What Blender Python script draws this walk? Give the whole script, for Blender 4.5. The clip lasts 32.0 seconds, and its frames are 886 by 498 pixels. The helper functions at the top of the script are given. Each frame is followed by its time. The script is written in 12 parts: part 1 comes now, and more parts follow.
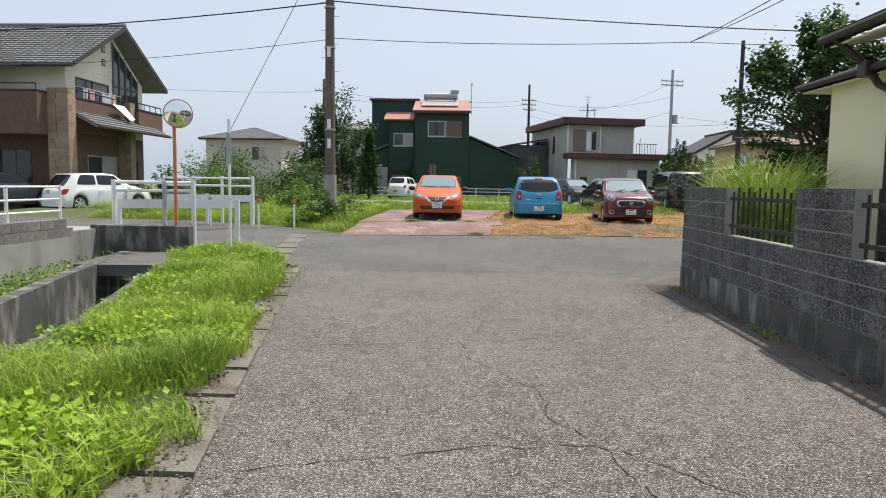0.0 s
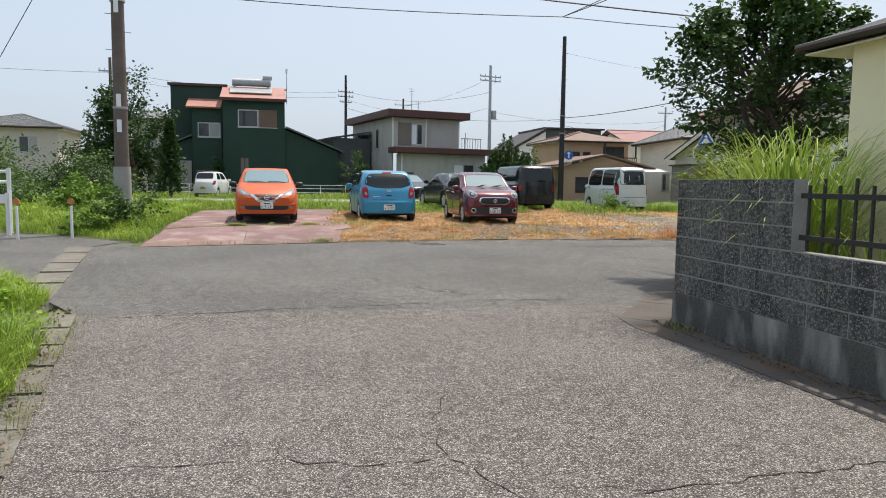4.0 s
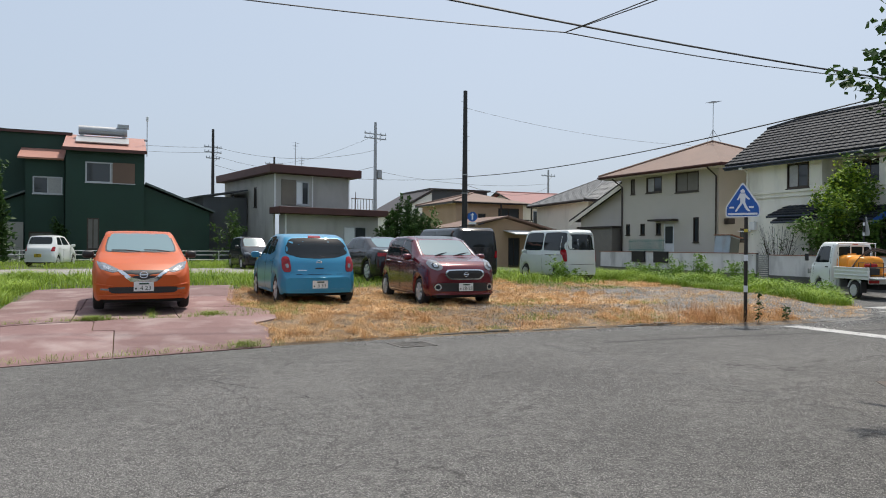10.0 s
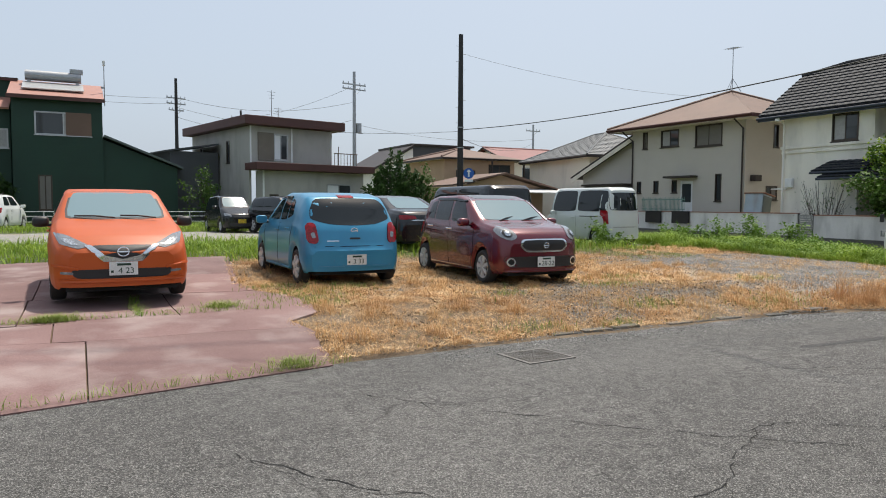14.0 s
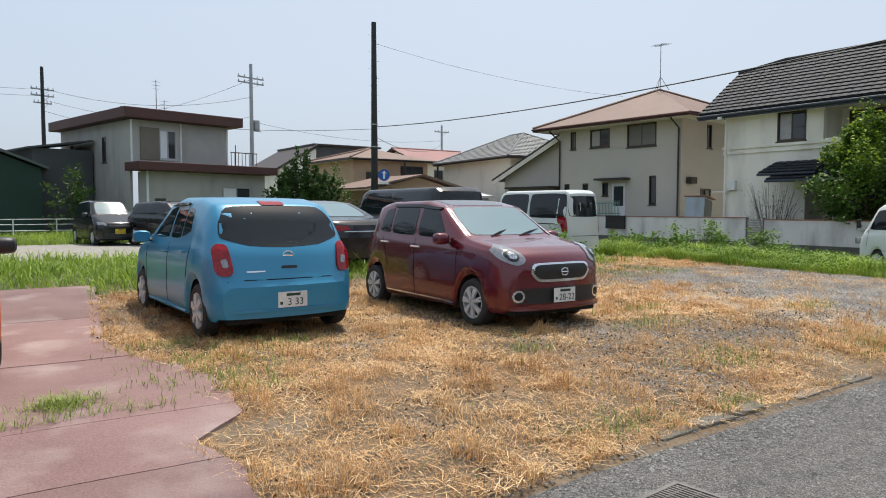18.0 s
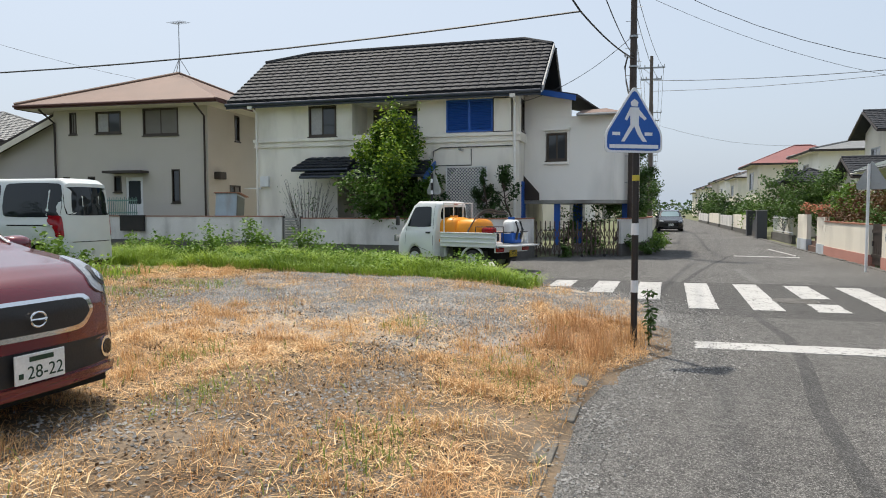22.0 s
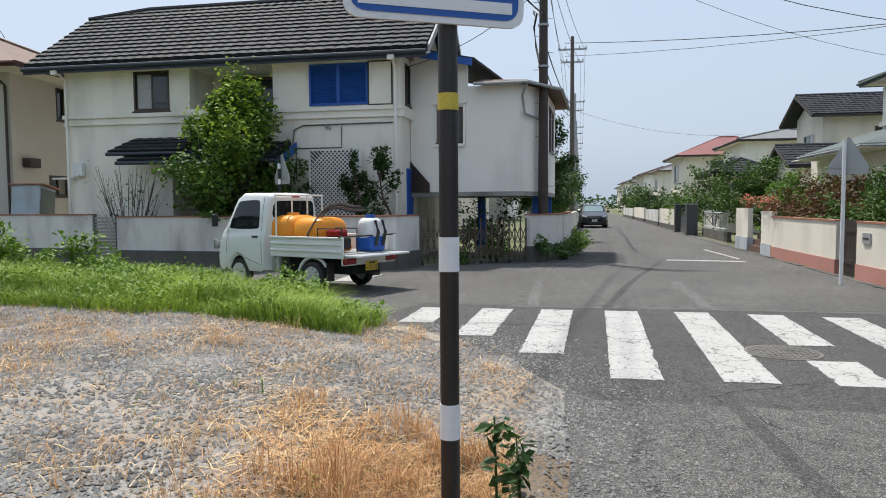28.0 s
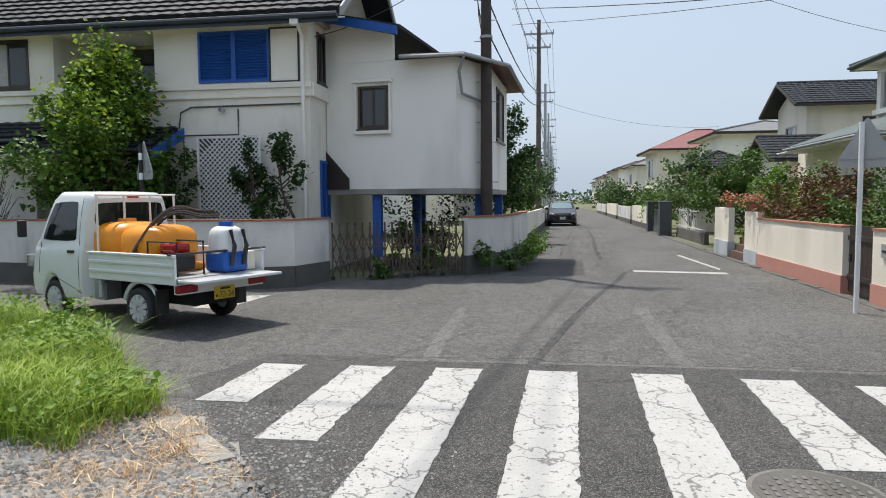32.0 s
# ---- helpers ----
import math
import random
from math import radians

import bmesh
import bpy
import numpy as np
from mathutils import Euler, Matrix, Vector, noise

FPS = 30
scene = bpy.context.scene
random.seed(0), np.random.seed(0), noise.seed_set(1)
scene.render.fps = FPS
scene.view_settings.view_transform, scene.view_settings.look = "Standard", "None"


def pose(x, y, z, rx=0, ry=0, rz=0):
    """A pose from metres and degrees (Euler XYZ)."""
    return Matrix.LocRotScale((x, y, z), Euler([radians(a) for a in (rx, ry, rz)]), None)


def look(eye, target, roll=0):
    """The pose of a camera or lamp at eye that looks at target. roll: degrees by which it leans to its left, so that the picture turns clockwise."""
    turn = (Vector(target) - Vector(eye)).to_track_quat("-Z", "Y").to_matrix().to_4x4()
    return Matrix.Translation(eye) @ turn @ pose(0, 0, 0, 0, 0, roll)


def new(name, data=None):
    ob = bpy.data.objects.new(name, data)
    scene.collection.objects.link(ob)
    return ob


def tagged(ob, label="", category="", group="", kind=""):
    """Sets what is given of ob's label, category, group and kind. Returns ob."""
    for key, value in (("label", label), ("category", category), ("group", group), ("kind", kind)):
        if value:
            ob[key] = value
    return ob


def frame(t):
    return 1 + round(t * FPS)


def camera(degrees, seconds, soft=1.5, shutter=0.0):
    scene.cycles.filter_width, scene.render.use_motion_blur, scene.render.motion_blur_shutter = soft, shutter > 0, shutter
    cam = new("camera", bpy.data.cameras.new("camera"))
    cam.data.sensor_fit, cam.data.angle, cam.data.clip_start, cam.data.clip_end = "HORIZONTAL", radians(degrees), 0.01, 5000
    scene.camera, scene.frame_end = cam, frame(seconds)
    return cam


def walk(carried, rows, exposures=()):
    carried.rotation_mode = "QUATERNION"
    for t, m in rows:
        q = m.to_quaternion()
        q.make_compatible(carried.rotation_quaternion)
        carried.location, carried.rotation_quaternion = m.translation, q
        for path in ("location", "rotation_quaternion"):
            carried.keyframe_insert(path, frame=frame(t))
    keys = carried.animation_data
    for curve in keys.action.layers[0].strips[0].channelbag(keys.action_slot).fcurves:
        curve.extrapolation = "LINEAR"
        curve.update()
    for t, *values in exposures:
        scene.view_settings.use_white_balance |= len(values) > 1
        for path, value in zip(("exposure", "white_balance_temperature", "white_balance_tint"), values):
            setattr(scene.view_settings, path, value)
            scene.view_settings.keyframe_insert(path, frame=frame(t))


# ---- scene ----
cam = camera(64.8, 32.0, 1.0)
PATH = [
    (0, (0.564, 0.388, 1.433), (0.488, 2.378, 1.25), 0.8),
    (0.5, (0.497, 0.915, 1.428), (0.493, 2.907, 1.244), 0.8),
    (1, (0.329, 1.37, 1.417), (0.564, 3.349, 1.239), 0.9),
    (1.5, (0.28, 1.843, 1.401), (0.578, 3.812, 1.221), 0.8),
    (2, (0.162, 2.41, 1.411), (0.47, 4.378, 1.228), 0.8),
    (2.5, (0.021, 2.836, 1.427), (0.336, 4.803, 1.244), 0.8),
    (3, (-0.051, 3.328, 1.428), (0.301, 5.288, 1.242), 0.7),
    (3.5, (-0.225, 3.794, 1.398), (0.179, 5.745, 1.213), 0.9),
    (4, (-0.263, 4.232, 1.378), (0.197, 6.17, 1.192), 0.7),
    (4.5, (-0.313, 4.752, 1.399), (0.253, 6.661, 1.218), 0.7),
    (6.5, (-0.575, 6.535, 1.441), (0.166, 8.384, 1.266), 0.6),
    (7, (-0.66, 7.07, 1.443), (0.107, 8.912, 1.306), 0.7),
    (7.5, (-0.713, 7.542, 1.448), (0.064, 9.381, 1.329), 0.6),
    (8, (-0.751, 8.06, 1.482), (0.039, 9.893, 1.364), 0.5),
    (8.5, (-0.865, 8.53, 1.47), (-0.068, 10.361, 1.356), 0.6),
    (9, (-0.891, 8.991, 1.437), (-0.088, 10.819, 1.325), 0.5),
    (9.5, (-0.877, 9.531, 1.447), (-0.055, 11.354, 1.407), 0.4),
    (10, (-0.875, 9.974, 1.476), (-0.043, 11.793, 1.472), 0.4),
    (10.5, (-0.798, 10.517, 1.497), (0.044, 12.331, 1.495), 0.4),
    (11, (-0.865, 11.01, 1.503), (-0.015, 12.82, 1.505), 0.4),
    (11.5, (-0.839, 11.504, 1.487), (0.025, 13.308, 1.488), 0.3),
    (12, (-0.922, 12.017, 1.503), (-0.023, 13.803, 1.501), 0.4),
    (12.5, (-1.028, 12.446, 1.527), (-0.115, 14.225, 1.481), 0.3),
    (13, (-1.024, 12.969, 1.517), (-0.101, 14.74, 1.407), 0.3),
    (13.5, (-1.07, 13.49, 1.539), (-0.155, 15.264, 1.414), 0.3),
    (15.5, (-0.817, 15.329, 1.545), (0.225, 17.032, 1.441), 0.2),
    (16, (-0.823, 15.853, 1.551), (0.278, 17.519, 1.446), 0.3),
    (16.5, (-0.71, 16.299, 1.544), (0.422, 17.945, 1.436), 0.1),
    (17, (-0.577, 16.793, 1.574), (0.575, 18.424, 1.465), 0.1),
    (17.5, (-0.456, 17.222, 1.619), (0.706, 18.847, 1.509), 0.1),
    (18, (-0.116, 17.623, 1.624), (1.056, 19.239, 1.511), -0.0),
    (18.5, (0.162, 17.985, 1.623), (1.363, 19.58, 1.511), -0.1),
    (19, (0.504, 18.364, 1.6), (1.857, 19.833, 1.487), -0.1),
    (19.5, (0.818, 18.687, 1.597), (2.397, 19.911, 1.485), -0.1),
    (20, (1.11, 19.0, 1.578), (2.757, 20.129, 1.465), -0.1),
    (20.5, (1.509, 19.218, 1.535), (3.264, 20.169, 1.418), -0.2),
    (21, (1.828, 19.543, 1.512), (3.709, 20.213, 1.405), 0.1),
    (21.5, (2.181, 19.849, 1.516), (4.086, 20.448, 1.409), 0.0),
    (22, (2.64, 20.047, 1.519), (4.559, 20.6, 1.408), -0.1),
    (22.5, (3.06, 20.201, 1.525), (4.999, 20.679, 1.416), -0.1),
    (23, (3.537, 20.234, 1.475), (5.514, 20.516, 1.365), -0.1),
    (23.5, (4.032, 20.359, 1.48), (6.025, 20.481, 1.367), -0.1),
    (24, (4.353, 20.43, 1.476), (6.35, 20.433, 1.361), -0.1),
    (24.5, (4.832, 20.394, 1.426), (6.818, 20.192, 1.298), 0.1),
    (26.5, (6.576, 20.059, 1.508), (8.536, 19.683, 1.37), 0.2),
    (27, (7.082, 19.919, 1.535), (9.076, 19.956, 1.396), -0.2),
    (27.5, (7.575, 19.846, 1.495), (9.538, 20.203, 1.366), -0.3),
    (28, (7.928, 19.701, 1.489), (9.891, 20.063, 1.365), -0.4),
    (28.5, (8.419, 19.593, 1.559), (10.407, 19.77, 1.428), -0.3),
    (29, (8.843, 19.537, 1.576), (10.833, 19.682, 1.442), -0.1),
    (29.5, (9.192, 19.368, 1.553), (11.183, 19.505, 1.419), -0.2),
    (30, (9.563, 19.297, 1.56), (11.554, 19.429, 1.425), -0.3),
    (30.5, (10.019, 19.214, 1.584), (12.009, 19.357, 1.445), -0.3),
    (31, (10.499, 19.11, 1.618), (12.488, 19.257, 1.477), -0.3),
    (31.5, (10.946, 19.122, 1.616), (12.928, 19.347, 1.476), -0.3),
    (32, (11.4, 19.061, 1.602), (13.372, 19.361, 1.462), -0.4),
]
walk(cam, [(t, look(eye, target, roll)) for t, eye, target, roll in PATH],
     [(0, 0.14, 6950, 11), (7, 0.08, 6900, 10), (10, -0.13, 6700, 10), (12, -0.16, 6800, 10), (13.5, -0.10, 6900, 10), (16, -0.03, 6800, 10), (18, -0.0, 6800, 10), (20, 0.05, 6900, 10), (22, 0.06, 6900, 10), (23, 0.05, 6800, 10), (24, 0.05, 6650, 10), (28, 0.02, 6600, 10), (30, 0.01, 6550, 10), (32, 0.04, 6650, 10)])

# ---- world and sun ----
SUN_TO = Vector((0.64, 0.60, 2.0)).normalized()
world = bpy.data.worlds.new("world")
scene.world = world
world.use_nodes = True
wn, wl = world.node_tree.nodes, world.node_tree.links
sky = wn.new("ShaderNodeTexSky")
sky.sky_type, sky.sun_disc = "NISHITA", False
sky.sun_elevation, sky.sun_rotation = math.asin(SUN_TO.z), math.atan2(SUN_TO.x, SUN_TO.y)
sky.air_density, sky.dust_density, sky.ozone_density, sky.altitude = 1.0, 5.0, 1.6, 10
haze = wn.new("ShaderNodeMixRGB")
haze.inputs[0].default_value = 0.55
haze.inputs[2].default_value = (7.5, 9.1, 11.3, 1)
wl.new(sky.outputs[0], haze.inputs[1])
wl.new(haze.outputs[0], wn["Background"].inputs[0])
wn["Background"].inputs[1].default_value = 0.106
sun = new("sun", bpy.data.lights.new("sun", "SUN"))
sun.data.energy, sun.data.angle, sun.data.color = 4.5, radians(1.5), (1.0, 0.965, 0.90)
sun.matrix_world = look(SUN_TO * 60, (0, 0, 0))
scene.view_settings.exposure = 0.0


# ---- materials ----
def surf(name, c, c2=None, scale=3.0, fine=60.0, rough=0.8, metal=0.0, bump=0.25, bscale=None, coat=0.0, rrand=0.0, spec=0.5, dirt=None, dscale=0.6, damt=0.5):
    """A plain weathered surface: two colours mixed by coarse and fine noise, dirt patches, fine relief."""
    m = bpy.data.materials.new(name)
    m.use_nodes = True
    n, l = m.node_tree.nodes, m.node_tree.links
    b = n["Principled BSDF"]
    c2 = c2 or tuple(v * 0.78 for v in c)
    tc = n.new("ShaderNodeTexCoord")
    n1, n2 = n.new("ShaderNodeTexNoise"), n.new("ShaderNodeTexNoise")
    n1.inputs["Scale"].default_value, n1.inputs["Detail"].default_value = scale, 6
    n2.inputs["Scale"].default_value, n2.inputs["Detail"].default_value = fine, 3
    for q in (n1, n2):
        l.new(tc.outputs["Object"], q.inputs["Vector"])
    add = n.new("ShaderNodeMath")
    add.operation = "ADD"
    l.new(n1.outputs["Fac"], add.inputs[0])
    l.new(n2.outputs["Fac"], add.inputs[1])
    ramp = n.new("ShaderNodeMapRange")
    ramp.inputs["From Min"].default_value, ramp.inputs["From Max"].default_value = 0.72, 1.28
    l.new(add.outputs[0], ramp.inputs["Value"])
    mix = n.new("ShaderNodeMixRGB")
    mix.inputs[1].default_value, mix.inputs[2].default_value = (*c, 1), (*c2, 1)
    l.new(ramp.outputs[0], mix.inputs[0])
    out = mix.outputs[0]
    if dirt:
        n3 = n.new("ShaderNodeTexNoise")
        n3.inputs["Scale"].default_value, n3.inputs["Detail"].default_value = dscale, 8
        mp = n.new("ShaderNodeMapping")
        mp.inputs["Scale"].default_value = (1.6, 1.6, 0.5)
        l.new(tc.outputs["Object"], mp.inputs["Vector"])
        l.new(mp.outputs[0], n3.inputs["Vector"])
        r3 = n.new("ShaderNodeMapRange")
        r3.inputs["From Min"].default_value, r3.inputs["From Max"].default_value = 0.5, 0.72
        r3.inputs["To Max"].default_value = damt
        l.new(n3.outputs["Fac"], r3.inputs["Value"])
        m3 = n.new("ShaderNodeMixRGB")
        m3.inputs[2].default_value = (*dirt, 1)
        l.new(r3.outputs[0], m3.inputs[0])
        l.new(out, m3.inputs[1])
        out = m3.outputs[0]
    if rrand:
        oi, hs = n.new("ShaderNodeObjectInfo"), n.new("ShaderNodeHueSaturation")
        mr = n.new("ShaderNodeMapRange")
        mr.inputs["To Min"].default_value, mr.inputs["To Max"].default_value = 1 - rrand, 1 + rrand
        l.new(oi.outputs["Random"], mr.inputs["Value"])
        l.new(mr.outputs[0], hs.inputs["Value"])
        l.new(out, hs.inputs["Color"])
        out = hs.outputs[0]
    l.new(out, b.inputs["Base Color"])
    b.inputs["Roughness"].default_value, b.inputs["Metallic"].default_value = rough, metal
    b.inputs["Specular IOR Level"].default_value = spec
    b.inputs["Coat Weight"].default_value, b.inputs["Coat Roughness"].default_value = coat, 0.04
    if bump:
        bp, n4 = n.new("ShaderNodeBump"), n.new("ShaderNodeTexNoise")
        n4.inputs["Scale"].default_value, n4.inputs["Detail"].default_value = bscale or fine, 4
        l.new(tc.outputs["Object"], n4.inputs["Vector"])
        bp.inputs["Strength"].default_value, bp.inputs["Distance"].default_value = bump, 0.02
        l.new(n4.outputs["Fac"], bp.inputs["Height"])
        l.new(bp.outputs[0], b.inputs["Normal"])
    return m


def leafy(name, c, c2, rough=0.55, trans=0.25, vscale=0.7):
    """Leaves and blades: colour varies from piece to piece and over the plant, light passes a little."""
    m = bpy.data.materials.new(name)
    m.use_nodes = True
    n, l = m.node_tree.nodes, m.node_tree.links
    b = n["Principled BSDF"]
    geo, mix = n.new("ShaderNodeNewGeometry"), n.new("ShaderNodeMixRGB")
    tc, nz, ad = n.new("ShaderNodeTexCoord"), n.new("ShaderNodeTexNoise"), n.new("ShaderNodeMath")
    nz.inputs["Scale"].default_value = vscale
    l.new(tc.outputs["Object"], nz.inputs["Vector"])
    ad.operation = "MULTIPLY_ADD"
    ad.inputs[1].default_value = 0.55
    mr = n.new("ShaderNodeMapRange")
    mr.inputs["From Min"].default_value, mr.inputs["From Max"].default_value = 0.3, 0.7
    mr.inputs["To Max"].default_value = 0.5
    l.new(nz.outputs["Fac"], mr.inputs["Value"])
    l.new(geo.outputs["Random Per Island"], ad.inputs[0])
    l.new(mr.outputs[0], ad.inputs[2])
    mix.inputs[1].default_value, mix.inputs[2].default_value = (*c, 1), (*c2, 1)
    l.new(ad.outputs[0], mix.inputs[0])
    l.new(mix.outputs[0], b.inputs["Base Color"])
    b.inputs["Roughness"].default_value = rough
    b.inputs["Specular IOR Level"].default_value = 0.3
    tr, ms = n.new("ShaderNodeBsdfTranslucent"), n.new("ShaderNodeMixShader")
    l.new(mix.outputs[0], tr.inputs["Color"])
    ms.inputs[0].default_value = trans
    l.new(b.outputs[0], ms.inputs[1])
    l.new(tr.outputs[0], ms.inputs[2])
    l.new(ms.outputs[0], n["Material Output"].inputs["Surface"])
    return m


def asphalt(name, c, c2, stone, cracks=0.0, clump=0.3):
    """Worn asphalt: pale stone chips in dark binder, large faded patches, hair cracks."""
    m = bpy.data.materials.new(name)
    m.use_nodes = True
    n, l = m.node_tree.nodes, m.node_tree.links
    b = n["Principled BSDF"]
    tc = n.new("ShaderNodeTexCoord")
    big, mid, vor = n.new("ShaderNodeTexNoise"), n.new("ShaderNodeTexNoise"), n.new("ShaderNodeTexVoronoi")
    for q, s, d in ((big, 0.45, 8), (mid, 7.0, 6)):
        q.inputs["Scale"].default_value, q.inputs["Detail"].default_value = s, d
        l.new(tc.outputs["Object"], q.inputs["Vector"])
    vor.inputs["Scale"].default_value = 135
    l.new(tc.outputs["Object"], vor.inputs["Vector"])
    a = n.new("ShaderNodeMath")
    a.operation = "ADD"
    l.new(big.outputs["Fac"], a.inputs[0])
    l.new(mid.outputs["Fac"], a.inputs[1])
    r = n.new("ShaderNodeMapRange")
    r.inputs["From Min"].default_value, r.inputs["From Max"].default_value = 0.84, 1.16
    l.new(a.outputs[0], r.inputs["Value"])
    mix = n.new("ShaderNodeMixRGB")
    mix.inputs[1].default_value, mix.inputs[2].default_value = (*c, 1), (*c2, 1)
    l.new(r.outputs[0], mix.inputs[0])
    sep = n.new("ShaderNodeSeparateColor")
    l.new(vor.outputs["Color"], sep.inputs[0])
    r2 = n.new("ShaderNodeMapRange")
    r2.inputs["From Min"].default_value, r2.inputs["From Max"].default_value, r2.inputs["To Max"].default_value = 0.52, 0.95, 0.95
    l.new(sep.outputs[0], r2.inputs["Value"])
    m2 = n.new("ShaderNodeMixRGB")
    m2.inputs[2].default_value = (*stone, 1)
    l.new(r2.outputs[0], m2.inputs[0])
    l.new(mix.outputs[0], m2.inputs[1])
    out = m2.outputs[0]
    gap, dk = n.new("ShaderNodeMapRange"), n.new("ShaderNodeMixRGB")
    gap.inputs["From Min"].default_value, gap.inputs["From Max"].default_value, gap.inputs["To Max"].default_value = 0.42, 0.72, 0.75
    l.new(vor.outputs["Distance"], gap.inputs["Value"])
    dk.inputs[2].default_value = (0.018, 0.017, 0.016, 1)
    l.new(gap.outputs[0], dk.inputs[0])
    l.new(out, dk.inputs[1])
    out = dk.outputs[0]
    # chips lie in clumps with dark binder between
    cl, rc, cv = n.new("ShaderNodeTexVoronoi"), n.new("ShaderNodeMapRange"), n.new("ShaderNodeHueSaturation")
    cl.inputs["Scale"].default_value = 62
    l.new(tc.outputs["Object"], cl.inputs["Vector"])
    sc2 = n.new("ShaderNodeSeparateColor")
    l.new(cl.outputs["Color"], sc2.inputs[0])
    rc.inputs["To Min"].default_value, rc.inputs["To Max"].default_value = 1.0 - clump, 1.0 + clump
    l.new(sc2.outputs[0], rc.inputs["Value"])
    l.new(rc.outputs[0], cv.inputs["Value"])
    l.new(out, cv.inputs["Color"])
    out = cv.outputs[0]
    if cracks:
        v2, wob, addv = n.new("ShaderNodeTexVoronoi"), n.new("ShaderNodeTexNoise"), n.new("ShaderNodeVectorMath")
        v2.feature = "DISTANCE_TO_EDGE"
        v2.inputs["Scale"].default_value = 0.33
        wob.inputs["Scale"].default_value, wob.inputs["Detail"].default_value = 1.3, 6
        sc = n.new("ShaderNodeVectorMath")
        sc.operation = "SCALE"
        sc.inputs["Scale"].default_value = 0.9
        l.new(tc.outputs["Object"], wob.inputs["Vector"])
        l.new(wob.outputs["Color"], sc.inputs[0])
        l.new(tc.outputs["Object"], addv.inputs[0])
        l.new(sc.outputs[0], addv.inputs[1])
        l.new(addv.outputs[0], v2.inputs["Vector"])
        r4 = n.new("ShaderNodeMapRange")
        r4.inputs["From Min"].default_value, r4.inputs["From Max"].default_value = 0.0015, 0.005
        r4.inputs["To Min"].default_value, r4.inputs["To Max"].default_value = cracks, 0.0
        l.new(v2.outputs["Distance"], r4.inputs["Value"])
        gate = n.new("ShaderNodeMath")
        gate.operation = "MULTIPLY"
        rg = n.new("ShaderNodeMapRange")
        rg.inputs["From Min"].default_value, rg.inputs["From Max"].default_value = 0.42, 0.55
        l.new(big.outputs["Fac"], rg.inputs["Value"])
        l.new(r4.outputs[0], gate.inputs[0])
        l.new(rg.outputs[0], gate.inputs[1])
        m4 = n.new("ShaderNodeMixRGB")
        m4.inputs[2].default_value = (0.012, 0.011, 0.010, 1)
        l.new(gate.outputs[0], m4.inputs[0])
        l.new(out, m4.inputs[1])
        out = m4.outputs[0]
    l.new(out, b.inputs["Base Color"])
    b.inputs["Roughness"].default_value = 0.88
    b.inputs["Specular IOR Level"].default_value = 0.35
    bp = n.new("ShaderNodeBump")
    bp.inputs["Strength"].default_value, bp.inputs["Distance"].default_value = 0.8, 0.006
    l.new(vor.outputs["Distance"], bp.inputs["Height"])
    l.new(bp.outputs[0], b.inputs["Normal"])
    return m


def glassy(name, c, rough=0.04, spec=0.6):
    m = surf(name, c, c, rough=rough, bump=0, spec=spec)
    return m


M_ASPH = asphalt("old_asphalt", (0.080, 0.070, 0.065), (0.145, 0.131, 0.123), (0.42, 0.385, 0.350), 0.0, 0.32)
M_ASPH2 = asphalt("grey_asphalt", (0.077, 0.075, 0.072), (0.143, 0.139, 0.133), (0.29, 0.282, 0.268), 0.5, 0.28)
M_ASPH3 = asphalt("dark_asphalt", (0.052, 0.051, 0.050), (0.088, 0.086, 0.083), (0.205, 0.20, 0.19), 0.45)


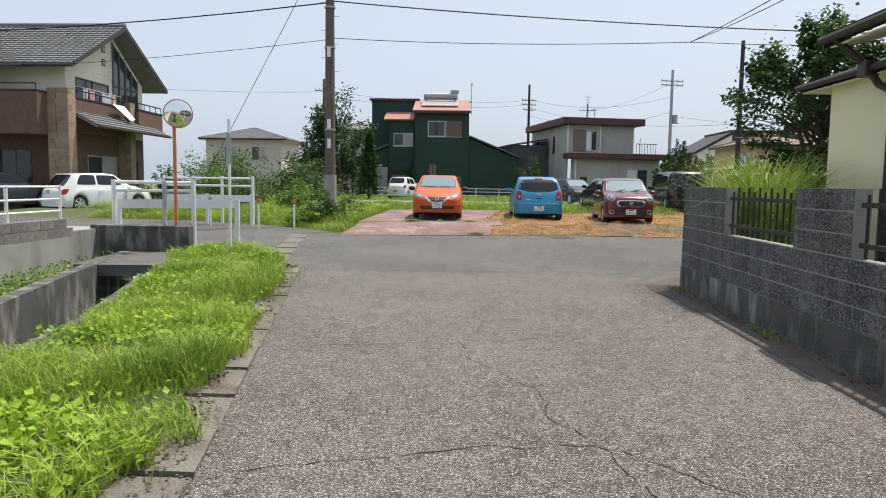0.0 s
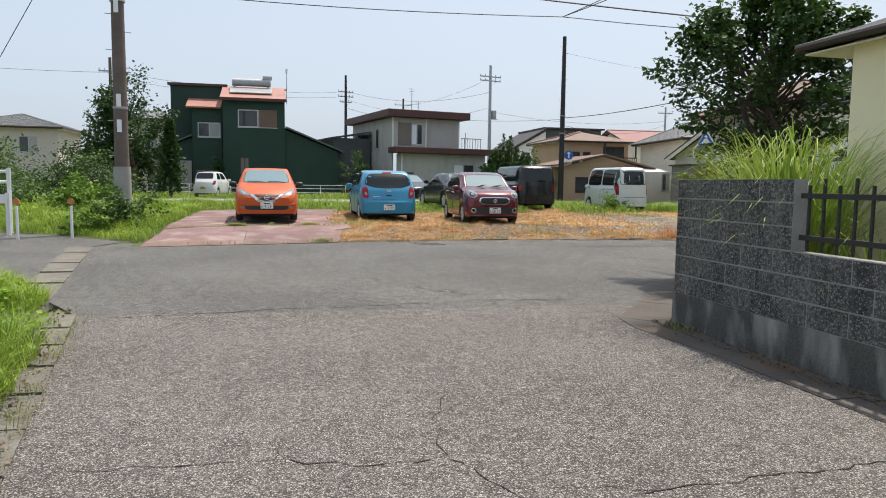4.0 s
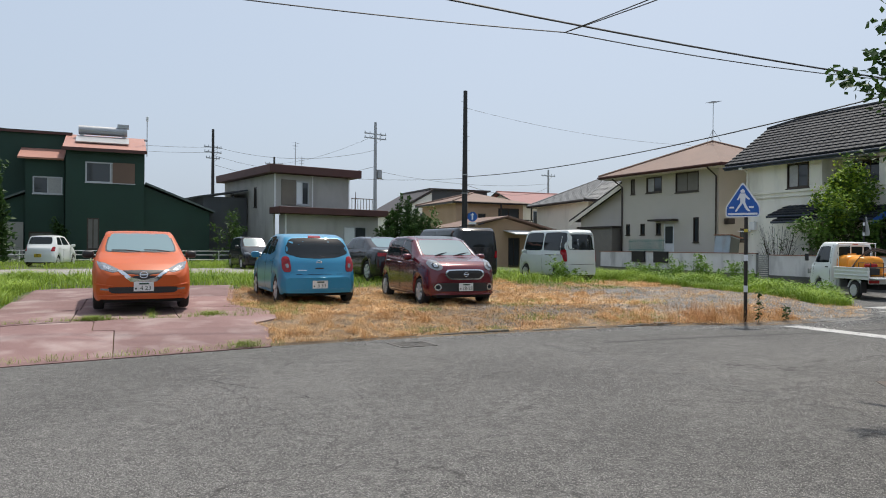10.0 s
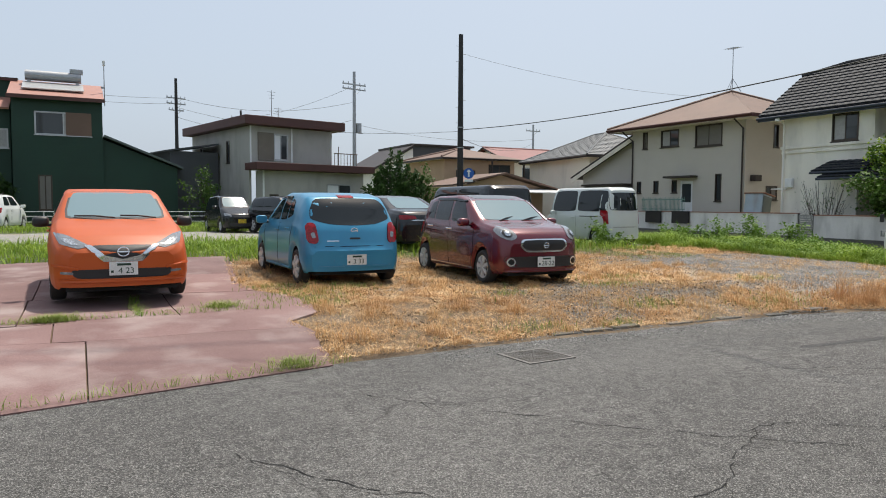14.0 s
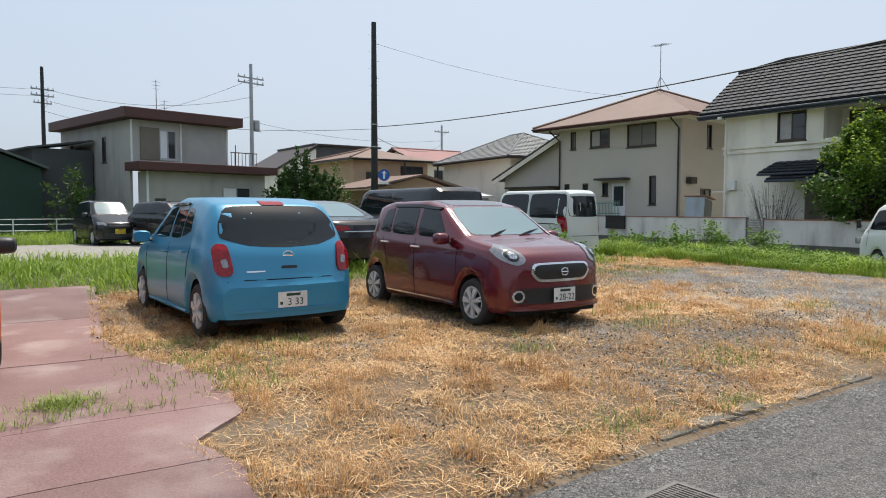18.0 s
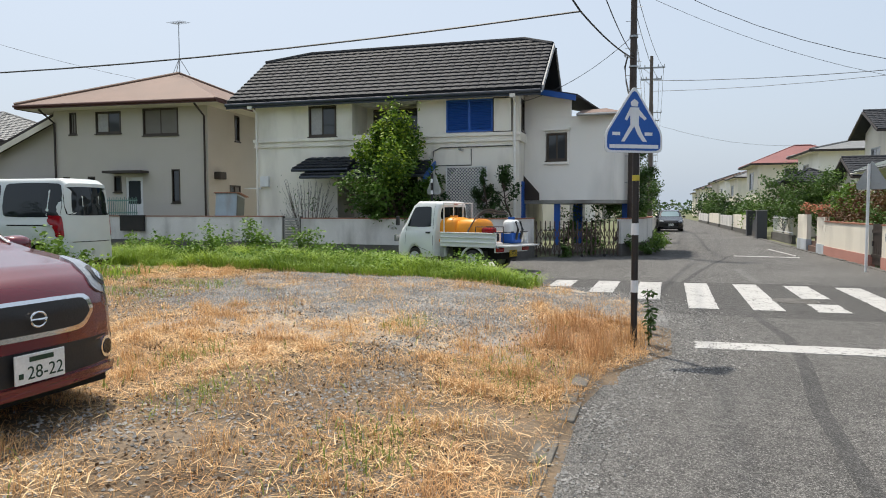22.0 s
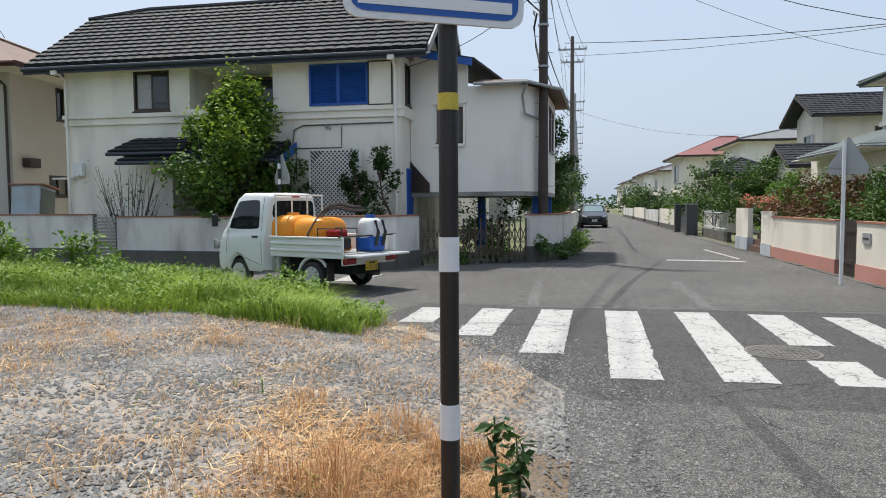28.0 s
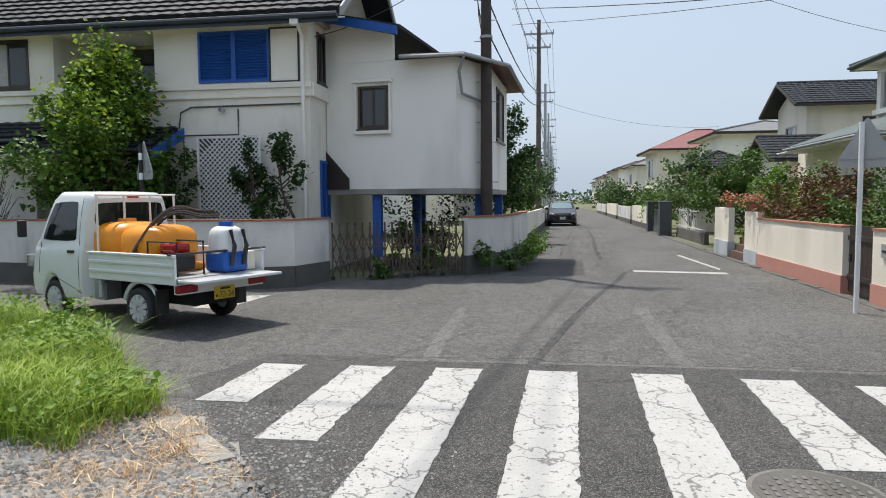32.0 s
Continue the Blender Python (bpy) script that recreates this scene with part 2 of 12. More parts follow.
def road_paint(name):
    """White road paint: fine cracks down to the tar, worn specks, faint grey tyre film."""
    m = surf(name, (0.46, 0.455, 0.44), (0.37, 0.365, 0.352), 2.2, 70, 0.75, bump=0.3)
    n, l = m.node_tree.nodes, m.node_tree.links
    b = n["Principled BSDF"]
    src = b.inputs["Base Color"].links[0].from_socket
    tc = next(q for q in n if q.bl_idname == "ShaderNodeTexCoord")
    wob, sc, ad = n.new("ShaderNodeTexNoise"), n.new("ShaderNodeVectorMath"), n.new("ShaderNodeVectorMath")
    wob.inputs["Scale"].default_value, wob.inputs["Detail"].default_value = 5.0, 6
    sc.operation = "SCALE"
    sc.inputs["Scale"].default_value = 0.35
    l.new(tc.outputs["Object"], wob.inputs["Vector"])
    l.new(wob.outputs["Color"], sc.inputs[0])
    l.new(tc.outputs["Object"], ad.inputs[0])
    l.new(sc.outputs[0], ad.inputs[1])
    vo = n.new("ShaderNodeTexVoronoi")
    vo.feature = "DISTANCE_TO_EDGE"
    vo.inputs["Scale"].default_value = 2.4
    l.new(ad.outputs[0], vo.inputs["Vector"])
    r1 = n.new("ShaderNodeMapRange")
    r1.inputs["From Min"].default_value, r1.inputs["From Max"].default_value = 0.010, 0.026
    r1.inputs["To Min"].default_value, r1.inputs["To Max"].default_value = 0.7, 0.0
    l.new(vo.outputs["Distance"], r1.inputs["Value"])
    big, g = n.new("ShaderNodeTexNoise"), n.new("ShaderNodeMapRange")
    big.inputs["Scale"].default_value, big.inputs["Detail"].default_value = 1.1, 3
    l.new(tc.outputs["Object"], big.inputs["Vector"])
    g.inputs["From Min"].default_value, g.inputs["From Max"].default_value = 0.36, 0.47
    l.new(big.outputs["Fac"], g.inputs["Value"])
    mu = n.new("ShaderNodeMath")
    mu.operation = "MULTIPLY"
    l.new(r1.outputs[0], mu.inputs[0])
    l.new(g.outputs[0], mu.inputs[1])
    sp, r3 = n.new("ShaderNodeTexNoise"), n.new("ShaderNodeMapRange")
    sp.inputs["Scale"].default_value, sp.inputs["Detail"].default_value = 26, 8
    l.new(tc.outputs["Object"], sp.inputs["Vector"])
    r3.inputs["From Min"].default_value, r3.inputs["From Max"].default_value, r3.inputs["To Max"].default_value = 0.60, 0.68, 0.8
    l.new(sp.outputs["Fac"], r3.inputs["Value"])
    mx = n.new("ShaderNodeMath")
    mx.operation = "MAXIMUM"
    l.new(mu.outputs[0], mx.inputs[0])
    l.new(r3.outputs[0], mx.inputs[1])
    mix = n.new("ShaderNodeMixRGB")
    mix.inputs[2].default_value = (0.07, 0.068, 0.065, 1)
    l.new(mx.outputs[0], mix.inputs[0])
    l.new(src, mix.inputs[1])
    l.new(mix.outputs[0], b.inputs["Base Color"])
    return m


M_PAINT = road_paint("road_paint")
M_OLDKERB = surf("overgrown_kerb_concrete", (0.21, 0.195, 0.17), (0.12, 0.11, 0.095), 2.5, 55, 0.95, bump=0.6, dirt=(0.10, 0.085, 0.05), dscale=1.4, damt=0.9)
M_STAINGUTTER = surf("rust_stained_gutter", (0.125, 0.11, 0.098), (0.072, 0.062, 0.054), 1.5, 60, 0.95, bump=0.5, dirt=(0.14, 0.085, 0.05), dscale=0.9, damt=0.8)
# for tyre marks, and for the wing's shadow drawn on the street
M_SKID_SHADE = asphalt("tyre_black_and_shadow_asphalt", (0.050, 0.050, 0.050), (0.082, 0.081, 0.080), (0.17, 0.168, 0.164), 0.0)
M_PALEASPH = asphalt("pale_sealed_joint", (0.13, 0.128, 0.124), (0.19, 0.187, 0.18), (0.27, 0.265, 0.255), 0.0)
M_CRACK = surf("crack_filling", (0.02, 0.019, 0.018), rough=1, bump=0)
M_RED = surf("red_concrete", (0.245, 0.150, 0.140), (0.155, 0.084, 0.079), 1.1, 70, 0.85, bump=0.3, dirt=(0.38, 0.31, 0.29), dscale=0.8, damt=0.7, rrand=0.16)
M_DEBRIS = leafy("dry_leaf_litter", (0.05, 0.035, 0.025), (0.22, 0.145, 0.085), rough=0.9, trans=0.1, vscale=1.2)
M_STRAWSOIL = surf("straw_soil", (0.21, 0.145, 0.085), (0.085, 0.064, 0.044), 1.5, 35, 0.95, bump=1.0, dirt=(0.20, 0.16, 0.12), dscale=0.9, damt=0.8)
M_GRAVEL = surf("gravel_ground", (0.34, 0.33, 0.31), (0.21, 0.20, 0.185), 2.5, 45, 0.9, bump=1.0, dirt=(0.33, 0.25, 0.16), dscale=0.7, damt=0.7)
M_CONC = surf("concrete", (0.36, 0.355, 0.33), (0.25, 0.245, 0.23), 2, 60, 0.9, dirt=(0.12, 0.115, 0.10), dscale=0.9, damt=0.7)
M_CONC_D = surf("dark_concrete", (0.13, 0.125, 0.115), (0.085, 0.08, 0.075), 2, 60, 0.9, dirt=(0.06, 0.065, 0.05), dscale=0.9)
M_GREENGROUND = surf("green_ground", (0.055, 0.085, 0.02), (0.10, 0.11, 0.045), 1.2, 30, 1.0, bump=0.9)


def split_face(name, dark, mid, chip):
    """Split-face block: near-black matrix, pale stone chips, weather streaks, rough relief."""
    m = bpy.data.materials.new(name)
    m.use_nodes = True
    n, l = m.node_tree.nodes, m.node_tree.links
    b = n["Principled BSDF"]
    b.inputs["Roughness"].default_value = 0.9
    geo, mp = n.new("ShaderNodeNewGeometry"), n.new("ShaderNodeMapping")
    mp.inputs["Scale"].default_value = (1.8, 1.8, 0.6)
    l.new(geo.outputs["Position"], mp.inputs["Vector"])
    st, rg, vo = n.new("ShaderNodeTexNoise"), n.new("ShaderNodeTexNoise"), n.new("ShaderNodeTexVoronoi")
    st.inputs["Scale"].default_value, st.inputs["Detail"].default_value = 2.2, 8
    rg.inputs["Scale"].default_value, rg.inputs["Detail"].default_value = 28, 6
    vo.inputs["Scale"].default_value = 98
    l.new(mp.outputs[0], st.inputs["Vector"])
    l.new(geo.outputs["Position"], rg.inputs["Vector"])
    l.new(geo.outputs["Position"], vo.inputs["Vector"])
    r1, r2, r3 = (n.new("ShaderNodeMapRange") for _ in range(3))
    for r, lo, hi, to in ((r1, 0.38, 0.66, 1.0), (r2, 0.42, 0.62, 0.6), (r3, 0.70, 0.98, 0.85)):
        r.inputs["From Min"].default_value, r.inputs["From Max"].default_value, r.inputs["To Max"].default_value = lo, hi, to
    l.new(st.outputs["Fac"], r1.inputs["Value"])
    l.new(rg.outputs["Fac"], r2.inputs["Value"])
    sp = n.new("ShaderNodeSeparateColor")
    l.new(vo.outputs["Color"], sp.inputs[0])
    l.new(sp.outputs[0], r3.inputs["Value"])
    m1, m2, m3 = (n.new("ShaderNodeMixRGB") for _ in range(3))
    m1.inputs[1].default_value, m1.inputs[2].default_value = (*dark, 1), (*mid, 1)
    m2.inputs[2].default_value = (*(v * 0.4 for v in dark), 1)
    m3.inputs[2].default_value = (*chip, 1)
    l.new(r1.outputs[0], m1.inputs[0])
    l.new(r2.outputs[0], m2.inputs[0])
    l.new(m1.outputs[0], m2.inputs[1])
    l.new(r3.outputs[0], m3.inputs[0])
    l.new(m2.outputs[0], m3.inputs[1])
    l.new(m3.outputs[0], b.inputs["Base Color"])
    bp = n.new("ShaderNodeBump")
    bp.inputs["Strength"].default_value, bp.inputs["Distance"].default_value = 1.0, 0.035
    l.new(rg.outputs["Fac"], bp.inputs["Height"])
    l.new(bp.outputs[0], b.inputs["Normal"])
    return m


M_BLOCK = split_face("black_block", (0.050, 0.050, 0.050), (0.150, 0.148, 0.140), (0.29, 0.285, 0.27))
M_FOOTING = surf("limestained_footing", (0.10, 0.098, 0.09), (0.045, 0.044, 0.04), 2.5, 60, 0.9, bump=0.4, dirt=(0.36, 0.35, 0.33), dscale=2.6, damt=0.75)
M_STONEBLK = surf("grey_split_block", (0.27, 0.255, 0.235), (0.11, 0.105, 0.10), 14, 60, 0.9, bump=1.0, bscale=22, rrand=0.15)
M_WHITEWALL = surf("stained_white_render", (0.78, 0.765, 0.73), (0.60, 0.585, 0.555), 1.2, 90, 0.9, bump=0.5, dirt=(0.20, 0.195, 0.18), dscale=0.9, damt=0.6)
M_CREAM = surf("cream_render", (0.83, 0.775, 0.665), (0.77, 0.715, 0.605), 0.7, 120, 0.9, bump=0.35, dirt=(0.42, 0.385, 0.32), dscale=0.5, damt=0.45)
M_HOUSEWHITE = surf("old_white_stucco", (0.90, 0.86, 0.77), (0.86, 0.815, 0.72), 0.8, 110, 0.92, bump=0.5, dirt=(0.50, 0.47, 0.41), dscale=0.7, damt=0.5)
M_WHITE = surf("white_stucco", (0.91, 0.885, 0.83), (0.87, 0.845, 0.785), 0.8, 110, 0.9, bump=0.3, dirt=(0.48, 0.46, 0.42), dscale=0.5, damt=0.35)
M_BEIGE = surf("beige_stucco", (0.58, 0.535, 0.475), (0.53, 0.49, 0.43), 0.9, 120, 0.92, bump=0.5)
M_YELLOW = surf("pale_yellow_stucco", (0.88, 0.79, 0.56), (0.85, 0.755, 0.52), 0.8, 120, 0.9, bump=0.35)
M_GREEN = surf("dark_green_siding", (0.008, 0.044, 0.027), (0.006, 0.032, 0.020), 0.6, 70, 0.6, bump=0.15)
M_GREY = surf("grey_siding", (0.34, 0.325, 0.30), (0.28, 0.27, 0.25), 0.9, 80, 0.8, dirt=(0.19, 0.18, 0.16), dscale=0.7)
M_DGREY = surf("dark_grey_siding", (0.075, 0.08, 0.085), (0.06, 0.062, 0.068), 1, 60, 0.7)
M_ORANGEW = surf("peach_render", (0.52, 0.36, 0.24), (0.46, 0.315, 0.205), 1, 80, 0.9)
M_BRICKBR = surf("brown_brick", (0.16, 0.095, 0.07), (0.11, 0.065, 0.05), 6, 60, 0.85)
M_STONEPIL = surf("tan_stone", (0.36, 0.275, 0.19), (0.24, 0.18, 0.125), 4, 40, 0.9, bump=0.8, rrand=0.2)
M_PINK = surf("pink_tile_base", (0.52, 0.25, 0.20), (0.43, 0.20, 0.16), 2, 60, 0.8)
M_TERRA = surf("terracotta_cap", (0.40, 0.17, 0.10), (0.28, 0.12, 0.075), 4, 60, 0.8, dirt=(0.16, 0.11, 0.08), dscale=2)
M_BLACKROOF = surf("dark_slate_tile", (0.018, 0.021, 0.028), (0.030, 0.034, 0.042), 2, 60, 0.68, bump=0.2, spec=0.25)
M_GREYROOF = surf("grey_roof_tile", (0.20, 0.205, 0.205), (0.13, 0.135, 0.14), 1.5, 50, 0.6)
M_BROWNROOF = surf("brown_roof_slate", (0.19, 0.115, 0.085), (0.145, 0.09, 0.068), 0.8, 50, 0.7)
M_REDROOF = surf("red_roof", (0.25, 0.085, 0.078), (0.20, 0.07, 0.065), 1, 50, 0.6)
M_SALMON = surf("salmon_metal_roof", (0.44, 0.21, 0.16), (0.37, 0.175, 0.135), 0.8, 40, 0.5, bump=0.1)
M_GREENROOF = surf("grey_green_roof", (0.12, 0.145, 0.14), (0.09, 0.112, 0.108), 1, 50, 0.75, spec=0.3)
M_MAROON = surf("maroon_fascia", (0.10, 0.035, 0.03), (0.075, 0.03, 0.026), 1, 50, 0.6)
# trim colour, used as well for panels that stand in for shade
M_DARKTRIM_SHADE = surf("dark_brown_trim_and_shade", (0.045, 0.03, 0.024), (0.03, 0.022, 0.018), 2, 60, 0.5, bump=0.1)
M_BLUE = surf("bright_blue_paint", (0.012, 0.10, 0.42), (0.010, 0.08, 0.34), 1.5, 60, 0.55, bump=0.1)
M_WHITEMET = surf("white_painted_metal", (0.78, 0.79, 0.79), (0.70, 0.71, 0.71), 3, 70, 0.45, bump=0.08, dirt=(0.45, 0.42, 0.38), dscale=2.5, damt=0.4)
M_GREYMET = surf("galvanised_steel", (0.42, 0.43, 0.44), (0.33, 0.34, 0.35), 6, 60, 0.5, metal=0.7, bump=0.1)
M_BLACKMET = surf("black_iron", (0.012, 0.012, 0.013), (0.024, 0.020, 0.018), 4, 60, 0.55, bump=0.2)
M_RUSTMET = surf("rusty_brown_iron", (0.07, 0.052, 0.045), (0.12, 0.08, 0.06), 5, 60, 0.75, bump=0.2)
M_ALU = surf("aluminium_frame", (0.48, 0.49, 0.50), (0.42, 0.43, 0.44), 4, 60, 0.4, metal=0.6, bump=0.05)
M_BROWNALU = surf("bronze_frame", (0.075, 0.058, 0.045), (0.06, 0.046, 0.036), 4, 60, 0.4, metal=0.4, bump=0.05)
M_POLE = surf("weathered_pole", (0.155, 0.125, 0.105), (0.10, 0.08, 0.068), 3, 50, 0.85, bump=0.3)
M_POLEC = surf("concrete_pole", (0.34, 0.335, 0.32), (0.27, 0.265, 0.25), 2, 50, 0.9)
M_WIRE = surf("black_cable", (0.02, 0.02, 0.022), rough=0.6, bump=0)
M_CERAMIC = surf("grey_insulator", (0.45, 0.46, 0.47), rough=0.3, bump=0)
M_GLASS = glassy("window_glass", (0.045, 0.05, 0.055))
M_CURTAIN = surf("pale_curtain", (0.42, 0.41, 0.40), (0.33, 0.325, 0.32), 8, 30, 0.25, bump=0.1)
M_SHUTTER = surf("grey_shutter", (0.20, 0.185, 0.165), (0.165, 0.15, 0.135), 3, 60, 0.55, bump=0.1)
M_LATTICE = surf("white_lattice_paint", (0.78, 0.78, 0.75), (0.66, 0.66, 0.63), 4, 60, 0.7)
M_SIGNBLUE = surf("blue_sign_sheet", (0.010, 0.105, 0.43), (0.009, 0.09, 0.38), 3, 40, 0.4, bump=0)
M_SIGNWHITE = surf("white_sign_sheet", (0.80, 0.82, 0.84), (0.74, 0.76, 0.78), 3, 40, 0.4, bump=0)
M_SIGNBACK = surf("grey_sign_back", (0.40, 0.41, 0.41), (0.33, 0.34, 0.34), 4, 50, 0.5, metal=0.3, bump=0)
M_YELLOWTAPE = surf("yellow_tape", (0.62, 0.50, 0.06), rough=0.5, bump=0)
M_ORANGEP = surf("orange_post_paint", (0.62, 0.20, 0.07), (0.52, 0.17, 0.06), 4, 50, 0.5, bump=0.1)
M_MIRROR = surf("mirror_face", (0.85, 0.86, 0.87), (0.85, 0.86, 0.87), rough=0.03, metal=1.0, bump=0)
M_BARK = surf("bark", (0.10, 0.075, 0.055), (0.06, 0.045, 0.035), 8, 50, 0.95, bump=0.8)
M_LEAF_D = leafy("dark_leaves", (0.017, 0.046, 0.012), (0.060, 0.122, 0.028))
M_LEAF_L = leafy("light_leaves", (0.060, 0.145, 0.020), (0.22, 0.34, 0.05))
M_LEAF_M = leafy("mid_leaves", (0.040, 0.095, 0.018), (0.11, 0.19, 0.04))
M_LEAF_R = leafy("reddish_leaves", (0.09, 0.035, 0.022), (0.16, 0.10, 0.035))
M_GRASS = leafy("green_grass", (0.055, 0.140, 0.014), (0.40, 0.53, 0.07), trans=0.3, vscale=0.9)
M_VERGE = leafy("verge_weed_leaves", (0.080, 0.20, 0.015), (0.38, 0.54, 0.05), trans=0.3, vscale=0.9)
M_GRASS2 = leafy("lot_grass", (0.13, 0.22, 0.04), (0.33, 0.38, 0.09), vscale=0.8)
M_PAMPAS = leafy("pampas_leaves", (0.14, 0.27, 0.03), (0.42, 0.50, 0.12))
M_STRAW = leafy("dry_straw", (0.44, 0.235, 0.09), (0.88, 0.58, 0.29), rough=0.7, trans=0.2, vscale=0.9)
M_PALESTRAW = leafy("pale_straw", (0.64, 0.42, 0.20), (0.90, 0.69, 0.42), rough=0.7, trans=0.2, vscale=0.9)
M_STRAW2 = leafy("reddish_straw", (0.36, 0.175, 0.075), (0.70, 0.43, 0.22), rough=0.7, trans=0.2, vscale=0.9)
M_FLOWER = leafy("pink_flowers", (0.55, 0.12, 0.10), (0.62, 0.30, 0.16))
M_PEBBLE = leafy("grey_pebbles", (0.11, 0.11, 0.105), (0.42, 0.41, 0.39), rough=0.85, trans=0.0, vscale=1.4)


# ---- mesh tools ----
class Shape:
    """Collects solids into one mesh."""

    def __init__(self):
        self.v, self.f = [], []

    def add(self, verts, faces):
        o = len(self.v)
        self.v.extend(tuple(p) for p in verts)
        self.f.extend(tuple(o + i for i in f) for f in faces)
        return self

    def box(self, x0, y0, z0, x1, y1, z1, m=None):
        p = [(x, y, z) for z in (z0, z1) for x, y in ((x0, y0), (x1, y0), (x1, y1), (x0, y1))]
        if m is not None:
            p = [m @ Vector(q) for q in p]
        return self.add(p, [(3, 2, 1, 0), (4, 5, 6, 7), (0, 1, 5, 4), (1, 2, 6, 5), (2, 3, 7, 6), (3, 0, 4, 7)])

    def prism(self, poly, h0, h1, m=None):
        """A polygon in x, y pulled from z = h0 to h1."""
        n = len(poly)
        p = [(x, y, h0) for x, y in poly] + [(x, y, h1) for x, y in poly]
        if m is not None:
            p = [m @ Vector(q) for q in p]
        return self.add(p, [tuple(range(n - 1, -1, -1)), tuple(range(n, 2 * n))] + [(i, (i + 1) % n, n + (i + 1) % n, n + i) for i in range(n)])

    def rod(self, a, b, r0, r1=None, n=8, caps=True):
        a, b = Vector(a), Vector(b)
        r1 = r0 if r1 is None else r1
        d = (b - a).normalized()
        u = d.orthogonal().normalized()
        w = d.cross(u)
        p = [c + r * (math.cos(2 * math.pi * i / n) * u + math.sin(2 * math.pi * i / n) * w) for c, r in ((a, r0), (b, r1)) for i in range(n)]
        f = [(i, (i + 1) % n, n + (i + 1) % n, n + i) for i in range(n)]
        if caps:
            f += [tuple(range(n - 1, -1, -1)), tuple(range(n, 2 * n))]
        return self.add(p, f)

    def tube(self, pts, r, n=6):
        """One unbroken round bar along a line of points."""
        pts = [Vector(p) for p in pts]
        k, v = len(pts), []
        for i, c in enumerate(pts):
            d = (pts[min(i + 1, k - 1)] - pts[max(i - 1, 0)]).normalized()
            u = d.cross(Vector((0.12, 0.05, 1))) if abs(d.z) < 0.95 else d.cross(Vector((1, 0.1, 0)))
            u.normalize()
            w = d.cross(u)
            v += [c + r * (math.cos(2 * math.pi * j / n) * u + math.sin(2 * math.pi * j / n) * w) for j in range(n)]
        f = [(i * n + j, i * n + (j + 1) % n, (i + 1) * n + (j + 1) % n, (i + 1) * n + j) for i in range(k - 1) for j in range(n)]
        f += [tuple(range(n - 1, -1, -1)), tuple(range((k - 1) * n, k * n))]
        return self.add(v, f)

    def slab(self, quad, t, m=None):
        """A four-cornered plate, thickened by t against its normal."""
        q = [Vector(p) for p in quad]
        if m is not None:
            q = [m @ p for p in q]
        nrm = (q[1] - q[0]).cross(q[-1] - q[0]).normalized()
        p = q + [a - nrm * t for a in q]
        k = len(q)
        return self.add(p, [tuple(range(k)), tuple(range(2 * k - 1, k - 1, -1))] + [((i + 1) % k, i, k + i, k + (i + 1) % k) for i in range(k)])

    def mesh(self, name, smooth=False):
        me = bpy.data.meshes.new(name)
        me.from_pydata(self.v, [], self.f)
        if smooth:
            me.shade_smooth()
            me.set_sharp_from_angle(angle=radians(38))
        return me


def part(name, shape, material, parent=None, label="", smooth=False, bevel=0.0):
    """Links a shape as one mesh object under a thing or a part."""
    me = shape.mesh(name, smooth) if isinstance(shape, Shape) else shape
    if not me.materials:
        me.materials.append(material)
    ob = new(name, me)
    ob.parent = parent
    if bevel:
        b = ob.modifiers.new("edge", "BEVEL")
        b.width, b.segments, b.limit_method = bevel, 2, "ANGLE"
    if label:
        tagged(ob, label)
    return ob


def parts(name, shape, mat, parent, label="", **kw):
    """Links every loose piece of a shape as a part of its own."""
    up = list(range(len(shape.v)))

    def root(a):
        while up[a] != a:
            up[a] = up[up[a]]
            a = up[a]
        return a
    for f in shape.f:
        for a in f[1:]:
            up[root(a)] = root(f[0])
    groups = {}
    for f in shape.f:
        groups.setdefault(root(f[0]), []).append(f)
    for fs in groups.values():
        used = sorted({q for f in fs for q in f})
        at = {q: k for k, q in enumerate(used)}
        part(name, Shape().add([shape.v[q] for q in used], [tuple(at[q] for q in f) for f in fs]), mat, parent, label, **kw)


def thing(name, label, category, m=None, group="", kind=""):
    ob = new(name)
    ob.empty_display_size = 0.3
    if m is not None:
        ob.matrix_world = m
    return tagged(ob, label, category, group, kind)


def structure(name, shape, material, label="", smooth=False, bevel=0.0):
    return tagged(part(name, shape, material, None, label, smooth, bevel), kind="structure")


def words(text, size, m, material, parent, name="lettering", depth=0.002):
    """Lettering in the built-in font, as a mesh."""
    cu = bpy.data.curves.new(name, "FONT")
    cu.body, cu.size, cu.extrude, cu.align_x, cu.align_y = text, size, depth, "CENTER", "CENTER"
    tmp = bpy.data.objects.new(name, cu)
    me = bpy.data.meshes.new_from_object(tmp)
    bpy.data.objects.remove(tmp)
    bpy.data.curves.remove(cu)
    me.transform(m)
    return part(name, me, material, parent)


def smooth01(t):
    t = min(1.0, max(0.0, t))
    return t * t * (3 - 2 * t)


# ---- ground ----
LOT_EDGE = [(-3.0, 19.75), (-1.0, 20.1), (1.1, 20.4), (4.2, 20.55), (8.0, 20.5), (9.2, 20.3), (10.3, 19.75), (12.0, 19.7), (13.4, 19.8), (14.6, 20.3), (15.7, 21.2), (16.8, 22.45), (18.0, 23.6), (19.2, 24.8), (20.2, 26.5), (20.9, 29.5), (21.8, 35), (23.2, 45), (25.5, 62), (25.5, 66), (-20, 66), (-20, 27.5), (-9.0, 25.3), (-5.4, 22.9), (-3.6, 21.0)]


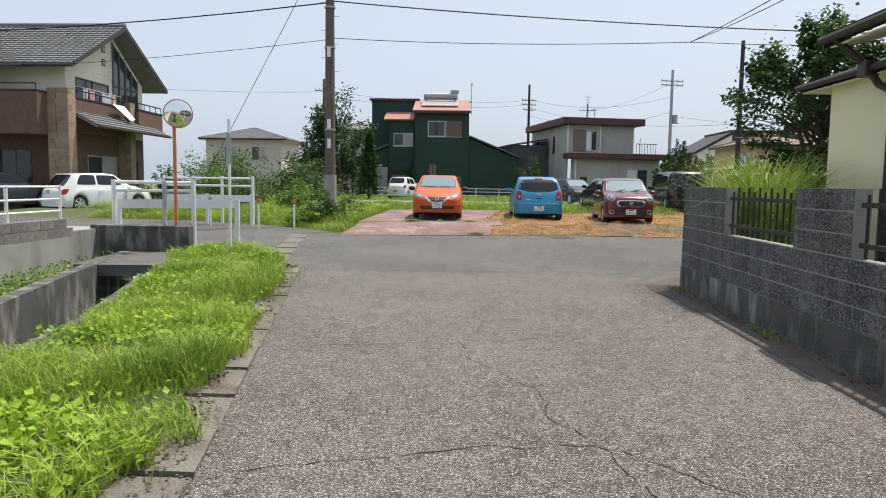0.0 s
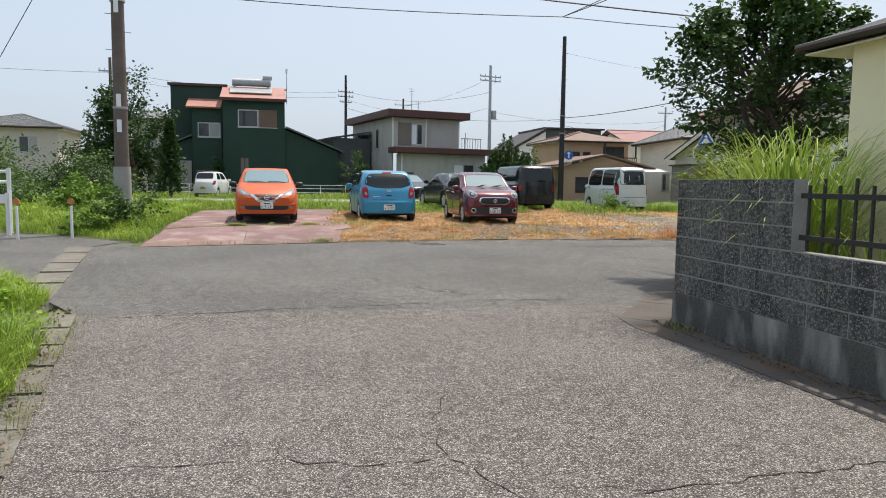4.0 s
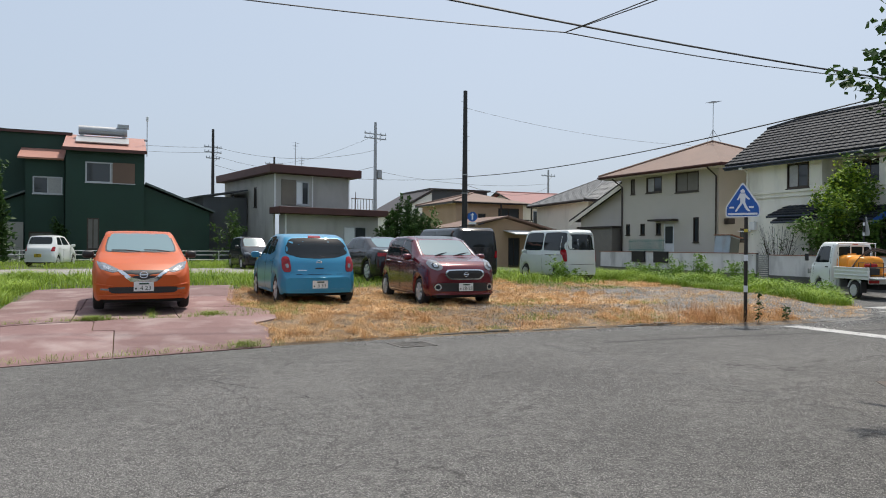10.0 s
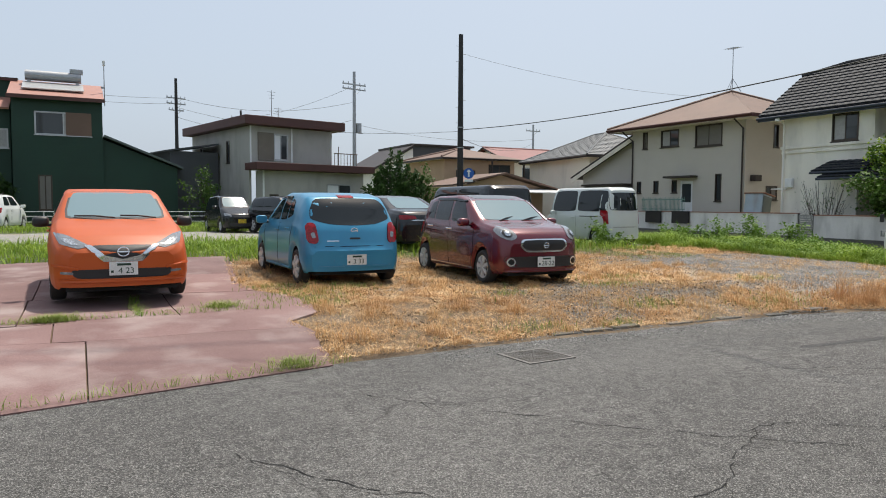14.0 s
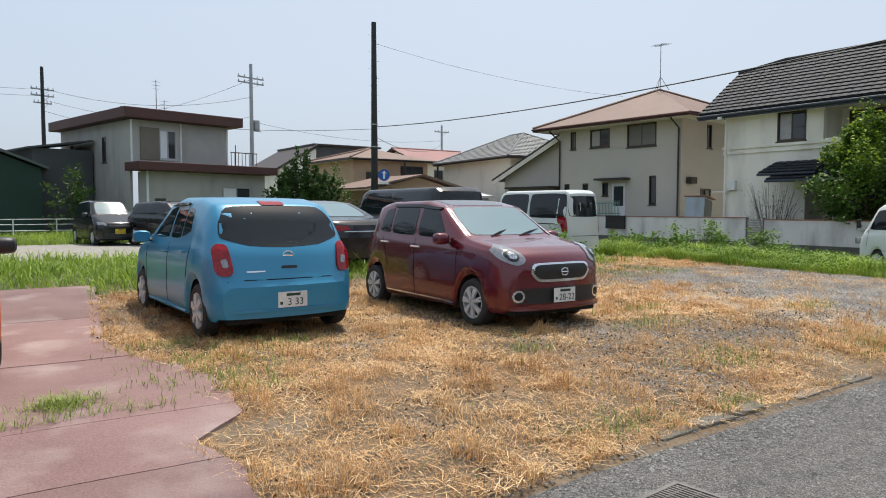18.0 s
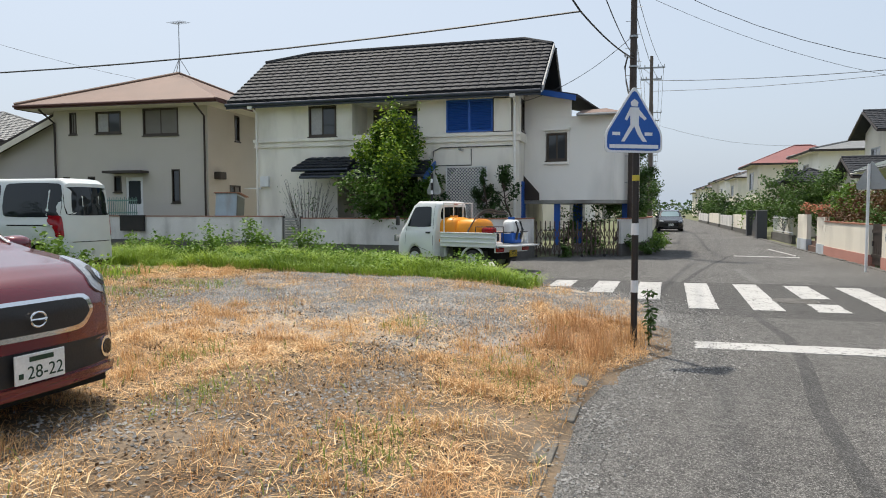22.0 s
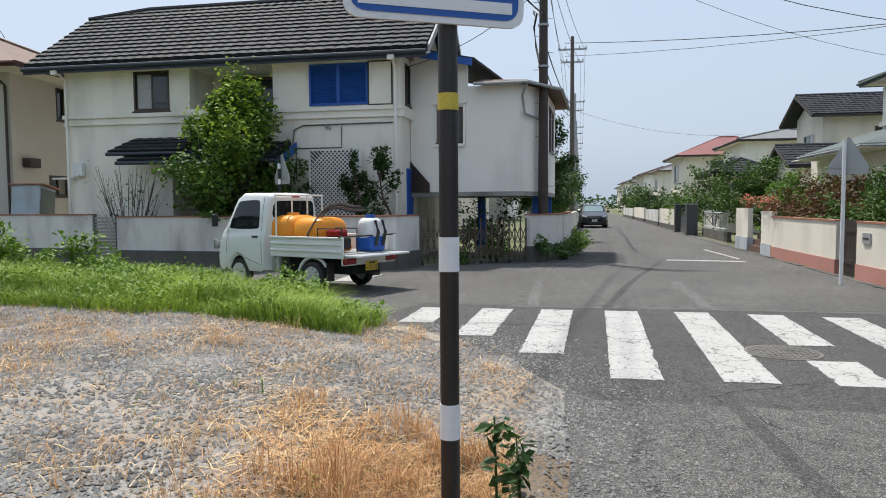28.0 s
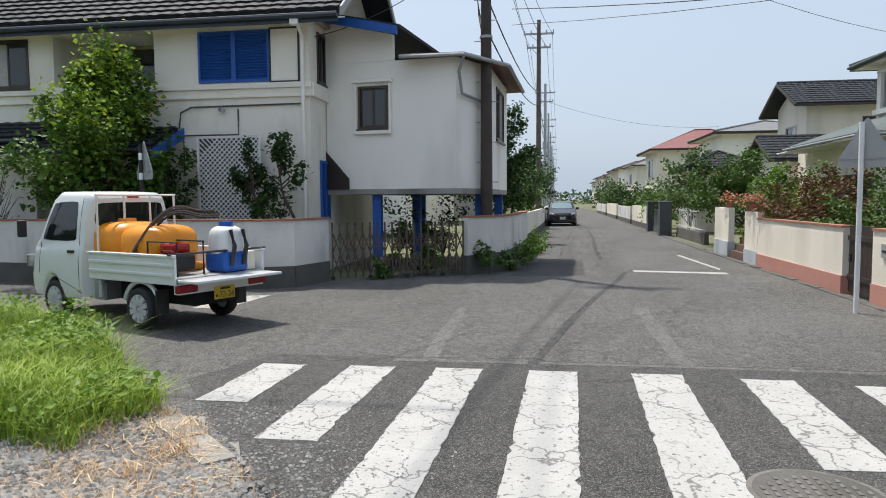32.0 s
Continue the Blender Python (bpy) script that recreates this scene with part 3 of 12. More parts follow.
def edge_distance(x, y):
    best, inside = 1e9, False
    n = len(LOT_EDGE)
    for i in range(n):
        (x0, y0), (x1, y1) = LOT_EDGE[i], LOT_EDGE[(i + 1) % n]
        dx, dy = x1 - x0, y1 - y0
        t = min(1, max(0, ((x - x0) * dx + (y - y0) * dy) / (dx * dx + dy * dy)))
        best = min(best, math.hypot(x - x0 - t * dx, y - y0 - t * dy))
        if (y0 > y) != (y1 > y) and x < x0 + (y - y0) * dx / dy:
            inside = not inside
    return best if inside else -best


def lot_z(x, y):
    d = edge_distance(x, y)
    if d <= 0:
        return 0.0
    return 0.02 + 0.20 * smooth01(d / 2.4) + 0.18 * smooth01((d - 2.5) / 10) + 0.025 * noise.noise(Vector((x * 0.7, y * 0.7, 0))) * smooth01(d)


# far ground, one sheet to the horizon, lying below the roads
R = 2500
g = Shape()
rects = [(-R, -R, R, -40), (-R, 66, R, R), (-R, -40, -11.5, 66), (60, -40, R, 66), (-2.6, -40, 60, 66), (-11.5, 15.4, -2.6, 66)]
for x0, y0, x1, y1 in rects:
    g.add([(x0, y0, -0.02), (x1, y0, -0.02), (x1, y1, -0.02), (x0, y1, -0.02)], [(0, 1, 2, 3)])
structure("ground", g, surf("far_ground", (0.16, 0.16, 0.09), (0.10, 0.12, 0.05), 0.05, 2.0, 1.0, bump=0.3), "open ground of soil and low plants around the houses")


def sheet(name, poly, z, material, label, step=0.0):
    s = Shape()
    s.add([(x, y, z) for x, y in poly], [tuple(range(len(poly)))])
    return structure(name, s, material, label)


# roads: lane towards the junction, the crossing street, the side street
sheet("road_lane", [(-0.35, -40), (3.6, -40), (3.6, 9.9), (4.1, 11.58), (-2.25, 11.85), (-1.5, 7.7), (-1.1, 5.5), (-0.75, 3.6), (-0.45, 0)], 0.0, M_ASPH, "worn asphalt lane with cracks and pale stone chips")
sheet("road_street", [(-2.25, 11.854), (4.1, 11.584), (4.7, 12.2), (6.9, 15.0), (11, 14.3), (140, 13.0), (140, 18.0), (60, 18.9), (36, 19.9), (28.8, 20.1), (24.9, 23.4), (23.6, 24.2), (24.6, 33), (26.4, 46), (28.5, 66), (25.5, 66), (23.2, 45), (21.8, 35), (20.9, 29.5), (20.2, 26.5), (19.2, 24.8), (18.0, 23.6), (16.8, 22.45), (15.7, 21.2), (14.6, 20.3), (13.4, 19.8), (12.0, 19.7), (10.3, 19.75), (9.2, 20.3), (8.0, 20.5), (4.2, 20.55), (1.1, 20.4), (-1, 20.1), (-3.0, 19.75), (-4.0, 19.8)], 0.0, M_ASPH2, "faded grey asphalt street with cracks")
sheet("road_west", [(-2.25, 11.854), (-4.0, 19.8), (-3.6, 21.0), (-5.4, 22.9), (-9, 25.3), (-20, 27.5), (-60, 34), (-60, 26), (-22, 20), (-11, 16.2), (-5.0, 15.2), (-3.6, 14.6), (-3.0, 13.2)], 0.002, M_ASPH2, "grey asphalt road leading over the ditch bridge")

# the vacant lot: a ramped field of soil
s = Shape()
xs, ys = np.arange(-20, 26.01, 0.5), np.concatenate([np.arange(19.6, 34, 0.25), np.arange(34, 66.1, 1.0)])
idx = {}
for j, y in enumerate(ys):
    for i, x in enumerate(xs):
        d = edge_distance(x, y)
        if d > -0.6:
            idx[i, j] = len(s.v)
            s.v.append((x, y, lot_z(x, y) if d > 0 else -0.03 + 0.0 * d))
for (i, j) in list(idx):
    q = [(i, j), (i + 1, j), (i + 1, j + 1), (i, j + 1)]
    if all(k in idx for k in q):
        s.f.append(tuple(idx[k] for k in q))
lot = structure("ground_lot", s, M_STRAWSOIL, "vacant lot of dry straw, gravel and weeds", smooth=True)
lot.data.materials.append(M_GRAVEL)
lot.data.materials.append(M_GREENGROUND)
for f in lot.data.polygons:
    x, y = f.center.x, f.center.y
    if (x > 9.2 and 21.2 < y < 25.6 and x < 17) or (x > 12.2 and y < 23):
        f.material_index = 1
    if y > 29 or x < -3 or (x > 15.4 and y > 22.4):
        f.material_index = 2
    if 36.6 < y < 44.8 and -8 < x < 9:
        f.material_index = 1

# ---- road markings ----
def stripe(name, poly, label):
    """A painted bar with ragged, chipped edges."""
    s, ring = Shape(), []
    for (x0, y0), (x1, y1) in zip(poly, poly[1:] + poly[:1]):
        ln = math.hypot(x1 - x0, y1 - y0)
        n = max(1, int(ln / 0.07))
        for k in range(n):
            c = 0.012 * random.random() ** 2 + (0.03 * random.random() if random.random() < 0.10 else 0)
            c = 0 if k == 0 else c
            ring.append((x0 + (x1 - x0) * k / n - (y1 - y0) / ln * c, y0 + (y1 - y0) * k / n + (x1 - x0) / ln * c))
    s.prism(ring, 0.001, 0.006)
    return structure(name, s, M_PAINT, label)


BARS = [(16.57, 17.86, 21.68), (15.77, 17.88, 20.80), (14.92, 17.89, 19.96), (13.98, 17.89, 19.08), (14.0, 17.89, 18.15), (15.69, 17.8, 17.22), (14.0, 14.95, 17.26), (13.9, 17.68, 16.32), (13.8, 17.56, 15.42)]
for a, b, y in BARS:
    k = -0.033
    stripe("crosswalk_bar", [(a, y - 0.225 + k * (a - 16)), (b, y - 0.225 + k * (b - 16)), (b, y + 0.225 + k * (b - 16)), (a, y + 0.225 + k * (a - 16))], "worn white crosswalk bar with cracked paint")
stripe("stop_line", [(10.72, 17.38), (11.17, 17.33), (11.13, 19.47), (10.70, 19.5)], "worn white stop line")
stripe("stop_line", [(26.72, 15.32), (27.05, 15.30), (27.4, 17.2), (27.1, 17.22)], "thin white stop line")
stripe("lane_line", [(27.6, 15.30), (27.9, 15.22), (31.8, 15.40), (31.7, 15.52)], "short white lane line")
stripe("stop_line", [(21.13, 24.37), (21.14, 23.87), (22.62, 23.74), (22.47, 24.39)], "worn white stop line at the side street")


# ---- houses ----
def wall_frame(p, q, z=0.0):
    """Local frame of a wall from p to q: x along it, y into the house, z up."""
    x = Vector((q[0] - p[0], q[1] - p[1], 0)).normalized()
    y = Vector((-x.y, x.x, 0))
    m = Matrix.Identity(4)
    for i in range(3):
        m[i][0], m[i][1], m[i][2] = x[i], y[i], (0, 0, 1)[i]
    m.translation = (p[0], p[1], z)
    return m


def window(parent, m, o, frame_mat, pane_mat, panes=2, sill=True):
    """A sliding window set into its opening: frame, panes, sill."""
    x0, z0, x1, z1 = o[:4]
    f = Shape()
    t = min(0.05, 0.12 * (x1 - x0))
    f.box(x0, -0.02, z0, x0 + t, 0.08, z1, m).box(x1 - t, -0.02, z0, x1, 0.08, z1, m)
    f.box(x0 + t, -0.02, z0, x1 - t, 0.08, z0 + t, m).box(x0 + t, -0.02, z1 - t, x1 - t, 0.08, z1, m)
    w = part("window", f, frame_mat, parent)
    wd = (x1 - x0 - 2 * t) / panes
    for i in range(panes):
        a = x0 + t + i * wd
        dy = 0.02 if i % 2 else 0.045
        mat = pane_mat[i % len(pane_mat)] if isinstance(pane_mat, (list, tuple)) else pane_mat
        part("pane", Shape().box(a + 0.025, dy, z0 + t + 0.025, a + wd - 0.025, dy + 0.008, z1 - t - 0.025, m), mat, w)
        if panes > 1:
            b = Shape()
            b.box(a, dy - 0.012, z0 + t, a + 0.03, dy + 0.02, z1 - t, m).box(a + wd - 0.03, dy - 0.012, z0 + t, a + wd, dy + 0.02, z1 - t, m)
            b.box(a + 0.03, dy - 0.012, z0 + t, a + wd - 0.03, dy + 0.02, z0 + t + 0.03, m).box(a + 0.03, dy - 0.012, z1 - t - 0.03, a + wd - 0.03, dy + 0.02, z1 - t, m)
            part("sash", b, frame_mat, w)
    if sill:
        part("sill", Shape().box(x0 - 0.04, -0.06, z0 - 0.05, x1 + 0.04, -0.003, z0 - 0.002, m), frame_mat, w)
    return w


def louvre(parent, m, o, mat, leaves=2, name="shutter"):
    """Louvred shutters: a frame and single slats for each leaf."""
    x0, z0, x1, z1 = o[:4]
    wd = (x1 - x0) / leaves
    for i in range(leaves):
        a, b = x0 + i * wd, x0 + (i + 1) * wd
        f = Shape()
        f.box(a, -0.05, z0, a + 0.05, 0.03, z1, m).box(b - 0.05, -0.05, z0, b, 0.03, z1, m)
        f.box(a + 0.05, -0.05, z0, b - 0.05, 0.03, z0 + 0.06, m).box(a + 0.05, -0.05, z1 - 0.06, b - 0.05, 0.03, z1, m)
        f.box(a + 0.05, 0.015, z0 + 0.06, b - 0.05, 0.025, z1 - 0.06, m)
        sh = part(name, f, mat, parent)
        n = max(4, int((z1 - z0 - 0.12) / 0.06))
        base = Shape().box(0, -0.025, -0.006, b - a - 0.1, 0.025, 0.006).mesh("slat")
        base.materials.append(mat)
        for k in range(n):
            sl = new("slat", base)
            sl.parent = sh
            sl.matrix_world = m @ pose(a + 0.05, -0.012, z0 + 0.09 + k * (z1 - z0 - 0.15) / n, 40)


def facade(parent, p, q, z0, z1, mat, openings=(), t=0.14, name="wall"):
    """One wall with its openings cut through; each opening gets its window, shutter or door."""
    m = wall_frame(p, q)
    ln = math.hypot(q[0] - p[0], q[1] - p[1])
    s = Shape()
    xs = sorted({0.0, ln, *(v for o in openings for v in (o[0], o[2]))})
    zs = sorted({z0, z1, *(min(max(v, z0), z1) for o in openings for v in (o[1], o[3]))})
    nx, nk = len(xs), len(zs)

    def solid(i, k):
        if not (0 <= i < nx - 1 and 0 <= k < nk - 1):
            return False
        a, c = (xs[i] + xs[i + 1]) / 2, (zs[k] + zs[k + 1]) / 2
        return not any(o[0] < a < o[2] and o[1] < c < o[3] for o in openings)

    def vi(i, k, back):
        return (back * nk + k) * nx + i
    vs = [m @ Vector((x, y, z)) for y in (0, t) for z in zs for x in xs]
    fs = []
    for i in range(nx - 1):
        for k in range(nk - 1):
            if not solid(i, k):
                continue
            fs.append((vi(i, k, 0), vi(i + 1, k, 0), vi(i + 1, k + 1, 0), vi(i, k + 1, 0)))
            fs.append((vi(i, k, 1), vi(i, k + 1, 1), vi(i + 1, k + 1, 1), vi(i + 1, k, 1)))
            for di, dk, p0, p1 in ((-1, 0, (i, k + 1), (i, k)), (1, 0, (i + 1, k), (i + 1, k + 1)), (0, -1, (i, k), (i + 1, k)), (0, 1, (i + 1, k + 1), (i, k + 1))):
                if not solid(i + di, k + dk):
                    fs.append((vi(*p1, 0), vi(*p0, 0), vi(*p0, 1), vi(*p1, 1)))
    used = sorted({q for f in fs for q in f})
    at = {q: i for i, q in enumerate(used)}
    s.add([vs[q] for q in used], [tuple(at[q] for q in f) for f in fs])
    w = part(name, s, mat, parent)
    for o in openings:
        kind = o[4]
        if kind == "win":
            window(parent, m, o, M_ALU, [M_GLASS, M_CURTAIN])
        elif kind == "dark":
            window(parent, m, o, M_BROWNALU, M_GLASS)
        elif kind == "bronze":
            window(parent, m, o, M_BROWNALU, [M_CURTAIN, M_GLASS])
        elif kind == "curtained":
            window(parent, m, o, M_ALU, [M_SIGNWHITE, M_GLASS])
        elif kind == "brown":
            window(parent, m, o, M_BROWNALU, [M_GLASS, M_SHUTTER])
        elif kind == "slit":
            window(parent, m, o, M_BROWNALU, M_GLASS, 1)
        elif kind == "shut":
            window(parent, m, o, M_BROWNALU, M_SHUTTER, 2)
        elif kind == "red":
            louvre(parent, m, o, M_MAROON, 1)
        elif kind == "blue":
            louvre(parent, m, o, M_BLUE)
        elif kind == "door":
            d = part("door", Shape().box(o[0], 0.03, o[1], o[2], 0.07, o[3], m), M_WHITEMET, parent)
            part("door_panel", Shape().box(o[0] + 0.12, 0.02, o[1] + 0.9, o[2] - 0.12, 0.028, o[3] - 0.15, m), M_GLASS, d)
            part("door_handle", Shape().rod(m @ Vector((o[2] - 0.08, -0.02, o[1] + 0.95)), m @ Vector((o[2] - 0.08, -0.02, o[1] + 1.1)), 0.012), M_GREYMET, d)
        # added dark panel behind the opening stands in for the unlit room
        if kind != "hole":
            part("room_shade", Shape().box(o[0], t + 0.01, o[1], o[2], t + 0.03, o[3], m), M_DARKTRIM_SHADE, parent)
    return w


def lerp(a, b, t):
    return Vector(a) + (Vector(b) - Vector(a)) * t


def tile_plane(parent, el, er, rr, rl, mat, row=0.28, col=0.30, proud=0.035, wave=True):
    """Tiles laid over a roof plane from eave (el, er) to ridge (rl, rr), joined."""
    el, er, rr, rl = (Vector(p) for p in (el, er, rr, rl))
    nrm = (er - el).cross(rl - el).normalized()
    n = max(2, int((((rl - el) + (rr - er)) / 2).length / row))
    s = Shape()
    for i in range(n):
        a0, a1 = i / n, (i + 1) / n
        l0, r0, l1, r1 = lerp(el, rl, a0), lerp(er, rr, a0), lerp(el, rl, a1), lerp(er, rr, a1)
        k = max(1, int((r0 - l0).length / col))
        for j in range(k):
            b0, b1 = (j + 0.03) / k, (j + 0.97) / k
            u = nrm * (proud + (0.004 * math.sin(i * 7.3 + j * 3.1)))
            h = nrm * (0.016 if wave else 0.0)
            q = [lerp(l0, r0, b0) + u, lerp(l0, r0, (b0 + b1) / 2) + u + h, lerp(l0, r0, b1) + u, lerp(l1, r1, b1) + nrm * 0.008, lerp(l1, r1, (b0 + b1) / 2) + nrm * 0.008 + h, lerp(l1, r1, b0) + nrm * 0.008]
            d = [p - u for p in q[:3]]
            s.add(q + d, [(0, 1, 4, 5), (1, 2, 3, 4), (6, 7, 1, 0), (7, 8, 2, 1)])
    return tagged(part("roof_tiles", s, mat, parent), kind="stuff")


def hip_roof(parent, m, w, d, z, rise, over, mat, ridge_inset=None, tiles=True, fascia=None, thick=0.10):
    """A hipped roof over a w by d plan in the frame m (x along the front, y inwards)."""
    x0, x1, y0, y1 = -over, w + over, -over, d + over
    ins = min(x1 - x0, y1 - y0) / 2 if ridge_inset is None else ridge_inset
    if x1 - x0 >= y1 - y0:
        ra, rb = Vector((x0 + ins, (y0 + y1) / 2, z + rise)), Vector((x1 - ins, (y0 + y1) / 2, z + rise))
        planes = [((x0, y0, z), (x1, y0, z), rb, ra), ((x1, y1, z), (x0, y1, z), ra, rb), ((x0, y1, z), (x0, y0, z), ra, ra), ((x1, y0, z), (x1, y1, z), rb, rb)]
    else:
        ra, rb = Vector(((x0 + x1) / 2, y0 + ins, z + rise)), Vector(((x0 + x1) / 2, y1 - ins, z + rise))
        planes = [((x0, y1, z), (x0, y0, z), ra, rb), ((x1, y0, z), (x1, y1, z), rb, ra), ((x0, y0, z), (x1, y0, z), ra, ra), ((x1, y1, z), (x0, y1, z), rb, rb)]
    r = Shape()
    for el, er, rr, rl in planes:
        q = [el, er, rr, rl] if (Vector(rr) - Vector(rl)).length > 0.01 else [el, er, rr]
        r.slab([m @ Vector(p) for p in q], thick)
    roof = part("roof", r, mat, parent)
    f = Shape()
    f.box(x0, y0, z - 0.17, x1, y0 + 0.03, z - 0.015, m).box(x0, y1 - 0.03, z - 0.17, x1, y1, z - 0.015, m)
    f.box(x0, y0 + 0.03, z - 0.17, x0 + 0.03, y1 - 0.03, z - 0.015, m).box(x1 - 0.03, y0 + 0.03, z - 0.17, x1, y1 - 0.03, z - 0.015, m)
    parts("fascia", f, fascia or M_DARKTRIM_SHADE, parent)
    part("soffit", Shape().box(x0 + 0.03, y0 + 0.03, z - 0.14, x1 - 0.03, y1 - 0.03, z - 0.115, m), M_CREAM, parent)
    gt = Shape()
    gt.tube([m @ Vector((x0, y0 - 0.05, z - 0.06)), m @ Vector((x1, y0 - 0.05, z - 0.06))], 0.05, 8)
    part("gutter", gt, fascia or M_DARKTRIM_SHADE, parent)
    if tiles:
        for el, er, rr, rl in planes:
            tile_plane(parent, m @ Vector(el), m @ Vector(er), m @ Vector(rr), m @ Vector(rl), mat)
    hp = Shape()
    for a, b in ((planes[0][0], ra), (planes[0][1], rb if (x1 - x0 >= y1 - y0) else ra), (ra, rb), ((x1, y1, z), rb), ((x0, y1, z), ra if (x1 - x0 >= y1 - y0) else rb)):
        a, b = m @ Vector(a), m @ Vector(b)
        if (a - b).length > 0.05:
            hp.rod(a + Vector((0, 0, 0.03)), b + Vector((0, 0, 0.03)), 0.07, 0.07, 6)
    part("ridge_cap", hp, mat, parent)
    return roof


def box_house(name, label, p, q, depth, z1, mat, roofmat, rise=1.6, over=0.6, front=(), right=(), left=(), z0=0.0, roof="hip", tiles=True, fascia=None, soff=None):
    """A plain house: p to q is its front wall, depth its way back, with openings on three sides."""
    h = thing(name, label, "house")
    m = wall_frame(p, q)
    ln = math.hypot(q[0] - p[0], q[1] - p[1])
    c = [m @ Vector(v) for v in ((0, 0, 0), (ln, 0, 0), (ln, depth, 0), (0, depth, 0))]
    c = [(v.x, v.y) for v in c]
    facade(h, c[0], c[1], z0, z1, mat, front)
    i = 0.14

    def inset(a, b):
        d = Vector((b[0] - a[0], b[1] - a[1])).normalized() * i
        return (a[0] + d.x, a[1] + d.y), (b[0] - d.x, b[1] - d.y)
    facade(h, *inset(c[1], c[2]), z0, z1, mat, right)
    facade(h, c[2], c[3], z0, z1, mat)
    facade(h, *inset(c[3], c[0]), z0, z1, mat, left)
    if roof == "hip":
        hip_roof(h, m, ln, depth, z1 + 0.14, rise, over, roofmat, tiles=tiles, fascia=fascia)
    elif roof == "gable_x":
        gable_roof(h, m, ln, depth, z1, rise, over, roofmat, mat, True, tiles, fascia)
    elif roof == "gable_y":
        gable_roof(h, m, ln, depth, z1, rise, over, roofmat, mat, False, tiles, fascia)
    elif roof == "flat":
        part("roof", Shape().box(-over, -over, z1 + 0.002, ln + over, depth + over, z1 + 0.12, m), roofmat, h)
        f = Shape()
        f.box(-over - 0.05, -over - 0.05, z1 - 0.12, ln + over + 0.05, -over - 0.002, z1 + 0.26, m).box(-over - 0.05, depth + over + 0.002, z1 - 0.12, ln + over + 0.05, depth + over + 0.05, z1 + 0.26, m)
        f.box(-over - 0.05, -over, z1 - 0.12, -over - 0.002, depth + over, z1 + 0.26, m).box(ln + over + 0.002, -over, z1 - 0.12, ln + over + 0.05, depth + over, z1 + 0.26, m)
        parts("fascia", f, fascia or M_DARKTRIM_SHADE, h)
    return h, m, ln


def gable_roof(parent, m, w, d, z, rise, over, mat, wallmat, along_x, tiles=True, fascia=None, thick=0.10):
    """A gabled roof; the ridge runs along the front (along_x) or away from it. The gable walls are filled."""
    x0, x1, y0, y1 = -over, w + over, -over, d + over
    k = rise / ((d / 2) if along_x else (w / 2))
    drop = k * over
    if along_x:
        ra, rb = (x0, d / 2, z + rise), (x1, d / 2, z + rise)
        planes = [((x0, y0, z - drop), (x1, y0, z - drop), rb, ra), ((x1, y1, z - drop), (x0, y1, z - drop), ra, rb)]
        tri = [[(0, 0), (d, 0), (d / 2, rise - 0.12)]]
        g = Shape()
        for xx in (0.001, w - 0.141):
            mm = m @ Matrix(((0, 0, 1, xx), (1, 0, 0, 0), (0, 1, 0, z + 0.001), (0, 0, 0, 1)))
            g.prism(tri[0], 0, 0.14, mm)
    else:
        ra, rb = (w / 2, y0, z + rise), (w / 2, y1, z + rise)
        planes = [((x0, y1, z - drop), (x0, y0, z - drop), ra, rb), ((x1, y0, z - drop), (x1, y1, z - drop), rb, ra)]
        g = Shape()
        for yy in (0.001, d - 0.141):
            mm = m @ Matrix(((1, 0, 0, 0), (0, 0, 1, yy), (0, 1, 0, z + 0.001), (0, 0, 0, 1)))
            g.prism([(0, 0), (w, 0), (w / 2, rise - 0.12)], 0, 0.14, mm)
    parts("gable", g, wallmat, parent)
    r, f = Shape(), Shape()
    up = Vector((0, 0, 0.15))
    for el, er, rr, rl in planes:
        q = [m @ Vector(p) + up for p in (el, er, rr, rl)]
        r.slab(q, thick)
        for a, b in ((q[0], q[3]), (q[1], q[2]), (q[0], q[1])):
            part("verge", Shape().rod(a - Vector((0, 0, 0.08)), b - Vector((0, 0, 0.08)), 0.075, 0.075, 4), fascia or M_DARKTRIM_SHADE, parent)
        if tiles:
            tile_plane(parent, *q, mat)
    parts("roof_plane", r, mat, parent)
    part("ridge_cap", Shape().rod(m @ Vector(ra) + up, m @ Vector(rb) + up, 0.09, 0.09, 6), mat, parent)


# -- the white house with blue shutters --
D7 = Vector((0.002, 1.0, 0)).normalized()
E7 = Vector((1.0, -0.002, 0)).normalized()
D8 = Vector((-0.059, 0.998, 0)).normalized()
E8 = Vector((0.998, 0.059, 0)).normalized()
DW = Vector((0.122, 0.9925, 0))
EW = Vector((0.9925, -0.122, 0))


def along(f0, a, b=0.0, d=D7, e=E7):
    """A point a along and b behind a house front that starts at f0."""
    v = Vector((f0[0], f0[1], 0)) + d * a + e * b
    return (v.x, v.y)


F0 = (25.88, 24.11)
wh = thing("white_house", "old two-storey white stucco house with blue shutters and dark tiled roof", "house")
NW, LEN, DEP = along(F0, 9.9), 9.9, 5.8
front_open = [(7.40, 4.17, 9.02, 5.26, "blue"), (2.19, 4.19, 3.28, 5.29, "bronze"), (3.9, 4.2, 6.35, 5.34, "hole"), (3.3, 0.2, 6.5, 2.7, "hole")]
facade(wh, NW, F0, 0, 5.46, M_HOUSEWHITE, front_open)
facade(wh, along(F0, 0, 0.14), along(F0, 0, DEP), 0, 5.46, M_HOUSEWHITE, [(0.35, 4.2, 1.0, 5.3, "dark"), (0.42, 1.2, 1.02, 2.5, "blue")])
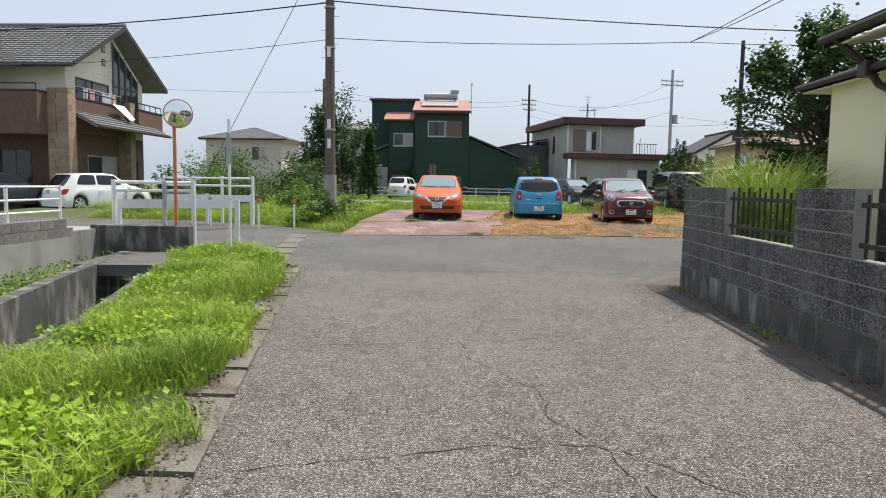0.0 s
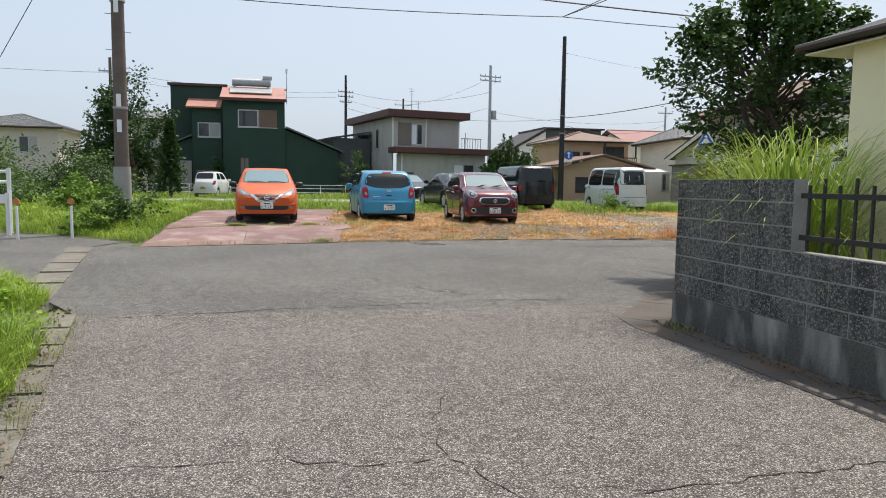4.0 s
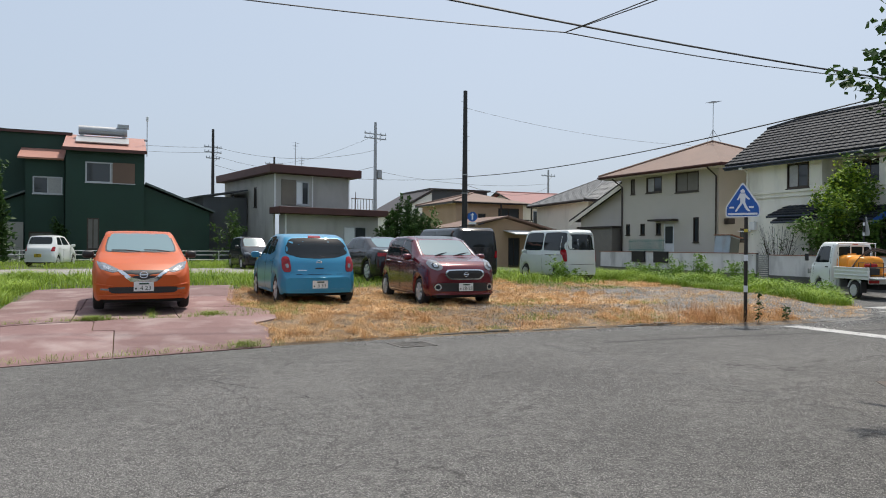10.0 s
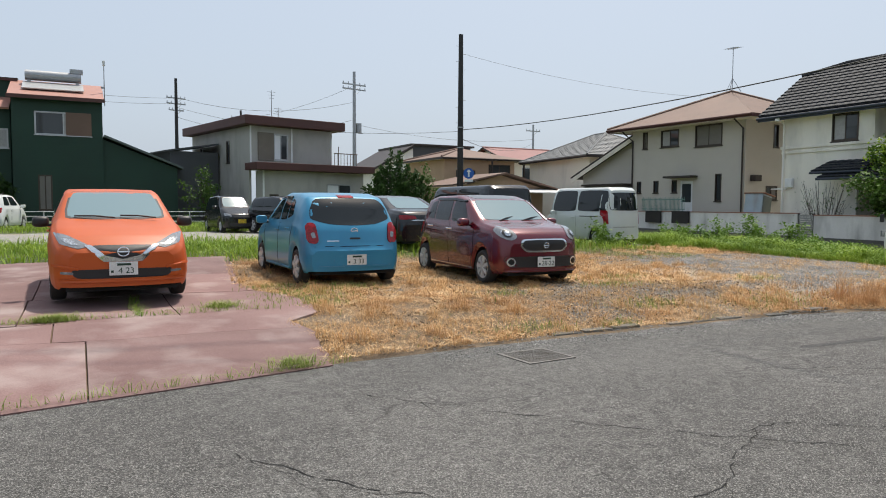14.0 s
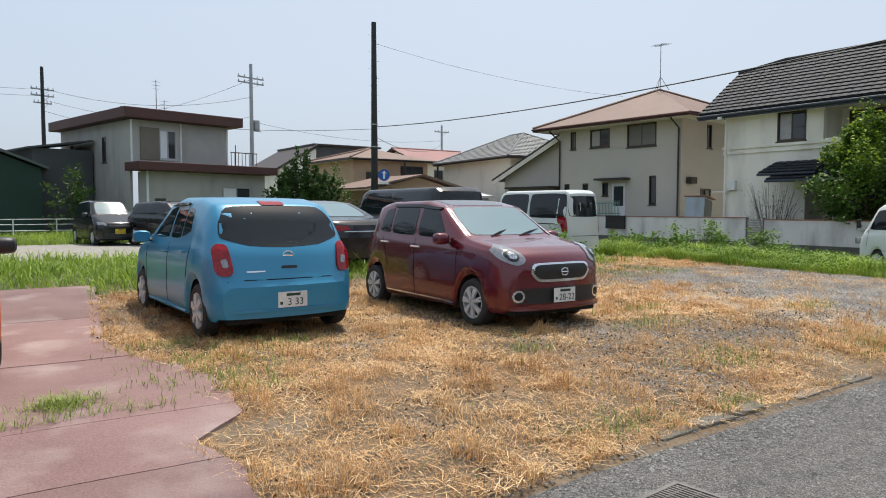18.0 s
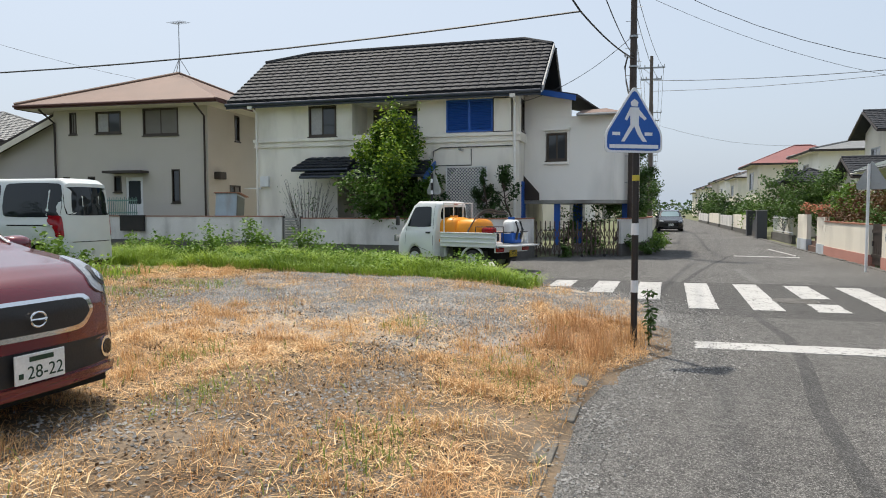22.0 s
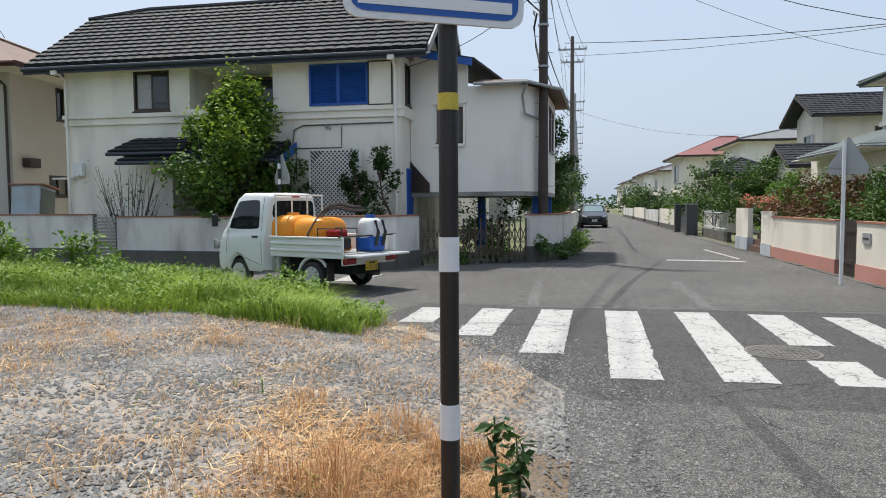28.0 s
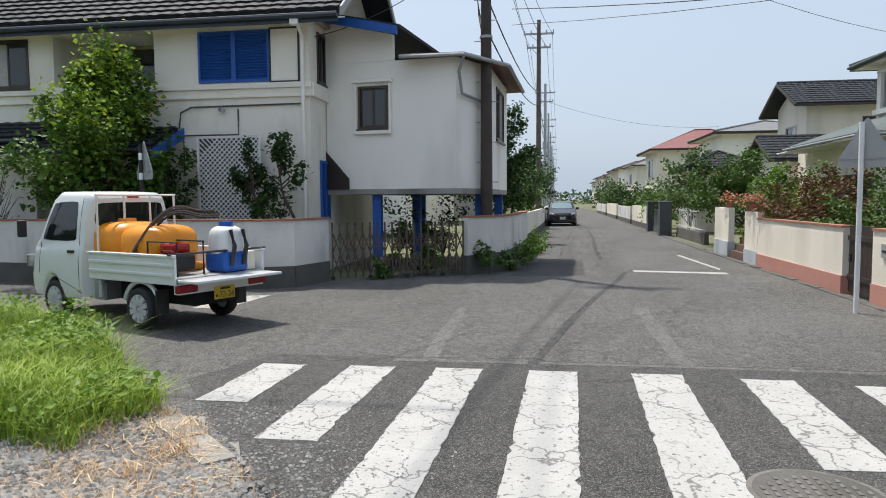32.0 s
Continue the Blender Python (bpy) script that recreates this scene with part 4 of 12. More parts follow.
facade(wh, along(F0, 0.14, DEP), along(F0, LEN, DEP), 0, 5.46, M_HOUSEWHITE)
facade(wh, along(F0, LEN, DEP), along(F0, LEN, 0.14), 0, 5.46, M_HOUSEWHITE)
WM = wall_frame(NW, F0)
# balcony and porch recesses
for x0, x1, z0, z1 in ((3.9, 6.35, 4.2, 5.34), (3.3, 6.5, 0.2, 2.7)):
    rc = Shape()
    rc.box(x0, 1.4, z0, x1, 1.5, z1, WM).box(x0 - 0.1, 0.141, z0, x0, 1.4, z1, WM).box(x1, 0.141, z0, x1 + 0.1, 1.4, z1, WM).box(x0, 0.141, z0 - 0.1, x1, 1.4, z0, WM).box(x0, 0.141, z1, x1, 1.4, z1 + 0.1, WM)
    parts("recess_panel", rc, M_HOUSEWHITE, wh)
window(wh, WM @ Matrix.Translation((0, 1.3, 0)), (4.2, 4.25, 6.0, 5.25), M_BROWNALU, M_GLASS)
part("front_door", Shape().box(4.4, 1.33, 0.2, 5.4, 1.39, 2.3, WM), M_DARKTRIM_SHADE, wh)
part("shutter_box", Shape().box(9.06, -0.05, 4.17, 9.66, -0.002, 5.26, WM), M_HOUSEWHITE, wh, bevel=0.01)
fr = Shape()
for b in ((9.03, -0.06, 4.14, 9.69, -0.001, 4.165), (9.03, -0.06, 5.265, 9.69, -0.001, 5.29), (9.665, -0.06, 4.165, 9.69, -0.001, 5.265), (9.03, -0.06, 4.165, 9.055, -0.001, 5.265)):
    fr.box(*b, WM)
part("shutter_box_frame", fr, M_DARKTRIM_SHADE, wh)
mo = Shape()
mo.box(-0.06, -0.09, 4.02, 9.96, -0.002, 4.135, WM).box(-0.04, -0.06, 3.83, 9.94, -0.002, 3.89, WM).box(-0.03, -0.035, 3.89, 9.93, -0.002, 4.02, WM)
part("moulding", mo, M_HOUSEWHITE, wh, bevel=0.012)
SM = wall_frame(along(F0, 0, 0), along(F0, 0, DEP))
part("side_moulding", Shape().box(0.0, -0.09, 3.83, 1.1, -0.002, 4.135, SM), M_HOUSEWHITE, wh, bevel=0.015)
# roof with clipped gables
M_VERGETILE = surf("pale_verge_tile", (0.40, 0.40, 0.39), (0.28, 0.28, 0.28), 3, 50, 0.7)
M_DARKGUTTER = surf("dark_blue_gutter", (0.030, 0.040, 0.062), (0.024, 0.032, 0.05), 3, 50, 0.45, bump=0.05)
M_GABLE = surf("tan_gable_render", (0.40, 0.35, 0.28), (0.34, 0.30, 0.24), 0.9, 110, 0.92, bump=0.5)
ev, zb, zr, hd, z_e = 0.48, 7.30, 7.66, 2.88, 5.34
S0, N0, INS_S, INS_N = -0.80, 10.8, 1.12, 1.8


def wp(a, b, z):
    return Vector((F0[0], F0[1], z)) + D7 * a + E7 * b


kk = (zr - z_e) / (hd + ev)
bb = (zb - z_e) / kk - ev
rf = Shape()
frontq = [wp(N0, -ev, z_e), wp(S0, -ev, z_e), wp(S0, bb, zb), wp(S0 + INS_S, hd, zr), wp(N0 - INS_N, hd, zr), wp(N0, bb, zb)]
backq = [wp(S0, 2 * hd + ev, z_e), wp(N0, 2 * hd + ev, z_e), wp(N0, 2 * hd - bb, zb), wp(N0 - INS_N, hd, zr), wp(S0 + INS_S, hd, zr), wp(S0, 2 * hd - bb, zb)]
up = Vector((0, 0, 0.16))
for q in (frontq, backq, [wp(S0, bb, zb), wp(S0, 2 * hd - bb, zb), wp(S0 + INS_S, hd, zr)], [wp(N0, 2 * hd - bb, zb), wp(N0, bb, zb), wp(N0 - INS_N, hd, zr)]):
    rf.slab([p + up for p in q], 0.1)
part("roof", rf, M_BLACKROOF, wh)
u2 = up + Vector((0, 0, 0.003))
tile_plane(wh, frontq[0] + u2, frontq[1] + u2, frontq[2] + u2, frontq[5] + u2, M_BLACKROOF, 0.27, 0.30, 0.05)
tile_plane(wh, frontq[5] + u2, frontq[2] + u2, frontq[3] + u2, frontq[4] + u2, M_BLACKROOF, 0.27, 0.30, 0.05)
tile_plane(wh, wp(S0, bb, zb) + u2, wp(S0, 2 * hd - bb, zb) + u2, wp(S0 + INS_S, hd, zr) + u2, wp(S0 + INS_S, hd, zr) + u2, M_BLACKROOF, 0.27, 0.30, 0.05)
for a, b in ((frontq[3], frontq[4]), (frontq[2], frontq[3]), (frontq[5], frontq[4]), (wp(S0, 2 * hd - bb, zb), frontq[3])):
    part("ridge_cap", Shape().rod(a + u2 + Vector((0, 0, 0.03)), b + u2 + Vector((0, 0, 0.03)), 0.085, 0.085, 8), M_BLACKROOF, wh, smooth=True)
for a, b in ((frontq[1], frontq[2]), (backq[0], backq[5])):
    part("verge_tile", Shape().slab([a + up * 1.3 - D7 * 0.03, b + up * 1.3 - D7 * 0.03, b + up * 0.1 - D7 * 0.03, a + up * 0.1 - D7 * 0.03], 0.05), M_VERGETILE, wh)
part("eaves_board", Shape().slab([wp(N0, -ev - 0.01, z_e + 0.05), wp(S0, -ev - 0.01, z_e + 0.05), wp(S0, -ev - 0.01, z_e - 0.10), wp(N0, -ev - 0.01, z_e - 0.10)], 0.03), M_DARKGUTTER, wh)
part("gutter", Shape().rod(wp(N0, -ev - 0.09, z_e + 0.03), wp(S0, -ev - 0.09, z_e + 0.03), 0.06, 0.06, 8), M_DARKGUTTER, wh, smooth=True)
part("soffit", Shape().slab([wp(N0, -ev, z_e - 0.03), wp(N0, 0, z_e + 0.10), wp(S0, 0, z_e + 0.10), wp(S0, -ev, z_e - 0.03)], 0.03), M_HOUSEWHITE, wh)
gw = Shape()
for a in (0.001, LEN - 0.141):
    pts = [wp(a, 0.0, 5.461), wp(a, 2 * hd, 5.461), wp(a, 2 * hd - bb - 0.15, zb - 0.1), wp(a, bb + 0.15, zb - 0.1)]
    gw.slab(pts, -0.14)
parts("gable_wall", gw, M_GABLE, wh)
gl = part("gable_louvre", Shape().box(0.72, -0.05, 5.75, 1.32, -0.004, 6.25, SM), M_DARKTRIM_SHADE, wh)
for k in range(5):
    part("louvre_slat", Shape().box(0.74, -0.075, 5.79 + 0.09 * k, 1.30, -0.052, 5.84 + 0.09 * k, SM), M_WHITEMET, gl)
for x in (0.10, 9.78):
    hp = part("downpipe", Shape().tube([WM @ Vector((x, -ev - 0.02, 5.36)), WM @ Vector((x, -0.1, 5.08)), WM @ Vector((x, -0.1, 0.1))], 0.04, 8), M_WHITE, wh, smooth=True)
    part("rainwater_head", Shape().box(x - 0.09, -ev - 0.10, 5.20, x + 0.09, -ev + 0.06, 5.36, WM), M_WHITE, hp, bevel=0.015)
# porch canopy: two tiled slopes with blue boards at the sides
for x0, x1, yo, z0, z1 in ((2.05, 4.2, 1.05, 2.98, 3.42), (2.5, 7.0, 1.30, 2.72, 3.24)):
    q = [WM @ Vector(v) for v in ((x0, -yo, z0), (x1, -yo, z0), (x1 - 0.15, -0.01, z1), (x0 + 0.15, -0.01, z1))]
    cano = part("porch_roof", Shape().slab(q, 0.08), M_BLACKROOF, wh)
    tile_plane(cano, *[p + Vector((0, 0, 0.01)) for p in q], M_BLACKROOF, 0.25, 0.28, 0.04)
    part("porch_gutter", Shape().rod(WM @ Vector((x0, -yo - 0.05, z0 - 0.06)), WM @ Vector((x1, -yo - 0.05, z0 - 0.06)), 0.05, 0.05, 8), M_DARKGUTTER, cano)
part("porch_board", Shape().slab([WM @ Vector(v) for v in ((6.97, -1.30, 2.68), (6.97, -0.01, 3.22), (6.97, -0.01, 2.98), (6.97, -1.30, 2.46))], 0.04), M_BLUE, wh)
part("porch_post", Shape().box(6.75, -1.2, 0.2, 6.87, -1.08, 2.66, WM), M_HOUSEWHITE, wh)
# lattice panel of thin crossing laths
LX = WM @ Matrix.Translation((-0.5, 0, 0))
la = thing("lattice_panel", "white wooden lattice panel against the stucco wall", "lattice")
for sgn in (1, -1):
    for k in range(-12, 24):
        xa = 8.0 + k * 0.11
        pts = []
        za, zt = 1.2, 2.95
        p0, p1 = [xa, za], [xa + (zt - za), zt]
        if sgn < 0:
            p0, p1 = [xa + (zt - za) - 0.6, za], [xa - 0.6, zt]
        lo, hi = 8.0, 9.35
        (ax, az), (bx, bz) = p0, p1
        ts = sorted(((lo - ax) / (bx - ax), (hi - ax) / (bx - ax)))
        t0, t1 = max(0, ts[0]), min(1, ts[1])
        if t1 - t0 < 0.03:
            continue
        a2, b2 = (ax + (bx - ax) * t0, az + (bz - az) * t0), (ax + (bx - ax) * t1, az + (bz - az) * t1)
        y = -0.30 if sgn > 0 else -0.315
        d = Vector((b2[0] - a2[0], b2[1] - a2[1])).normalized() * 0.012
        q = [(a2[0] + d.y, y, a2[1] - d.x), (b2[0] + d.y, y, b2[1] - d.x), (b2[0] - d.y, y, b2[1] + d.x), (a2[0] - d.y, y, a2[1] + d.x)]
        part("lath", Shape().slab([LX @ Vector(v) for v in q], 0.008), M_LATTICE, la)
lf = Shape()
lf.box(7.96, -0.33, 1.15, 8.0, -0.29, 3.0, LX).box(9.35, -0.33, 1.15, 9.39, -0.29, 3.0, LX).box(8.0, -0.33, 2.95, 9.35, -0.29, 3.0, LX).box(8.0, -0.33, 0.0, 8.03, -0.29, 1.15, LX).box(9.32, -0.33, 0.0, 9.35, -0.29, 1.15, LX).box(8.0, -0.33, 1.15, 9.35, -0.29, 1.2, LX)
part("lattice_frame", lf, M_LATTICE, la)
# added panel, coloured as the bluish shade seen between the laths
part("backing_board", Shape().box(8.0, -0.285, 1.2, 9.35, -0.27, 2.95, LX), surf("blue_grey_lattice_shade", (0.10, 0.115, 0.14), (0.07, 0.08, 0.10), 3, 40, 0.9), la)
# surface pipes, meter, camera
pp = Shape()
pp.tube([LX @ Vector(v) for v in ((7.4, -0.03, 3.2), (7.45, -0.03, 3.55), (7.7, -0.03, 3.66), (10.2, -0.03, 3.68))], 0.018, 6)
pp.tube([LX @ Vector(v) for v in ((8.78, -0.03, 3.6), (8.78, -0.03, 3.05), (7.5, -0.03, 3.05), (7.5, -0.03, 2.2))], 0.018, 6)
part("conduit", pp, M_CONC_D, wh)
part("outdoor_lamp", Shape().rod(LX @ Vector((8.35, -0.01, 3.6)), LX @ Vector((8.5, -0.16, 3.56)), 0.04, 0.05, 8), M_GREYMET, wh)
part("meter_box", Shape().box(0.25, -0.16, 2.40, 0.58, -0.003, 2.78, WM), M_WHITEMET, wh, bevel=0.015)
part("meter_shelf", Shape().box(-0.45, -0.10, 2.32, 0.25, -0.003, 2.37, WM), M_WHITEMET, wh)

# south wing raised on blue posts
FW = (25.55, 24.1)


def wing_at(a, b):
    return along(FW, a, b, DW, EW)


wg = thing("raised_wing", "white stucco wing raised on blue steel posts beside the house", "house wing")
P = [(26.93, 24.09), wing_at(-1.75, 1.35), (26.55, 21.05), (27.9, 20.42), (31.3, 20.25), wing_at(-0.15, 6.6)]
facade(wg, P[0], P[2], 1.86, 4.68, M_WHITE, [(0.78, 3.2, 1.5, 4.15, "dark")])
facade(wg, P[2], P[3], 1.86, 4.68, M_WHITE)
facade(wg, P[3], P[4], 1.86, 4.68, M_WHITE, [(1.0, 3.1, 2.6, 4.4, "brown")])
facade(wg, P[4], P[5], 1.86, 4.68, M_WHITE)
uw = Shape()
mm = wall_frame(P[0], P[1])
uw.prism([(0, 4.682), (1.62, 4.682), (1.62, 5.25), (0, 5.62)], -0.001, -0.14, mm @ Matrix(((1, 0, 0, 0), (0, 0, -1, 0), (0, 1, 0, 0), (0, 0, 0, 1))))
part("upper_wall", uw, M_WHITE, wg)
part("floor_slab", Shape().prism([P[0], P[2], P[3], P[4], P[5]], 1.74, 1.858), M_CONC, wg)
wf = Shape()
wf.box(0.66, -0.10, 4.22, 1.62, -0.003, 4.30, mm).box(0.70, -0.05, 3.12, 0.76, -0.003, 4.2, mm).box(1.52, -0.05, 3.12, 1.58, -0.003, 4.2, mm).box(0.70, -0.09, 3.08, 1.58, -0.003, 3.16, mm)
part("window_surround", wf, M_WHITE, wg, bevel=0.01)
bf = Shape()
q = [mm @ Vector(v) for v in ((-0.2, -0.45, 5.78), (1.9, -0.45, 5.30), (1.9, -0.45, 5.12), (-0.2, -0.45, 5.58))]
bf.slab(q, 0.06)
part("blue_fascia", bf, M_BLUE, wg)
tr = Shape()
tr.slab([mm @ Vector(v) for v in ((-0.2, -0.45, 5.82), (1.95, -0.45, 5.34), (1.95, 5.0, 5.34), (-0.2, 5.0, 5.82))], 0.06)
part("upper_roof", tr, M_BLACKROOF, wg)
cen = Vector((*wing_at(-2.2, 3.9), 5.25))
ring = [Vector((*wing_at(-1.75, 0.95), 4.72)), Vector((26.25, 20.85, 4.72)), Vector((27.75, 19.98, 4.72)), Vector((31.75, 19.8, 4.72)), Vector((*wing_at(-0.2, 7.0), 4.72)), Vector((*wing_at(-1.75, 2.0), 4.95))]
for a, b in zip(ring, ring[1:] + ring[:1]):
    part("lower_roof_plane", Shape().slab([a, b, cen], 0.07), M_BROWNROOF, wg)
gt = Shape()
gt.tube([ring[0] + Vector((0, 0, -0.05)), ring[1] + Vector((0, 0, -0.05)), ring[2] + Vector((0, 0, -0.05)), ring[3] + Vector((0, 0, -0.05))], 0.045, 8)
part("gutter", gt, M_GREYMET, wg, smooth=True)
dp = Shape()
dp.tube([ring[1] + Vector((0, 0, -0.1)), Vector((26.45, 20.98, 4.35)), Vector((26.6, 20.93, 3.9)), Vector((27.7, 20.42, 3.78))], 0.035, 8)
part("downpipe", dp, M_GREYMET, wg, smooth=True)
for a, b in ((-0.95, 1.65), (-1.4, 3.2), (-3.05, 3.0), (-3.0, 5.6), (-0.6, 6.2)):
    x, y = wing_at(a, b)
    po = part("post", Shape().box(x - 0.1, y - 0.1, 0.0, x + 0.1, y + 0.1, 1.738), M_BLUE, wg)
    part("post_base", Shape().box(x - 0.16, y - 0.16, 0.001, x + 0.16, y + 0.16, 0.3), M_CONC, po)
# the stair's shadow, drawn as a thin dark slab on the wall
bs = Shape()
bs.slab([mm @ Vector(v) for v in ((-0.04, -0.02, 2.75), (0.55, -0.02, 2.1), (0.55, -0.02, 1.86), (-0.04, -0.02, 1.86))], 0.03)
part("stair_shadow_board", bs, M_DARKTRIM_SHADE, wg)

# -- beige house with hipped brown roof --
B0 = (27.1, 36.9)


def beige_at(a, b=0.0):
    return along(B0, a, b, D8, E8)


BN = beige_at(7.2)
bo = [(0.78, 4.72, 1.12, 5.62, "shut"), (2.05, 4.72, 3.25, 5.62, "bronze"), (4.28, 4.59, 5.90, 5.68, "shut"), (5.55, 1.85, 5.92, 3.2, "slit"), (0.4, 2.3, 0.72, 2.95, "slit"), (1.6, 2.3, 1.95, 2.95, "slit"), (2.85, 2.3, 3.2, 2.95, "slit"), (3.4, 0.9, 4.2, 2.9, "door")]
bh, BM, bl = box_house("beige_house", "two-storey beige stucco house with hipped brown slate roof", BN, B0, 7.4, 5.72, M_BEIGE, M_BROWNROOF, 1.93, 1.0, front=bo, right=[(2.0, 4.5, 2.4, 5.6, "slit"), (1.5, 1.9, 2.4, 2.6, "brown")], tiles=False, fascia=M_MAROON)
part("door_canopy", Shape().box(2.75, -0.6, 3.05, 4.5, -0.003, 3.15, BM), M_DARKTRIM_SHADE, bh)
part("downpipe", Shape().tube([BM @ Vector((7.1, -0.75, 5.7)), BM @ Vector((7.1, -0.08, 5.3)), BM @ Vector((7.1, -0.08, 0.1))], 0.045), M_DARKTRIM_SHADE, bh)
part("downpipe", Shape().tube([BM @ Vector((-0.1, -0.7, 5.7)), BM @ Vector((0.1, -0.08, 5.2)), BM @ Vector((0.1, -0.08, 0.1))], 0.045), M_DARKTRIM_SHADE, bh)
RM = wall_frame(B0, beige_at(0, 7.4))
part("vent_hood", Shape().box(0.4, -0.3, 2.8, 0.9, -0.003, 3.1, RM), M_DARKTRIM_SHADE, bh, bevel=0.03)
lw = Shape()
lm = wall_frame(beige_at(12.3, 1.0), beige_at(7.2, 1.0))
lw.prism([(0, 0), (5.08, 0), (5.08, 5.70), (0, 3.5)], 0, -4.5, lm @ Matrix(((1, 0, 0, 0), (0, 0, -1, 0), (0, 1, 0, 0), (0, 0, 0, 1))))
part("side_wing", lw, M_BEIGE, bh)
lr = Shape()
lr.slab([lm @ Vector(v) for v in ((-0.6, -0.5, 3.28), (5.05, -0.5, 5.74), (5.05, 5, 5.74), (-0.6, 5, 3.28))], -0.12)
part("side_roof", lr, M_DARKTRIM_SHADE, bh)
part("side_verge", Shape().slab([lm @ Vector(v) for v in ((-0.6, -0.52, 3.02), (5.05, -0.52, 5.48), (5.05, -0.52, 5.74), (-0.6, -0.52, 3.28))], 0.03), M_CREAM, bh)
part("shed_box", Shape().box(1.9, -1.6, 0.0, 4.9, -0.05, 2.75, lm), M_SHUTTER, bh, bevel=0.02)
part("shed_top", Shape().box(1.75, -1.75, 2.752, 5.05, -0.04, 2.86, lm), M_DARKTRIM_SHADE, bh)


def antenna(m, h, parent=None):
    a = thing("tv_antenna", "thin grey television antenna on a mast", "antenna", m)
    part("mast", Shape().rod((0, 0, 0), (0, 0, h), 0.025, 0.02, 6), M_GREYMET, a)
    s = Shape()
    for k in range(3):
        c, t = math.cos(k * 2.1), math.sin(k * 2.1)
        s.rod((0, 0, 0.75), (0.45 * c, 0.45 * t, 0.0), 0.015, 0.015, 4)
    part("stay", s, M_GREYMET, a)
    b = part("boom", Shape().rod((-0.75, 0, h - 0.15), (0.75, 0, h + 0.05), 0.015, 0.015, 5), M_GREYMET, a)
    for k in range(8):
        x = -0.7 + k * 0.2
        part("element", Shape().rod((x, -0.28, h - 0.14 + 0.027 * k), (x, 0.28, h - 0.14 + 0.027 * k), 0.008, 0.008, 4), M_GREYMET, b)
    return a


antenna(pose(*beige_at(3.6, 3.7), 7.78, 0, 0, 60), 2.4)

# -- green house --
gh = thing("green_house", "dark green clad house with salmon metal roofs and lean-to wings", "house")
facade(gh, (-4.2, 59.4), (0.33, 59.4), 0, 7.5, M_GREEN, [(1.1, 5.45, 3.95, 6.75, "win"), (1.2, 1.2, 1.9, 3.2, "shut"), (2.6, 0.6, 4.0, 2.2, "shut")])
facade(gh, (0.33, 59.54), (0.33, 66), 0, 7.5, M_GREEN)
facade(gh, (-8.2, 62.2), (-4.2, 62.2), 0, 8.75, M_GREEN)
facade(gh, (-4.2, 66), (-4.2, 59.54), 0, 7.5, M_GREEN)
facade(gh, (-8.2, 67), (-8.2, 62.34), 0, 8.75, M_GREEN)
facade(gh, (-6.5, 60.6), (-4.34, 60.6), 0, 7.0, M_GREEN, [(0.4, 4.7, 2.05, 5.8, "win"), (0.2, 0.8, 2.0, 2.3, "shut")])
sidings = Shape()
for k in range(1, 30):
    z = 0.3 * k
    for a, b, y, top in ((-4.2, 0.33, 59.388, 7.7), (-8.2, -6.5, 62.188, 8.7)):
        if z < top and not (5.3 < z < 6.9 and a > -5) and not (z < 3.4 and a > -5):
            sidings.box(a, y, z, b, y + 0.010, z + 0.02)
parts("siding_lap", sidings, M_GREEN, gh)
lw = Shape()
lw.prism([(0.332, 0), (4.4, 0), (4.4, 3.75), (0.332, 5.35)], -59.6, -66, Matrix(((1, 0, 0, 0), (0, 0, -1, 0), (0, 1, 0, 0), (0, 0, 0, 1))))
lw.prism([(-9.8, 0), (-6.502, 0), (-6.502, 4.7), (-9.8, 3.3)], -61, -66, Matrix(((1, 0, 0, 0), (0, 0, -1, 0), (0, 1, 0, 0), (0, 0, 0, 1))))
parts("lean_to", lw, M_GREEN, gh)
sl = Shape()
sl.slab([(0.35, 59.2, 5.48), (4.7, 59.2, 3.72), (4.7, 66, 3.72), (0.35, 66, 5.48)], -0.12)
sl.slab([(-9.95, 60.7, 3.3), (-6.51, 60.7, 4.8), (-6.51, 66, 4.8), (-9.95, 66, 3.3)], -0.12)
parts("lean_to_roof", sl, M_GREENROOF, gh)
sr = Shape()
sr.slab([(-4.35, 58.95, 7.58), (0.42, 58.95, 7.58), (0.42, 62.4, 8.82), (-4.35, 62.4, 8.82)], 0.12)
sr.slab([(-6.9, 60.2, 6.95), (-4.36, 60.2, 6.95), (-4.36, 62.19, 7.75), (-6.9, 62.19, 7.75)], 0.12)
parts("salmon_roof", sr, M_SALMON, gh)
sf = Shape()
sf.box(-4.4, 58.90, 7.36, 0.47, 58.94, 7.56).box(-8.4, 62.0, 8.7, -4.0, 62.12, 8.85)
parts("fascia", sf, M_MAROON, gh)
part("siding_back_roof", Shape().box(-8.4, 62.13, 8.76, -4.0, 67, 8.9), M_GREEN, gh)
part("storm_shutter", Shape().box(-1.55, 59.34, 5.45, -0.25, 59.39, 6.75), M_BROWNROOF, gh)
part("shed_front", Shape().box(-9.6, 60.6, 0.2, -6.6, 60.7, 2.9), M_GREY, gh)
ht = thing("solar_water_heater", "solar water heater with silver tank on the salmon roof", "water heater", pose(0, 0, -0.2))
part("tank", Shape().rod((-3.6, 61.6, 9.25), (-0.7, 61.6, 9.25), 0.3, 0.3, 12), M_GREYMET, ht, smooth=True)
part("panel", Shape().slab([(-3.7, 59.9, 8.28), (-0.6, 59.9, 8.28), (-0.6, 61.4, 8.85), (-3.7, 61.4, 8.85)], 0.06), M_ALU, ht)
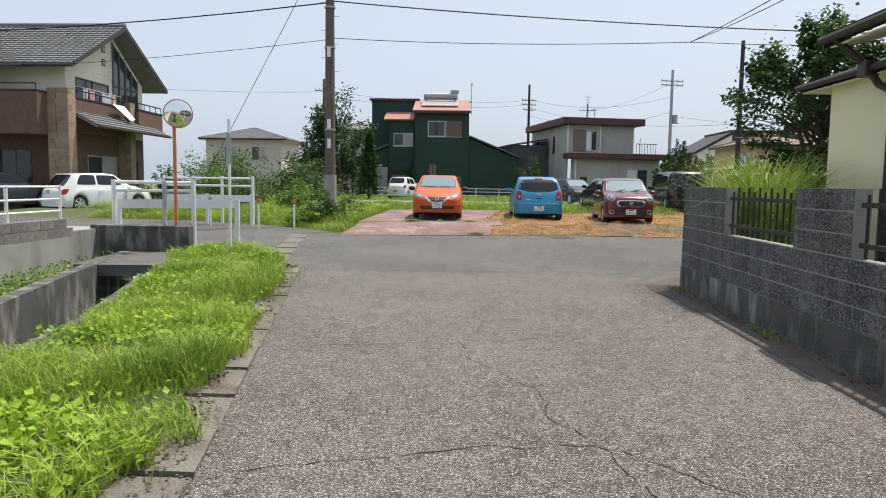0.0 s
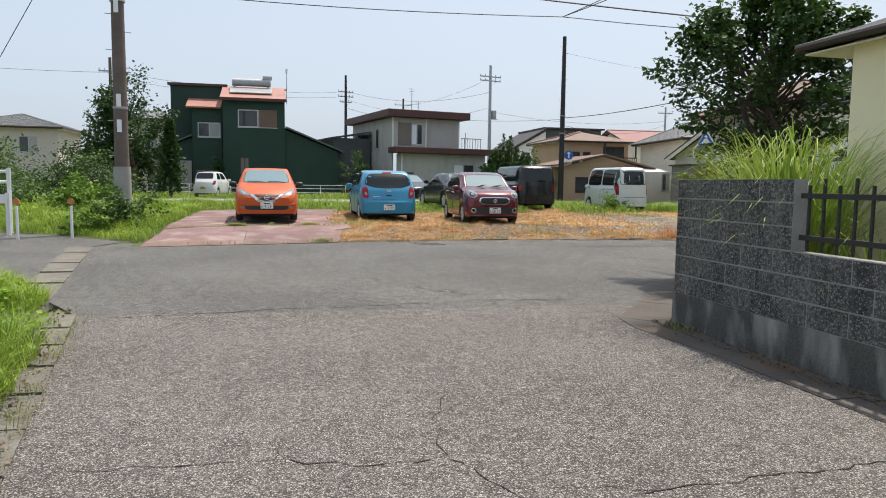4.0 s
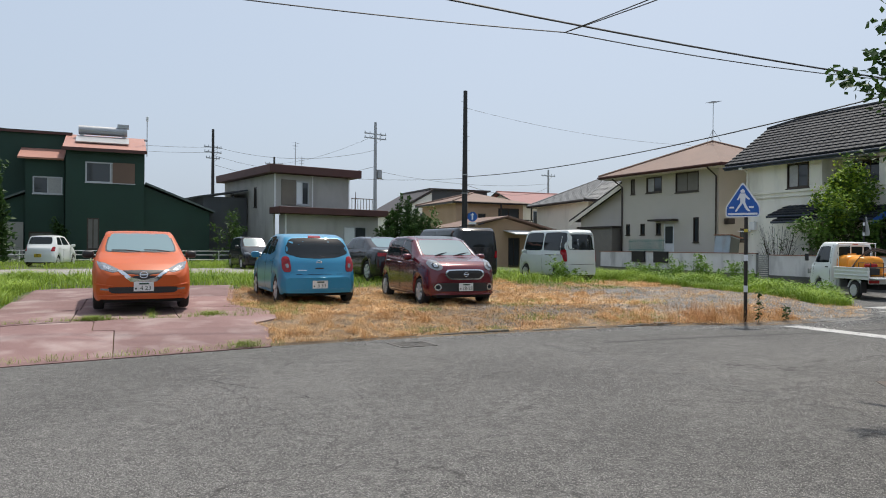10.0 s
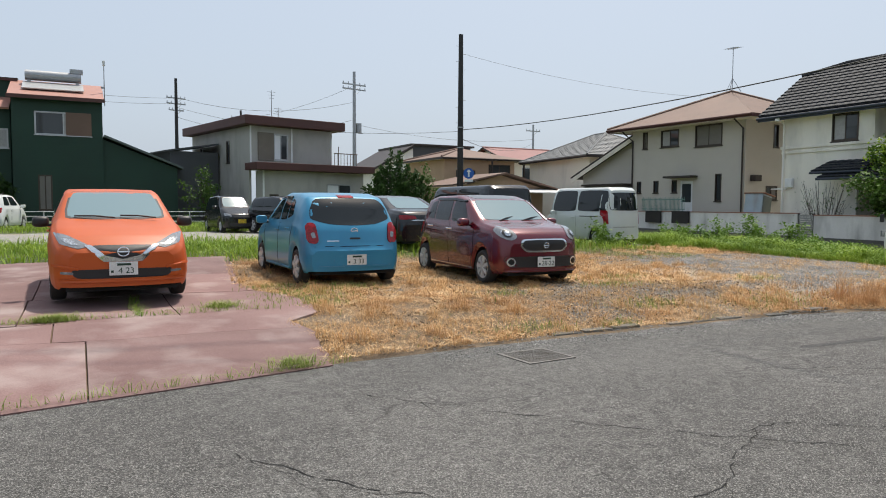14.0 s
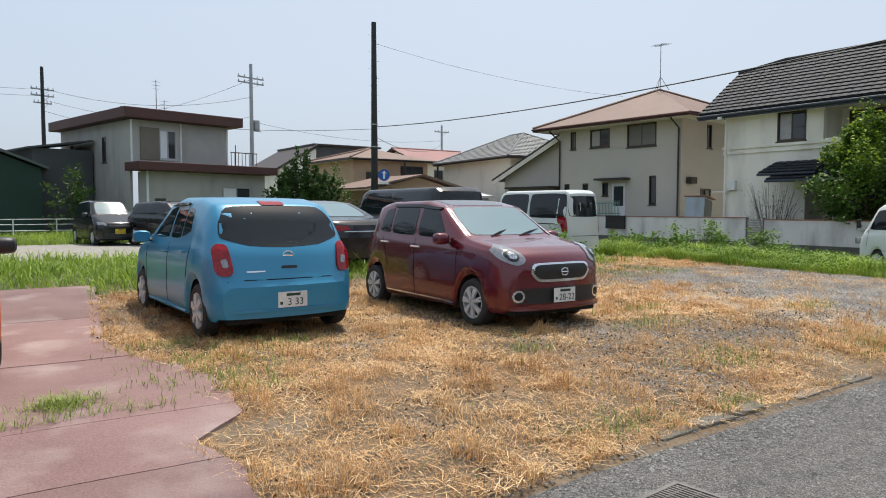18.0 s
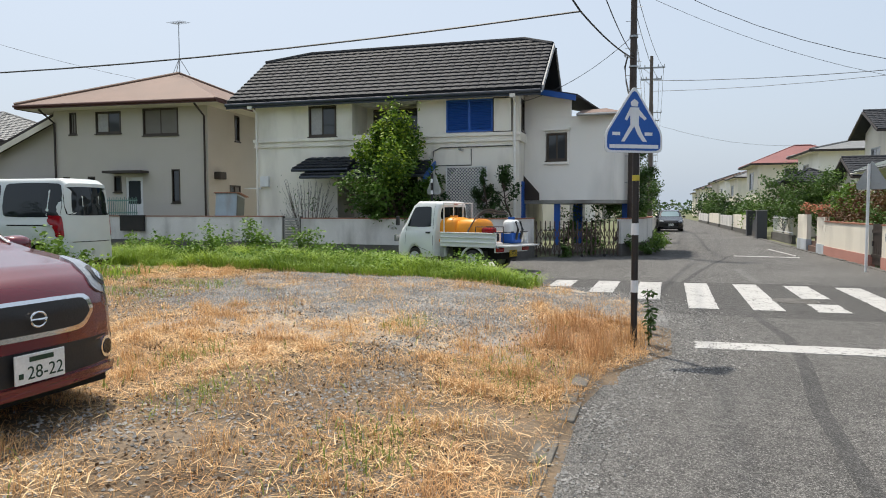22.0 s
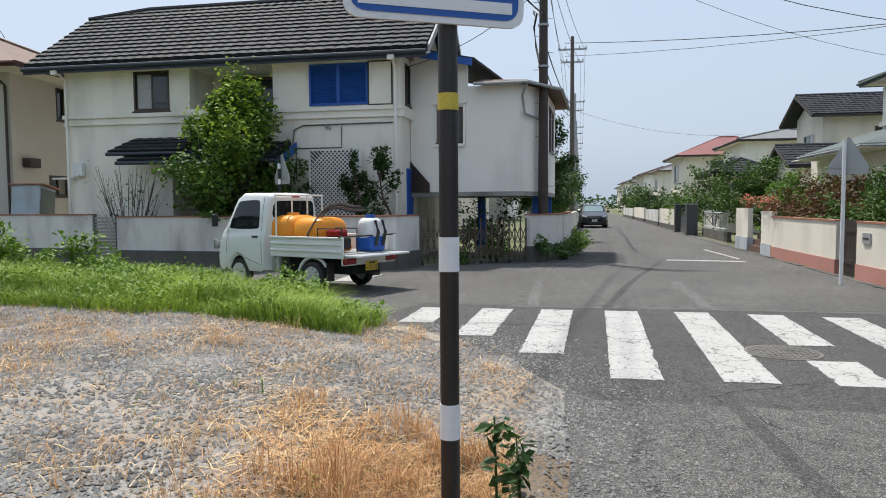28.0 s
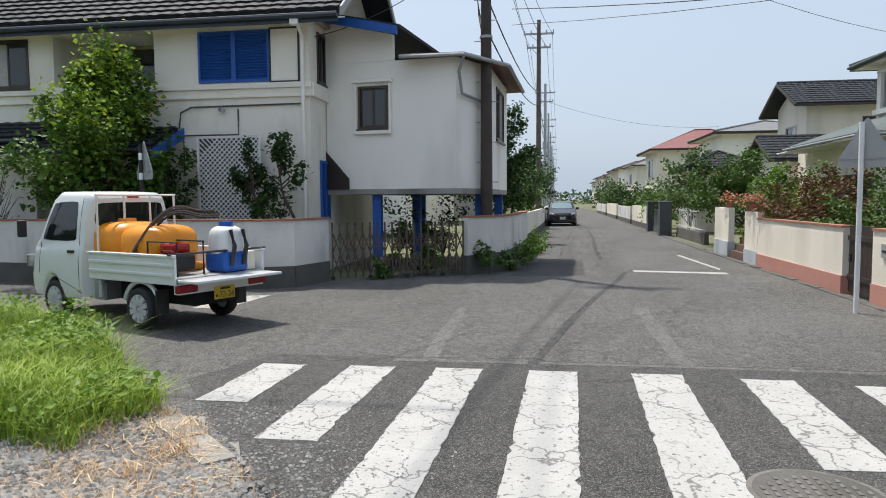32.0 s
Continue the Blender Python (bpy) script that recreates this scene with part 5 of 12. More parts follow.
part("cistern", Shape().box(-1.3, 61.4, 9.5, -0.6, 61.8, 9.75), M_GREYMET, ht)
part("foot", Shape().box(-3.5, 61.5, 8.6, -3.3, 61.7, 9.0).box(-1.0, 61.5, 8.6, -0.8, 61.7, 9.0), M_GREYMET, ht)
am = thing("roof_mast", "slender white antenna mast beside the salmon roof", "antenna", pose(0.5, 60.5, 7.4), "antenna masts")
part("mast", Shape().rod((0, 0, 0), (0, 0, 2.6), 0.03, 0.025, 6), M_GREYMET, am)
part("head", Shape().box(-0.08, -0.06, 2.35, 0.08, 0.06, 2.65), M_WHITEMET, am, bevel=0.02)
part("clamp", Shape().box(-0.18, -0.04, 1.0, 0.04, 0.04, 1.12), M_GREYMET, am)

# -- grey flat-roofed house --
yh = thing("grey_house", "two-storey grey sided house with maroon flat roof edges", "house", pose(8.15, 56.6, 0.0, 0, 0, 12))
M_GREYL = surf("pale_grey_siding", (0.46, 0.445, 0.42), (0.38, 0.37, 0.345), 0.9, 80, 0.8, dirt=(0.25, 0.235, 0.21), dscale=0.7)
M_BROWNBOARD = surf("brown_grey_boarding", (0.23, 0.20, 0.165), (0.18, 0.155, 0.13), 1.5, 60, 0.8)
facade(yh, (0, 0), (5.6, 0), 3.72, 6.3, M_GREYL, [(1.55, 4.3, 2.5, 5.9, "curtained")])
facade(yh, (5.6, 0.14), (5.6, 9.4), 3.72, 6.3, M_GREYL)
facade(yh, (0, 9.5), (0, 0.14), 0, 6.3, M_GREYL, [(6.0, 4.2, 6.5, 5.6, "slit"), (1.5, 4.2, 2.0, 5.4, "slit")])
facade(yh, (0.35, -1.0), (7.4, -1.0), 0, 3.6, M_GREYL, [(4.3, 1.3, 6.1, 2.9, "curtained"), (0.4, 0.2, 1.0, 2.2, "dark")])
facade(yh, (7.4, -0.86), (7.4, 6), 0, 3.6, M_GREYL)
facade(yh, (0.35, 0.0), (0.35, -0.86), 0, 3.6, M_GREYL)
part("roof_edge", Shape().box(-0.55, -0.65, 6.32, 6.25, 9.9, 6.86), M_MAROON, yh, bevel=0.03)
part("ledge", Shape().box(-0.35, -1.7, 3.62, 7.85, -0.02, 4.06), M_MAROON, yh, bevel=0.03)
for x in (0.04, 2.75, 5.56):
    part("corner_trim", Shape().box(x - 0.045, -0.05, 4.08, x + 0.045, -0.004, 6.3), M_WHITEMET, yh)
part("corner_trim", Shape().box(0.32, -1.06, 0.1, 0.42, -1.004, 3.6), M_WHITEMET, yh)
sp_ = part("storm_shutter", Shape().box(0.5, -0.07, 4.25, 1.53, -0.004, 5.95), M_BROWNBOARD, yh)
for k in range(14):
    part("shutter_board", Shape().box(0.52, -0.085, 4.28 + 0.118 * k, 1.51, -0.072, 4.375 + 0.118 * k), M_BROWNBOARD, sp_)
for k in range(1, 20):
    part("siding_lap", Shape().box(2.82, -0.016, 4.08 + k * 0.112, 5.5, -0.003, 4.10 + k * 0.112), M_GREYL, yh)
rl = part("balcony_rail", Shape().rod((5.9, 0.2, 4.95), (7.7, 0.2, 4.95), 0.03, 0.03, 5), M_RUSTMET, yh)
for k in range(8):
    part("rail_bar", Shape().rod((5.95 + k * 0.24, 0.2, 4.06), (5.95 + k * 0.24, 0.2, 4.94), 0.02, 0.02, 5), M_RUSTMET, rl)
part("balcony_post", Shape().rod((6.3, 0.3, 4.06), (6.3, 0.3, 5.4), 0.025, 0.025, 5), M_RUSTMET, rl)
part("rear_block", Shape().box(-3.2, 4.5, 0.0, -0.15, 9.0, 4.9), M_DGREY, yh)
part("rear_block_roof", Shape().slab([(-3.5, 4.3, 4.92), (-0.15, 4.3, 5.5), (-0.15, 9.2, 5.5), (-3.5, 9.2, 4.92)], 0.1), M_DGREY, yh)
for x, y, h in ((2.4, 2.0, 2.0), (3.6, 3.5, 1.2)):
    mt = thing("roof_mast", "thin antenna mast on the flat roof", "antenna", yh.matrix_world @ pose(x, y, 6.86), "antenna masts")
    part("mast", Shape().rod((0, 0, 0), (0, 0, h), 0.03, 0.02, 6), M_GREYMET, mt)
    part("foot", Shape().box(-0.2, -0.2, 0.0, 0.2, 0.2, 0.08), M_GREYMET, mt)
    for k in range(3):
        part("element", Shape().rod((-0.28 + 0.06 * k, 0, h - 0.1 - 0.2 * k), (0.28 - 0.06 * k, 0, h - 0.1 - 0.2 * k), 0.012, 0.012, 4), M_GREYMET, mt)

# -- houses further back --
dk = thing("dark_grey_house", "far dark grey house with white side wing and sloping roof", "house")
facade(dk, (28.3, 77), (35.0, 77), 0, 7.5, M_DGREY)
facade(dk, (35.0, 77.14), (35.0, 85), 0, 7.5, M_DGREY)
part("roof_cap", Shape().box(28.1, 76.7, 7.51, 35.3, 85.2, 7.68), M_DARKTRIM_SHADE, dk)
fl_ = Matrix(((1, 0, 0, 0), (0, 0, -1, 0), (0, 1, 0, 0), (0, 0, 0, 1)))
part("side_wing", Shape().prism([(24.7, 0), (28.28, 0), (28.28, 7.2), (24.7, 5.2)], -76.6, -84.6, fl_), M_WHITE, dk)
part("wing_roof", Shape().slab([(24.0, 76.2, 4.95), (28.4, 76.2, 7.45), (28.4, 85, 7.45), (24.0, 85, 4.95)], -0.16), M_DARKTRIM_SHADE, dk)
for x0, z0, x1, z1 in ((25.6, 3.6, 26.5, 4.9), (26.9, 3.2, 27.9, 5.0)):
    wv = part("window", Shape().box(x0, 76.54, z0, x1, 76.595, z1), M_ALU, dk)
    part("pane", Shape().box(x0 + 0.07, 76.52, z0 + 0.07, x1 - 0.07, 76.538, z1 - 0.07), M_GLASS, wv)
ph0, PHM, _ = box_house("peach_house", "far peach rendered house with a dark balcony", (23.6, 61), (29.9, 61), 7, 5.1, M_ORANGEW, M_BROWNROOF, 1.0, 0.5, front=[(3.9, 3.2, 5.9, 4.8, "dark"), (1.0, 3.3, 1.7, 4.3, "slit"), (2.0, 3.3, 2.7, 4.3, "slit")], tiles=False)
bal = part("balcony", Shape().box(3.4, -1.3, 2.75, 6.5, -0.02, 2.95, PHM), M_DARKTRIM_SHADE, ph0)
part("balcony_top_rail", Shape().box(3.4, -1.3, 3.75, 6.5, -1.22, 3.83, PHM), M_DARKTRIM_SHADE, bal)
for k in range(16):
    part("balcony_bar", Shape().box(3.42 + 0.2 * k, -1.29, 2.95, 3.47 + 0.2 * k, -1.25, 3.75, PHM), M_DARKTRIM_SHADE, bal)
for x in (3.5, 6.4):
    part("balcony_post", Shape().box(x - 0.05, -1.25, 3.83, x + 0.05, -1.15, 5.1, PHM), M_DARKTRIM_SHADE, bal)
ph = thing("peach_shed", "low peach shed with pale metal roof behind the vans", "shed")
facade(ph, (20.2, 52.5), (26.6, 52.5), 0, 2.75, M_ORANGEW, [(3.4, 0.2, 4.3, 2.2, "dark"), (1.0, 0.9, 2.0, 2.0, "slit")])
facade(ph, (26.6, 52.64), (26.6, 57), 0, 2.6, M_ORANGEW)
facade(ph, (20.2, 57), (20.2, 52.64), 0, 2.75, M_ORANGEW)
part("gable", Shape().prism([(20.2, 2.752), (26.6, 2.752), (23.3, 3.55)], -52.5, -52.64, fl_), M_ORANGEW, ph)
for q in ([(19.4, 51.9, 2.78), (23.3, 51.9, 3.62), (23.3, 57.5, 3.62), (19.4, 57.5, 2.78)], [(23.31, 51.9, 3.62), (27.4, 51.9, 2.66), (27.4, 57.5, 2.66), (23.31, 57.5, 3.62)]):
    part("shed_roof", Shape().slab(q, -0.1), M_BROWNROOF, ph)
part("awning", Shape().slab([(23.2, 50.8, 2.45), (28.0, 50.8, 2.45), (28.0, 52.45, 2.72), (23.2, 52.45, 2.72)], 0.06), M_WHITEMET, ph)
box_house("cream_house", "cream house with grey hipped roof beyond the beige one", along((29.0, 50.6), 8.5, 0, DW, EW), (29.0, 50.6), 7, 4.8, M_CREAM, M_GREYROOF, 1.9, 0.6, front=[(4.6, 1.0, 6.0, 2.4, "win")])
box_house("red_roof_house", "far house with red roof", (32.5, 66), (39, 66), 7, 5.6, M_CREAM, M_REDROOF, 1.2, 0.5, front=[(1.5, 3.6, 3.5, 5.0, "win")], roof="gable_x", tiles=False)
box_house("brown_far_house", "far brown house with low roof", (3.0, 72), (7.5, 72), 6, 4.8, M_DGREY, M_DGREY, 0.6, 0.3, tiles=False)

# -- west: brick house and a far one --
bw = thing("brick_house", "cream and brown brick house with tiled gable and stone pillars", "house")
facade(bw, (-30.0, 33.8), (-19.0, 33.8), 3.8, 6.95, M_CREAM, [(4.0, 4.6, 7.4, 6.1, "dark")])
facade(bw, (-30.0, 33.8), (-19.0, 33.8), 0, 3.79, M_BRICKBR, [(4.6, 0.4, 6.4, 2.9, "dark"), (7.6, 0.4, 9.2, 2.9, "dark")])
facade(bw, (-19.0, 33.95), (-19.0, 41.7), 3.8, 6.95, M_CREAM, [(0.7, 5.3, 3.9, 6.5, "dark")])
facade(bw, (-19.0, 33.95), (-19.0, 41.7), 0, 3.79, M_BRICKBR, [(1.6, 0.4, 4.6, 2.7, "win"), (5.6, 0.6, 7.0, 2.6, "dark")])
yz = Matrix(((0, 0, 1, -19.0), (1, 0, 0, 0), (0, 1, 0, 0), (0, 0, 0, 1)))
part("gable", Shape().prism([(33.95, 6.952), (41.7, 6.952), (38.0, 9.35)], 0.0, -0.14, yz), M_CREAM, bw)
gw = part("gable_window", Shape().prism([(38.3, 5.3), (41.0, 5.3), (41.0, 7.15), (38.3, 8.85)], 0.004, 0.02, yz), M_GLASS, bw)
for yy, zt in ((38.3, 8.87), (38.97, 8.45), (39.65, 8.02), (40.32, 7.6), (41.0, 7.17)):
    part("mullion", Shape().box(-18.985, yy - 0.045, 5.26, -18.93, yy + 0.045, zt), M_GREENROOF, gw)
part("transom", Shape().box(-18.985, 38.3, 6.5, -18.94, 41.0, 6.6), M_GREENROOF, gw)
part("gable_sill", Shape().box(-18.985, 38.25, 5.2, -18.92, 41.05, 5.26), M_GREENROOF, gw)
roof_planes = [[(-30.6, 32.9, 6.85), (-18.1, 32.9, 6.85), (-18.1, 38.0, 9.6), (-30.6, 38.0, 9.6)], [(-18.1, 43.1, 6.85), (-30.6, 43.1, 6.85), (-30.6, 38.0, 9.6), (-18.1, 38.0, 9.6)], [(-31.0, 31.0, 6.45), (-20.2, 32.3, 6.75), (-24.6, 36.6, 9.05), (-31.0, 36.6, 9.3)]]
for q in roof_planes:
    part("roof_plane", Shape().slab(q, 0.12), M_GREYROOF, bw)
    tile_plane(bw, *q, M_GREYROOF, 0.32, 0.34, 0.06)
for y1 in (32.9, 43.1):
    part("bargeboard", Shape().slab([(-18.06, y1, 6.72), (-18.06, y1, 6.96), (-18.06, 38.0, 9.68), (-18.06, 38.0, 9.44)], 0.05), M_DARKTRIM_SHADE, bw)
part("ridge_cap", Shape().rod((-30.6, 38, 9.68), (-18.05, 38, 9.68), 0.12, 0.12, 6), M_GREYROOF, bw)
part("eaves_gutter", Shape().rod((-30.6, 32.8, 6.75), (-18.05, 32.8, 6.75), 0.07), M_DARKTRIM_SHADE, bw)
porch = [(-17.3, 33.5, 4.05), (-17.3, 41.6, 4.05), (-18.98, 41.0, 4.95), (-18.98, 33.5, 4.95)]
part("porch_roof", Shape().slab(porch, 0.12), M_GREYROOF, bw)
tile_plane(bw, *porch, M_GREYROOF, 0.3, 0.32, 0.06)
part("porch_gutter", Shape().rod((-17.24, 33.5, 4.0), (-17.24, 41.6, 4.0), 0.05), M_DARKTRIM_SHADE, bw)
for (x0, y0, z0, x1, y1, z1) in ((-30, 31.9, 3.5, -19.25, 33.78, 5.45), (-18.98, 33.42, 3.8, -18.5, 38.68, 5.35), (-18.98, 39.32, 4.2, -18.1, 42.4, 5.35)):
    bc = part("balcony", Shape().box(x0, y0, z0, x1, y1, z1), M_BRICKBR, bw, bevel=0.03)
    part("balcony_coping", Shape().box(x0 - 0.03, y0 - 0.03, z1 + 0.002, x1 + 0.03, y1, z1 + 0.07), M_DARKTRIM_SHADE, bc)
for x0, y0, x1, y1 in ((-19.22, 32.7, -18.3, 33.4), (-18.95, 38.7, -18.3, 39.3)):
    pl = part("pillar", Shape().box(x0, y0, 0, x1, y1, 5.7), M_STONEPIL, bw)
    for k in range(22):
        w0 = 0.25 + 0.3 * random.random()
        z = 0.02 + k * 0.258
        part("stone", Shape().box(x0 - 0.03, y0 - 0.035, z, x0 + w0 - 0.012, y0 - 0.002, z + 0.245), M_STONEPIL, pl)
        part("stone", Shape().box(x0 + w0 + 0.012, y0 - 0.03, z, x1 + 0.03, y0 - 0.002, z + 0.245), M_STONEPIL, pl)
        part("stone", Shape().box(x1 + 0.002, y0, z, x1 + 0.04, y0 + w0, z + 0.245), M_STONEPIL, pl)
for (a, b) in (((-30, 31.95, 5.8), (-19.3, 31.95, 5.8)), ((-18.55, 33.5, 5.75), (-18.55, 38.6, 5.75)), ((-18.15, 39.4, 5.75), (-18.15, 42.3, 5.75))):
    rl = part("balcony_rail", Shape().rod(a, b, 0.035), M_BLACKMET, bw)
    for k in range(5):
        c = Vector(a).lerp(Vector(b), k / 4)
        part("rail_post", Shape().rod(c - Vector((0, 0, 0.42)), c, 0.025), M_BLACKMET, rl)
for z in (8.15, 7.45):
    gv = part("gable_vent", Shape().box(-18.995, 37.2, z, -18.96, 37.55, z + 0.36), M_BROWNALU, bw)
    part("vent_face", Shape().box(-18.958, 37.26, z + 0.06, -18.95, 37.49, z + 0.3), M_CURTAIN, gv)
for k, (y, w, h, col) in enumerate(((34.2, 0.5, 0.7, (0.05, 0.06, 0.16)), (34.8, 0.45, 0.65, (0.55, 0.52, 0.55)), (35.4, 0.5, 0.6, (0.52, 0.30, 0.32)), (36.0, 0.4, 0.5, (0.10, 0.10, 0.12)), (36.6, 0.8, 0.55, (0.42, 0.52, 0.62)), (37.5, 0.55, 0.6, (0.60, 0.40, 0.36)))):
    cl = thing("hung_laundry", "piece of laundry hung on the balcony line", "laundry", pose(-18.7, y, 5.95), "laundry on the balcony")
    part("cloth", Shape().slab([(0, 0, -h), (0.03, w * 0.5, -h - 0.03), (0, w, -h), (0, w, 0), (-0.03, w * 0.5, -0.02), (0, 0, 0)], 0.015), surf("laundry_cloth", col, None, 4, 60, 0.95), cl)
bl = thing("hung_blanket", "pale blanket hung over the balcony onto the porch roof", "laundry")
part("cloth", Shape().slab([(-18.35, 36.9, 5.42), (-18.35, 38.2, 5.42), (-18.0, 38.7, 4.75), (-17.9, 38.0, 4.62)], 0.03), M_SIGNWHITE, bl)
part("laundry_line", Shape().rod((-18.7, 33.6, 5.98), (-18.7, 38.6, 5.98), 0.015), M_WHITEMET, bw)
for k, (x, w, col) in enumerate(((-24.3, 0.6, (0.04, 0.045, 0.12)), (-23.5, 0.7, (0.30, 0.30, 0.42)), (-22.6, 0.5, (0.45, 0.42, 0.50)), (-22.0, 0.5, (0.20, 0.20, 0.26)))):
    cl = thing("hung_laundry", "piece of laundry hung on the balcony rail", "laundry", pose(x, 32.05, 6.2), "laundry on the balcony")
    part("cloth", Shape().slab([(0, 0, -0.75), (w, 0, -0.7), (w, 0.02, 0), (0, 0.02, 0)], 0.02), surf("laundry_cloth", col, None, 4, 60, 0.95), cl)

box_house("far_west_house", "far beige house with grey hipped roof", (-28.3, 76), (-20.0, 76), 8, 6.0, M_BEIGE, M_GREYROOF, 1.4, 0.6, front=[(2.0, 3.8, 3.4, 5.3, "win"), (5.0, 3.8, 6.6, 5.3, "win")])
box_house("far_west_house", "far low house with brown roof", (-20.5, 92), (-13, 92), 8, 3.6, M_CREAM, M_BROWNROOF, 1.4, 0.5, front=[(2, 1, 4, 2.2, "dark")], tiles=False)
box_house("far_west_house", "far pale house behind the green one", (-12.5, 70), (-8.6, 70), 6, 6.6, M_BEIGE, M_GREYROOF, 0.9, 0.5, front=[(1.0, 4, 2, 5.2, "win")], tiles=False)

# -- yellow house behind the block wall --
yw = thing("yellow_house", "pale yellow stucco single-storey house with dark eaves", "house")
YX = 5.55
facade(yw, (YX, 10.44), (YX, -6.0), 0, 2.9, M_YELLOW, [(6.6, 1.0, 8.2, 2.1, "win")])
facade(yw, (12.0, 10.44), (YX + 0.14, 10.44), 0, 2.9, M_YELLOW)
facade(yw, (12.0, -6.0), (12.0, 10.3), 0, 2.9, M_YELLOW)
ye = Shape()
ye.slab([(5.36, 10.95, 2.95), (5.36, 7.9, 2.95), (8.8, 7.9, 4.2), (8.8, 8.4, 4.2)], 0.09)
ye.slab([(12.6, 10.95, 2.95), (5.36, 10.95, 2.95), (8.8, 8.4, 4.2)], 0.09)
ye.slab([(12.6, -6.5, 2.95), (12.6, 10.95, 2.95), (8.8, 8.4, 4.2), (8.8, -6.5, 4.2)], 0.09)
parts("roof", ye, M_BLACKROOF, yw)
part("soffit", Shape().slab([(5.38, 10.93, 2.84), (5.38, 7.92, 2.84), (5.72, 7.92, 2.90), (5.72, 10.6, 2.90)], 0.02).slab([(5.38, 10.93, 2.84), (5.70, 10.60, 2.90), (12.5, 10.60, 2.90), (12.5, 10.93, 2.84)], 0.02), M_CREAM, yw)
part("lower_gutter", Shape().rod((5.32, 10.98, 2.90), (5.32, 7.9, 2.90), 0.045, 0.045, 8), M_DARKTRIM_SHADE, yw, smooth=True)
part("lower_gutter", Shape().rod((5.32, 10.98, 2.90), (12.6, 10.98, 2.90), 0.045, 0.045, 8), M_DARKTRIM_SHADE, yw, smooth=True)
part("flashing", Shape().slab([(5.37, 8.75, 2.985), (5.37, 7.6, 2.985), (5.62, 7.6, 3.10), (5.62, 8.75, 3.10)], 0.012), M_WHITEMET, yw)
ypip = part("downpipe", Shape().tube([(4.98, 9.30, 3.28), (5.20, 9.22, 3.06), (5.36, 9.16, 2.86), (5.40, 9.05, 2.70), (5.47, 8.92, 2.62), (5.49, 8.90, 2.5), (5.49, 8.90, 0.05)], 0.045, 8), M_DARKTRIM_SHADE, yw, smooth=True)
part("rainwater_head", Shape().box(5.24, 9.06, 2.80, 5.42, 9.26, 2.99), M_DARKTRIM_SHADE, ypip, bevel=0.02)
part("upper_roof", Shape().slab([(5.0, 9.55, 3.36), (5.0, 1.0, 3.36), (8.5, 1.0, 4.95), (8.5, 9.55, 4.95)], 0.12), M_BLACKROOF, yw)
part("upper_soffit", Shape().slab([(5.03, 9.5, 3.22), (5.03, 1.0, 3.22), (5.62, 1.0, 3.34), (5.62, 9.5, 3.34)], 0.02), M_YELLOW, yw)
part("upper_gutter", Shape().rod((4.95, 9.58, 3.30), (4.95, 1.0, 3.30), 0.055, 0.055, 8), M_DARKTRIM_SHADE, yw, smooth=True)
part("barge_board", Shape().slab([(4.98, 9.56, 3.20), (8.5, 9.56, 4.80), (8.5, 9.56, 4.98), (4.98, 9.56, 3.38)], 0.03), M_DARKTRIM_SHADE, yw)
facade(yw, (5.62, 8.72), (5.62, 1.4), 2.99, 3.5, M_YELLOW, name="upper_wall")
M_PANEL = surf("pale_blue_white_panel", (0.80, 0.85, 0.86), (0.74, 0.80, 0.82), 1.2, 60, 0.5, bump=0.08)
sdp = part("storm_panel", Shape().box(5.44, 7.1, 0.25, 5.515, 8.40, 2.47), M_PANEL, yw, bevel=0.01)
for z in (0.6, 1.35, 2.1):
    part("hinge", Shape().box(5.40, 8.32, z, 5.438, 8.46, z + 0.09), M_SIGNBACK, sdp)
part("panel_bracket", Shape().box(5.38, 8.42, 2.34, 5.52, 8.55, 2.39), M_DARKTRIM_SHADE, sdp)

# -- south side of the street --
box_house("white_green_house", "two-storey white house with grey-green hipped roof", (37.5, 8.0), (32.05, 8.0), 6.2, 6.02, M_WHITE, M_GREENROOF, 1.1, 0.65, front=[(0.55, 4.55, 3.75, 5.72, "win")], right=[(0.02, 4.5, 0.86, 5.92, "dark"), (0.9, 4.5, 2.5, 5.92, "brown")], tiles=False, fascia=M_GREENROOF)
wgh = bpy.data.objects["white_green_house"]
sg = Shape()
sg.box(33.4, 8.002, 5.74, 37.25, 8.14, 5.82).box(33.3, 8.002, 4.36, 37.35, 8.2, 4.53).box(33.4, 8.002, 4.532, 33.7, 8.12, 5.738).box(36.97, 8.002, 4.532, 37.25, 8.12, 5.738)
parts("window_surround", sg, M_WHITE, wgh, bevel=0.01)
for x in (34.55, 35.35, 36.15):
    part("mullion", Shape().box(x - 0.035, 7.9, 4.56, x + 0.035, 8.02, 5.71), M_WHITEMET, wgh)
lo = thing("low_wing", "single-storey cream wing with low grey-green hipped roof", "house wing")
facade(lo, (35.6, 11.1), (29.3, 11.1), 0, 3.05, M_CREAM, [(2.2, 1.0, 5.4, 2.2, "dark")])
facade(lo, (29.3, 10.96), (29.3, 8.1), 0, 3.05, M_CREAM, [(0.5, 1.2, 2.4, 2.3, "dark")])
facade(lo, (29.3, 8.0), (29.3, 2.6), 0, 3.05, M_WHITE, [(1.0, 0.6, 3.0, 2.1, "dark")])
part("roof", Shape().slab([(38.5, 7.97, 4.3), (34.0, 12.0, 3.1), (28.6, 12.0, 3.1), (35.2, 7.97, 4.3)], 0.09), M_GREENROOF, lo)
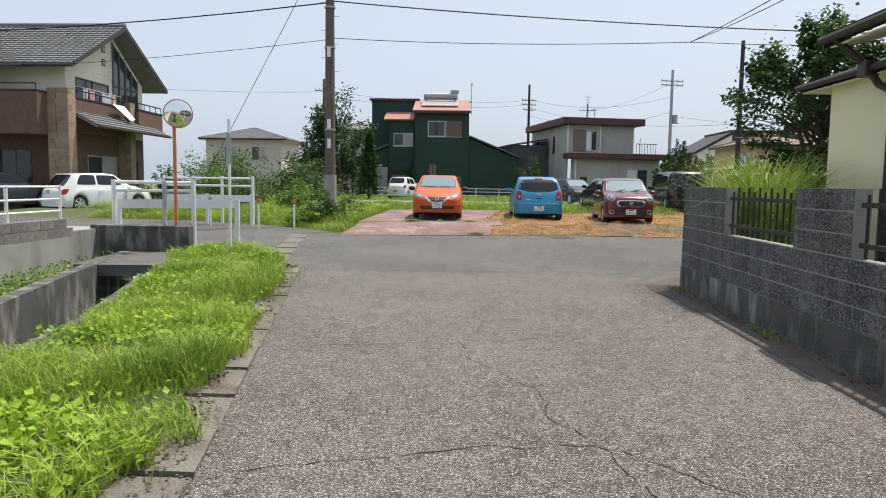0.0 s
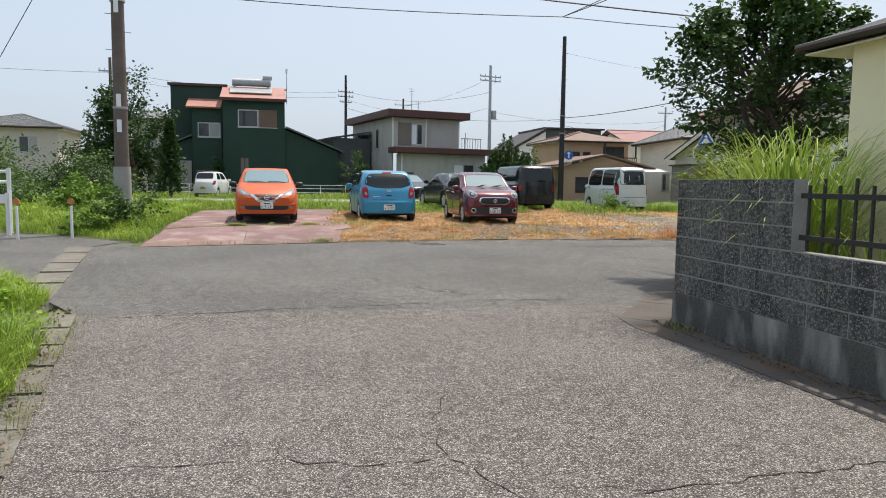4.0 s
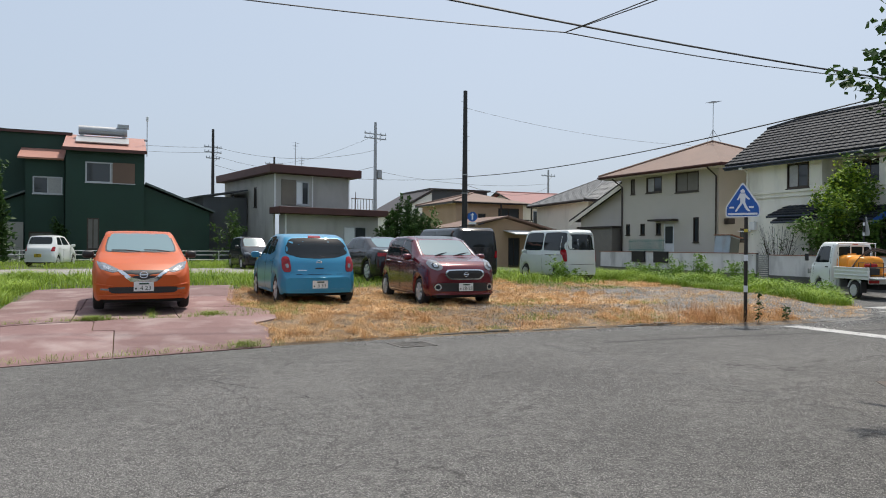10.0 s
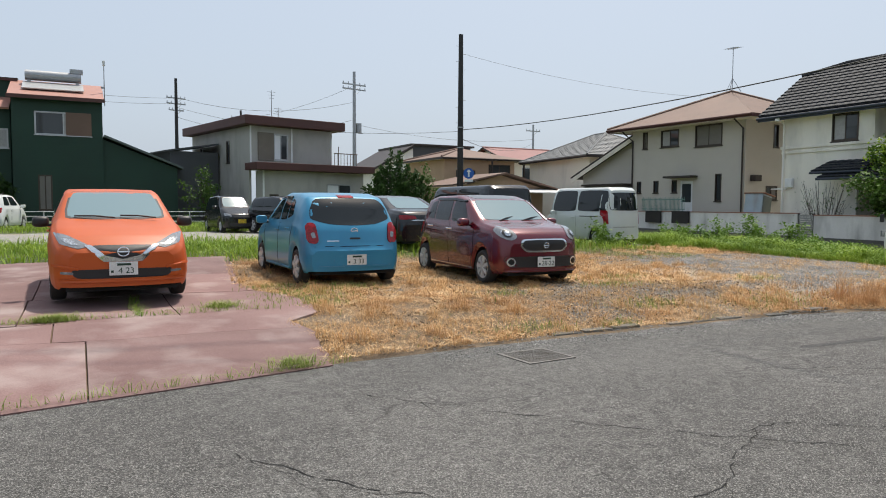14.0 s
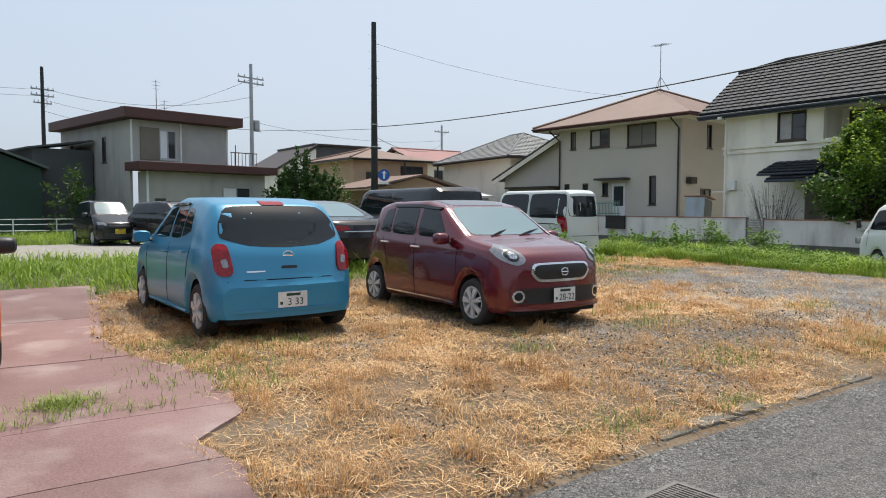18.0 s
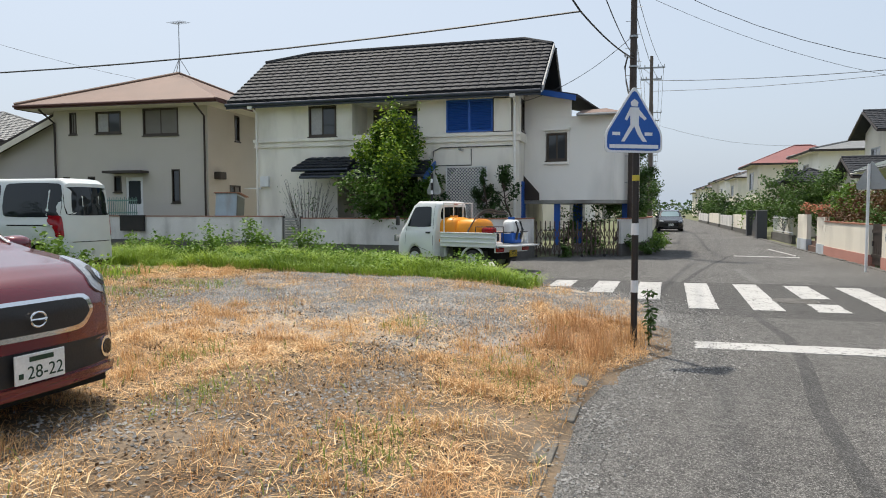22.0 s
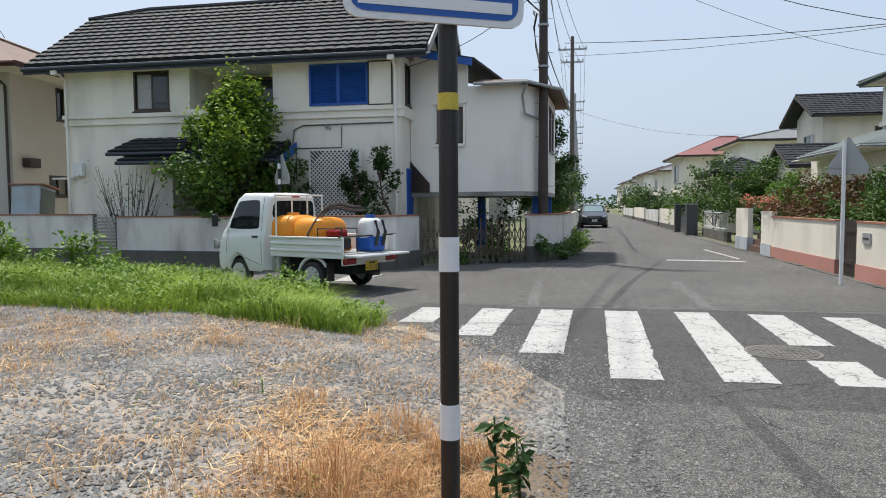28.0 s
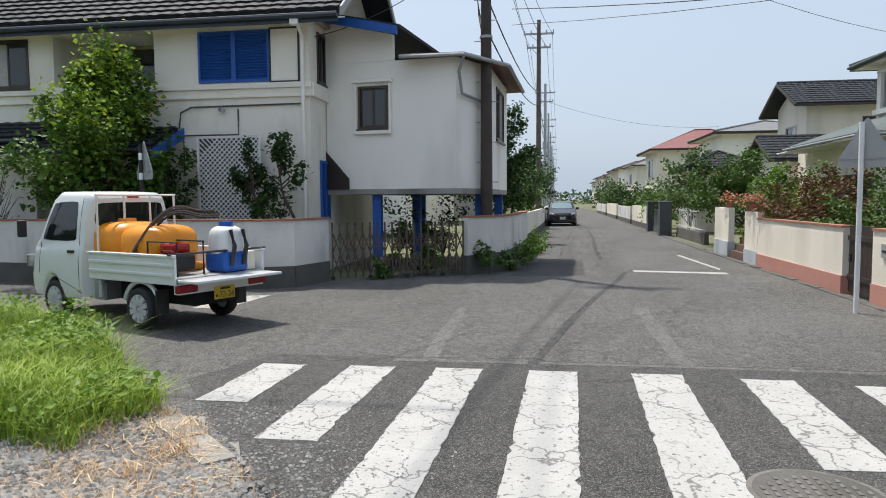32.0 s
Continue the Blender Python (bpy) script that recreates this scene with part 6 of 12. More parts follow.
part("roof", Shape().slab([(28.6, 12.0, 3.1), (28.6, 2.5, 3.1), (32.02, 2.5, 3.72), (32.02, 7.99, 3.72), (35.2, 7.99, 4.3)], 0.09), M_GREENROOF, lo)
part("gutter", Shape().rod((34.0, 12.06, 3.03), (28.55, 12.06, 3.03), 0.035), M_GREYMET, lo)
part("gutter", Shape().rod((28.54, 12.06, 3.03), (28.54, 10.35, 3.03), 0.035), M_GREYMET, lo)
part("soffit", Shape().box(28.65, 11.12, 2.97, 35.0, 11.95, 2.999), M_WHITE, lo)
pr = thing("side_porch", "porch with grey-green roof on a square white post", "porch")
part("roof", Shape().slab([(28.5, 10.3, 3.06), (27.3, 10.0, 3.02), (27.3, 4.0, 3.02), (28.5, 4.0, 3.4), (28.5, 8.8, 3.4)], 0.08), M_GREENROOF, pr)
part("gutter", Shape().rod((27.26, 10.05, 2.97), (27.26, 4.0, 2.97), 0.035), M_GREYMET, pr)
part("post", Shape().box(27.85, 9.45, 0, 28.15, 9.75, 3.0), M_WHITE, pr, bevel=0.01)
box_house("cream_carport_house", "two-storey cream house with dark eaves beside the carport", (24.6, 5.9), (17.4, 5.9), 7.5, 5.7, M_CREAM, M_BLACKROOF, 1.3, 0.65, front=[(0.12, 4.0, 0.9, 5.2, "red"), (1.1, 4.15, 3.3, 5.25, "win"), (1.6, 0.1, 2.5, 2.2, "dark"), (3.4, 0.8, 5.4, 2.2, "win")], right=[(1.5, 4.2, 3.2, 5.3, "win")], tiles=False)
cw = thing("cream_wing", "single-storey cream wing with dark gutter", "house wing")
facade(cw, (23.75, 11.0), (20.5, 11.0), 0, 3.1, M_CREAM)
facade(cw, (20.5, 10.86), (20.5, 6.4), 0, 3.1, M_CREAM, [(1.6, 0.1, 2.5, 2.2, "dark")])
facade(cw, (23.75, 6.4), (23.75, 10.86), 0, 3.1, M_CREAM)
part("roof", Shape().slab([(24.5, 11.6, 3.3), (20.0, 11.6, 3.3), (20.0, 6.2, 4.15), (24.5, 6.2, 4.15)], 0.1), M_BLACKROOF, cw)
part("gutter", Shape().rod((24.5, 11.66, 3.24), (20.0, 11.66, 3.24), 0.055), M_DARKTRIM_SHADE, cw)
part("soffit", Shape().box(20.02, 11.02, 3.13, 24.48, 11.58, 3.16), M_DARKTRIM_SHADE, cw)
part("bargeboard", Shape().slab([(24.52, 11.6, 3.32), (24.52, 11.6, 3.16), (24.52, 6.2, 4.02), (24.52, 6.2, 4.17)], 0.03), M_DARKTRIM_SHADE, cw)
part("downpipe", Shape().rod((23.62, 11.04, 0), (23.62, 11.04, 3.1), 0.035), M_WHITEMET, cw)
part("intercom", Shape().box(20.46, 9.9, 1.3, 20.498, 10.05, 1.55), M_WHITEMET, cw)
part("porch_lamp", Shape().box(20.4, 10.2, 2.05, 20.498, 10.5, 2.3), M_CERAMIC, cw, bevel=0.02)

# ---- lane sides: gutter strips, ditch, bank ----
def strip(name, left, right, z0, z1, material, label, piece=None, jit=0.012, gap=0.015):
    """A band between two lines of equal length, as one slab or as single pieces with joints."""
    if not piece:
        s = Shape()
        for (a, b), (c, d) in zip(zip(left, left[1:]), zip(right, right[1:])):
            s.prism([a, b, d, c], z0, z1)
        return structure(name, s, material, label)
    top = thing(name, label, "kerb", kind="structure")
    for (a, b), (c, d) in zip(zip(left, left[1:]), zip(right, right[1:])):
        a, b, c, d = (Vector((*p, 0)) for p in (a, b, c, d))
        n = max(1, round((b - a).length / piece))
        for k in range(n):
            t0, t1 = (k + gap) / n, (k + 1 - gap) / n
            h = random.uniform(-jit, jit)
            q = [a.lerp(b, t0), a.lerp(b, t1), c.lerp(d, t1), c.lerp(d, t0)]
            part("kerb_stone", Shape().prism([(v.x, v.y) for v in q], z0, z1 + h), material, top)
    return top


M_KERB = surf("old_kerb_concrete", (0.33, 0.315, 0.285), (0.23, 0.22, 0.20), 3, 60, 0.9, bump=0.5, rrand=0.15, dirt=(0.13, 0.125, 0.10), dscale=1.2, damt=0.8)
EDGE_L = [(-0.35, -40), (-0.45, 0), (-0.75, 3.6), (-1.1, 5.5), (-1.5, 7.7), (-2.25, 11.85)]
OUT_L = [(-0.72, -40), (-0.82, 0), (-1.1, 3.6), (-1.42, 5.5), (-1.82, 7.7), (-2.55, 11.85)]
strip("kerb_lane_west", EDGE_L[1:], OUT_L[1:], -0.1, 0.018, M_OLDKERB, "broken concrete edge strip of the lane, overgrown in places", 0.75, 0.016, 0.03)
GUT = [[(3.25, -8), (3.22, 9.2), (3.12, 10.3), (3.2, 10.85), (6.85, 15.1)], [(3.47, -8), (3.46, 9.2), (3.42, 10.36), (3.46, 10.6), (7.17, 14.92)], [(3.63, -8), (3.63, 9.2), (3.63, 10.38), (3.66, 10.42), (7.41, 14.77)]]
strip("gutter_lane_east", GUT[0], GUT[1], -0.1, 0.007, M_STAINGUTTER, "rust-stained concrete gutter along the block wall", 1.2, 0.002, 0.005)
strip("gutter_wall_edge", GUT[1], GUT[2], -0.1, 0.012, M_STAINGUTTER, "dark cracked mortar edge at the foot of the block wall", 1.3, 0.003, 0.004)
s = Shape()
STRIP = [(-0.7, -40), (-0.82, 0), (-1.1, 3.6), (-1.42, 5.5), (-1.82, 7.7), (-2.55, 11.85), (-3.0, 13.2), (-3.6, 14.62), (-5.15, 14.62), (-4.7, 12.4), (-4.1, 10), (-3.4, 7.5), (-2.98, 5), (-2.6, 0), (-2.4, -40)]
s.prism(STRIP, -0.3, 0.03)
structure("ground_verge", s, M_GREENGROUND, "soil verge under grass between the lane and the ditch")
EAST = [(-2.4, -40), (-2.6, 0), (-2.98, 5), (-3.4, 7.5), (-4.1, 10), (-4.7, 12.4), (-5.2, 14.7)]
strip("ditch_wall_east", EAST, [(x - 0.16, y) for x, y in EAST], -1.3, -0.02, M_FOOTING, "dark mossy concrete ditch wall")
WEST = [(-4.5, -40), (-4.4, 0), (-4.55, 5), (-4.85, 8), (-5.65, 11), (-6.5, 14.7)]
strip("ditch_wall_west", WEST, [(x - 0.22, y) for x, y in WEST], -1.3, -0.03, M_FOOTING, "stained concrete rim of the ditch")
structure("ditch_cover", Shape().prism([(-6.35, 12.25), (-4.72, 12.4), (-5.2, 14.68), (-6.72, 14.68)], -0.24, -0.04), M_CONC_D, "dark concrete slab over the ditch before the bridge")
sheet("water_ditch", [(-6.6, -40), (-2.6, -40), (-2.6, 14.7), (-6.6, 14.7)], -1.15, surf("ditch_water", (0.03, 0.032, 0.025), rough=0.15, bump=0.1, bscale=4), "shallow dark water in the ditch")
s = Shape()
s.prism([(-4.7, -40), (-4.6, 0), (-4.75, 5), (-5.05, 8), (-5.85, 11), (-6.7, 14.7), (-7.0, 14.7), (-7.0, -40)], -0.5, -0.28)
structure("ground_bench", s, M_GREENGROUND, "weedy bench beside the ditch")
s = Shape()
s.box(-7.25, -40, -0.5, -7.0, 13.4, 0.36)
structure("wall_ditch", s, M_CONC, "stained concrete retaining wall beside the ditch")
wb = thing("wall_ditch_blocks", "grey block courses on the retaining wall", "wall", kind="structure")
blk = Shape().box(0.004, 0.004, 0.004, 0.246, 0.396, 0.166).mesh("block")
blk.materials.append(M_STONEBLK)
for j in range(2):
    for k in range(34):
        o = new("block", blk)
        o.parent = wb
        o.matrix_world = pose(-7.25, 13.0 - 0.4 * k - 0.2 * (j % 2), 0.362 + 0.17 * j)
s = Shape()
s.box(-11.5, -40, -0.4, -7.26, 15.4, 0.42)
structure("ground_yard", s, M_CONC, "concrete yard above the ditch")
s = Shape()
s.box(-7.4, 14.7, -0.35, -5.3, 14.98, 0.5).box(-8.2, 14.7, -0.8, -7.41, 14.98, 0.3).box(-5.29, 14.7, -0.8, -4.9, 14.98, -0.03)
structure("wall_bridge", s, M_FOOTING, "dark weathered concrete headwall of the ditch bridge", bevel=0.02)
s = Shape()
s.box(-9, 14.99, -0.5, -3.2, 24, -0.01)
structure("bridge_deck", s, M_CONC_D, "concrete bridge deck under the road")
strip("gutter_cover", [(-2.62, 11.9), (-3.95, 19.7)], [(-3.05, 11.9), (-4.4, 19.7)], -0.1, 0.012, M_OLDKERB, "row of concrete gutter covers", 0.6)


def pipe_fence(name, label, pts, z, h, rails, mat, r=0.025, spacing=1.8, flat=False):
    f = thing(name, label, "fence")
    for a, b in zip(pts, pts[1:]):
        a, b = Vector((*a, z)), Vector((*b, z))
        n = max(1, round((b - a).length / spacing))
        for k in range(n + 1):
            p = a.lerp(b, k / n)
            part("post", Shape().rod(p, p + Vector((0, 0, h + 0.03)), r * 1.5, r * 1.5, 8), mat, f, smooth=True)
        for q in rails:
            zz = Vector((0, 0, q))
            if flat:
                d = (b - a).normalized()
                m = Matrix.Translation(a + zz) @ Vector((1, 0, 0)).rotation_difference(d).to_matrix().to_4x4()
                part("rail", Shape().box(0, -0.05, -0.1, (b - a).length, -0.03, 0.1, m), mat, f)
            else:
                part("rail", Shape().rod(a + zz, b + zz, r, r, 8), mat, f, smooth=True)
    return f


pipe_fence("pipe_fence", "white steel pipe fence on the retaining wall", [(-7.12, 1.0), (-7.12, 13.2)], 0.70, 0.6, (0.15, 0.37, 0.6), M_WHITEMET, 0.02, 1.6)
pipe_fence("guard_rail", "white steel guard rail at the ditch bridge", [(-7.2, 15.35), (-6.08, 15.35), (-5.5, 15.5)], 0.0, 1.42, (1.4, 1.22), M_WHITEMET, 0.035, 1.3)
pipe_fence("guard_plate", "white guard rail plate behind the bridge", [(-7.2, 15.55), (-4.9, 16.6)], 0.0, 1.0, (0.92,), M_WHITEMET, 0.04, 2.5, True)
pipe_fence("guard_rail", "white steel guard rail beyond the road", [(-10.2, 24.6), (-6.6, 23.2)], 0.05, 1.55, (1.5, 1.25, 0.75), M_WHITEMET, 0.035, 1.3)
pipe_fence("guard_plate", "white guard rail plate beyond the road", [(-10.1, 24.45), (-6.6, 23.08)], 0.0, 1.0, (0.9,), M_WHITEMET, 0.04, 1.75, True)
pipe_fence("guard_rail", "white mesh fence before the green house", [(-10.0, 56.6), (6.5, 56.6)], 0.2, 0.95, (0.1, 0.4, 0.7, 0.95), M_WHITEMET, 0.02, 1.8)

cm = thing("convex_mirror", "round convex traffic mirror on an orange post", "traffic mirror", pose(-5.62, 14.85, 0.5))
part("post", Shape().rod((0, 0, 0), (0, 0, 2.1), 0.038, 0.038, 10), M_ORANGEP, cm, smooth=True)
mir = Shape()
ax = Vector((0.42, -0.9, -0.12)).normalized()
cx = Vector((0.12, -0.08, 2.32))
u, w = ax.orthogonal().normalized(), ax.cross(ax.orthogonal().normalized())
for k, (rr, dd) in enumerate(((0.275, 0.0), (0.24, 0.025), (0.18, 0.052), (0.10, 0.072), (0.0001, 0.08))):
    mir.v += [tuple(cx + ax * dd + rr * (math.cos(i * math.pi / 14) * u + math.sin(i * math.pi / 14) * w)) for i in range(28)]
    if k:
        mir.f += [((k - 1) * 28 + i, (k - 1) * 28 + (i + 1) % 28, k * 28 + (i + 1) % 28, k * 28 + i) for i in range(28)]
part("mirror", mir, M_MIRROR, cm, smooth=True)
part("mirror_back", Shape().rod(cx - ax * 0.05, cx - ax * 0.004, 0.26, 0.295, 28), M_ORANGEP, cm, smooth=True)
part("bracket", Shape().rod((0, 0, 2.05), cx - ax * 0.05, 0.025, 0.025, 8), M_ORANGEP, cm)
wp2 = thing("white_post", "thin white marker post with a small plate", "post", pose(-4.12, 13.85, 0.02))
part("post", Shape().rod((0, 0, 0), (0.0, 0, 2.62), 0.03, 0.03, 8), M_WHITEMET, wp2, smooth=True)
part("plate", Shape().box(-0.05, -0.045, 1.75, 0.05, -0.032, 2.35), M_SIGNBACK, wp2)
for x, y in ((-6.9, 21.9), (-5.9, 21.5), (-4.9, 21.9), (-7.8, 22.6)):
    bo2 = thing("marker_stake", "short white stake with an orange reflector at the verge", "stake", pose(x, y, 0.02), "roadside stakes")
    part("stake", Shape().rod((0, 0, 0), (0, 0, 0.75), 0.03, 0.03, 8), M_WHITEMET, bo2)
    part("reflector", Shape().rod((0, -0.04, 0.85), (0, 0.0, 0.85), 0.07, 0.07, 10), M_ORANGEP, bo2)


# ---- block walls ----
def block_wall(name, label, p, q, base, courses, ch, bl, mat, joint_mat, base_mat, openings=(), thick=0.15, far=0.0, basename="footing"):
    """A wall of single blocks over a concrete footing; openings are stretches cut out above a course."""
    m = wall_frame(p, q)
    ln = math.hypot(q[0] - p[0], q[1] - p[1])
    w = thing(name, label, "wall", kind="structure")
    part(basename, Shape().box(0, -0.012, -0.2, ln, thick, base, m), base_mat, w)
    made = {}

    def block(length):
        key = round(length, 3)
        if key not in made:
            made[key] = Shape().box(0.007, 0, 0.007, length - 0.007, thick * 0.5, ch - 0.007).mesh("block")
            made[key].materials.append(mat)
        return made[key]
    core = Shape()
    cuts = sorted({0.0, ln, *(v for o in openings for v in o[:2])})
    for a, b in zip(cuts, cuts[1:]):
        top = courses
        for o in openings:
            if o[0] < (a + b) / 2 < o[1]:
                top = o[2]
        core.box(a + 0.002, 0.005, base, b - 0.002, thick - 0.006, base + top * ch - 0.004, m)
    part("mortar", core, joint_mat, w)
    for j in range(courses):
        x = 0.0 if j % 2 else -bl / 2
        gaps = [o[:2] for o in openings if j >= o[2]]
        while x < ln - 0.05:
            runs = [(max(x, 0.0), min(x + bl, ln))]
            for g0, g1 in gaps:
                runs = [r for a, b in runs for r in ((a, min(b, g0)), (max(a, g1), b)) if r[1] - r[0] > 0.05]
            for a, b in runs:
                if a >= far - 0.01:
                    o = new("block", block(b - a))
                    o.parent = w
                    o.matrix_world = m @ pose(a, random.uniform(-0.003, 0.003), base + j * ch)
            x += bl
    return w, m


M_JOINT = surf("grey_mortar", (0.34, 0.33, 0.31), (0.24, 0.235, 0.22), 5, 60, 0.95)
lw1, LM = block_wall("wall_lane", "dark split-face block wall on a stained concrete footing", (3.60, 10.45), (3.60, 1.5), 0.33, 6, 0.187, 0.40, M_BLOCK, M_JOINT, M_FOOTING, [(1.6, 3.4, 3), (4.4, 6.8, 3)])
s = Shape()
s.box(3.60, -8, -0.2, 3.75, 1.49, 1.45)
structure("wall_lane_far", s, M_BLOCK, "dark block wall behind the walker")
lw2, DM = block_wall("wall_corner", "dark split-face block wall across the cut street corner", (7.4, 14.75), (3.62, 10.47), 0.33, 6, 0.187, 0.40, M_BLOCK, M_JOINT, M_FOOTING, [(1.6, 4.4, 3)])
s = Shape()
s.box(0, 0, -0.2, 4.9, 0.15, 1.3, wall_frame((12.3, 14.3), (7.42, 14.77)))
structure("wall_street", s, M_BLOCK, "dark block wall along the street")


def bar_fence(name, label, m, x0, x1, z0, z1, mat, gap=0.12, cat="fence"):
    f = thing(name, label, cat)
    for z in (z0 + 0.1, z1 - 0.08):
        part("rail", Shape().box(x0, 0.05, z - 0.02, x1, 0.08, z + 0.02, m), mat, f)
    n = int((x1 - x0) / gap)
    for k in range(n):
        x = x0 + (k + 0.5) * (x1 - x0) / n
        part("bar", Shape().box(x - 0.009, 0.056, z0, x + 0.009, 0.074, z1 + 0.05 * (k % 2), m), mat, f)
    return f


bar_fence("iron_fence", "black iron bar fence set into the block wall", LM, 1.62, 3.38, 0.9, 1.40, M_BLACKMET, 0.14)
bar_fence("iron_fence", "black iron bar fence set into the block wall", LM, 4.42, 6.78, 0.9, 1.40, M_BLACKMET, 0.14)
part("board", Shape().box(2.2, 0.02, 0.9, 2.5, 0.12, 1.5, DM), M_BROWNROOF, None)
tagged(bpy.data.objects["board"], "brown wooden board standing on the corner wall", "board")


def coped_wall(name, label, pts, z1, plinth, mat, pmat, cap=None, thick=0.15):
    """A rendered garden wall along a line of points: plinth, render, and a coping of single tiles."""
    w = thing(name, label, "wall", kind="structure")
    for a, b in zip(pts, pts[1:]):
        m = wall_frame(a, b)
        ln = math.hypot(b[0] - a[0], b[1] - a[1])
        part("plinth", Shape().box(0, -0.02, -0.2, ln, thick + 0.02, plinth, m), pmat, w)
        part("render", Shape().box(0, 0, plinth, ln, thick, z1, m), mat, w)
        if cap:
            n = max(1, round(ln / 0.3))
            me = Shape().box(0.004, -0.025, 0.0, ln / n - 0.004, thick + 0.025, 0.035).mesh("coping_tile")
            me.materials.append(cap)
            for k in range(n):
                o = new("coping_tile", me)
                o.parent = w
                o.matrix_world = m @ pose(k * ln / n, 0, z1)
    return w


def back(pts):
    return list(reversed(pts))


coped_wall("wall_white_house", "stained white garden wall with terracotta coping and dark plinth", back([(24.85, 23.42), (23.75, 23.72), (23.38, 24.4), (23.75, 27.6), (24.2, 31.3)]), 1.24, 0.40, M_WHITEWALL, M_CONC_D, M_TERRA)
coped_wall("wall_beige_house", "grey garden wall with dark plinth", back([(24.32, 32.1), (24.75, 35.6), (25.15, 38.6), (26.1, 46)]), 1.3, 0.42, M_WHITEWALL, M_CONC_D, M_TERRA)
lg = thing("louvre_panel", "grey louvred panel between two garden walls", "panel")
lm2 = wall_frame((24.32, 32.08), (24.21, 31.32))
part("frame", Shape().box(0, 0.02, 0.1, 0.04, 0.1, 1.32, lm2).box(0.72, 0.02, 0.1, 0.76, 0.1, 1.32, lm2), M_CONC_D, lg)
for k in range(12):
    part("slat", Shape().box(0.04, 0.03, 0.2 + k * 0.09, 0.72, 0.06, 0.265 + k * 0.09, lm2), M_CONC, lg)
bar_fence("mesh_fence", "pale green mesh fence on the beige house wall", wall_frame((25.6, 42.2), (25.18, 38.7)), 0, 3.4, 1.34, 2.0, surf("green_mesh", (0.16, 0.30, 0.26), rough=0.5), 0.10)
for a in (0.2, 2.3):
    wp3 = wall_frame((25.55, 41.8), (25.1, 38.2))
    bx = thing("black_planter", "black planter panel hung on the wall", "planter")
    part("body", Shape().box(a, -0.14, 0.75, a + 1.2, -0.03, 1.32, wp3), M_BLACKMET, bx, bevel=0.01)
    part("lip", Shape().box(a - 0.02, -0.16, 1.321, a + 1.22, -0.02, 1.35, wp3), M_BLACKMET, bx)
coped_wall("wall_wing", "stained white wall with terracotta coping at the wing", back([(33.0, 19.72), (29.2, 19.86), (27.35, 20.1), (26.1, 20.76)]), 1.22, 0.42, M_WHITEWALL, M_CONC_D, M_TERRA)
coped_wall("wall_street_north", "low pale wall along the street", back([(70.0, 18.95), (50, 19.4), (34.0, 20.0)]), 1.1, 0.3, M_CREAM, M_CONC_D)


def accordion_gate(name, label, p, q, h, mat, step=0.16, hoop=False):
    """A folding gate: upright bars with rounded tops, crossed links and wheels."""
    m = wall_frame(p, q)
    ln = math.hypot(q[0] - p[0], q[1] - p[1])
    g = thing(name, label, "gate")
    n = int(ln / step)
    st = ln / n
    bar = Shape().box(-0.016, -0.012, 0.05, 0.016, 0.012, h).rod((0, -0.012, h), (0, 0.012, h), 0.017, 0.017, 8).mesh("bar")
    if hoop:
        e = st * 0.27
        bar = Shape().tube([(-e, 0, 0.05), (-e, 0, h - 0.03), (-e * 0.6, 0, h), (e * 0.6, 0, h), (e, 0, h - 0.03), (e, 0, 0.05)], 0.016, 6).mesh("bar")
    bar.materials.append(mat)
    hx = h * 0.36
    lk = Shape().slab([(-0.01, 0, 0), (0.014, 0, 0), (st + 0.014, 0, hx), (st - 0.01, 0, hx)], 0.006).mesh("link")
    lk2 = Shape().slab([(st - 0.01, 0, 0), (st + 0.014, 0, 0), (0.014, 0, hx), (-0.01, 0, hx)], 0.006).mesh("link")
    for me in (lk, lk2):
        me.materials.append(mat)
    for k in range(n + 1):
        o = new("bar", bar)
        o.parent = g
        o.matrix_world = m @ pose(k * st, 0.0, 0.0)
        if k < n:
            for z in (0.12, 0.12 + hx * 1.05):
                for me, y in ((lk, -0.02), (lk2, 0.02)):
                    o = new("link", me)
                    o.parent = g
                    o.matrix_world = m @ pose(k * st, y, z)
    for k in range(0, n + 1, 5):
        c = m @ Vector((k * st, 0, 0.045))
        d = m.to_3x3() @ Vector((0, 0.02, 0))
        part("wheel", Shape().rod(c - d, c + d, 0.045, 0.045, 10), M_BLACKMET, g)
    return g


accordion_gate("folding_gate", "rusty brown folding gate in front of the raised wing", (24.9, 23.36), (26.06, 20.86), 1.15, M_RUSTMET, 0.15)
SY = 14.24
M_PALEBLUE = surf("pale_blue_plinth_paint", (0.50, 0.54, 0.58), (0.42, 0.46, 0.50), 2, 60, 0.8, dirt=(0.25, 0.26, 0.26), dscale=0.8, damt=0.6)
coped_wall("wall_south_cream", "cream garden wall with pink base and terracotta coping", [(28.65, SY), (23.82, SY)], 1.10, 0.30, M_CREAM, M_PINK, M_TERRA)
coped_wall("wall_south_step", "taller cream wall end with pale blue base", [(29.72, SY), (28.66, SY)], 1.27, 0.34, M_CREAM, M_PALEBLUE)
coped_wall("wall_south_pier", "cream gate pier with pink base", [(22.74, SY), (20.8, SY)], 1.10, 0.30, M_CREAM, M_PINK, M_TERRA)
coped_wall("wall_south_far_pier", "tall cream wall pier with pale blue base", [(32.9, SY), (31.3, SY)], 1.34, 0.42, M_CREAM, M_PALEBLUE)
coped_wall("wall_behind_gates", "low cream wall behind the folding gates", [(20.78, 13.4), (15.6, 13.3)], 1.08, 0.2, M_CREAM, M_CONC_D, M_CONC_D)
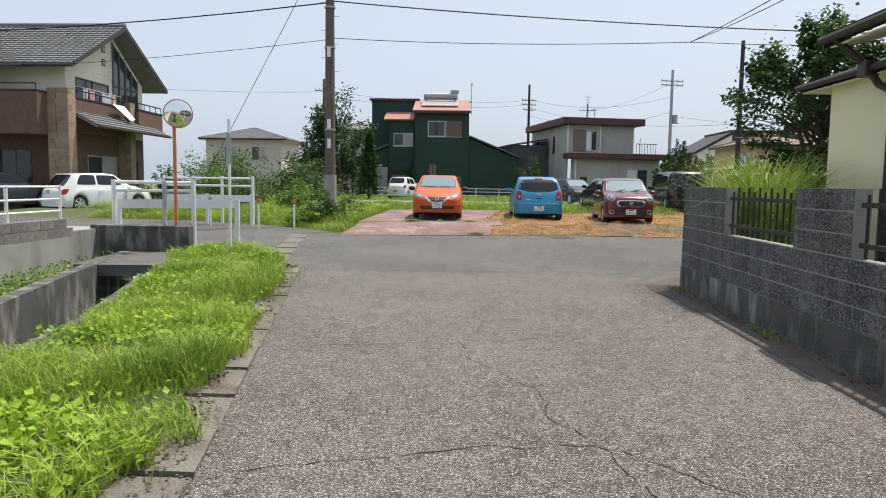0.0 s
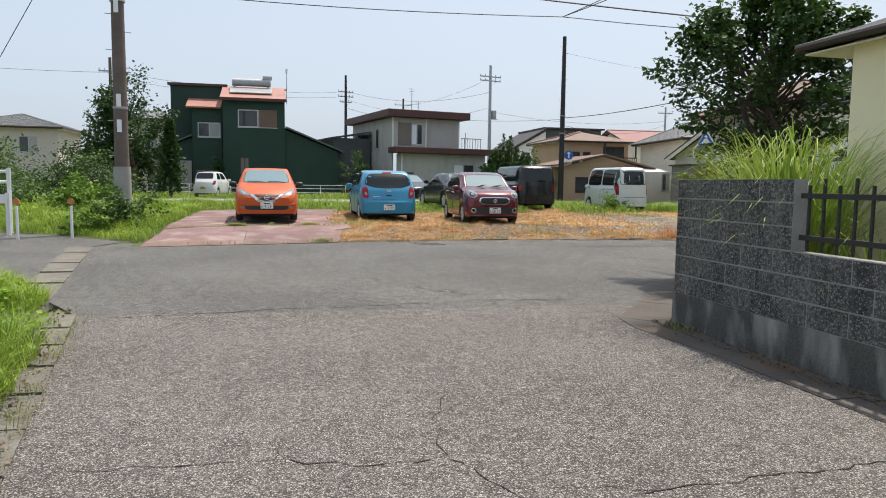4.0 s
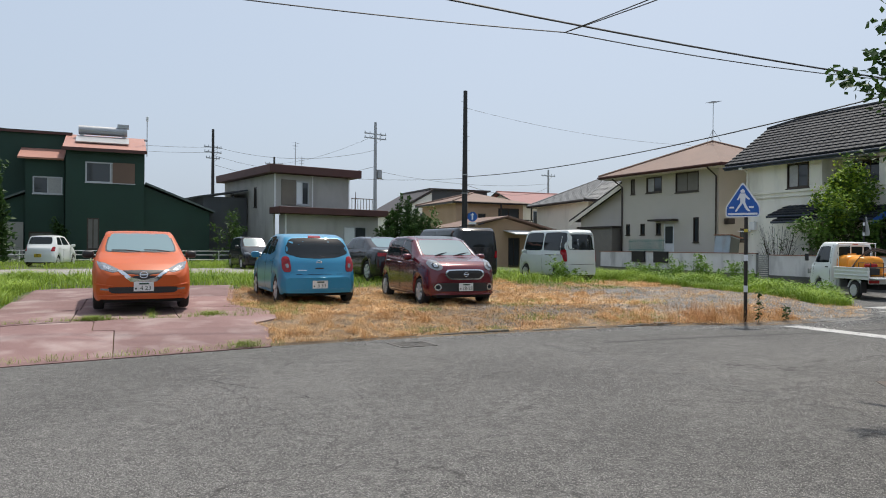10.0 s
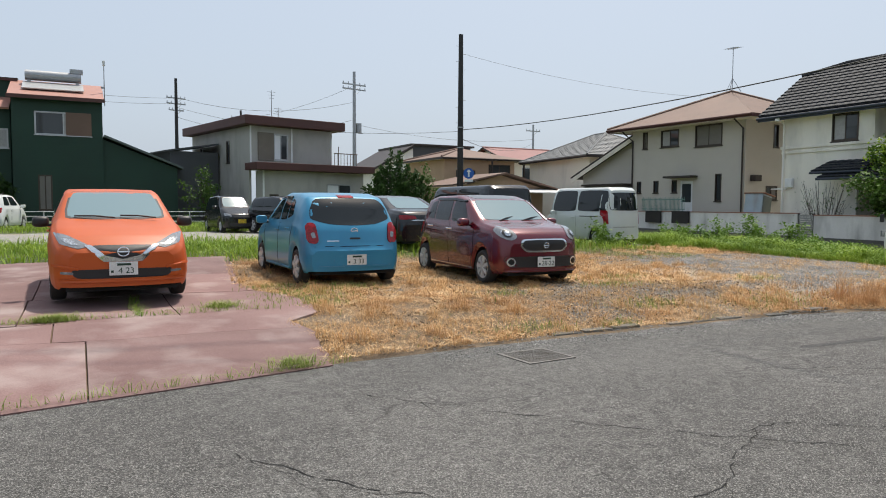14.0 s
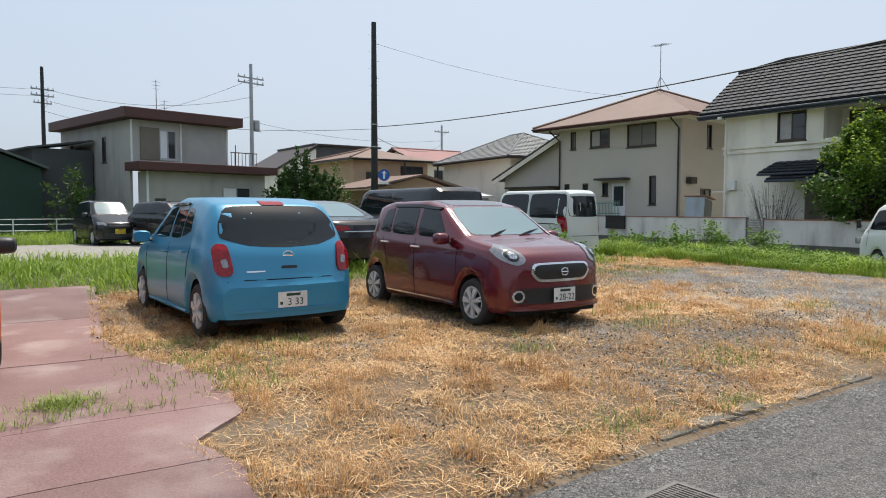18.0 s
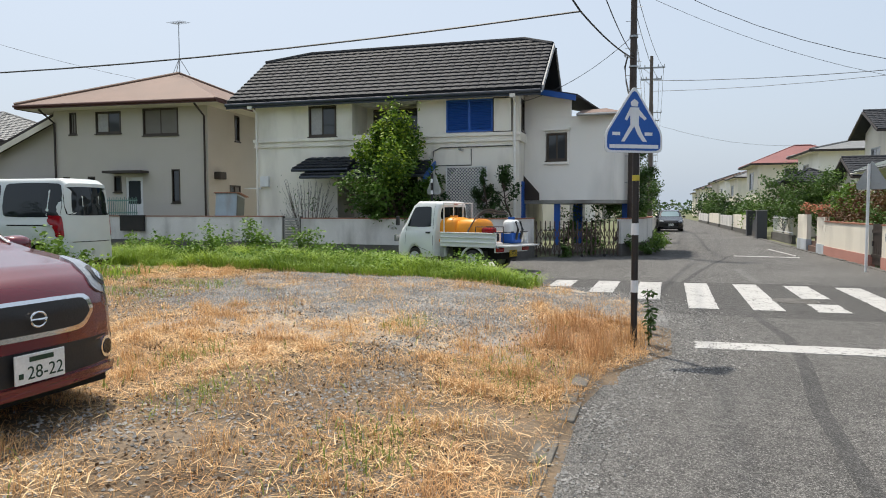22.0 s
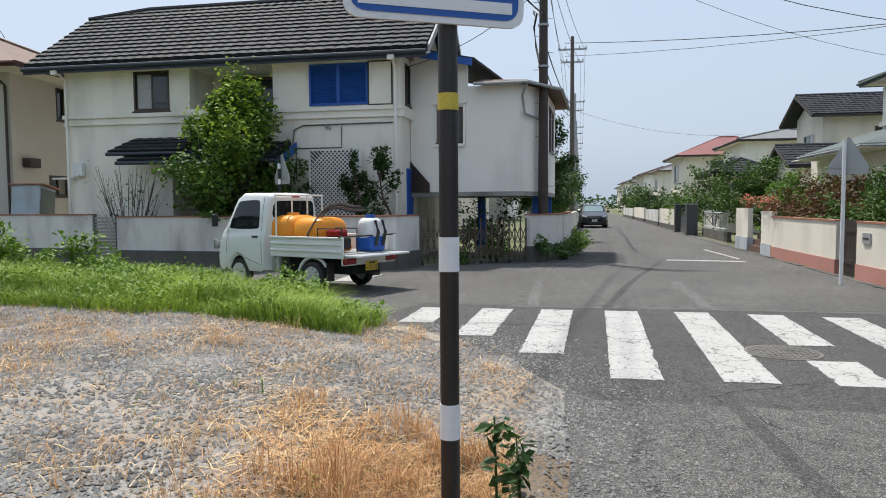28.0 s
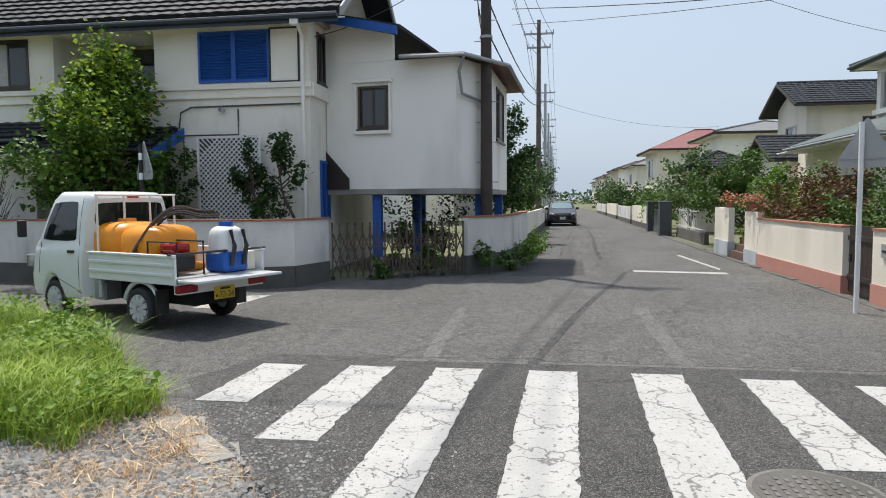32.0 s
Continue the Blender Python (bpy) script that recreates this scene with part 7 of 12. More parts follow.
gd = thing("wooden_gate", "dark brown wooden gate door between cream walls", "gate")
for k in range(6):
    part("board", Shape().box(22.78 + k * 0.168, SY - 0.12, 0.05, 22.94 + k * 0.168, SY - 0.085, 1.14), M_DARKTRIM_SHADE, gd)
for z in (0.25, 0.9):
    part("brace", Shape().box(22.78, SY - 0.083, z, 23.78, SY - 0.06, z + 0.08), M_DARKTRIM_SHADE, gd)
part("handle", Shape().box(23.6, SY - 0.058, 0.55, 23.66, SY - 0.03, 0.68), M_BLACKMET, gd)
ib = thing("intercom_box", "small grey letter box plate on the pier", "letter box")
part("plate", Shape().box(22.05, SY + 0.004, 0.72, 22.4, SY + 0.03, 0.92), M_SIGNBACK, ib)
part("slot", Shape().box(22.09, SY + 0.032, 0.80, 22.36, SY + 0.036, 0.83), M_BLACKMET, ib)
accordion_gate("folding_gate", "black folding driveway gate", (20.62, 14.08), (19.2, 14.03), 0.98, M_BLACKMET, 0.2, True)
accordion_gate("folding_gate", "black folding driveway gate", (18.95, 14.0), (17.85, 13.97), 1.0, M_BLACKMET, 0.2, True)
gp = thing("gate_pier", "dark green-grey gate pier", "pier")
part("body", Shape().box(17.05, 13.72, 0, 17.62, 14.05, 0.62), M_CONC_D, gp, bevel=0.01)
part("cap", Shape().box(17.02, 13.69, 0.622, 17.65, 14.08, 0.66), M_CONC, gp)
for k in range(5):
    part("rail", Shape().box(17.09 + k * 0.12, 13.86, 0.662, 17.12 + k * 0.12, 13.89, 1.12), M_BLACKMET, gp)
part("top_rail", Shape().box(17.05, 13.85, 1.122, 17.62, 13.9, 1.16), M_BLACKMET, gp)
for x in (19.08, 17.74, 16.95, 20.7):
    ps = thing("gate_post", "square black gate post", "post", pose(x, 13.98, 0), "gate posts")
    part("shaft", Shape().box(-0.06, -0.05, 0, 0.06, 0.05, 1.08), M_BLACKMET, ps)
    part("cap", Shape().box(-0.07, -0.06, 1.082, 0.07, 0.06, 1.11), M_BLACKMET, ps)
accordion_gate("folding_gate", "black folding driveway gate", (16.85, 13.9), (15.1, 13.78), 1.16, M_BLACKMET, 0.13)
structure("driveway_slab", Shape().box(15.2, 6.0, -0.1, 20.7, 13.95, 0.012), M_CONC_D, "dark stained concrete drive behind the gates")
sw, SWM = block_wall("wall_south_stone", "grey split-stone block wall on a concrete footing", (15.02, 13.72), (9.8, 13.95), 0.45, 6, 0.187, 0.40, M_STONEBLK, M_JOINT, M_CONC, [(1.25, 3.0, 4)])
bar_fence("iron_fence", "black iron bars in the stone wall", SWM, 1.27, 2.98, 1.2, 1.58, M_BLACKMET)
strip("kerb_south", [(9.8, 14.35), (15, 14.22), (17.3, 14.42), (34, 14.42)], [(9.8, 14.02), (15, 13.98), (17.3, 14.3), (34, 14.3)], -0.1, 0.02, M_CONC_D, "low stained concrete kerb along the south walls", 0.6)
strip("kerb_south", [(34, 14.42), (120, 13.4)], [(34, 14.22), (120, 13.1)], -0.1, 0.02, M_CONC_D, "concrete kerb far along the street")
for i, (x0, x1, mt) in enumerate(((42.4, 46.0, M_DGREY), (47.5, 56, M_CREAM), (57, 66, M_WHITEWALL), (67.5, 78, M_CREAM), (80, 95, M_WHITEWALL))):
    coped_wall("wall_far_south", "low garden wall far along the street", [(x1, SY - 0.011 * (x1 - 32)), (x0, SY - 0.011 * (x0 - 32))], 1.1 + 0.1 * (i % 2), 0.3, mt, M_CONC_D)
coped_wall("wall_low_stone", "low dark stone wall under a white fence", [(42.2, 13.7), (36.6, 13.75)], 0.38, 0.1, M_CONC_D, M_CONC_D)
bar_fence("white_fence", "white upright bar fence on a low stone wall", wall_frame((42.2, 13.7), (36.6, 13.75)), 0.1, 5.5, 0.38, 1.2, M_WHITEMET, 0.3)
st = thing("garden_steps", "brick-red garden steps at the wall opening", "steps")
for k in range(4):
    part("step", Shape().box(29.76, 14.08 - 0.12 * k, 0.0, 31.26, 14.198 - 0.12 * k, 0.2 + 0.17 * k), M_BRICKBR, st)
# carport
cpt = thing("carport", "carport with curved blue-grey polycarbonate roof", "carport")
arc = lambda a: (16.7 - 5.0 * a, 2.6 + 0.95 * math.sin(a * 1.75))
m_cp = surf("blue_grey_polycarbonate", (0.07, 0.10, 0.16), (0.09, 0.12, 0.18), 1, 30, 0.2, bump=0)
n = 12
for y0, y1 in ((13.45, 12.2), (12.17, 10.9), (10.87, 9.6), (9.57, 8.3)):
    v = [(*(p[0], y, p[1] + dz),) for dz in (0, -0.02) for y in (y0, y1) for p in (arc(k / n) for k in range(n + 1))]
    r = n + 1
    fc = [(k, k + 1, r + k + 1, r + k) for k in range(n)] + [(2 * r + k, 3 * r + k, 3 * r + k + 1, 2 * r + k + 1) for k in range(n)]
    part("roof_sheet", Shape().add(v, fc), m_cp, cpt, smooth=True)
for y in (13.47, 12.185, 10.885, 9.585, 8.28):
    part("rib", Shape().tube([(arc(k / n)[0], y, arc(k / n)[1] + 0.03) for k in range(n + 1)], 0.03, 6), M_ALU, cpt)
for k in range(0, n + 1, 3):
    x, z = arc(k / n)
    part("purlin", Shape().rod((x, 13.45, z - 0.05), (x, 8.3, z - 0.05), 0.025, 0.025, 6), M_ALU, cpt)
for y in (12.56, 9.0):
    part("post", Shape().box(16.5, y - 0.06, 0, 16.62, y + 0.06, 2.6), M_ALU, cpt)
    part("beam", Shape().tube([(16.56, y, 2.5), (15.6, y, 2.78), (14.2, y, 3.2), (12.4, y, 3.42)], 0.05, 6), M_ALU, cpt)

# ---- poles and wires ----

def utility_pole(x, y, h, r, label, mat=M_POLE, arms=(), sleeve=0.0, box_at=0.0, yaw=0.0, steps=True, bands=()):
    p = thing("utility_pole", label, "utility pole", pose(x, y, 0, 0, 0, yaw))
    z0 = sleeve or 0.0
    part("shaft", Shape().rod((0, 0, z0), (0, 0, h), r * (1 - 0.03 * z0), r * 0.62, 14), mat, p, smooth=True)
    if sleeve:
        part("sleeve", Shape().rod((0, 0, 0), (0, 0, sleeve - 0.002), r * 1.12, r * 1.12, 14), M_POLEC, p, smooth=True)
    if steps:
        for k in range(int((h - 2.2) / 0.45)):
            sgn = 1 if k % 2 else -1
            part("step_bolt", Shape().rod((0, 0, 2.0 + 0.45 * k), (sgn * (r + 0.12), 0, 2.0 + 0.45 * k), 0.01, 0.01, 5), M_GREYMET, p)
    for z in bands:
        part("band", Shape().rod((0, 0, z), (0, 0, z + 0.06), r * 0.98, r * 0.98, 14), M_GREYMET, p, smooth=True)
    for z, half in arms:
        a = part("cross_arm", Shape().box(-half, -0.05, z - 0.05, half, 0.05, z + 0.05), M_GREYMET, p)
        for q in (-0.95, -0.5, 0.5, 0.95):
            part("insulator", Shape().rod((q * half, 0, z + 0.052), (q * half, 0, z + 0.13), 0.05, 0.03, 8).rod((q * half, 0, z + 0.132), (q * half, 0, z + 0.22), 0.045, 0.02, 8), M_CERAMIC, a)
        part("arm_brace", Shape().rod((half * 0.6, 0.03, z - 0.05), (0, 0.03, z - 0.5), 0.015, 0.015, 5), M_GREYMET, a)
    if box_at:
        part("transformer", Shape().rod((0.45, 0, box_at), (0.45, 0, box_at + 0.8), 0.26, 0.26, 14), M_GREYMET, p, smooth=True)
        part("transformer_arm", Shape().box(0.1, -0.04, box_at - 0.06, 0.9, 0.04, box_at - 0.002), M_GREYMET, p)
    return p


pa = utility_pole(-4.2, 24.0, 12.0, 0.19, "tall weathered utility pole with a concrete sleeve and white plates", sleeve=1.72, bands=(3.2, 5.9, 7.2), arms=((11.2, 0.9),))
for z in (2.6, 3.25, 5.6):
    part("plate", Shape().box(-0.055, -0.20, z, 0.055, -0.185, z + 0.32), M_SIGNWHITE, pa)
pe = utility_pole(27.3, 20.47, 10.6, 0.15, "dark brown utility pole behind the garden wall", mat=surf("dark_brown_pole", (0.045, 0.032, 0.027), (0.065, 0.048, 0.04), 3, 50, 0.7), bands=(5.2, 6.3, 7.3), arms=((9.9, 0.9), (9.2, 0.7)), yaw=90)
part("lamp_arm", Shape().tube([(0, 0, 6.55), (0.3, -0.6, 6.9), (0.3, -1.1, 6.9)], 0.025, 6), M_GREYMET, pe)
part("cable_coil", Shape().tube([(0.2, -0.5, 6.8), (0.3, -0.9, 6.5), (0.25, -1.0, 6.0), (0.1, -0.5, 5.3), (0, -0.2, 4.0)], 0.03, 6), M_WIRE, pe)
utility_pole(19.33, 50.8, 11.7, 0.21, "dark utility pole at the back of the lot", mat=M_BLACKMET, bands=(5.0, 6.2))
utility_pole(7.15, 82.7, 13.1, 0.2, "far utility pole with short arms", mat=M_BLACKMET, arms=((11.3, 0.9), (10.8, 0.9), (10.2, 0.7)), yaw=20, steps=False)
utility_pole(20.4, 71.8, 13.1, 0.2, "far utility pole with a transformer", mat=M_GREYMET, arms=((12.0, 1.2), (11.6, 1.2)), box_at=7.9, yaw=15, steps=False)
utility_pole(17.5, 105, 13.5, 0.2, "far utility pole with cross arm", mat=M_BLACKMET, arms=((12.6, 1.2),), steps=False)
utility_pole(43.5, 78, 10.5, 0.16, "far utility pole above the roofs", mat=M_GREYMET, arms=((9.8, 0.9),), steps=False)
utility_pole(-12.4, 62, 10.5, 0.17, "far utility pole by the west houses", mat=M_POLE, arms=((9.5, 0.8),), steps=False)
utility_pole(-11.6, 95, 9.5, 0.15, "far utility pole by the west houses", mat=M_POLE, steps=False)
for i, (x, h) in enumerate(((54.0, 12.2), (76, 12), (98, 12), (122, 12), (150, 12), (185, 12), (225, 12))):
    utility_pole(x, 19.7 - 0.012 * (x - 54), h, 0.18, "grey utility pole along the far street", mat=M_GREYMET if i else M_POLE, arms=((h - 0.8, 0.9), (h - 1.6, 0.7)), yaw=90, box_at=7.8 if i == 2 else 0, steps=False)
ba = thing("one_way_sign", "round blue arrow sign on the dark pole", "road sign", pose(19.75, 50.5, 3.5, 0, 0, -25))
part("disc", Shape().rod((0, 0, 0), (0, 0.02, 0), 0.32, 0.32, 24), M_SIGNBLUE, ba)
part("arrow", Shape().box(-0.05, -0.006, -0.2, 0.05, -0.002, 0.1).prism([(-0.14, 0.1), (0.14, 0.1), (0, 0.25)], 0.002, 0.006, pose(0, 0, 0, 90)), M_SIGNWHITE, ba)
part("plate", Shape().box(-0.25, 0, -0.5, 0.25, 0.02, -0.36), M_SIGNWHITE, ba)


def wire(a, b, sag, r=0.012, label="black overhead cable between poles"):
    a, b = Vector(a), Vector(b)
    pts = []
    for k in range(13):
        t = k / 12
        pts.append(a.lerp(b, t) - Vector((0, 0, sag * 4 * t * (1 - t))))
    return tagged(part("overhead_cable", Shape().tube(pts, r, 5), M_WIRE, None), label, "cable", "overhead cables")


J = (6.8, 21.2, 5.62)
wire((-4.2, 24, 6.25), J, 0.12, 0.012)
wire(J, (27.3, 20.45, 6.7), 0.5, 0.012)
J2 = (18.45, 21.45, 5.87)
wire((-4.2, 24, 7.45), J2, 0.25, 0.022)
wire(J2, (27.3, 20.45, 6.6), 0.12, 0.022)
wire((-4.2, 24, 7.4), (-40, 30, 8.0), 0.8, 0.022)
wire((-4.2, 24, 6.2), (-40, 32, 6.8), 0.8, 0.010)
wire(J, (6.2, 8.6, 5.0), 0.1, 0.010)
wire(J, (6.9, 8.6, 5.2), 0.15, 0.010)
wire((-4.2, 24, 9.5), (-9.0, 24.5, 1.0), 0.05, 0.010, "thin stay wire of the pole with a small bead")
wire((19.33, 50.8, 6.1), J2, 0.45, 0.022)
wire((19.33, 50.8, 10.6), (34, 46, 8.5), 0.4, 0.008)
wire((19.33, 50.8, 6.0), (7.15, 82.7, 10.5), 0.9, 0.012)
wire((19.33, 50.8, 5.6), (43.5, 78, 8.5), 0.8, 0.014)
wire((7.15, 82.7, 11.4), (20.4, 71.8, 10.5), 1.0, 0.014)
wire((7.15, 82.7, 9.6), (20.4, 71.8, 9.0), 1.2, 0.014)
wire((7.15, 82.7, 11.3), (-12.4, 62, 9.5), 0.6, 0.012)
wire((7.15, 82.7, 10.8), (-12.4, 62, 9.0), 0.6, 0.012)
wire((20.4, 71.8, 8.6), (43.5, 78, 8.9), 0.7, 0.012)
wire((20.4, 71.8, 11.9), (17.5, 105, 12.6), 0.6, 0.012)
wire((-12.4, 62, 9.4), (-40, 50, 9.4), 0.6, 0.012)
prevx, prevh = 28.95, 10.8
for x, h in ((54.0, 12.2), (76, 12), (98, 12), (122, 12), (150, 12), (185, 12), (225, 12)):
    for dy, dz in ((-0.8, -0.8), (0.8, -0.8), (-0.5, -1.6), (0.5, -1.6), (0.0, -4.2), (0.0, -5.0)):
        wire((prevx, 20.6 if prevx < 30 else 19.7 - 0.012 * (prevx - 54) + dy, prevh + dz), (x, 19.7 - 0.012 * (x - 54) + dy, h + dz), 0.5, 0.012 if dz > -3 else 0.02)
    prevx, prevh = x, h
wire((27.3, 20.45, 9.5), (24.6, 5.6, 5.3), 1.6, 0.010)
wire((27.3, 20.45, 8.85), (34.0, 7.95, 6.15), 0.6, 0.007)
wire((27.4, 19.9, 5.85), (23.2, 1.4, 6.5), 0.57, 0.010)
wire((27.4, 19.9, 5.5), (19.1, 1.4, 6.4), 0.68, 0.007)
wire((54, 19.7, 7.6), (60.0, 8.0, 6.3), 0.6, 0.008)
wire((27.3, 20.45, 7.4), along(F0, 0.2, 0.3) + (5.1,), 0.35, 0.010, "thin service cable sagging to the house corner")

# ---- street signs ----
sg = thing("crosswalk_sign", "blue pentagonal crosswalk sign on a black and white banded post", "road sign", pose(10.43, 20.14, 0.03, 0, 0, -62))
part("post", Shape().rod((0, 0, 0), (0, 0, 2.66), 0.036, 0.036, 14), surf("dark_post_paint", (0.014, 0.011, 0.010), (0.028, 0.022, 0.02), 5, 60, 0.45, bump=0.1), sg, smooth=True)
for z0, z1, mt in ((0.60, 0.73, M_SIGNWHITE), (1.22, 1.345, M_SIGNWHITE), (1.80, 1.86, M_YELLOWTAPE)):
    part("reflective_band", Shape().rod((0, 0, z0), (0, 0, z1), 0.0385, 0.0385, 14), mt, sg, smooth=True)


def rounded(poly, r=0.06, n=5):
    out = []
    k = len(poly)
    for i in range(k):
        p0, p1, p2 = (Vector(poly[j % k]) for j in (i - 1, i, i + 1))
        a, b = p1 + (p0 - p1).normalized() * r, p1 + (p2 - p1).normalized() * r
        for j in range(n + 1):
            t = j / n
            out.append(tuple(a * (1 - t) ** 2 + p1 * 2 * t * (1 - t) + b * t * t))
    return out


XZ = Matrix(((1, 0, 0, -0.055), (0, 0, -1, 0), (0, 1, 0, 0), (0, 0, 0, 1)))
PENT = [(-0.328, 2.095), (0.328, 2.095), (0.328, 2.305), (0.0, 2.805), (-0.328, 2.305)]
PENT2 = [(-0.306, 2.118), (0.306, 2.118), (0.306, 2.297), (0.0, 2.765), (-0.306, 2.297)]
part("sign_edge", Shape().prism(rounded(PENT), 0.045, 0.052, XZ), M_SIGNWHITE, sg)
part("sign_face", Shape().prism(rounded(PENT2), 0.0525, 0.055, XZ), M_SIGNBLUE, sg)
part("sign_back", Shape().prism(rounded(PENT), 0.036, 0.0445, XZ), M_SIGNBACK, sg)
part("pedestrian_bar", Shape().prism([(-0.28, 2.140), (0.28, 2.140), (0.28, 2.180), (-0.28, 2.180)], 0.056, 0.058, XZ), M_SIGNWHITE, sg)
part("crossing_mark", Shape().prism([(-0.25, 2.275), (-0.16, 2.275), (-0.16, 2.310), (-0.25, 2.310)], 0.056, 0.058, XZ), M_SIGNWHITE, sg)
part("crossing_mark", Shape().prism([(0.12, 2.275), (0.21, 2.275), (0.21, 2.310), (0.12, 2.310)], 0.056, 0.058, XZ), M_SIGNWHITE, sg)
fig = Shape()
for poly in ([(-0.035, 2.580), (0.035, 2.580), (0.045, 2.625), (0.0, 2.660), (-0.045, 2.625)], [(-0.05, 2.570), (0.055, 2.570), (0.05, 2.385), (-0.045, 2.385)], [(-0.05, 2.565), (-0.11, 2.445), (-0.085, 2.430), (-0.03, 2.525)], [(0.05, 2.555), (0.14, 2.455), (0.12, 2.435), (0.03, 2.505)], [(-0.045, 2.387), (0.01, 2.387), (-0.06, 2.285), (-0.11, 2.210), (-0.15, 2.210)], [(-0.005, 2.387), (0.05, 2.387), (0.09, 2.295), (0.15, 2.210), (0.10, 2.210), (0.04, 2.285)]):
    fig.prism(poly, 0.056, 0.058, XZ)
part("walking_symbol", fig, M_SIGNWHITE, sg)
for (x, y, z, yaw, lab, matp, bands) in ((21.72, 14.86, 0.0, 60, "grey back of a triangular sign on a white post", M_WHITEMET, ()), (22.95, 26.25, 0.0, 54, "grey back of a triangular sign on a banded post", M_BLACKMET, (0.5, 0.95, 1.5, 2.0, 2.35))):
    t = thing("road_sign_back", lab, "road sign", pose(x, y, z, 0, 0, yaw))
    part("post", Shape().rod((0, 0, 0), (0, 0, 2.62), 0.034, 0.034, 12), matp, t, smooth=True)
    for b in bands:
        part("reflective_band", Shape().rod((0, 0, b), (0, 0, b + 0.12), 0.0365, 0.0365, 12), M_SIGNWHITE, t, smooth=True)
    part("sign_plate", Shape().prism(rounded([(-0.33, 2.0), (0.33, 2.0), (0.33, 2.15), (0.0, 2.7), (-0.33, 2.15)]), 0.04, 0.05, XZ), M_SIGNBACK, t)
    part("clamp", Shape().box(-0.28, -0.04, 2.12, 0.28, -0.025, 2.15), M_GREYMET, t)

# ---- street ironwork ----
M_GRATE = surf("dirty_galvanised_steel", (0.19, 0.18, 0.165), (0.11, 0.10, 0.09), 5, 60, 0.7, dirt=(0.08, 0.065, 0.05), dscale=3, damt=0.8)
gr = thing("drain_grate", "galvanised drain grating beside the street", "grate", pose(2.84, 19.53, 0.0, 0, 0, 4))
for x0, y0, x1, y1 in ((0, 0, 0.6, 0.03), (0, 0.51, 0.6, 0.54), (0, 0.031, 0.03, 0.509), (0.57, 0.031, 0.6, 0.509)):
    part("frame_bar", Shape().box(x0, y0, -0.02, x1, y1, 0.010), M_GRATE, gr)
part("pit", Shape().box(0.03, 0.03, -0.015, 0.57, 0.51, 0.003), M_BLACKMET, gr)
for k in range(18):
    part("bar", Shape().box(0.038 + k * 0.0295, 0.03, 0.0035, 0.050 + k * 0.0295, 0.51, 0.008), M_GRATE, gr)
for k in range(5):
    part("cross_bar", Shape().box(0.03, 0.08 + k * 0.09, 0.0082, 0.57, 0.086 + k * 0.09, 0.0092), M_GRATE, gr)
mh = thing("manhole_cover", "worn dark iron manhole cover on the crosswalk", "manhole cover", pose(15.32, 17.62, 0.0))
part("rim", Shape().rod((0, 0, -0.02), (0, 0, 0.0065), 0.36, 0.36, 32), M_GRATE, mh)
part("lid", Shape().rod((0, 0, -0.02), (0, 0, 0.0085), 0.33, 0.33, 32), M_CONC_D, mh)
for k in range(-5, 6):
    hw = math.sqrt(max(0, 0.3 ** 2 - (k * 0.055) ** 2))
    if hw > 0.03:
        for q in range(int(hw * 2 / 0.07)):
            part("stud", Shape().box(-hw + q * 0.07, k * 0.055 - 0.012, 0.0086, -hw + q * 0.07 + 0.045, k * 0.055 + 0.012, 0.013), M_GRATE, mh)

# red concrete drive on the lot, slab by slab
drive = thing("red_drive", "faded red concrete drive in cracked slabs", "pavement", kind="structure")
XS = {0: [-3.05, -1.0, 9], 1: [-3.0, -1.3, 9], 2: [-3.0, -1.65, 0.0, 9], 3: [-3.0, -1.6, 9], 4: [-2.9, -0.6, 9]}
YS = [(19.98, 21.68), (21.68, 22.55), (22.55, 24.62), (24.62, 27.0), (27.0, 30.2)]
RIGHT = [(19.9, 1.10), (20.9, 1.20), (21.6, 1.28), (21.95, 1.12), (22.3, 1.55), (23.2, 1.70), (24.1, 1.55), (24.6, 1.32), (25.4, 1.22), (27.5, 1.55), (30.2, 1.95)]


def drive_edge(y):
    """The ragged broken edge of the drive."""
    return float(np.interp(y, [q[0] for q in RIGHT], [q[1] for q in RIGHT])) + 0.05 * noise.noise(Vector((y * 4.0, 2.0, 0))) + 0.03 * noise.noise(Vector((y * 13.0, 5.0, 0)))


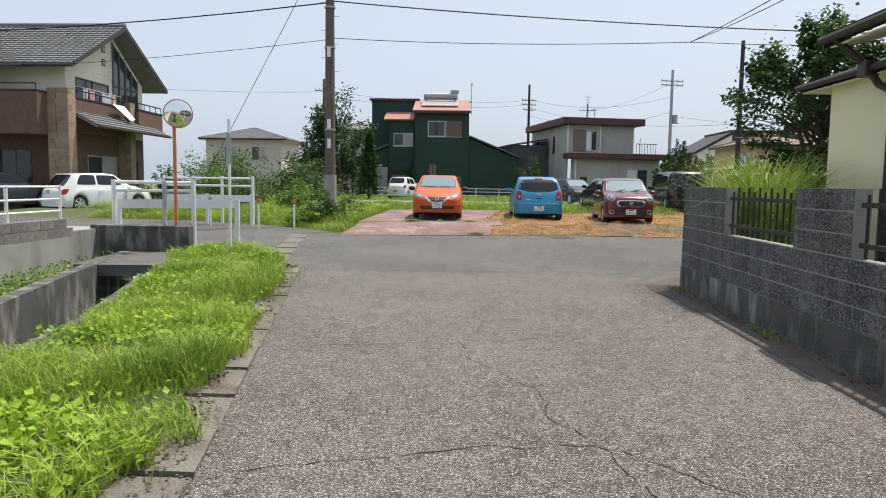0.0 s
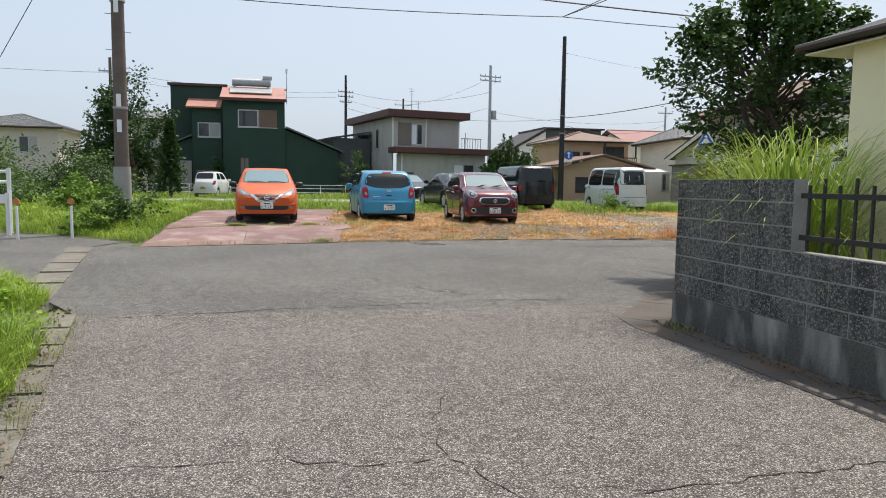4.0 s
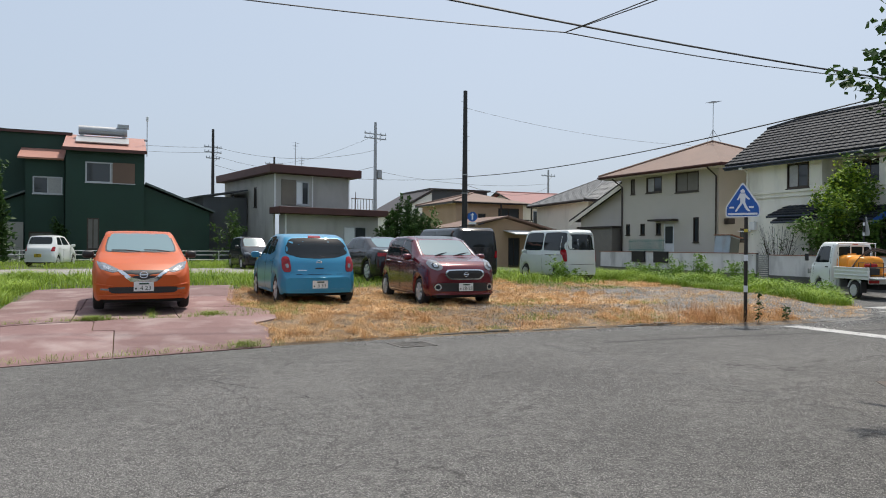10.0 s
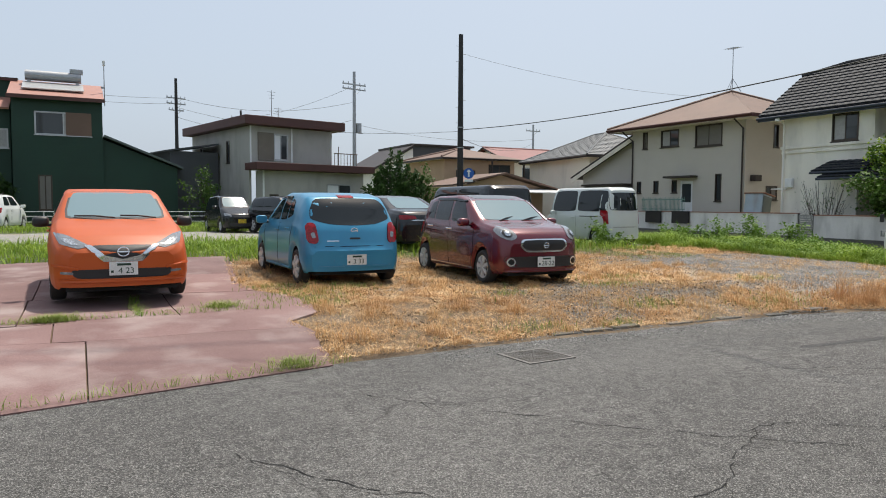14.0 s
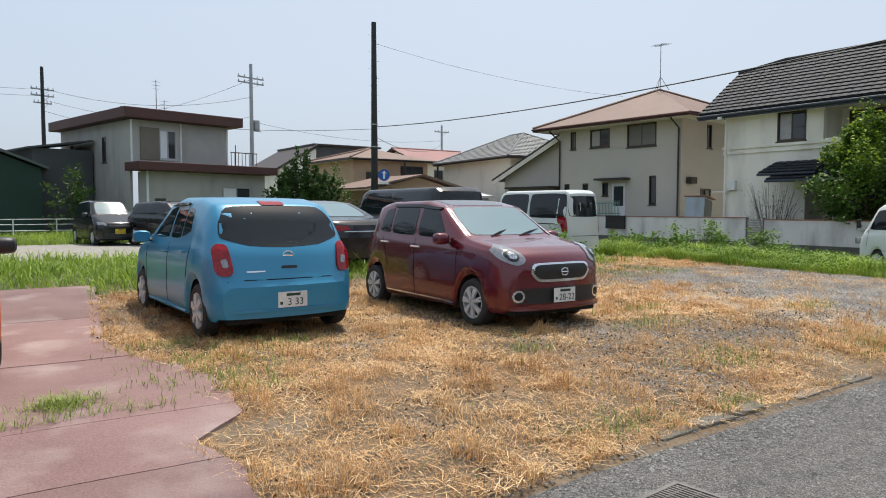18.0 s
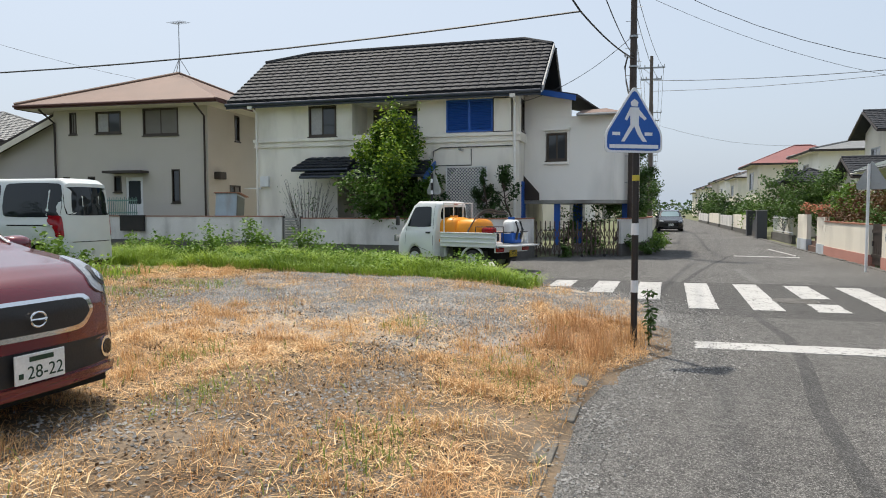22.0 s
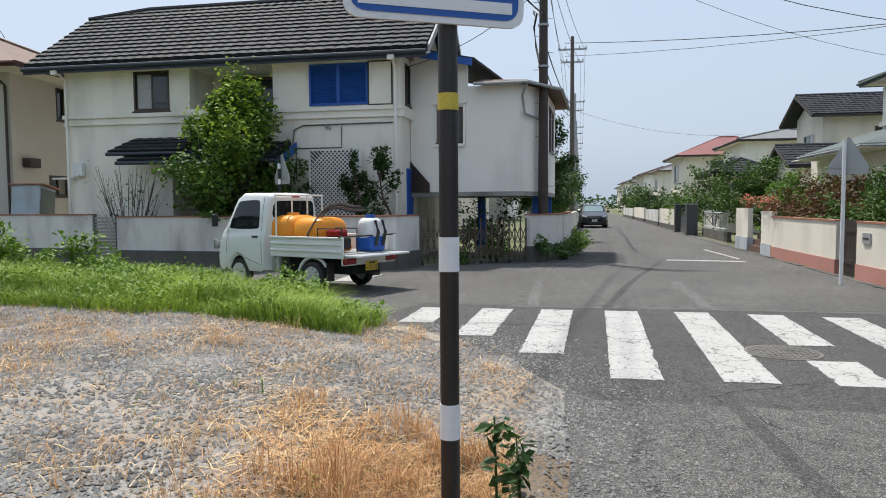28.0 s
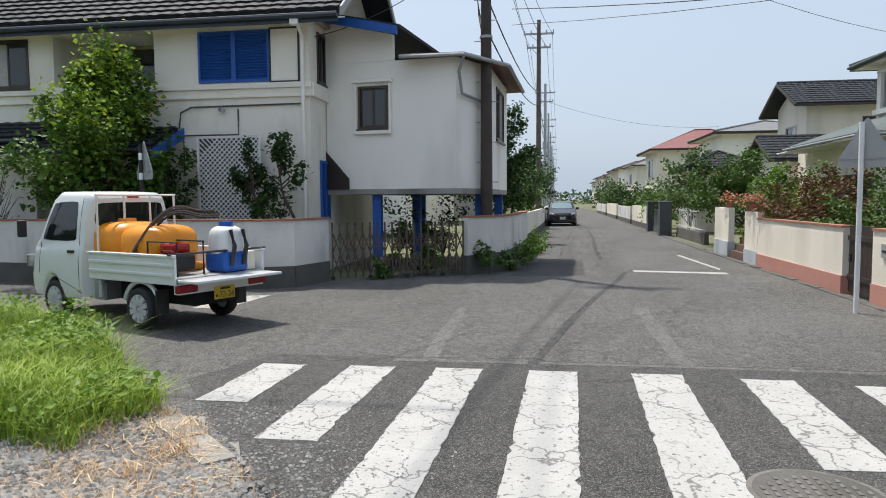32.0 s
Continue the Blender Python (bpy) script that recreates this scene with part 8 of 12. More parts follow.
for j, (y0, y1) in enumerate(YS):
    for x0, x1 in zip(XS[j], XS[j][1:]):
        s, n, mrow = Shape(), 8, 12
        lift = random.uniform(-0.004, 0.004)
        for lay in (0, 1):
            for b in range(mrow + 1):
                for a in range(n + 1):
                    y = y0 + 0.008 + (y1 - y0 - 0.016) * b / mrow
                    xe = drive_edge(y) if x1 == 9 else x1 - 0.008
                    x = x0 + 0.008 + (xe - x0 - 0.008) * a / n
                    if j == 0:
                        front = 20.32 + 0.17 * (x - 1.1)
                        y = front + (y1 - 0.008 - front) * b / mrow
                    z = lot_z(x, max(y, 20.0)) + (0.028 + lift if lay == 0 else -0.12)
                    if j == 0 and lay == 0:
                        z = 0.012 + (z - 0.012) * smooth01(b / 4)
                    s.v.append((x, y, z))
        N = (n + 1) * (mrow + 1)
        for b in range(mrow):
            for a in range(n):
                i = b * (n + 1) + a
                s.f.append((i, i + 1, i + n + 2, i + n + 1))
        rim = [b * (n + 1) + a for a, b in [(a, 0) for a in range(n)] + [(n, b) for b in range(mrow)] + [(a, mrow) for a in range(n, 0, -1)] + [(0, b) for b in range(mrow, 0, -1)]]
        for p, q in zip(rim, rim[1:] + rim[:1]):
            s.f.append((q, p, N + p, N + q))
        part("slab", s, M_RED, drive)
# kerb stones at the edge of the lot
kb = thing("lot_kerb", "broken concrete kerb stones at the lot edge", "kerb", kind="structure")
for k in range(13):
    x = 3.9 + 0.46 * k
    if k in (3, 7):
        continue
    a = pose(x, 20.66 - 0.008 * k + random.uniform(-0.02, 0.02), 0, 0, 0, random.uniform(-2, 2))
    part("kerb_stone", Shape().box(0.01, -0.07, -0.1, 0.44, 0.07, 0.045 + random.uniform(-0.02, 0.01), a), M_OLDKERB, kb, bevel=0.012)
strip("kerb_side_street", [(15.35, 20.95), (16.9, 22.55), (18.1, 23.7), (19.3, 24.9), (20.3, 26.6), (21.0, 29.5), (21.9, 35)], [(15.2, 21.1), (16.75, 22.7), (17.95, 23.85), (19.12, 25.0), (20.1, 26.65), (20.8, 29.5), (21.7, 35)], -0.1, 0.03, M_KERB, "worn flush kerb stones of the side street", 0.6)

# ---- vehicles ----
from mathutils.bvhtree import BVHTree


def car_paint(name, c, metal=0.35, rough=0.3, coat=0.35):
    return surf(name, c, tuple(v * 0.93 for v in c), 3, 400, rough, metal, bump=0, coat=coat)


P_ORANGE = car_paint("orange_paint", (0.52, 0.085, 0.006), 0.0, 0.5, 0.12)
P_BLUE = car_paint("sky_blue_paint", (0.028, 0.245, 0.42), 0.15)
P_WINE = car_paint("wine_red_paint", (0.125, 0.008, 0.018), 0.25, 0.25, 0.8)
P_BLACK = car_paint("black_paint", (0.010, 0.010, 0.012), 0.1, 0.2)
P_WHITE = car_paint("white_paint", (0.74, 0.76, 0.76), 0.0)
P_PALE = car_paint("pale_silver_white_paint", (0.62, 0.66, 0.65), 0.0)
P_GREYC = car_paint("dark_grey_paint", (0.10, 0.11, 0.12), 0.4)
M_CARGLASS = glassy("car_glass", (0.012, 0.016, 0.018), 0.04, 0.45)
# reflected sky is painted into this glass as a pale blue base
M_SKYGLASS = glassy("sky_tinted_windscreen", (0.15, 0.235, 0.26), 0.06, 0.9)
M_TYRE = surf("tyre_rubber", (0.022, 0.022, 0.022), (0.035, 0.034, 0.033), 8, 60, 0.85, bump=0.3)
M_RIM = surf("silver_wheel", (0.62, 0.63, 0.64), (0.55, 0.56, 0.57), 5, 60, 0.4, metal=0.15, bump=0)
M_CHROME = surf("chrome", (0.75, 0.76, 0.77), (0.72, 0.73, 0.74), 5, 50, 0.12, metal=1.0, bump=0)
M_BLACKPL = surf("black_plastic", (0.014, 0.014, 0.015), (0.02, 0.02, 0.021), 8, 80, 0.5, bump=0.1)
M_LAMP = surf("clear_lamp", (0.30, 0.315, 0.33), (0.16, 0.17, 0.18), 18, 40, 0.06, metal=0.3, bump=0, coat=1)
M_LAMPIN = surf("lamp_reflector", (0.70, 0.72, 0.74), (0.25, 0.27, 0.29), 30, 60, 0.1, metal=0.8, bump=0)
M_TAIL = surf("red_lamp", (0.40, 0.006, 0.012), (0.14, 0.003, 0.006), 30, 60, 0.08, bump=0)
M_PLATE = surf("white_plate", (0.78, 0.79, 0.77), rough=0.5, bump=0)
M_PLATEY = surf("yellow_plate", (0.72, 0.50, 0.03), rough=0.5, bump=0)
M_PLATETXT = surf("green_plate_ink", (0.010, 0.045, 0.025), rough=0.5, bump=0)
M_SEAM = surf("panel_gap", (0.006, 0.006, 0.006), rough=0.9, bump=0)
M_UNDER = surf("underbody", (0.012, 0.012, 0.012), rough=0.9, bump=0)


def body_mesh(sp):
    """The painted shell of a car, lofted along its length. Front at x = L / 2."""
    L, W = sp["L"], sp["W"]
    hw = W / 2
    ax = [sp["fa"], sp["fa"] + sp["wb"]]
    r = sp["r"]
    xs = sorted({0.0, 0.012, 0.03, 0.06, 0.1, L - 0.1, L - 0.06, L - 0.03, L - 0.012, L, *np.arange(0.14, L - 0.12, 0.055).tolist()})
    tx, tz = zip(*sp["top"])
    bx, bz = zip(*sp["belt"])
    wx, wz = zip(*sp["wid"])
    sill = sp.get("sill", 0.2)
    rows = []
    for x in xs:
        zt, zb, w = float(np.interp(x, tx, tz)), float(np.interp(x, bx, bz)), float(np.interp(x, wx, wz)) * hw
        zb = min(zb, zt - 0.02)
        lo = sill + (0.03 if x < 0.1 or x > L - 0.1 else 0)
        for a in ax:
            R = r + 0.055
            if abs(x - a) < R:
                lo = max(lo, r + math.sqrt(R * R - (x - a) ** 2) - 0.005)
        gh = zt - zb
        tum = sp.get("tumble", 0.24)
        yt = max(w * 0.955 - tum * gh - 0.02, w * 0.45)
        rd = min(0.075, gh * 0.6)
        cs = [(w * 0.94, lo), (w * 0.975, lo + 0.05), (w * 0.995, max(lo + 0.07, sill + 0.16)), (w, max(lo + 0.09, sill + 0.30)), (w * 0.995, max(lo + 0.11, zb - 0.20)), (w * 0.975, max(lo + 0.13, zb - 0.08)), (w * 0.958, max(lo + 0.15, zb - 0.02)), (w * 0.945, max(lo + 0.16, zb))]
        k = cs[-1]
        for t in (0.25, 0.5, 0.75, 1.0):
            bow = 0.018 * math.sin(math.pi * t) * min(1, gh / 0.3)
            cs.append((k[0] + (yt - k[0]) * t + bow, k[1] + (max(zt - rd, k[1] + 0.005) - k[1]) * t))
        ct = max(zt - 0.012, cs[-1][1] + 0.004)
        cs += [(yt - rd * 0.35, zt - rd * 0.45 if rd > 0.01 else ct), (yt - rd * 0.95, zt - rd * 0.14), (yt * 0.72, zt - 0.008), (yt * 0.4, zt - 0.002), (0, zt)]
        rows.append([(L / 2 - x, y, z) for y, z in cs] + [(L / 2 - x, -y, z) for y, z in reversed(cs[:-1])])
    n = len(rows[0])
    s = Shape()
    for rw in rows:
        s.v += rw
    for i in range(len(rows) - 1):
        for j in range(n - 1):
            a = i * n + j
            s.f.append((a, a + 1, a + n + 1, a + n))
    h = n // 2
    bow, reach = sp.get("bow", 0.17), 1.0
    for end, i0 in ((0, 0), (1, (len(rows) - 1) * n)):
        o = len(s.v)
        for j in range(h + 1):
            x, y, z = s.v[i0 + j]
            s.v += [(x, y * (1 - 2 * k / 10), z) for k in range(11)]
        for j in range(h):
            for k in range(10):
                q = (o + j * 11 + k, o + j * 11 + k + 1, o + (j + 1) * 11 + k + 1, o + (j + 1) * 11 + k)
                s.f.append(q if end else q[::-1])
    for i, (x, y, z) in enumerate(s.v):
        e = min(1.0, abs(y) / hw) ** 2.4 * bow
        x -= e * max(0, 1 - (L / 2 - x) / reach)
        x += e * max(0, 1 - (x + L / 2) / reach)
        s.v[i] = (x, y, z)
    return s


def round_poly(poly, cut=0.22, it=2):
    for _ in range(it):
        out = []
        for a, b in zip(poly, poly[1:] + poly[:1]):
            out += [(a[0] + (b[0] - a[0]) * cut, a[1] + (b[1] - a[1]) * cut), (b[0] - (b[0] - a[0]) * cut, b[1] - (b[1] - a[1]) * cut)]
        poly, cut = out, 0.25
    return poly


def patch(bvh, side, poly, off=0.004, rings=4, cut=0.09, depth=0.014):
    """A panel pressed onto the body, seen from one side: front, rear, left, right or top."""
    poly = round_poly(list(poly), cut, 2)
    fine = []
    for a, b in zip(poly, poly[1:] + poly[:1]):
        n = max(1, int(math.dist(a, b) / 0.07))
        fine += [(a[0] + (b[0] - a[0]) * k / n, a[1] + (b[1] - a[1]) * k / n) for k in range(n)]
    cx, cy = sum(p[0] for p in fine) / len(fine), sum(p[1] for p in fine) / len(fine)
    ray = {"front": lambda a, b: ((6, a, b), (-1, 0, 0)), "rear": lambda a, b: ((-6, a, b), (1, 0, 0)), "left": lambda a, b: ((a, 4, b), (0, -1, 0)), "right": lambda a, b: ((a, -4, b), (0, 1, 0)), "top": lambda a, b: ((a, b, 5), (0, 0, -1))}[side]
    s = Shape()
    cnt = len(fine)
    last = None
    for k in range(rings + 2):
        t = 1.0 if k > rings else k / rings
        t = max(t, 0.001)
        for p in fine:
            o, d = ray(cx + (p[0] - cx) * t, cy + (p[1] - cy) * t)
            hit, nrm, _, _ = bvh.ray_cast(Vector(o), Vector(d))
            if hit is None:
                hit, nrm = (last if last else Vector((0, 0, 0.5))), -Vector(d)
            last = hit
            if nrm.dot(Vector(d)) > 0:
                nrm = -nrm
            s.v.append(tuple(hit + nrm * (off if k <= rings else -depth)))
        if k:
            b0 = (k - 1) * cnt
            s.f += [(b0 + i, b0 + cnt + i, b0 + cnt + (i + 1) % cnt, b0 + (i + 1) % cnt) for i in range(cnt)]
    return s


def wheel(parent, x, y, r, w, spokes, sgn, rim_mat=None, double=False):
    """One wheel: tyre with tread shoulder, rim and spokes."""
    t = Shape()
    n = 28
    prof = [(r * 0.68, -w / 2 + 0.01), (r * 0.86, -w / 2), (r * 0.97, -w / 2 + 0.02), (r, -w / 2 + 0.05), (r, w / 2 - 0.05), (r * 0.97, w / 2 - 0.02), (r * 0.86, w / 2), (r * 0.68, w / 2 - 0.01)]
    for rr, yy in prof:
        t.v += [(x + rr * math.cos(2 * math.pi * i / n), y + yy, r + rr * math.sin(2 * math.pi * i / n)) for i in range(n)]
    for k in range(len(prof) - 1):
        t.f += [(k * n + i, k * n + (i + 1) % n, (k + 1) * n + (i + 1) % n, (k + 1) * n + i) for i in range(n)]
    wh_ = new("wheel")
    wh_.parent = parent
    part("tyre", t, M_TYRE, wh_, smooth=True)
    rm = Shape()
    yo = y + sgn * (w / 2 - 0.015)
    yi = y + sgn * (w / 2 - 0.07)
    for a, ya, b, yb in ((r * 0.69, yo, r * 0.62, yo), (r * 0.62, yo, r * 0.60, yi), (r * 0.60, yi, 0.001, yi)):
        o = len(rm.v)
        for rr, yy in ((a, ya), (b, yb)):
            rm.v += [(x + rr * math.cos(2 * math.pi * i / n), yy, r + rr * math.sin(2 * math.pi * i / n)) for i in range(n)]
        rm.f += [(o + i, o + (i + 1) % n, o + n + (i + 1) % n, o + n + i) for i in range(n)]
    part("rim", rm, M_RIM if spokes >= 0 else M_GREYMET, wh_, smooth=True)
    part("hub_gap", Shape().rod((x, yi + sgn * 0.002, r), (x, yi + sgn * 0.004, r), r * 0.56, r * 0.56, 24), M_BLACKPL, wh_)
    for k in range(spokes):
        a = 2 * math.pi * k / spokes + 0.3
        for da in ((-0.10, 0.10) if double else (0.0,)):
            d = Vector((math.cos(a + da), 0, math.sin(a + da)))
            q = Vector((-d.z, 0, d.x)) * (0.014 if double else 0.034)
            c = Vector((x, yo - sgn * 0.012, r))
            part("spoke", Shape().slab([c + d * 0.03 - q * 0.8, c + d * r * 0.63 - q, c + d * r * 0.63 + q, c + d * 0.03 + q * 0.8], 0.03 * sgn), M_RIM, wh_)
    part("hub_cap", Shape().rod((x, yi, r), (x, yo + sgn * 0.004, r), 0.055, 0.04, 14), M_RIM, wh_, smooth=True)
    return wh_


def mirrored(poly):
    return [(-a, b) for a, b in reversed(poly)]


def plate_on(parent, x, z, facing, text, yellow=False, y=0.0, bar=True):
    """A number plate with its large numbers and a bar for the small line above."""
    pl = part("number_plate", Shape().box(-0.006, -0.165, -0.083, 0.006, 0.165, 0.083, pose(x, y, z)), M_PLATEY if yellow else M_PLATE, parent, bevel=0.004)
    rot = pose(x + 0.0065 * facing, y, z, 90, 0, 90 * facing)
    words(text, 0.105, rot @ pose(0.03, -0.028, 0.001), M_PLATETXT, pl, "number", 0.0005)
    part("small_line", Shape().box(-0.075, 0.038, 0.001, 0.085, 0.066, 0.002, rot), M_PLATETXT, pl)
    part("kana_mark", Shape().box(-0.145, -0.05, 0.001, -0.115, -0.02, 0.002, rot), M_PLATETXT, pl)
    return pl


def car(name, label, m, paint, sp, category="car", group="parked cars"):
    c = thing(name, label, category, m, group)
    sh = body_mesh(sp)
    bvh = BVHTree.FromPolygons([Vector(v) for v in sh.v], sh.f)
    L, W, r = sp["L"], sp["W"], sp["r"]
    part("body", sh, paint, c, smooth=True)
    part("underbody", Shape().box(-L / 2 + 0.12, -W / 2 + 0.2, 0.17, L / 2 - 0.12, W / 2 - 0.2, 0.62), M_UNDER, c)
    for a in (sp["fa"], sp["fa"] + sp["wb"]):
        for sgn in (1, -1):
            R2, well = r + 0.06, Shape()
            ring = [(L / 2 - a + R2 * math.cos(t), r + R2 * math.sin(t)) for t in [math.pi * k / 12 for k in range(13)]]
            well.v = [(x, sgn * y, z) for y in (W / 2 - 0.07, W / 2 - 0.30) for x, z in ring]
            well.f = [(k, k + 1, 14 + k, 13 + k) for k in range(12)] + [tuple(range(13, 26))]
            part("wheel_arch", well, M_UNDER, c)
            wheel(c, L / 2 - a, sgn * (W / 2 - 0.115), r, 0.19, sp.get("spokes", 7), sgn, double=sp.get("double", False))
    X = lambda q: L / 2 - q
    for nm, side, poly, mat, *opt in sp["panels"]:
        kw = opt[0] if opt else {}
        if side == "sides":
            pts = [(X(a), b) for a, b in poly]
            part(nm, patch(bvh, "left", pts, **kw), mat, c, smooth=True)
            part(nm, patch(bvh, "right", pts, **kw), mat, c, smooth=True)
        elif side in ("fronts", "rears"):
            part(nm, patch(bvh, side[:-1], poly, **kw), mat, c, smooth=True)
            part(nm, patch(bvh, side[:-1], mirrored(poly), **kw), mat, c, smooth=True)
        else:
            part(nm, patch(bvh, side, poly, **kw), mat, c, smooth=True)
    # door seams and handles
    for a, b in sp.get("seams", ()):
        for side in ("left", "right"):
            s = Shape()
            pts = []
            for k in range(9):
                t = k / 8
                o = Vector((X(a[0] + (b[0] - a[0]) * t), 4 if side == "left" else -4, a[1] + (b[1] - a[1]) * t))
                hit, nrm, _, _ = bvh.ray_cast(o, Vector((0, -1 if side == "left" else 1, 0)))
                if hit:
                    pts.append(hit)
            if len(pts) > 1:
                part("door_gap", Shape().tube(pts, 0.005, 4), M_SEAM, c)
    for x, z in sp.get("handles", ()):
        for side in (1, -1):
            hit, nrm, _, _ = bvh.ray_cast(Vector((X(x), 4 * side, z)), Vector((0, -side, 0)))
            if hit:
                hb = Shape().tube([hit + Vector((0.09, 0, 0)), hit + Vector((0.07, 0.03 * side, 0)), hit + Vector((-0.07, 0.03 * side, 0.004)), hit + Vector((-0.09, 0, 0.004))], 0.013, 6)
                part("door_handle", hb, sp.get("handle_mat", paint), c, smooth=True)
    if "mirror" in sp:
        x, z = sp["mirror"]
        for side in (1, -1):
            hit, _, _, _ = bvh.ray_cast(Vector((X(x), 4 * side, z)), Vector((0, -side, 0)))
            y0 = hit.y if hit else side * W / 2 * 0.9
            mm = Shape()
            cx, cy, cz = X(x) - 0.02, y0 + side * 0.13, z + 0.04
            for a, (fx, sc) in enumerate(((0.07, 0.45), (0.05, 0.8), (0.0, 1.0), (-0.05, 0.95), (-0.06, 0.85))):
                mm.v += [(cx + fx, cy + 0.105 * sc * math.copysign(abs(math.cos(t)) ** 0.6, math.cos(t)), cz + 0.075 * sc * math.copysign(abs(math.sin(t)) ** 0.6, math.sin(t))) for t in [2 * math.pi * i / 16 for i in range(16)]]
                if a:
                    mm.f += [((a - 1) * 16 + i, (a - 1) * 16 + (i + 1) % 16, a * 16 + (i + 1) % 16, a * 16 + i) for i in range(16)]
            mm.f += [tuple(range(15, -1, -1)), tuple(range(64, 80))]
            w = part("wing_mirror", mm, sp.get("mirror_mat", paint), c, smooth=True)
            part("mirror_arm", Shape().rod((cx, y0 - side * 0.02, z - 0.01), (cx, cy - side * 0.05, z + 0.0), 0.022, 0.02, 6), M_BLACKPL, w)
    for a, b in sp.get("wipers", ()):
        part("wiper", Shape().tube([Vector(a), Vector(a).lerp(Vector(b), 0.5) + Vector((0.012 if a[0] > 0 else -0.012, 0, 0.012)), Vector(b)], 0.012, 5), M_BLACKPL, c)
    return c, bvh


def ring_badge(parent, x, y, z, r, facing, mat=None):
    """A plain round emblem: ring and bar."""
    s = Shape()
    n = 20
    pts = [(x, y + r * math.cos(2 * math.pi * k / n), z + r * 0.85 * math.sin(2 * math.pi * k / n)) for k in range(n + 1)]
    s.tube(pts, r * 0.13, 6)
    s.rod((x, y - r * 1.1, z), (x, y + r * 1.1, z), r * 0.13, r * 0.13, 6)
    part("emblem", s, mat or M_CHROME, parent, smooth=True)


# orange hatchback, facing the street
ORANGE_HATCH = dict(L=4.1, W=1.695, r=0.30, fa=0.84, wb=2.6, spokes=7, tumble=0.30,
            top=[(0, 0.66), (0.03, 0.70), (0.10, 0.76), (0.28, 0.86), (0.6, 0.955), (1.02, 1.04), (1.15, 1.08), (1.85, 1.43), (2.2, 1.49), (2.9, 1.48), (3.5, 1.42), (3.8, 1.28), (3.98, 1.02), (4.1, 0.90)],
            belt=[(0, 0.60), (0.1, 0.68), (0.5, 0.86), (1.0, 0.955), (2.0, 0.99), (3.4, 1.05), (4.1, 0.88)],
            wid=[(0, 0.74), (0.03, 0.84), (0.1, 0.91), (0.3, 0.965), (0.7, 0.995), (3.3, 1.0), (3.8, 0.97), (4.0, 0.90), (4.1, 0.82)],
            mirror=(1.28, 0.98), mirror_mat=M_BLACKPL, handles=((2.35, 0.86), (3.2, 0.9)), seams=(((1.22, 0.3), (1.22, 0.92)), ((2.35, 0.3), (2.35, 0.98))),
            panels=[
                ("windscreen", "front", [(-0.63, 1.075), (0.63, 1.075), (0.535, 1.43), (-0.535, 1.43)], M_SKYGLASS, dict(cut=0.08)),
                ("windscreen_border", "front", [(-0.66, 1.055), (0.66, 1.055), (0.56, 1.452), (-0.56, 1.452)], M_BLACKPL, dict(cut=0.08, off=0.0015)),
                ("side_window", "sides", [(1.5, 1.05), (2.35, 1.06), (2.35, 1.42), (1.95, 1.40)], M_CARGLASS),
                ("side_window", "sides", [(2.42, 1.06), (3.25, 1.10), (3.1, 1.40), (2.42, 1.42)], M_CARGLASS),
                ("rear_window", "rear", [(-0.5, 1.08), (0.5, 1.08), (0.46, 1.40), (-0.46, 1.40)], M_CARGLASS),
                ("headlight", "fronts", [(0.36, 0.735), (0.50, 0.70), (0.70, 0.76), (0.775, 0.90), (0.62, 0.865)], M_LAMP, dict(cut=0.08, off=0.006)),
                ("headlight_core", "fronts", [(0.48, 0.735), (0.62, 0.755), (0.70, 0.83), (0.58, 0.82)], M_LAMPIN, dict(cut=0.2, off=0.009)),
                ("grille", "front", [(-0.36, 0.745), (-0.19, 0.555), (0.19, 0.555), (0.36, 0.745)], M_BLACKPL, dict(cut=0.06, off=0.004)),
                ("grille_chrome", "fronts", [(0.44, 0.745), (0.355, 0.745), (0.185, 0.575), (0.0, 0.575), (0.0, 0.54), (0.22, 0.54)], M_CHROME, dict(cut=0.05, off=0.010, rings=3)),
                ("lower_grille", "front", [(-0.60, 0.45), (0.60, 0.45), (0.54, 0.335), (-0.54, 0.335)], M_BLACKPL, dict(cut=0.1)),
                ("bumper_lip", "front", [(-0.72, 0.335), (0.72, 0.335), (0.70, 0.29), (-0.70, 0.29)], P_ORANGE, dict(off=0.03, cut=0.1)),
                ("bumper_blade", "fronts", [(0.50, 0.47), (0.78, 0.52), (0.78, 0.49), (0.50, 0.44)], P_ORANGE, dict(off=0.025, cut=0.1)),
                ("fog_lamp", "fronts", [(0.56, 0.385), (0.70, 0.395), (0.70, 0.425), (0.56, 0.42)], M_LAMP),
            ],
            wipers=(((1.02, -0.02, 1.075), (0.90, -0.52, 1.10)), ((1.02, 0.5, 1.075), (0.93, 0.05, 1.105))))
gz = lambda x, y: lot_z(x, y) + 0.005
nt, nb = car("hatchback_car", "orange hatchback parked nose to the street on red concrete", pose(-0.58, 25.62, gz(-0.6, 25.6) + 0.035, 0, 0, -89), P_ORANGE, ORANGE_HATCH)
plate_on(nt, 2.075, 0.455, 1, "4 23")
ring_badge(nt, 2.075, 0, 0.665, 0.065, 1)

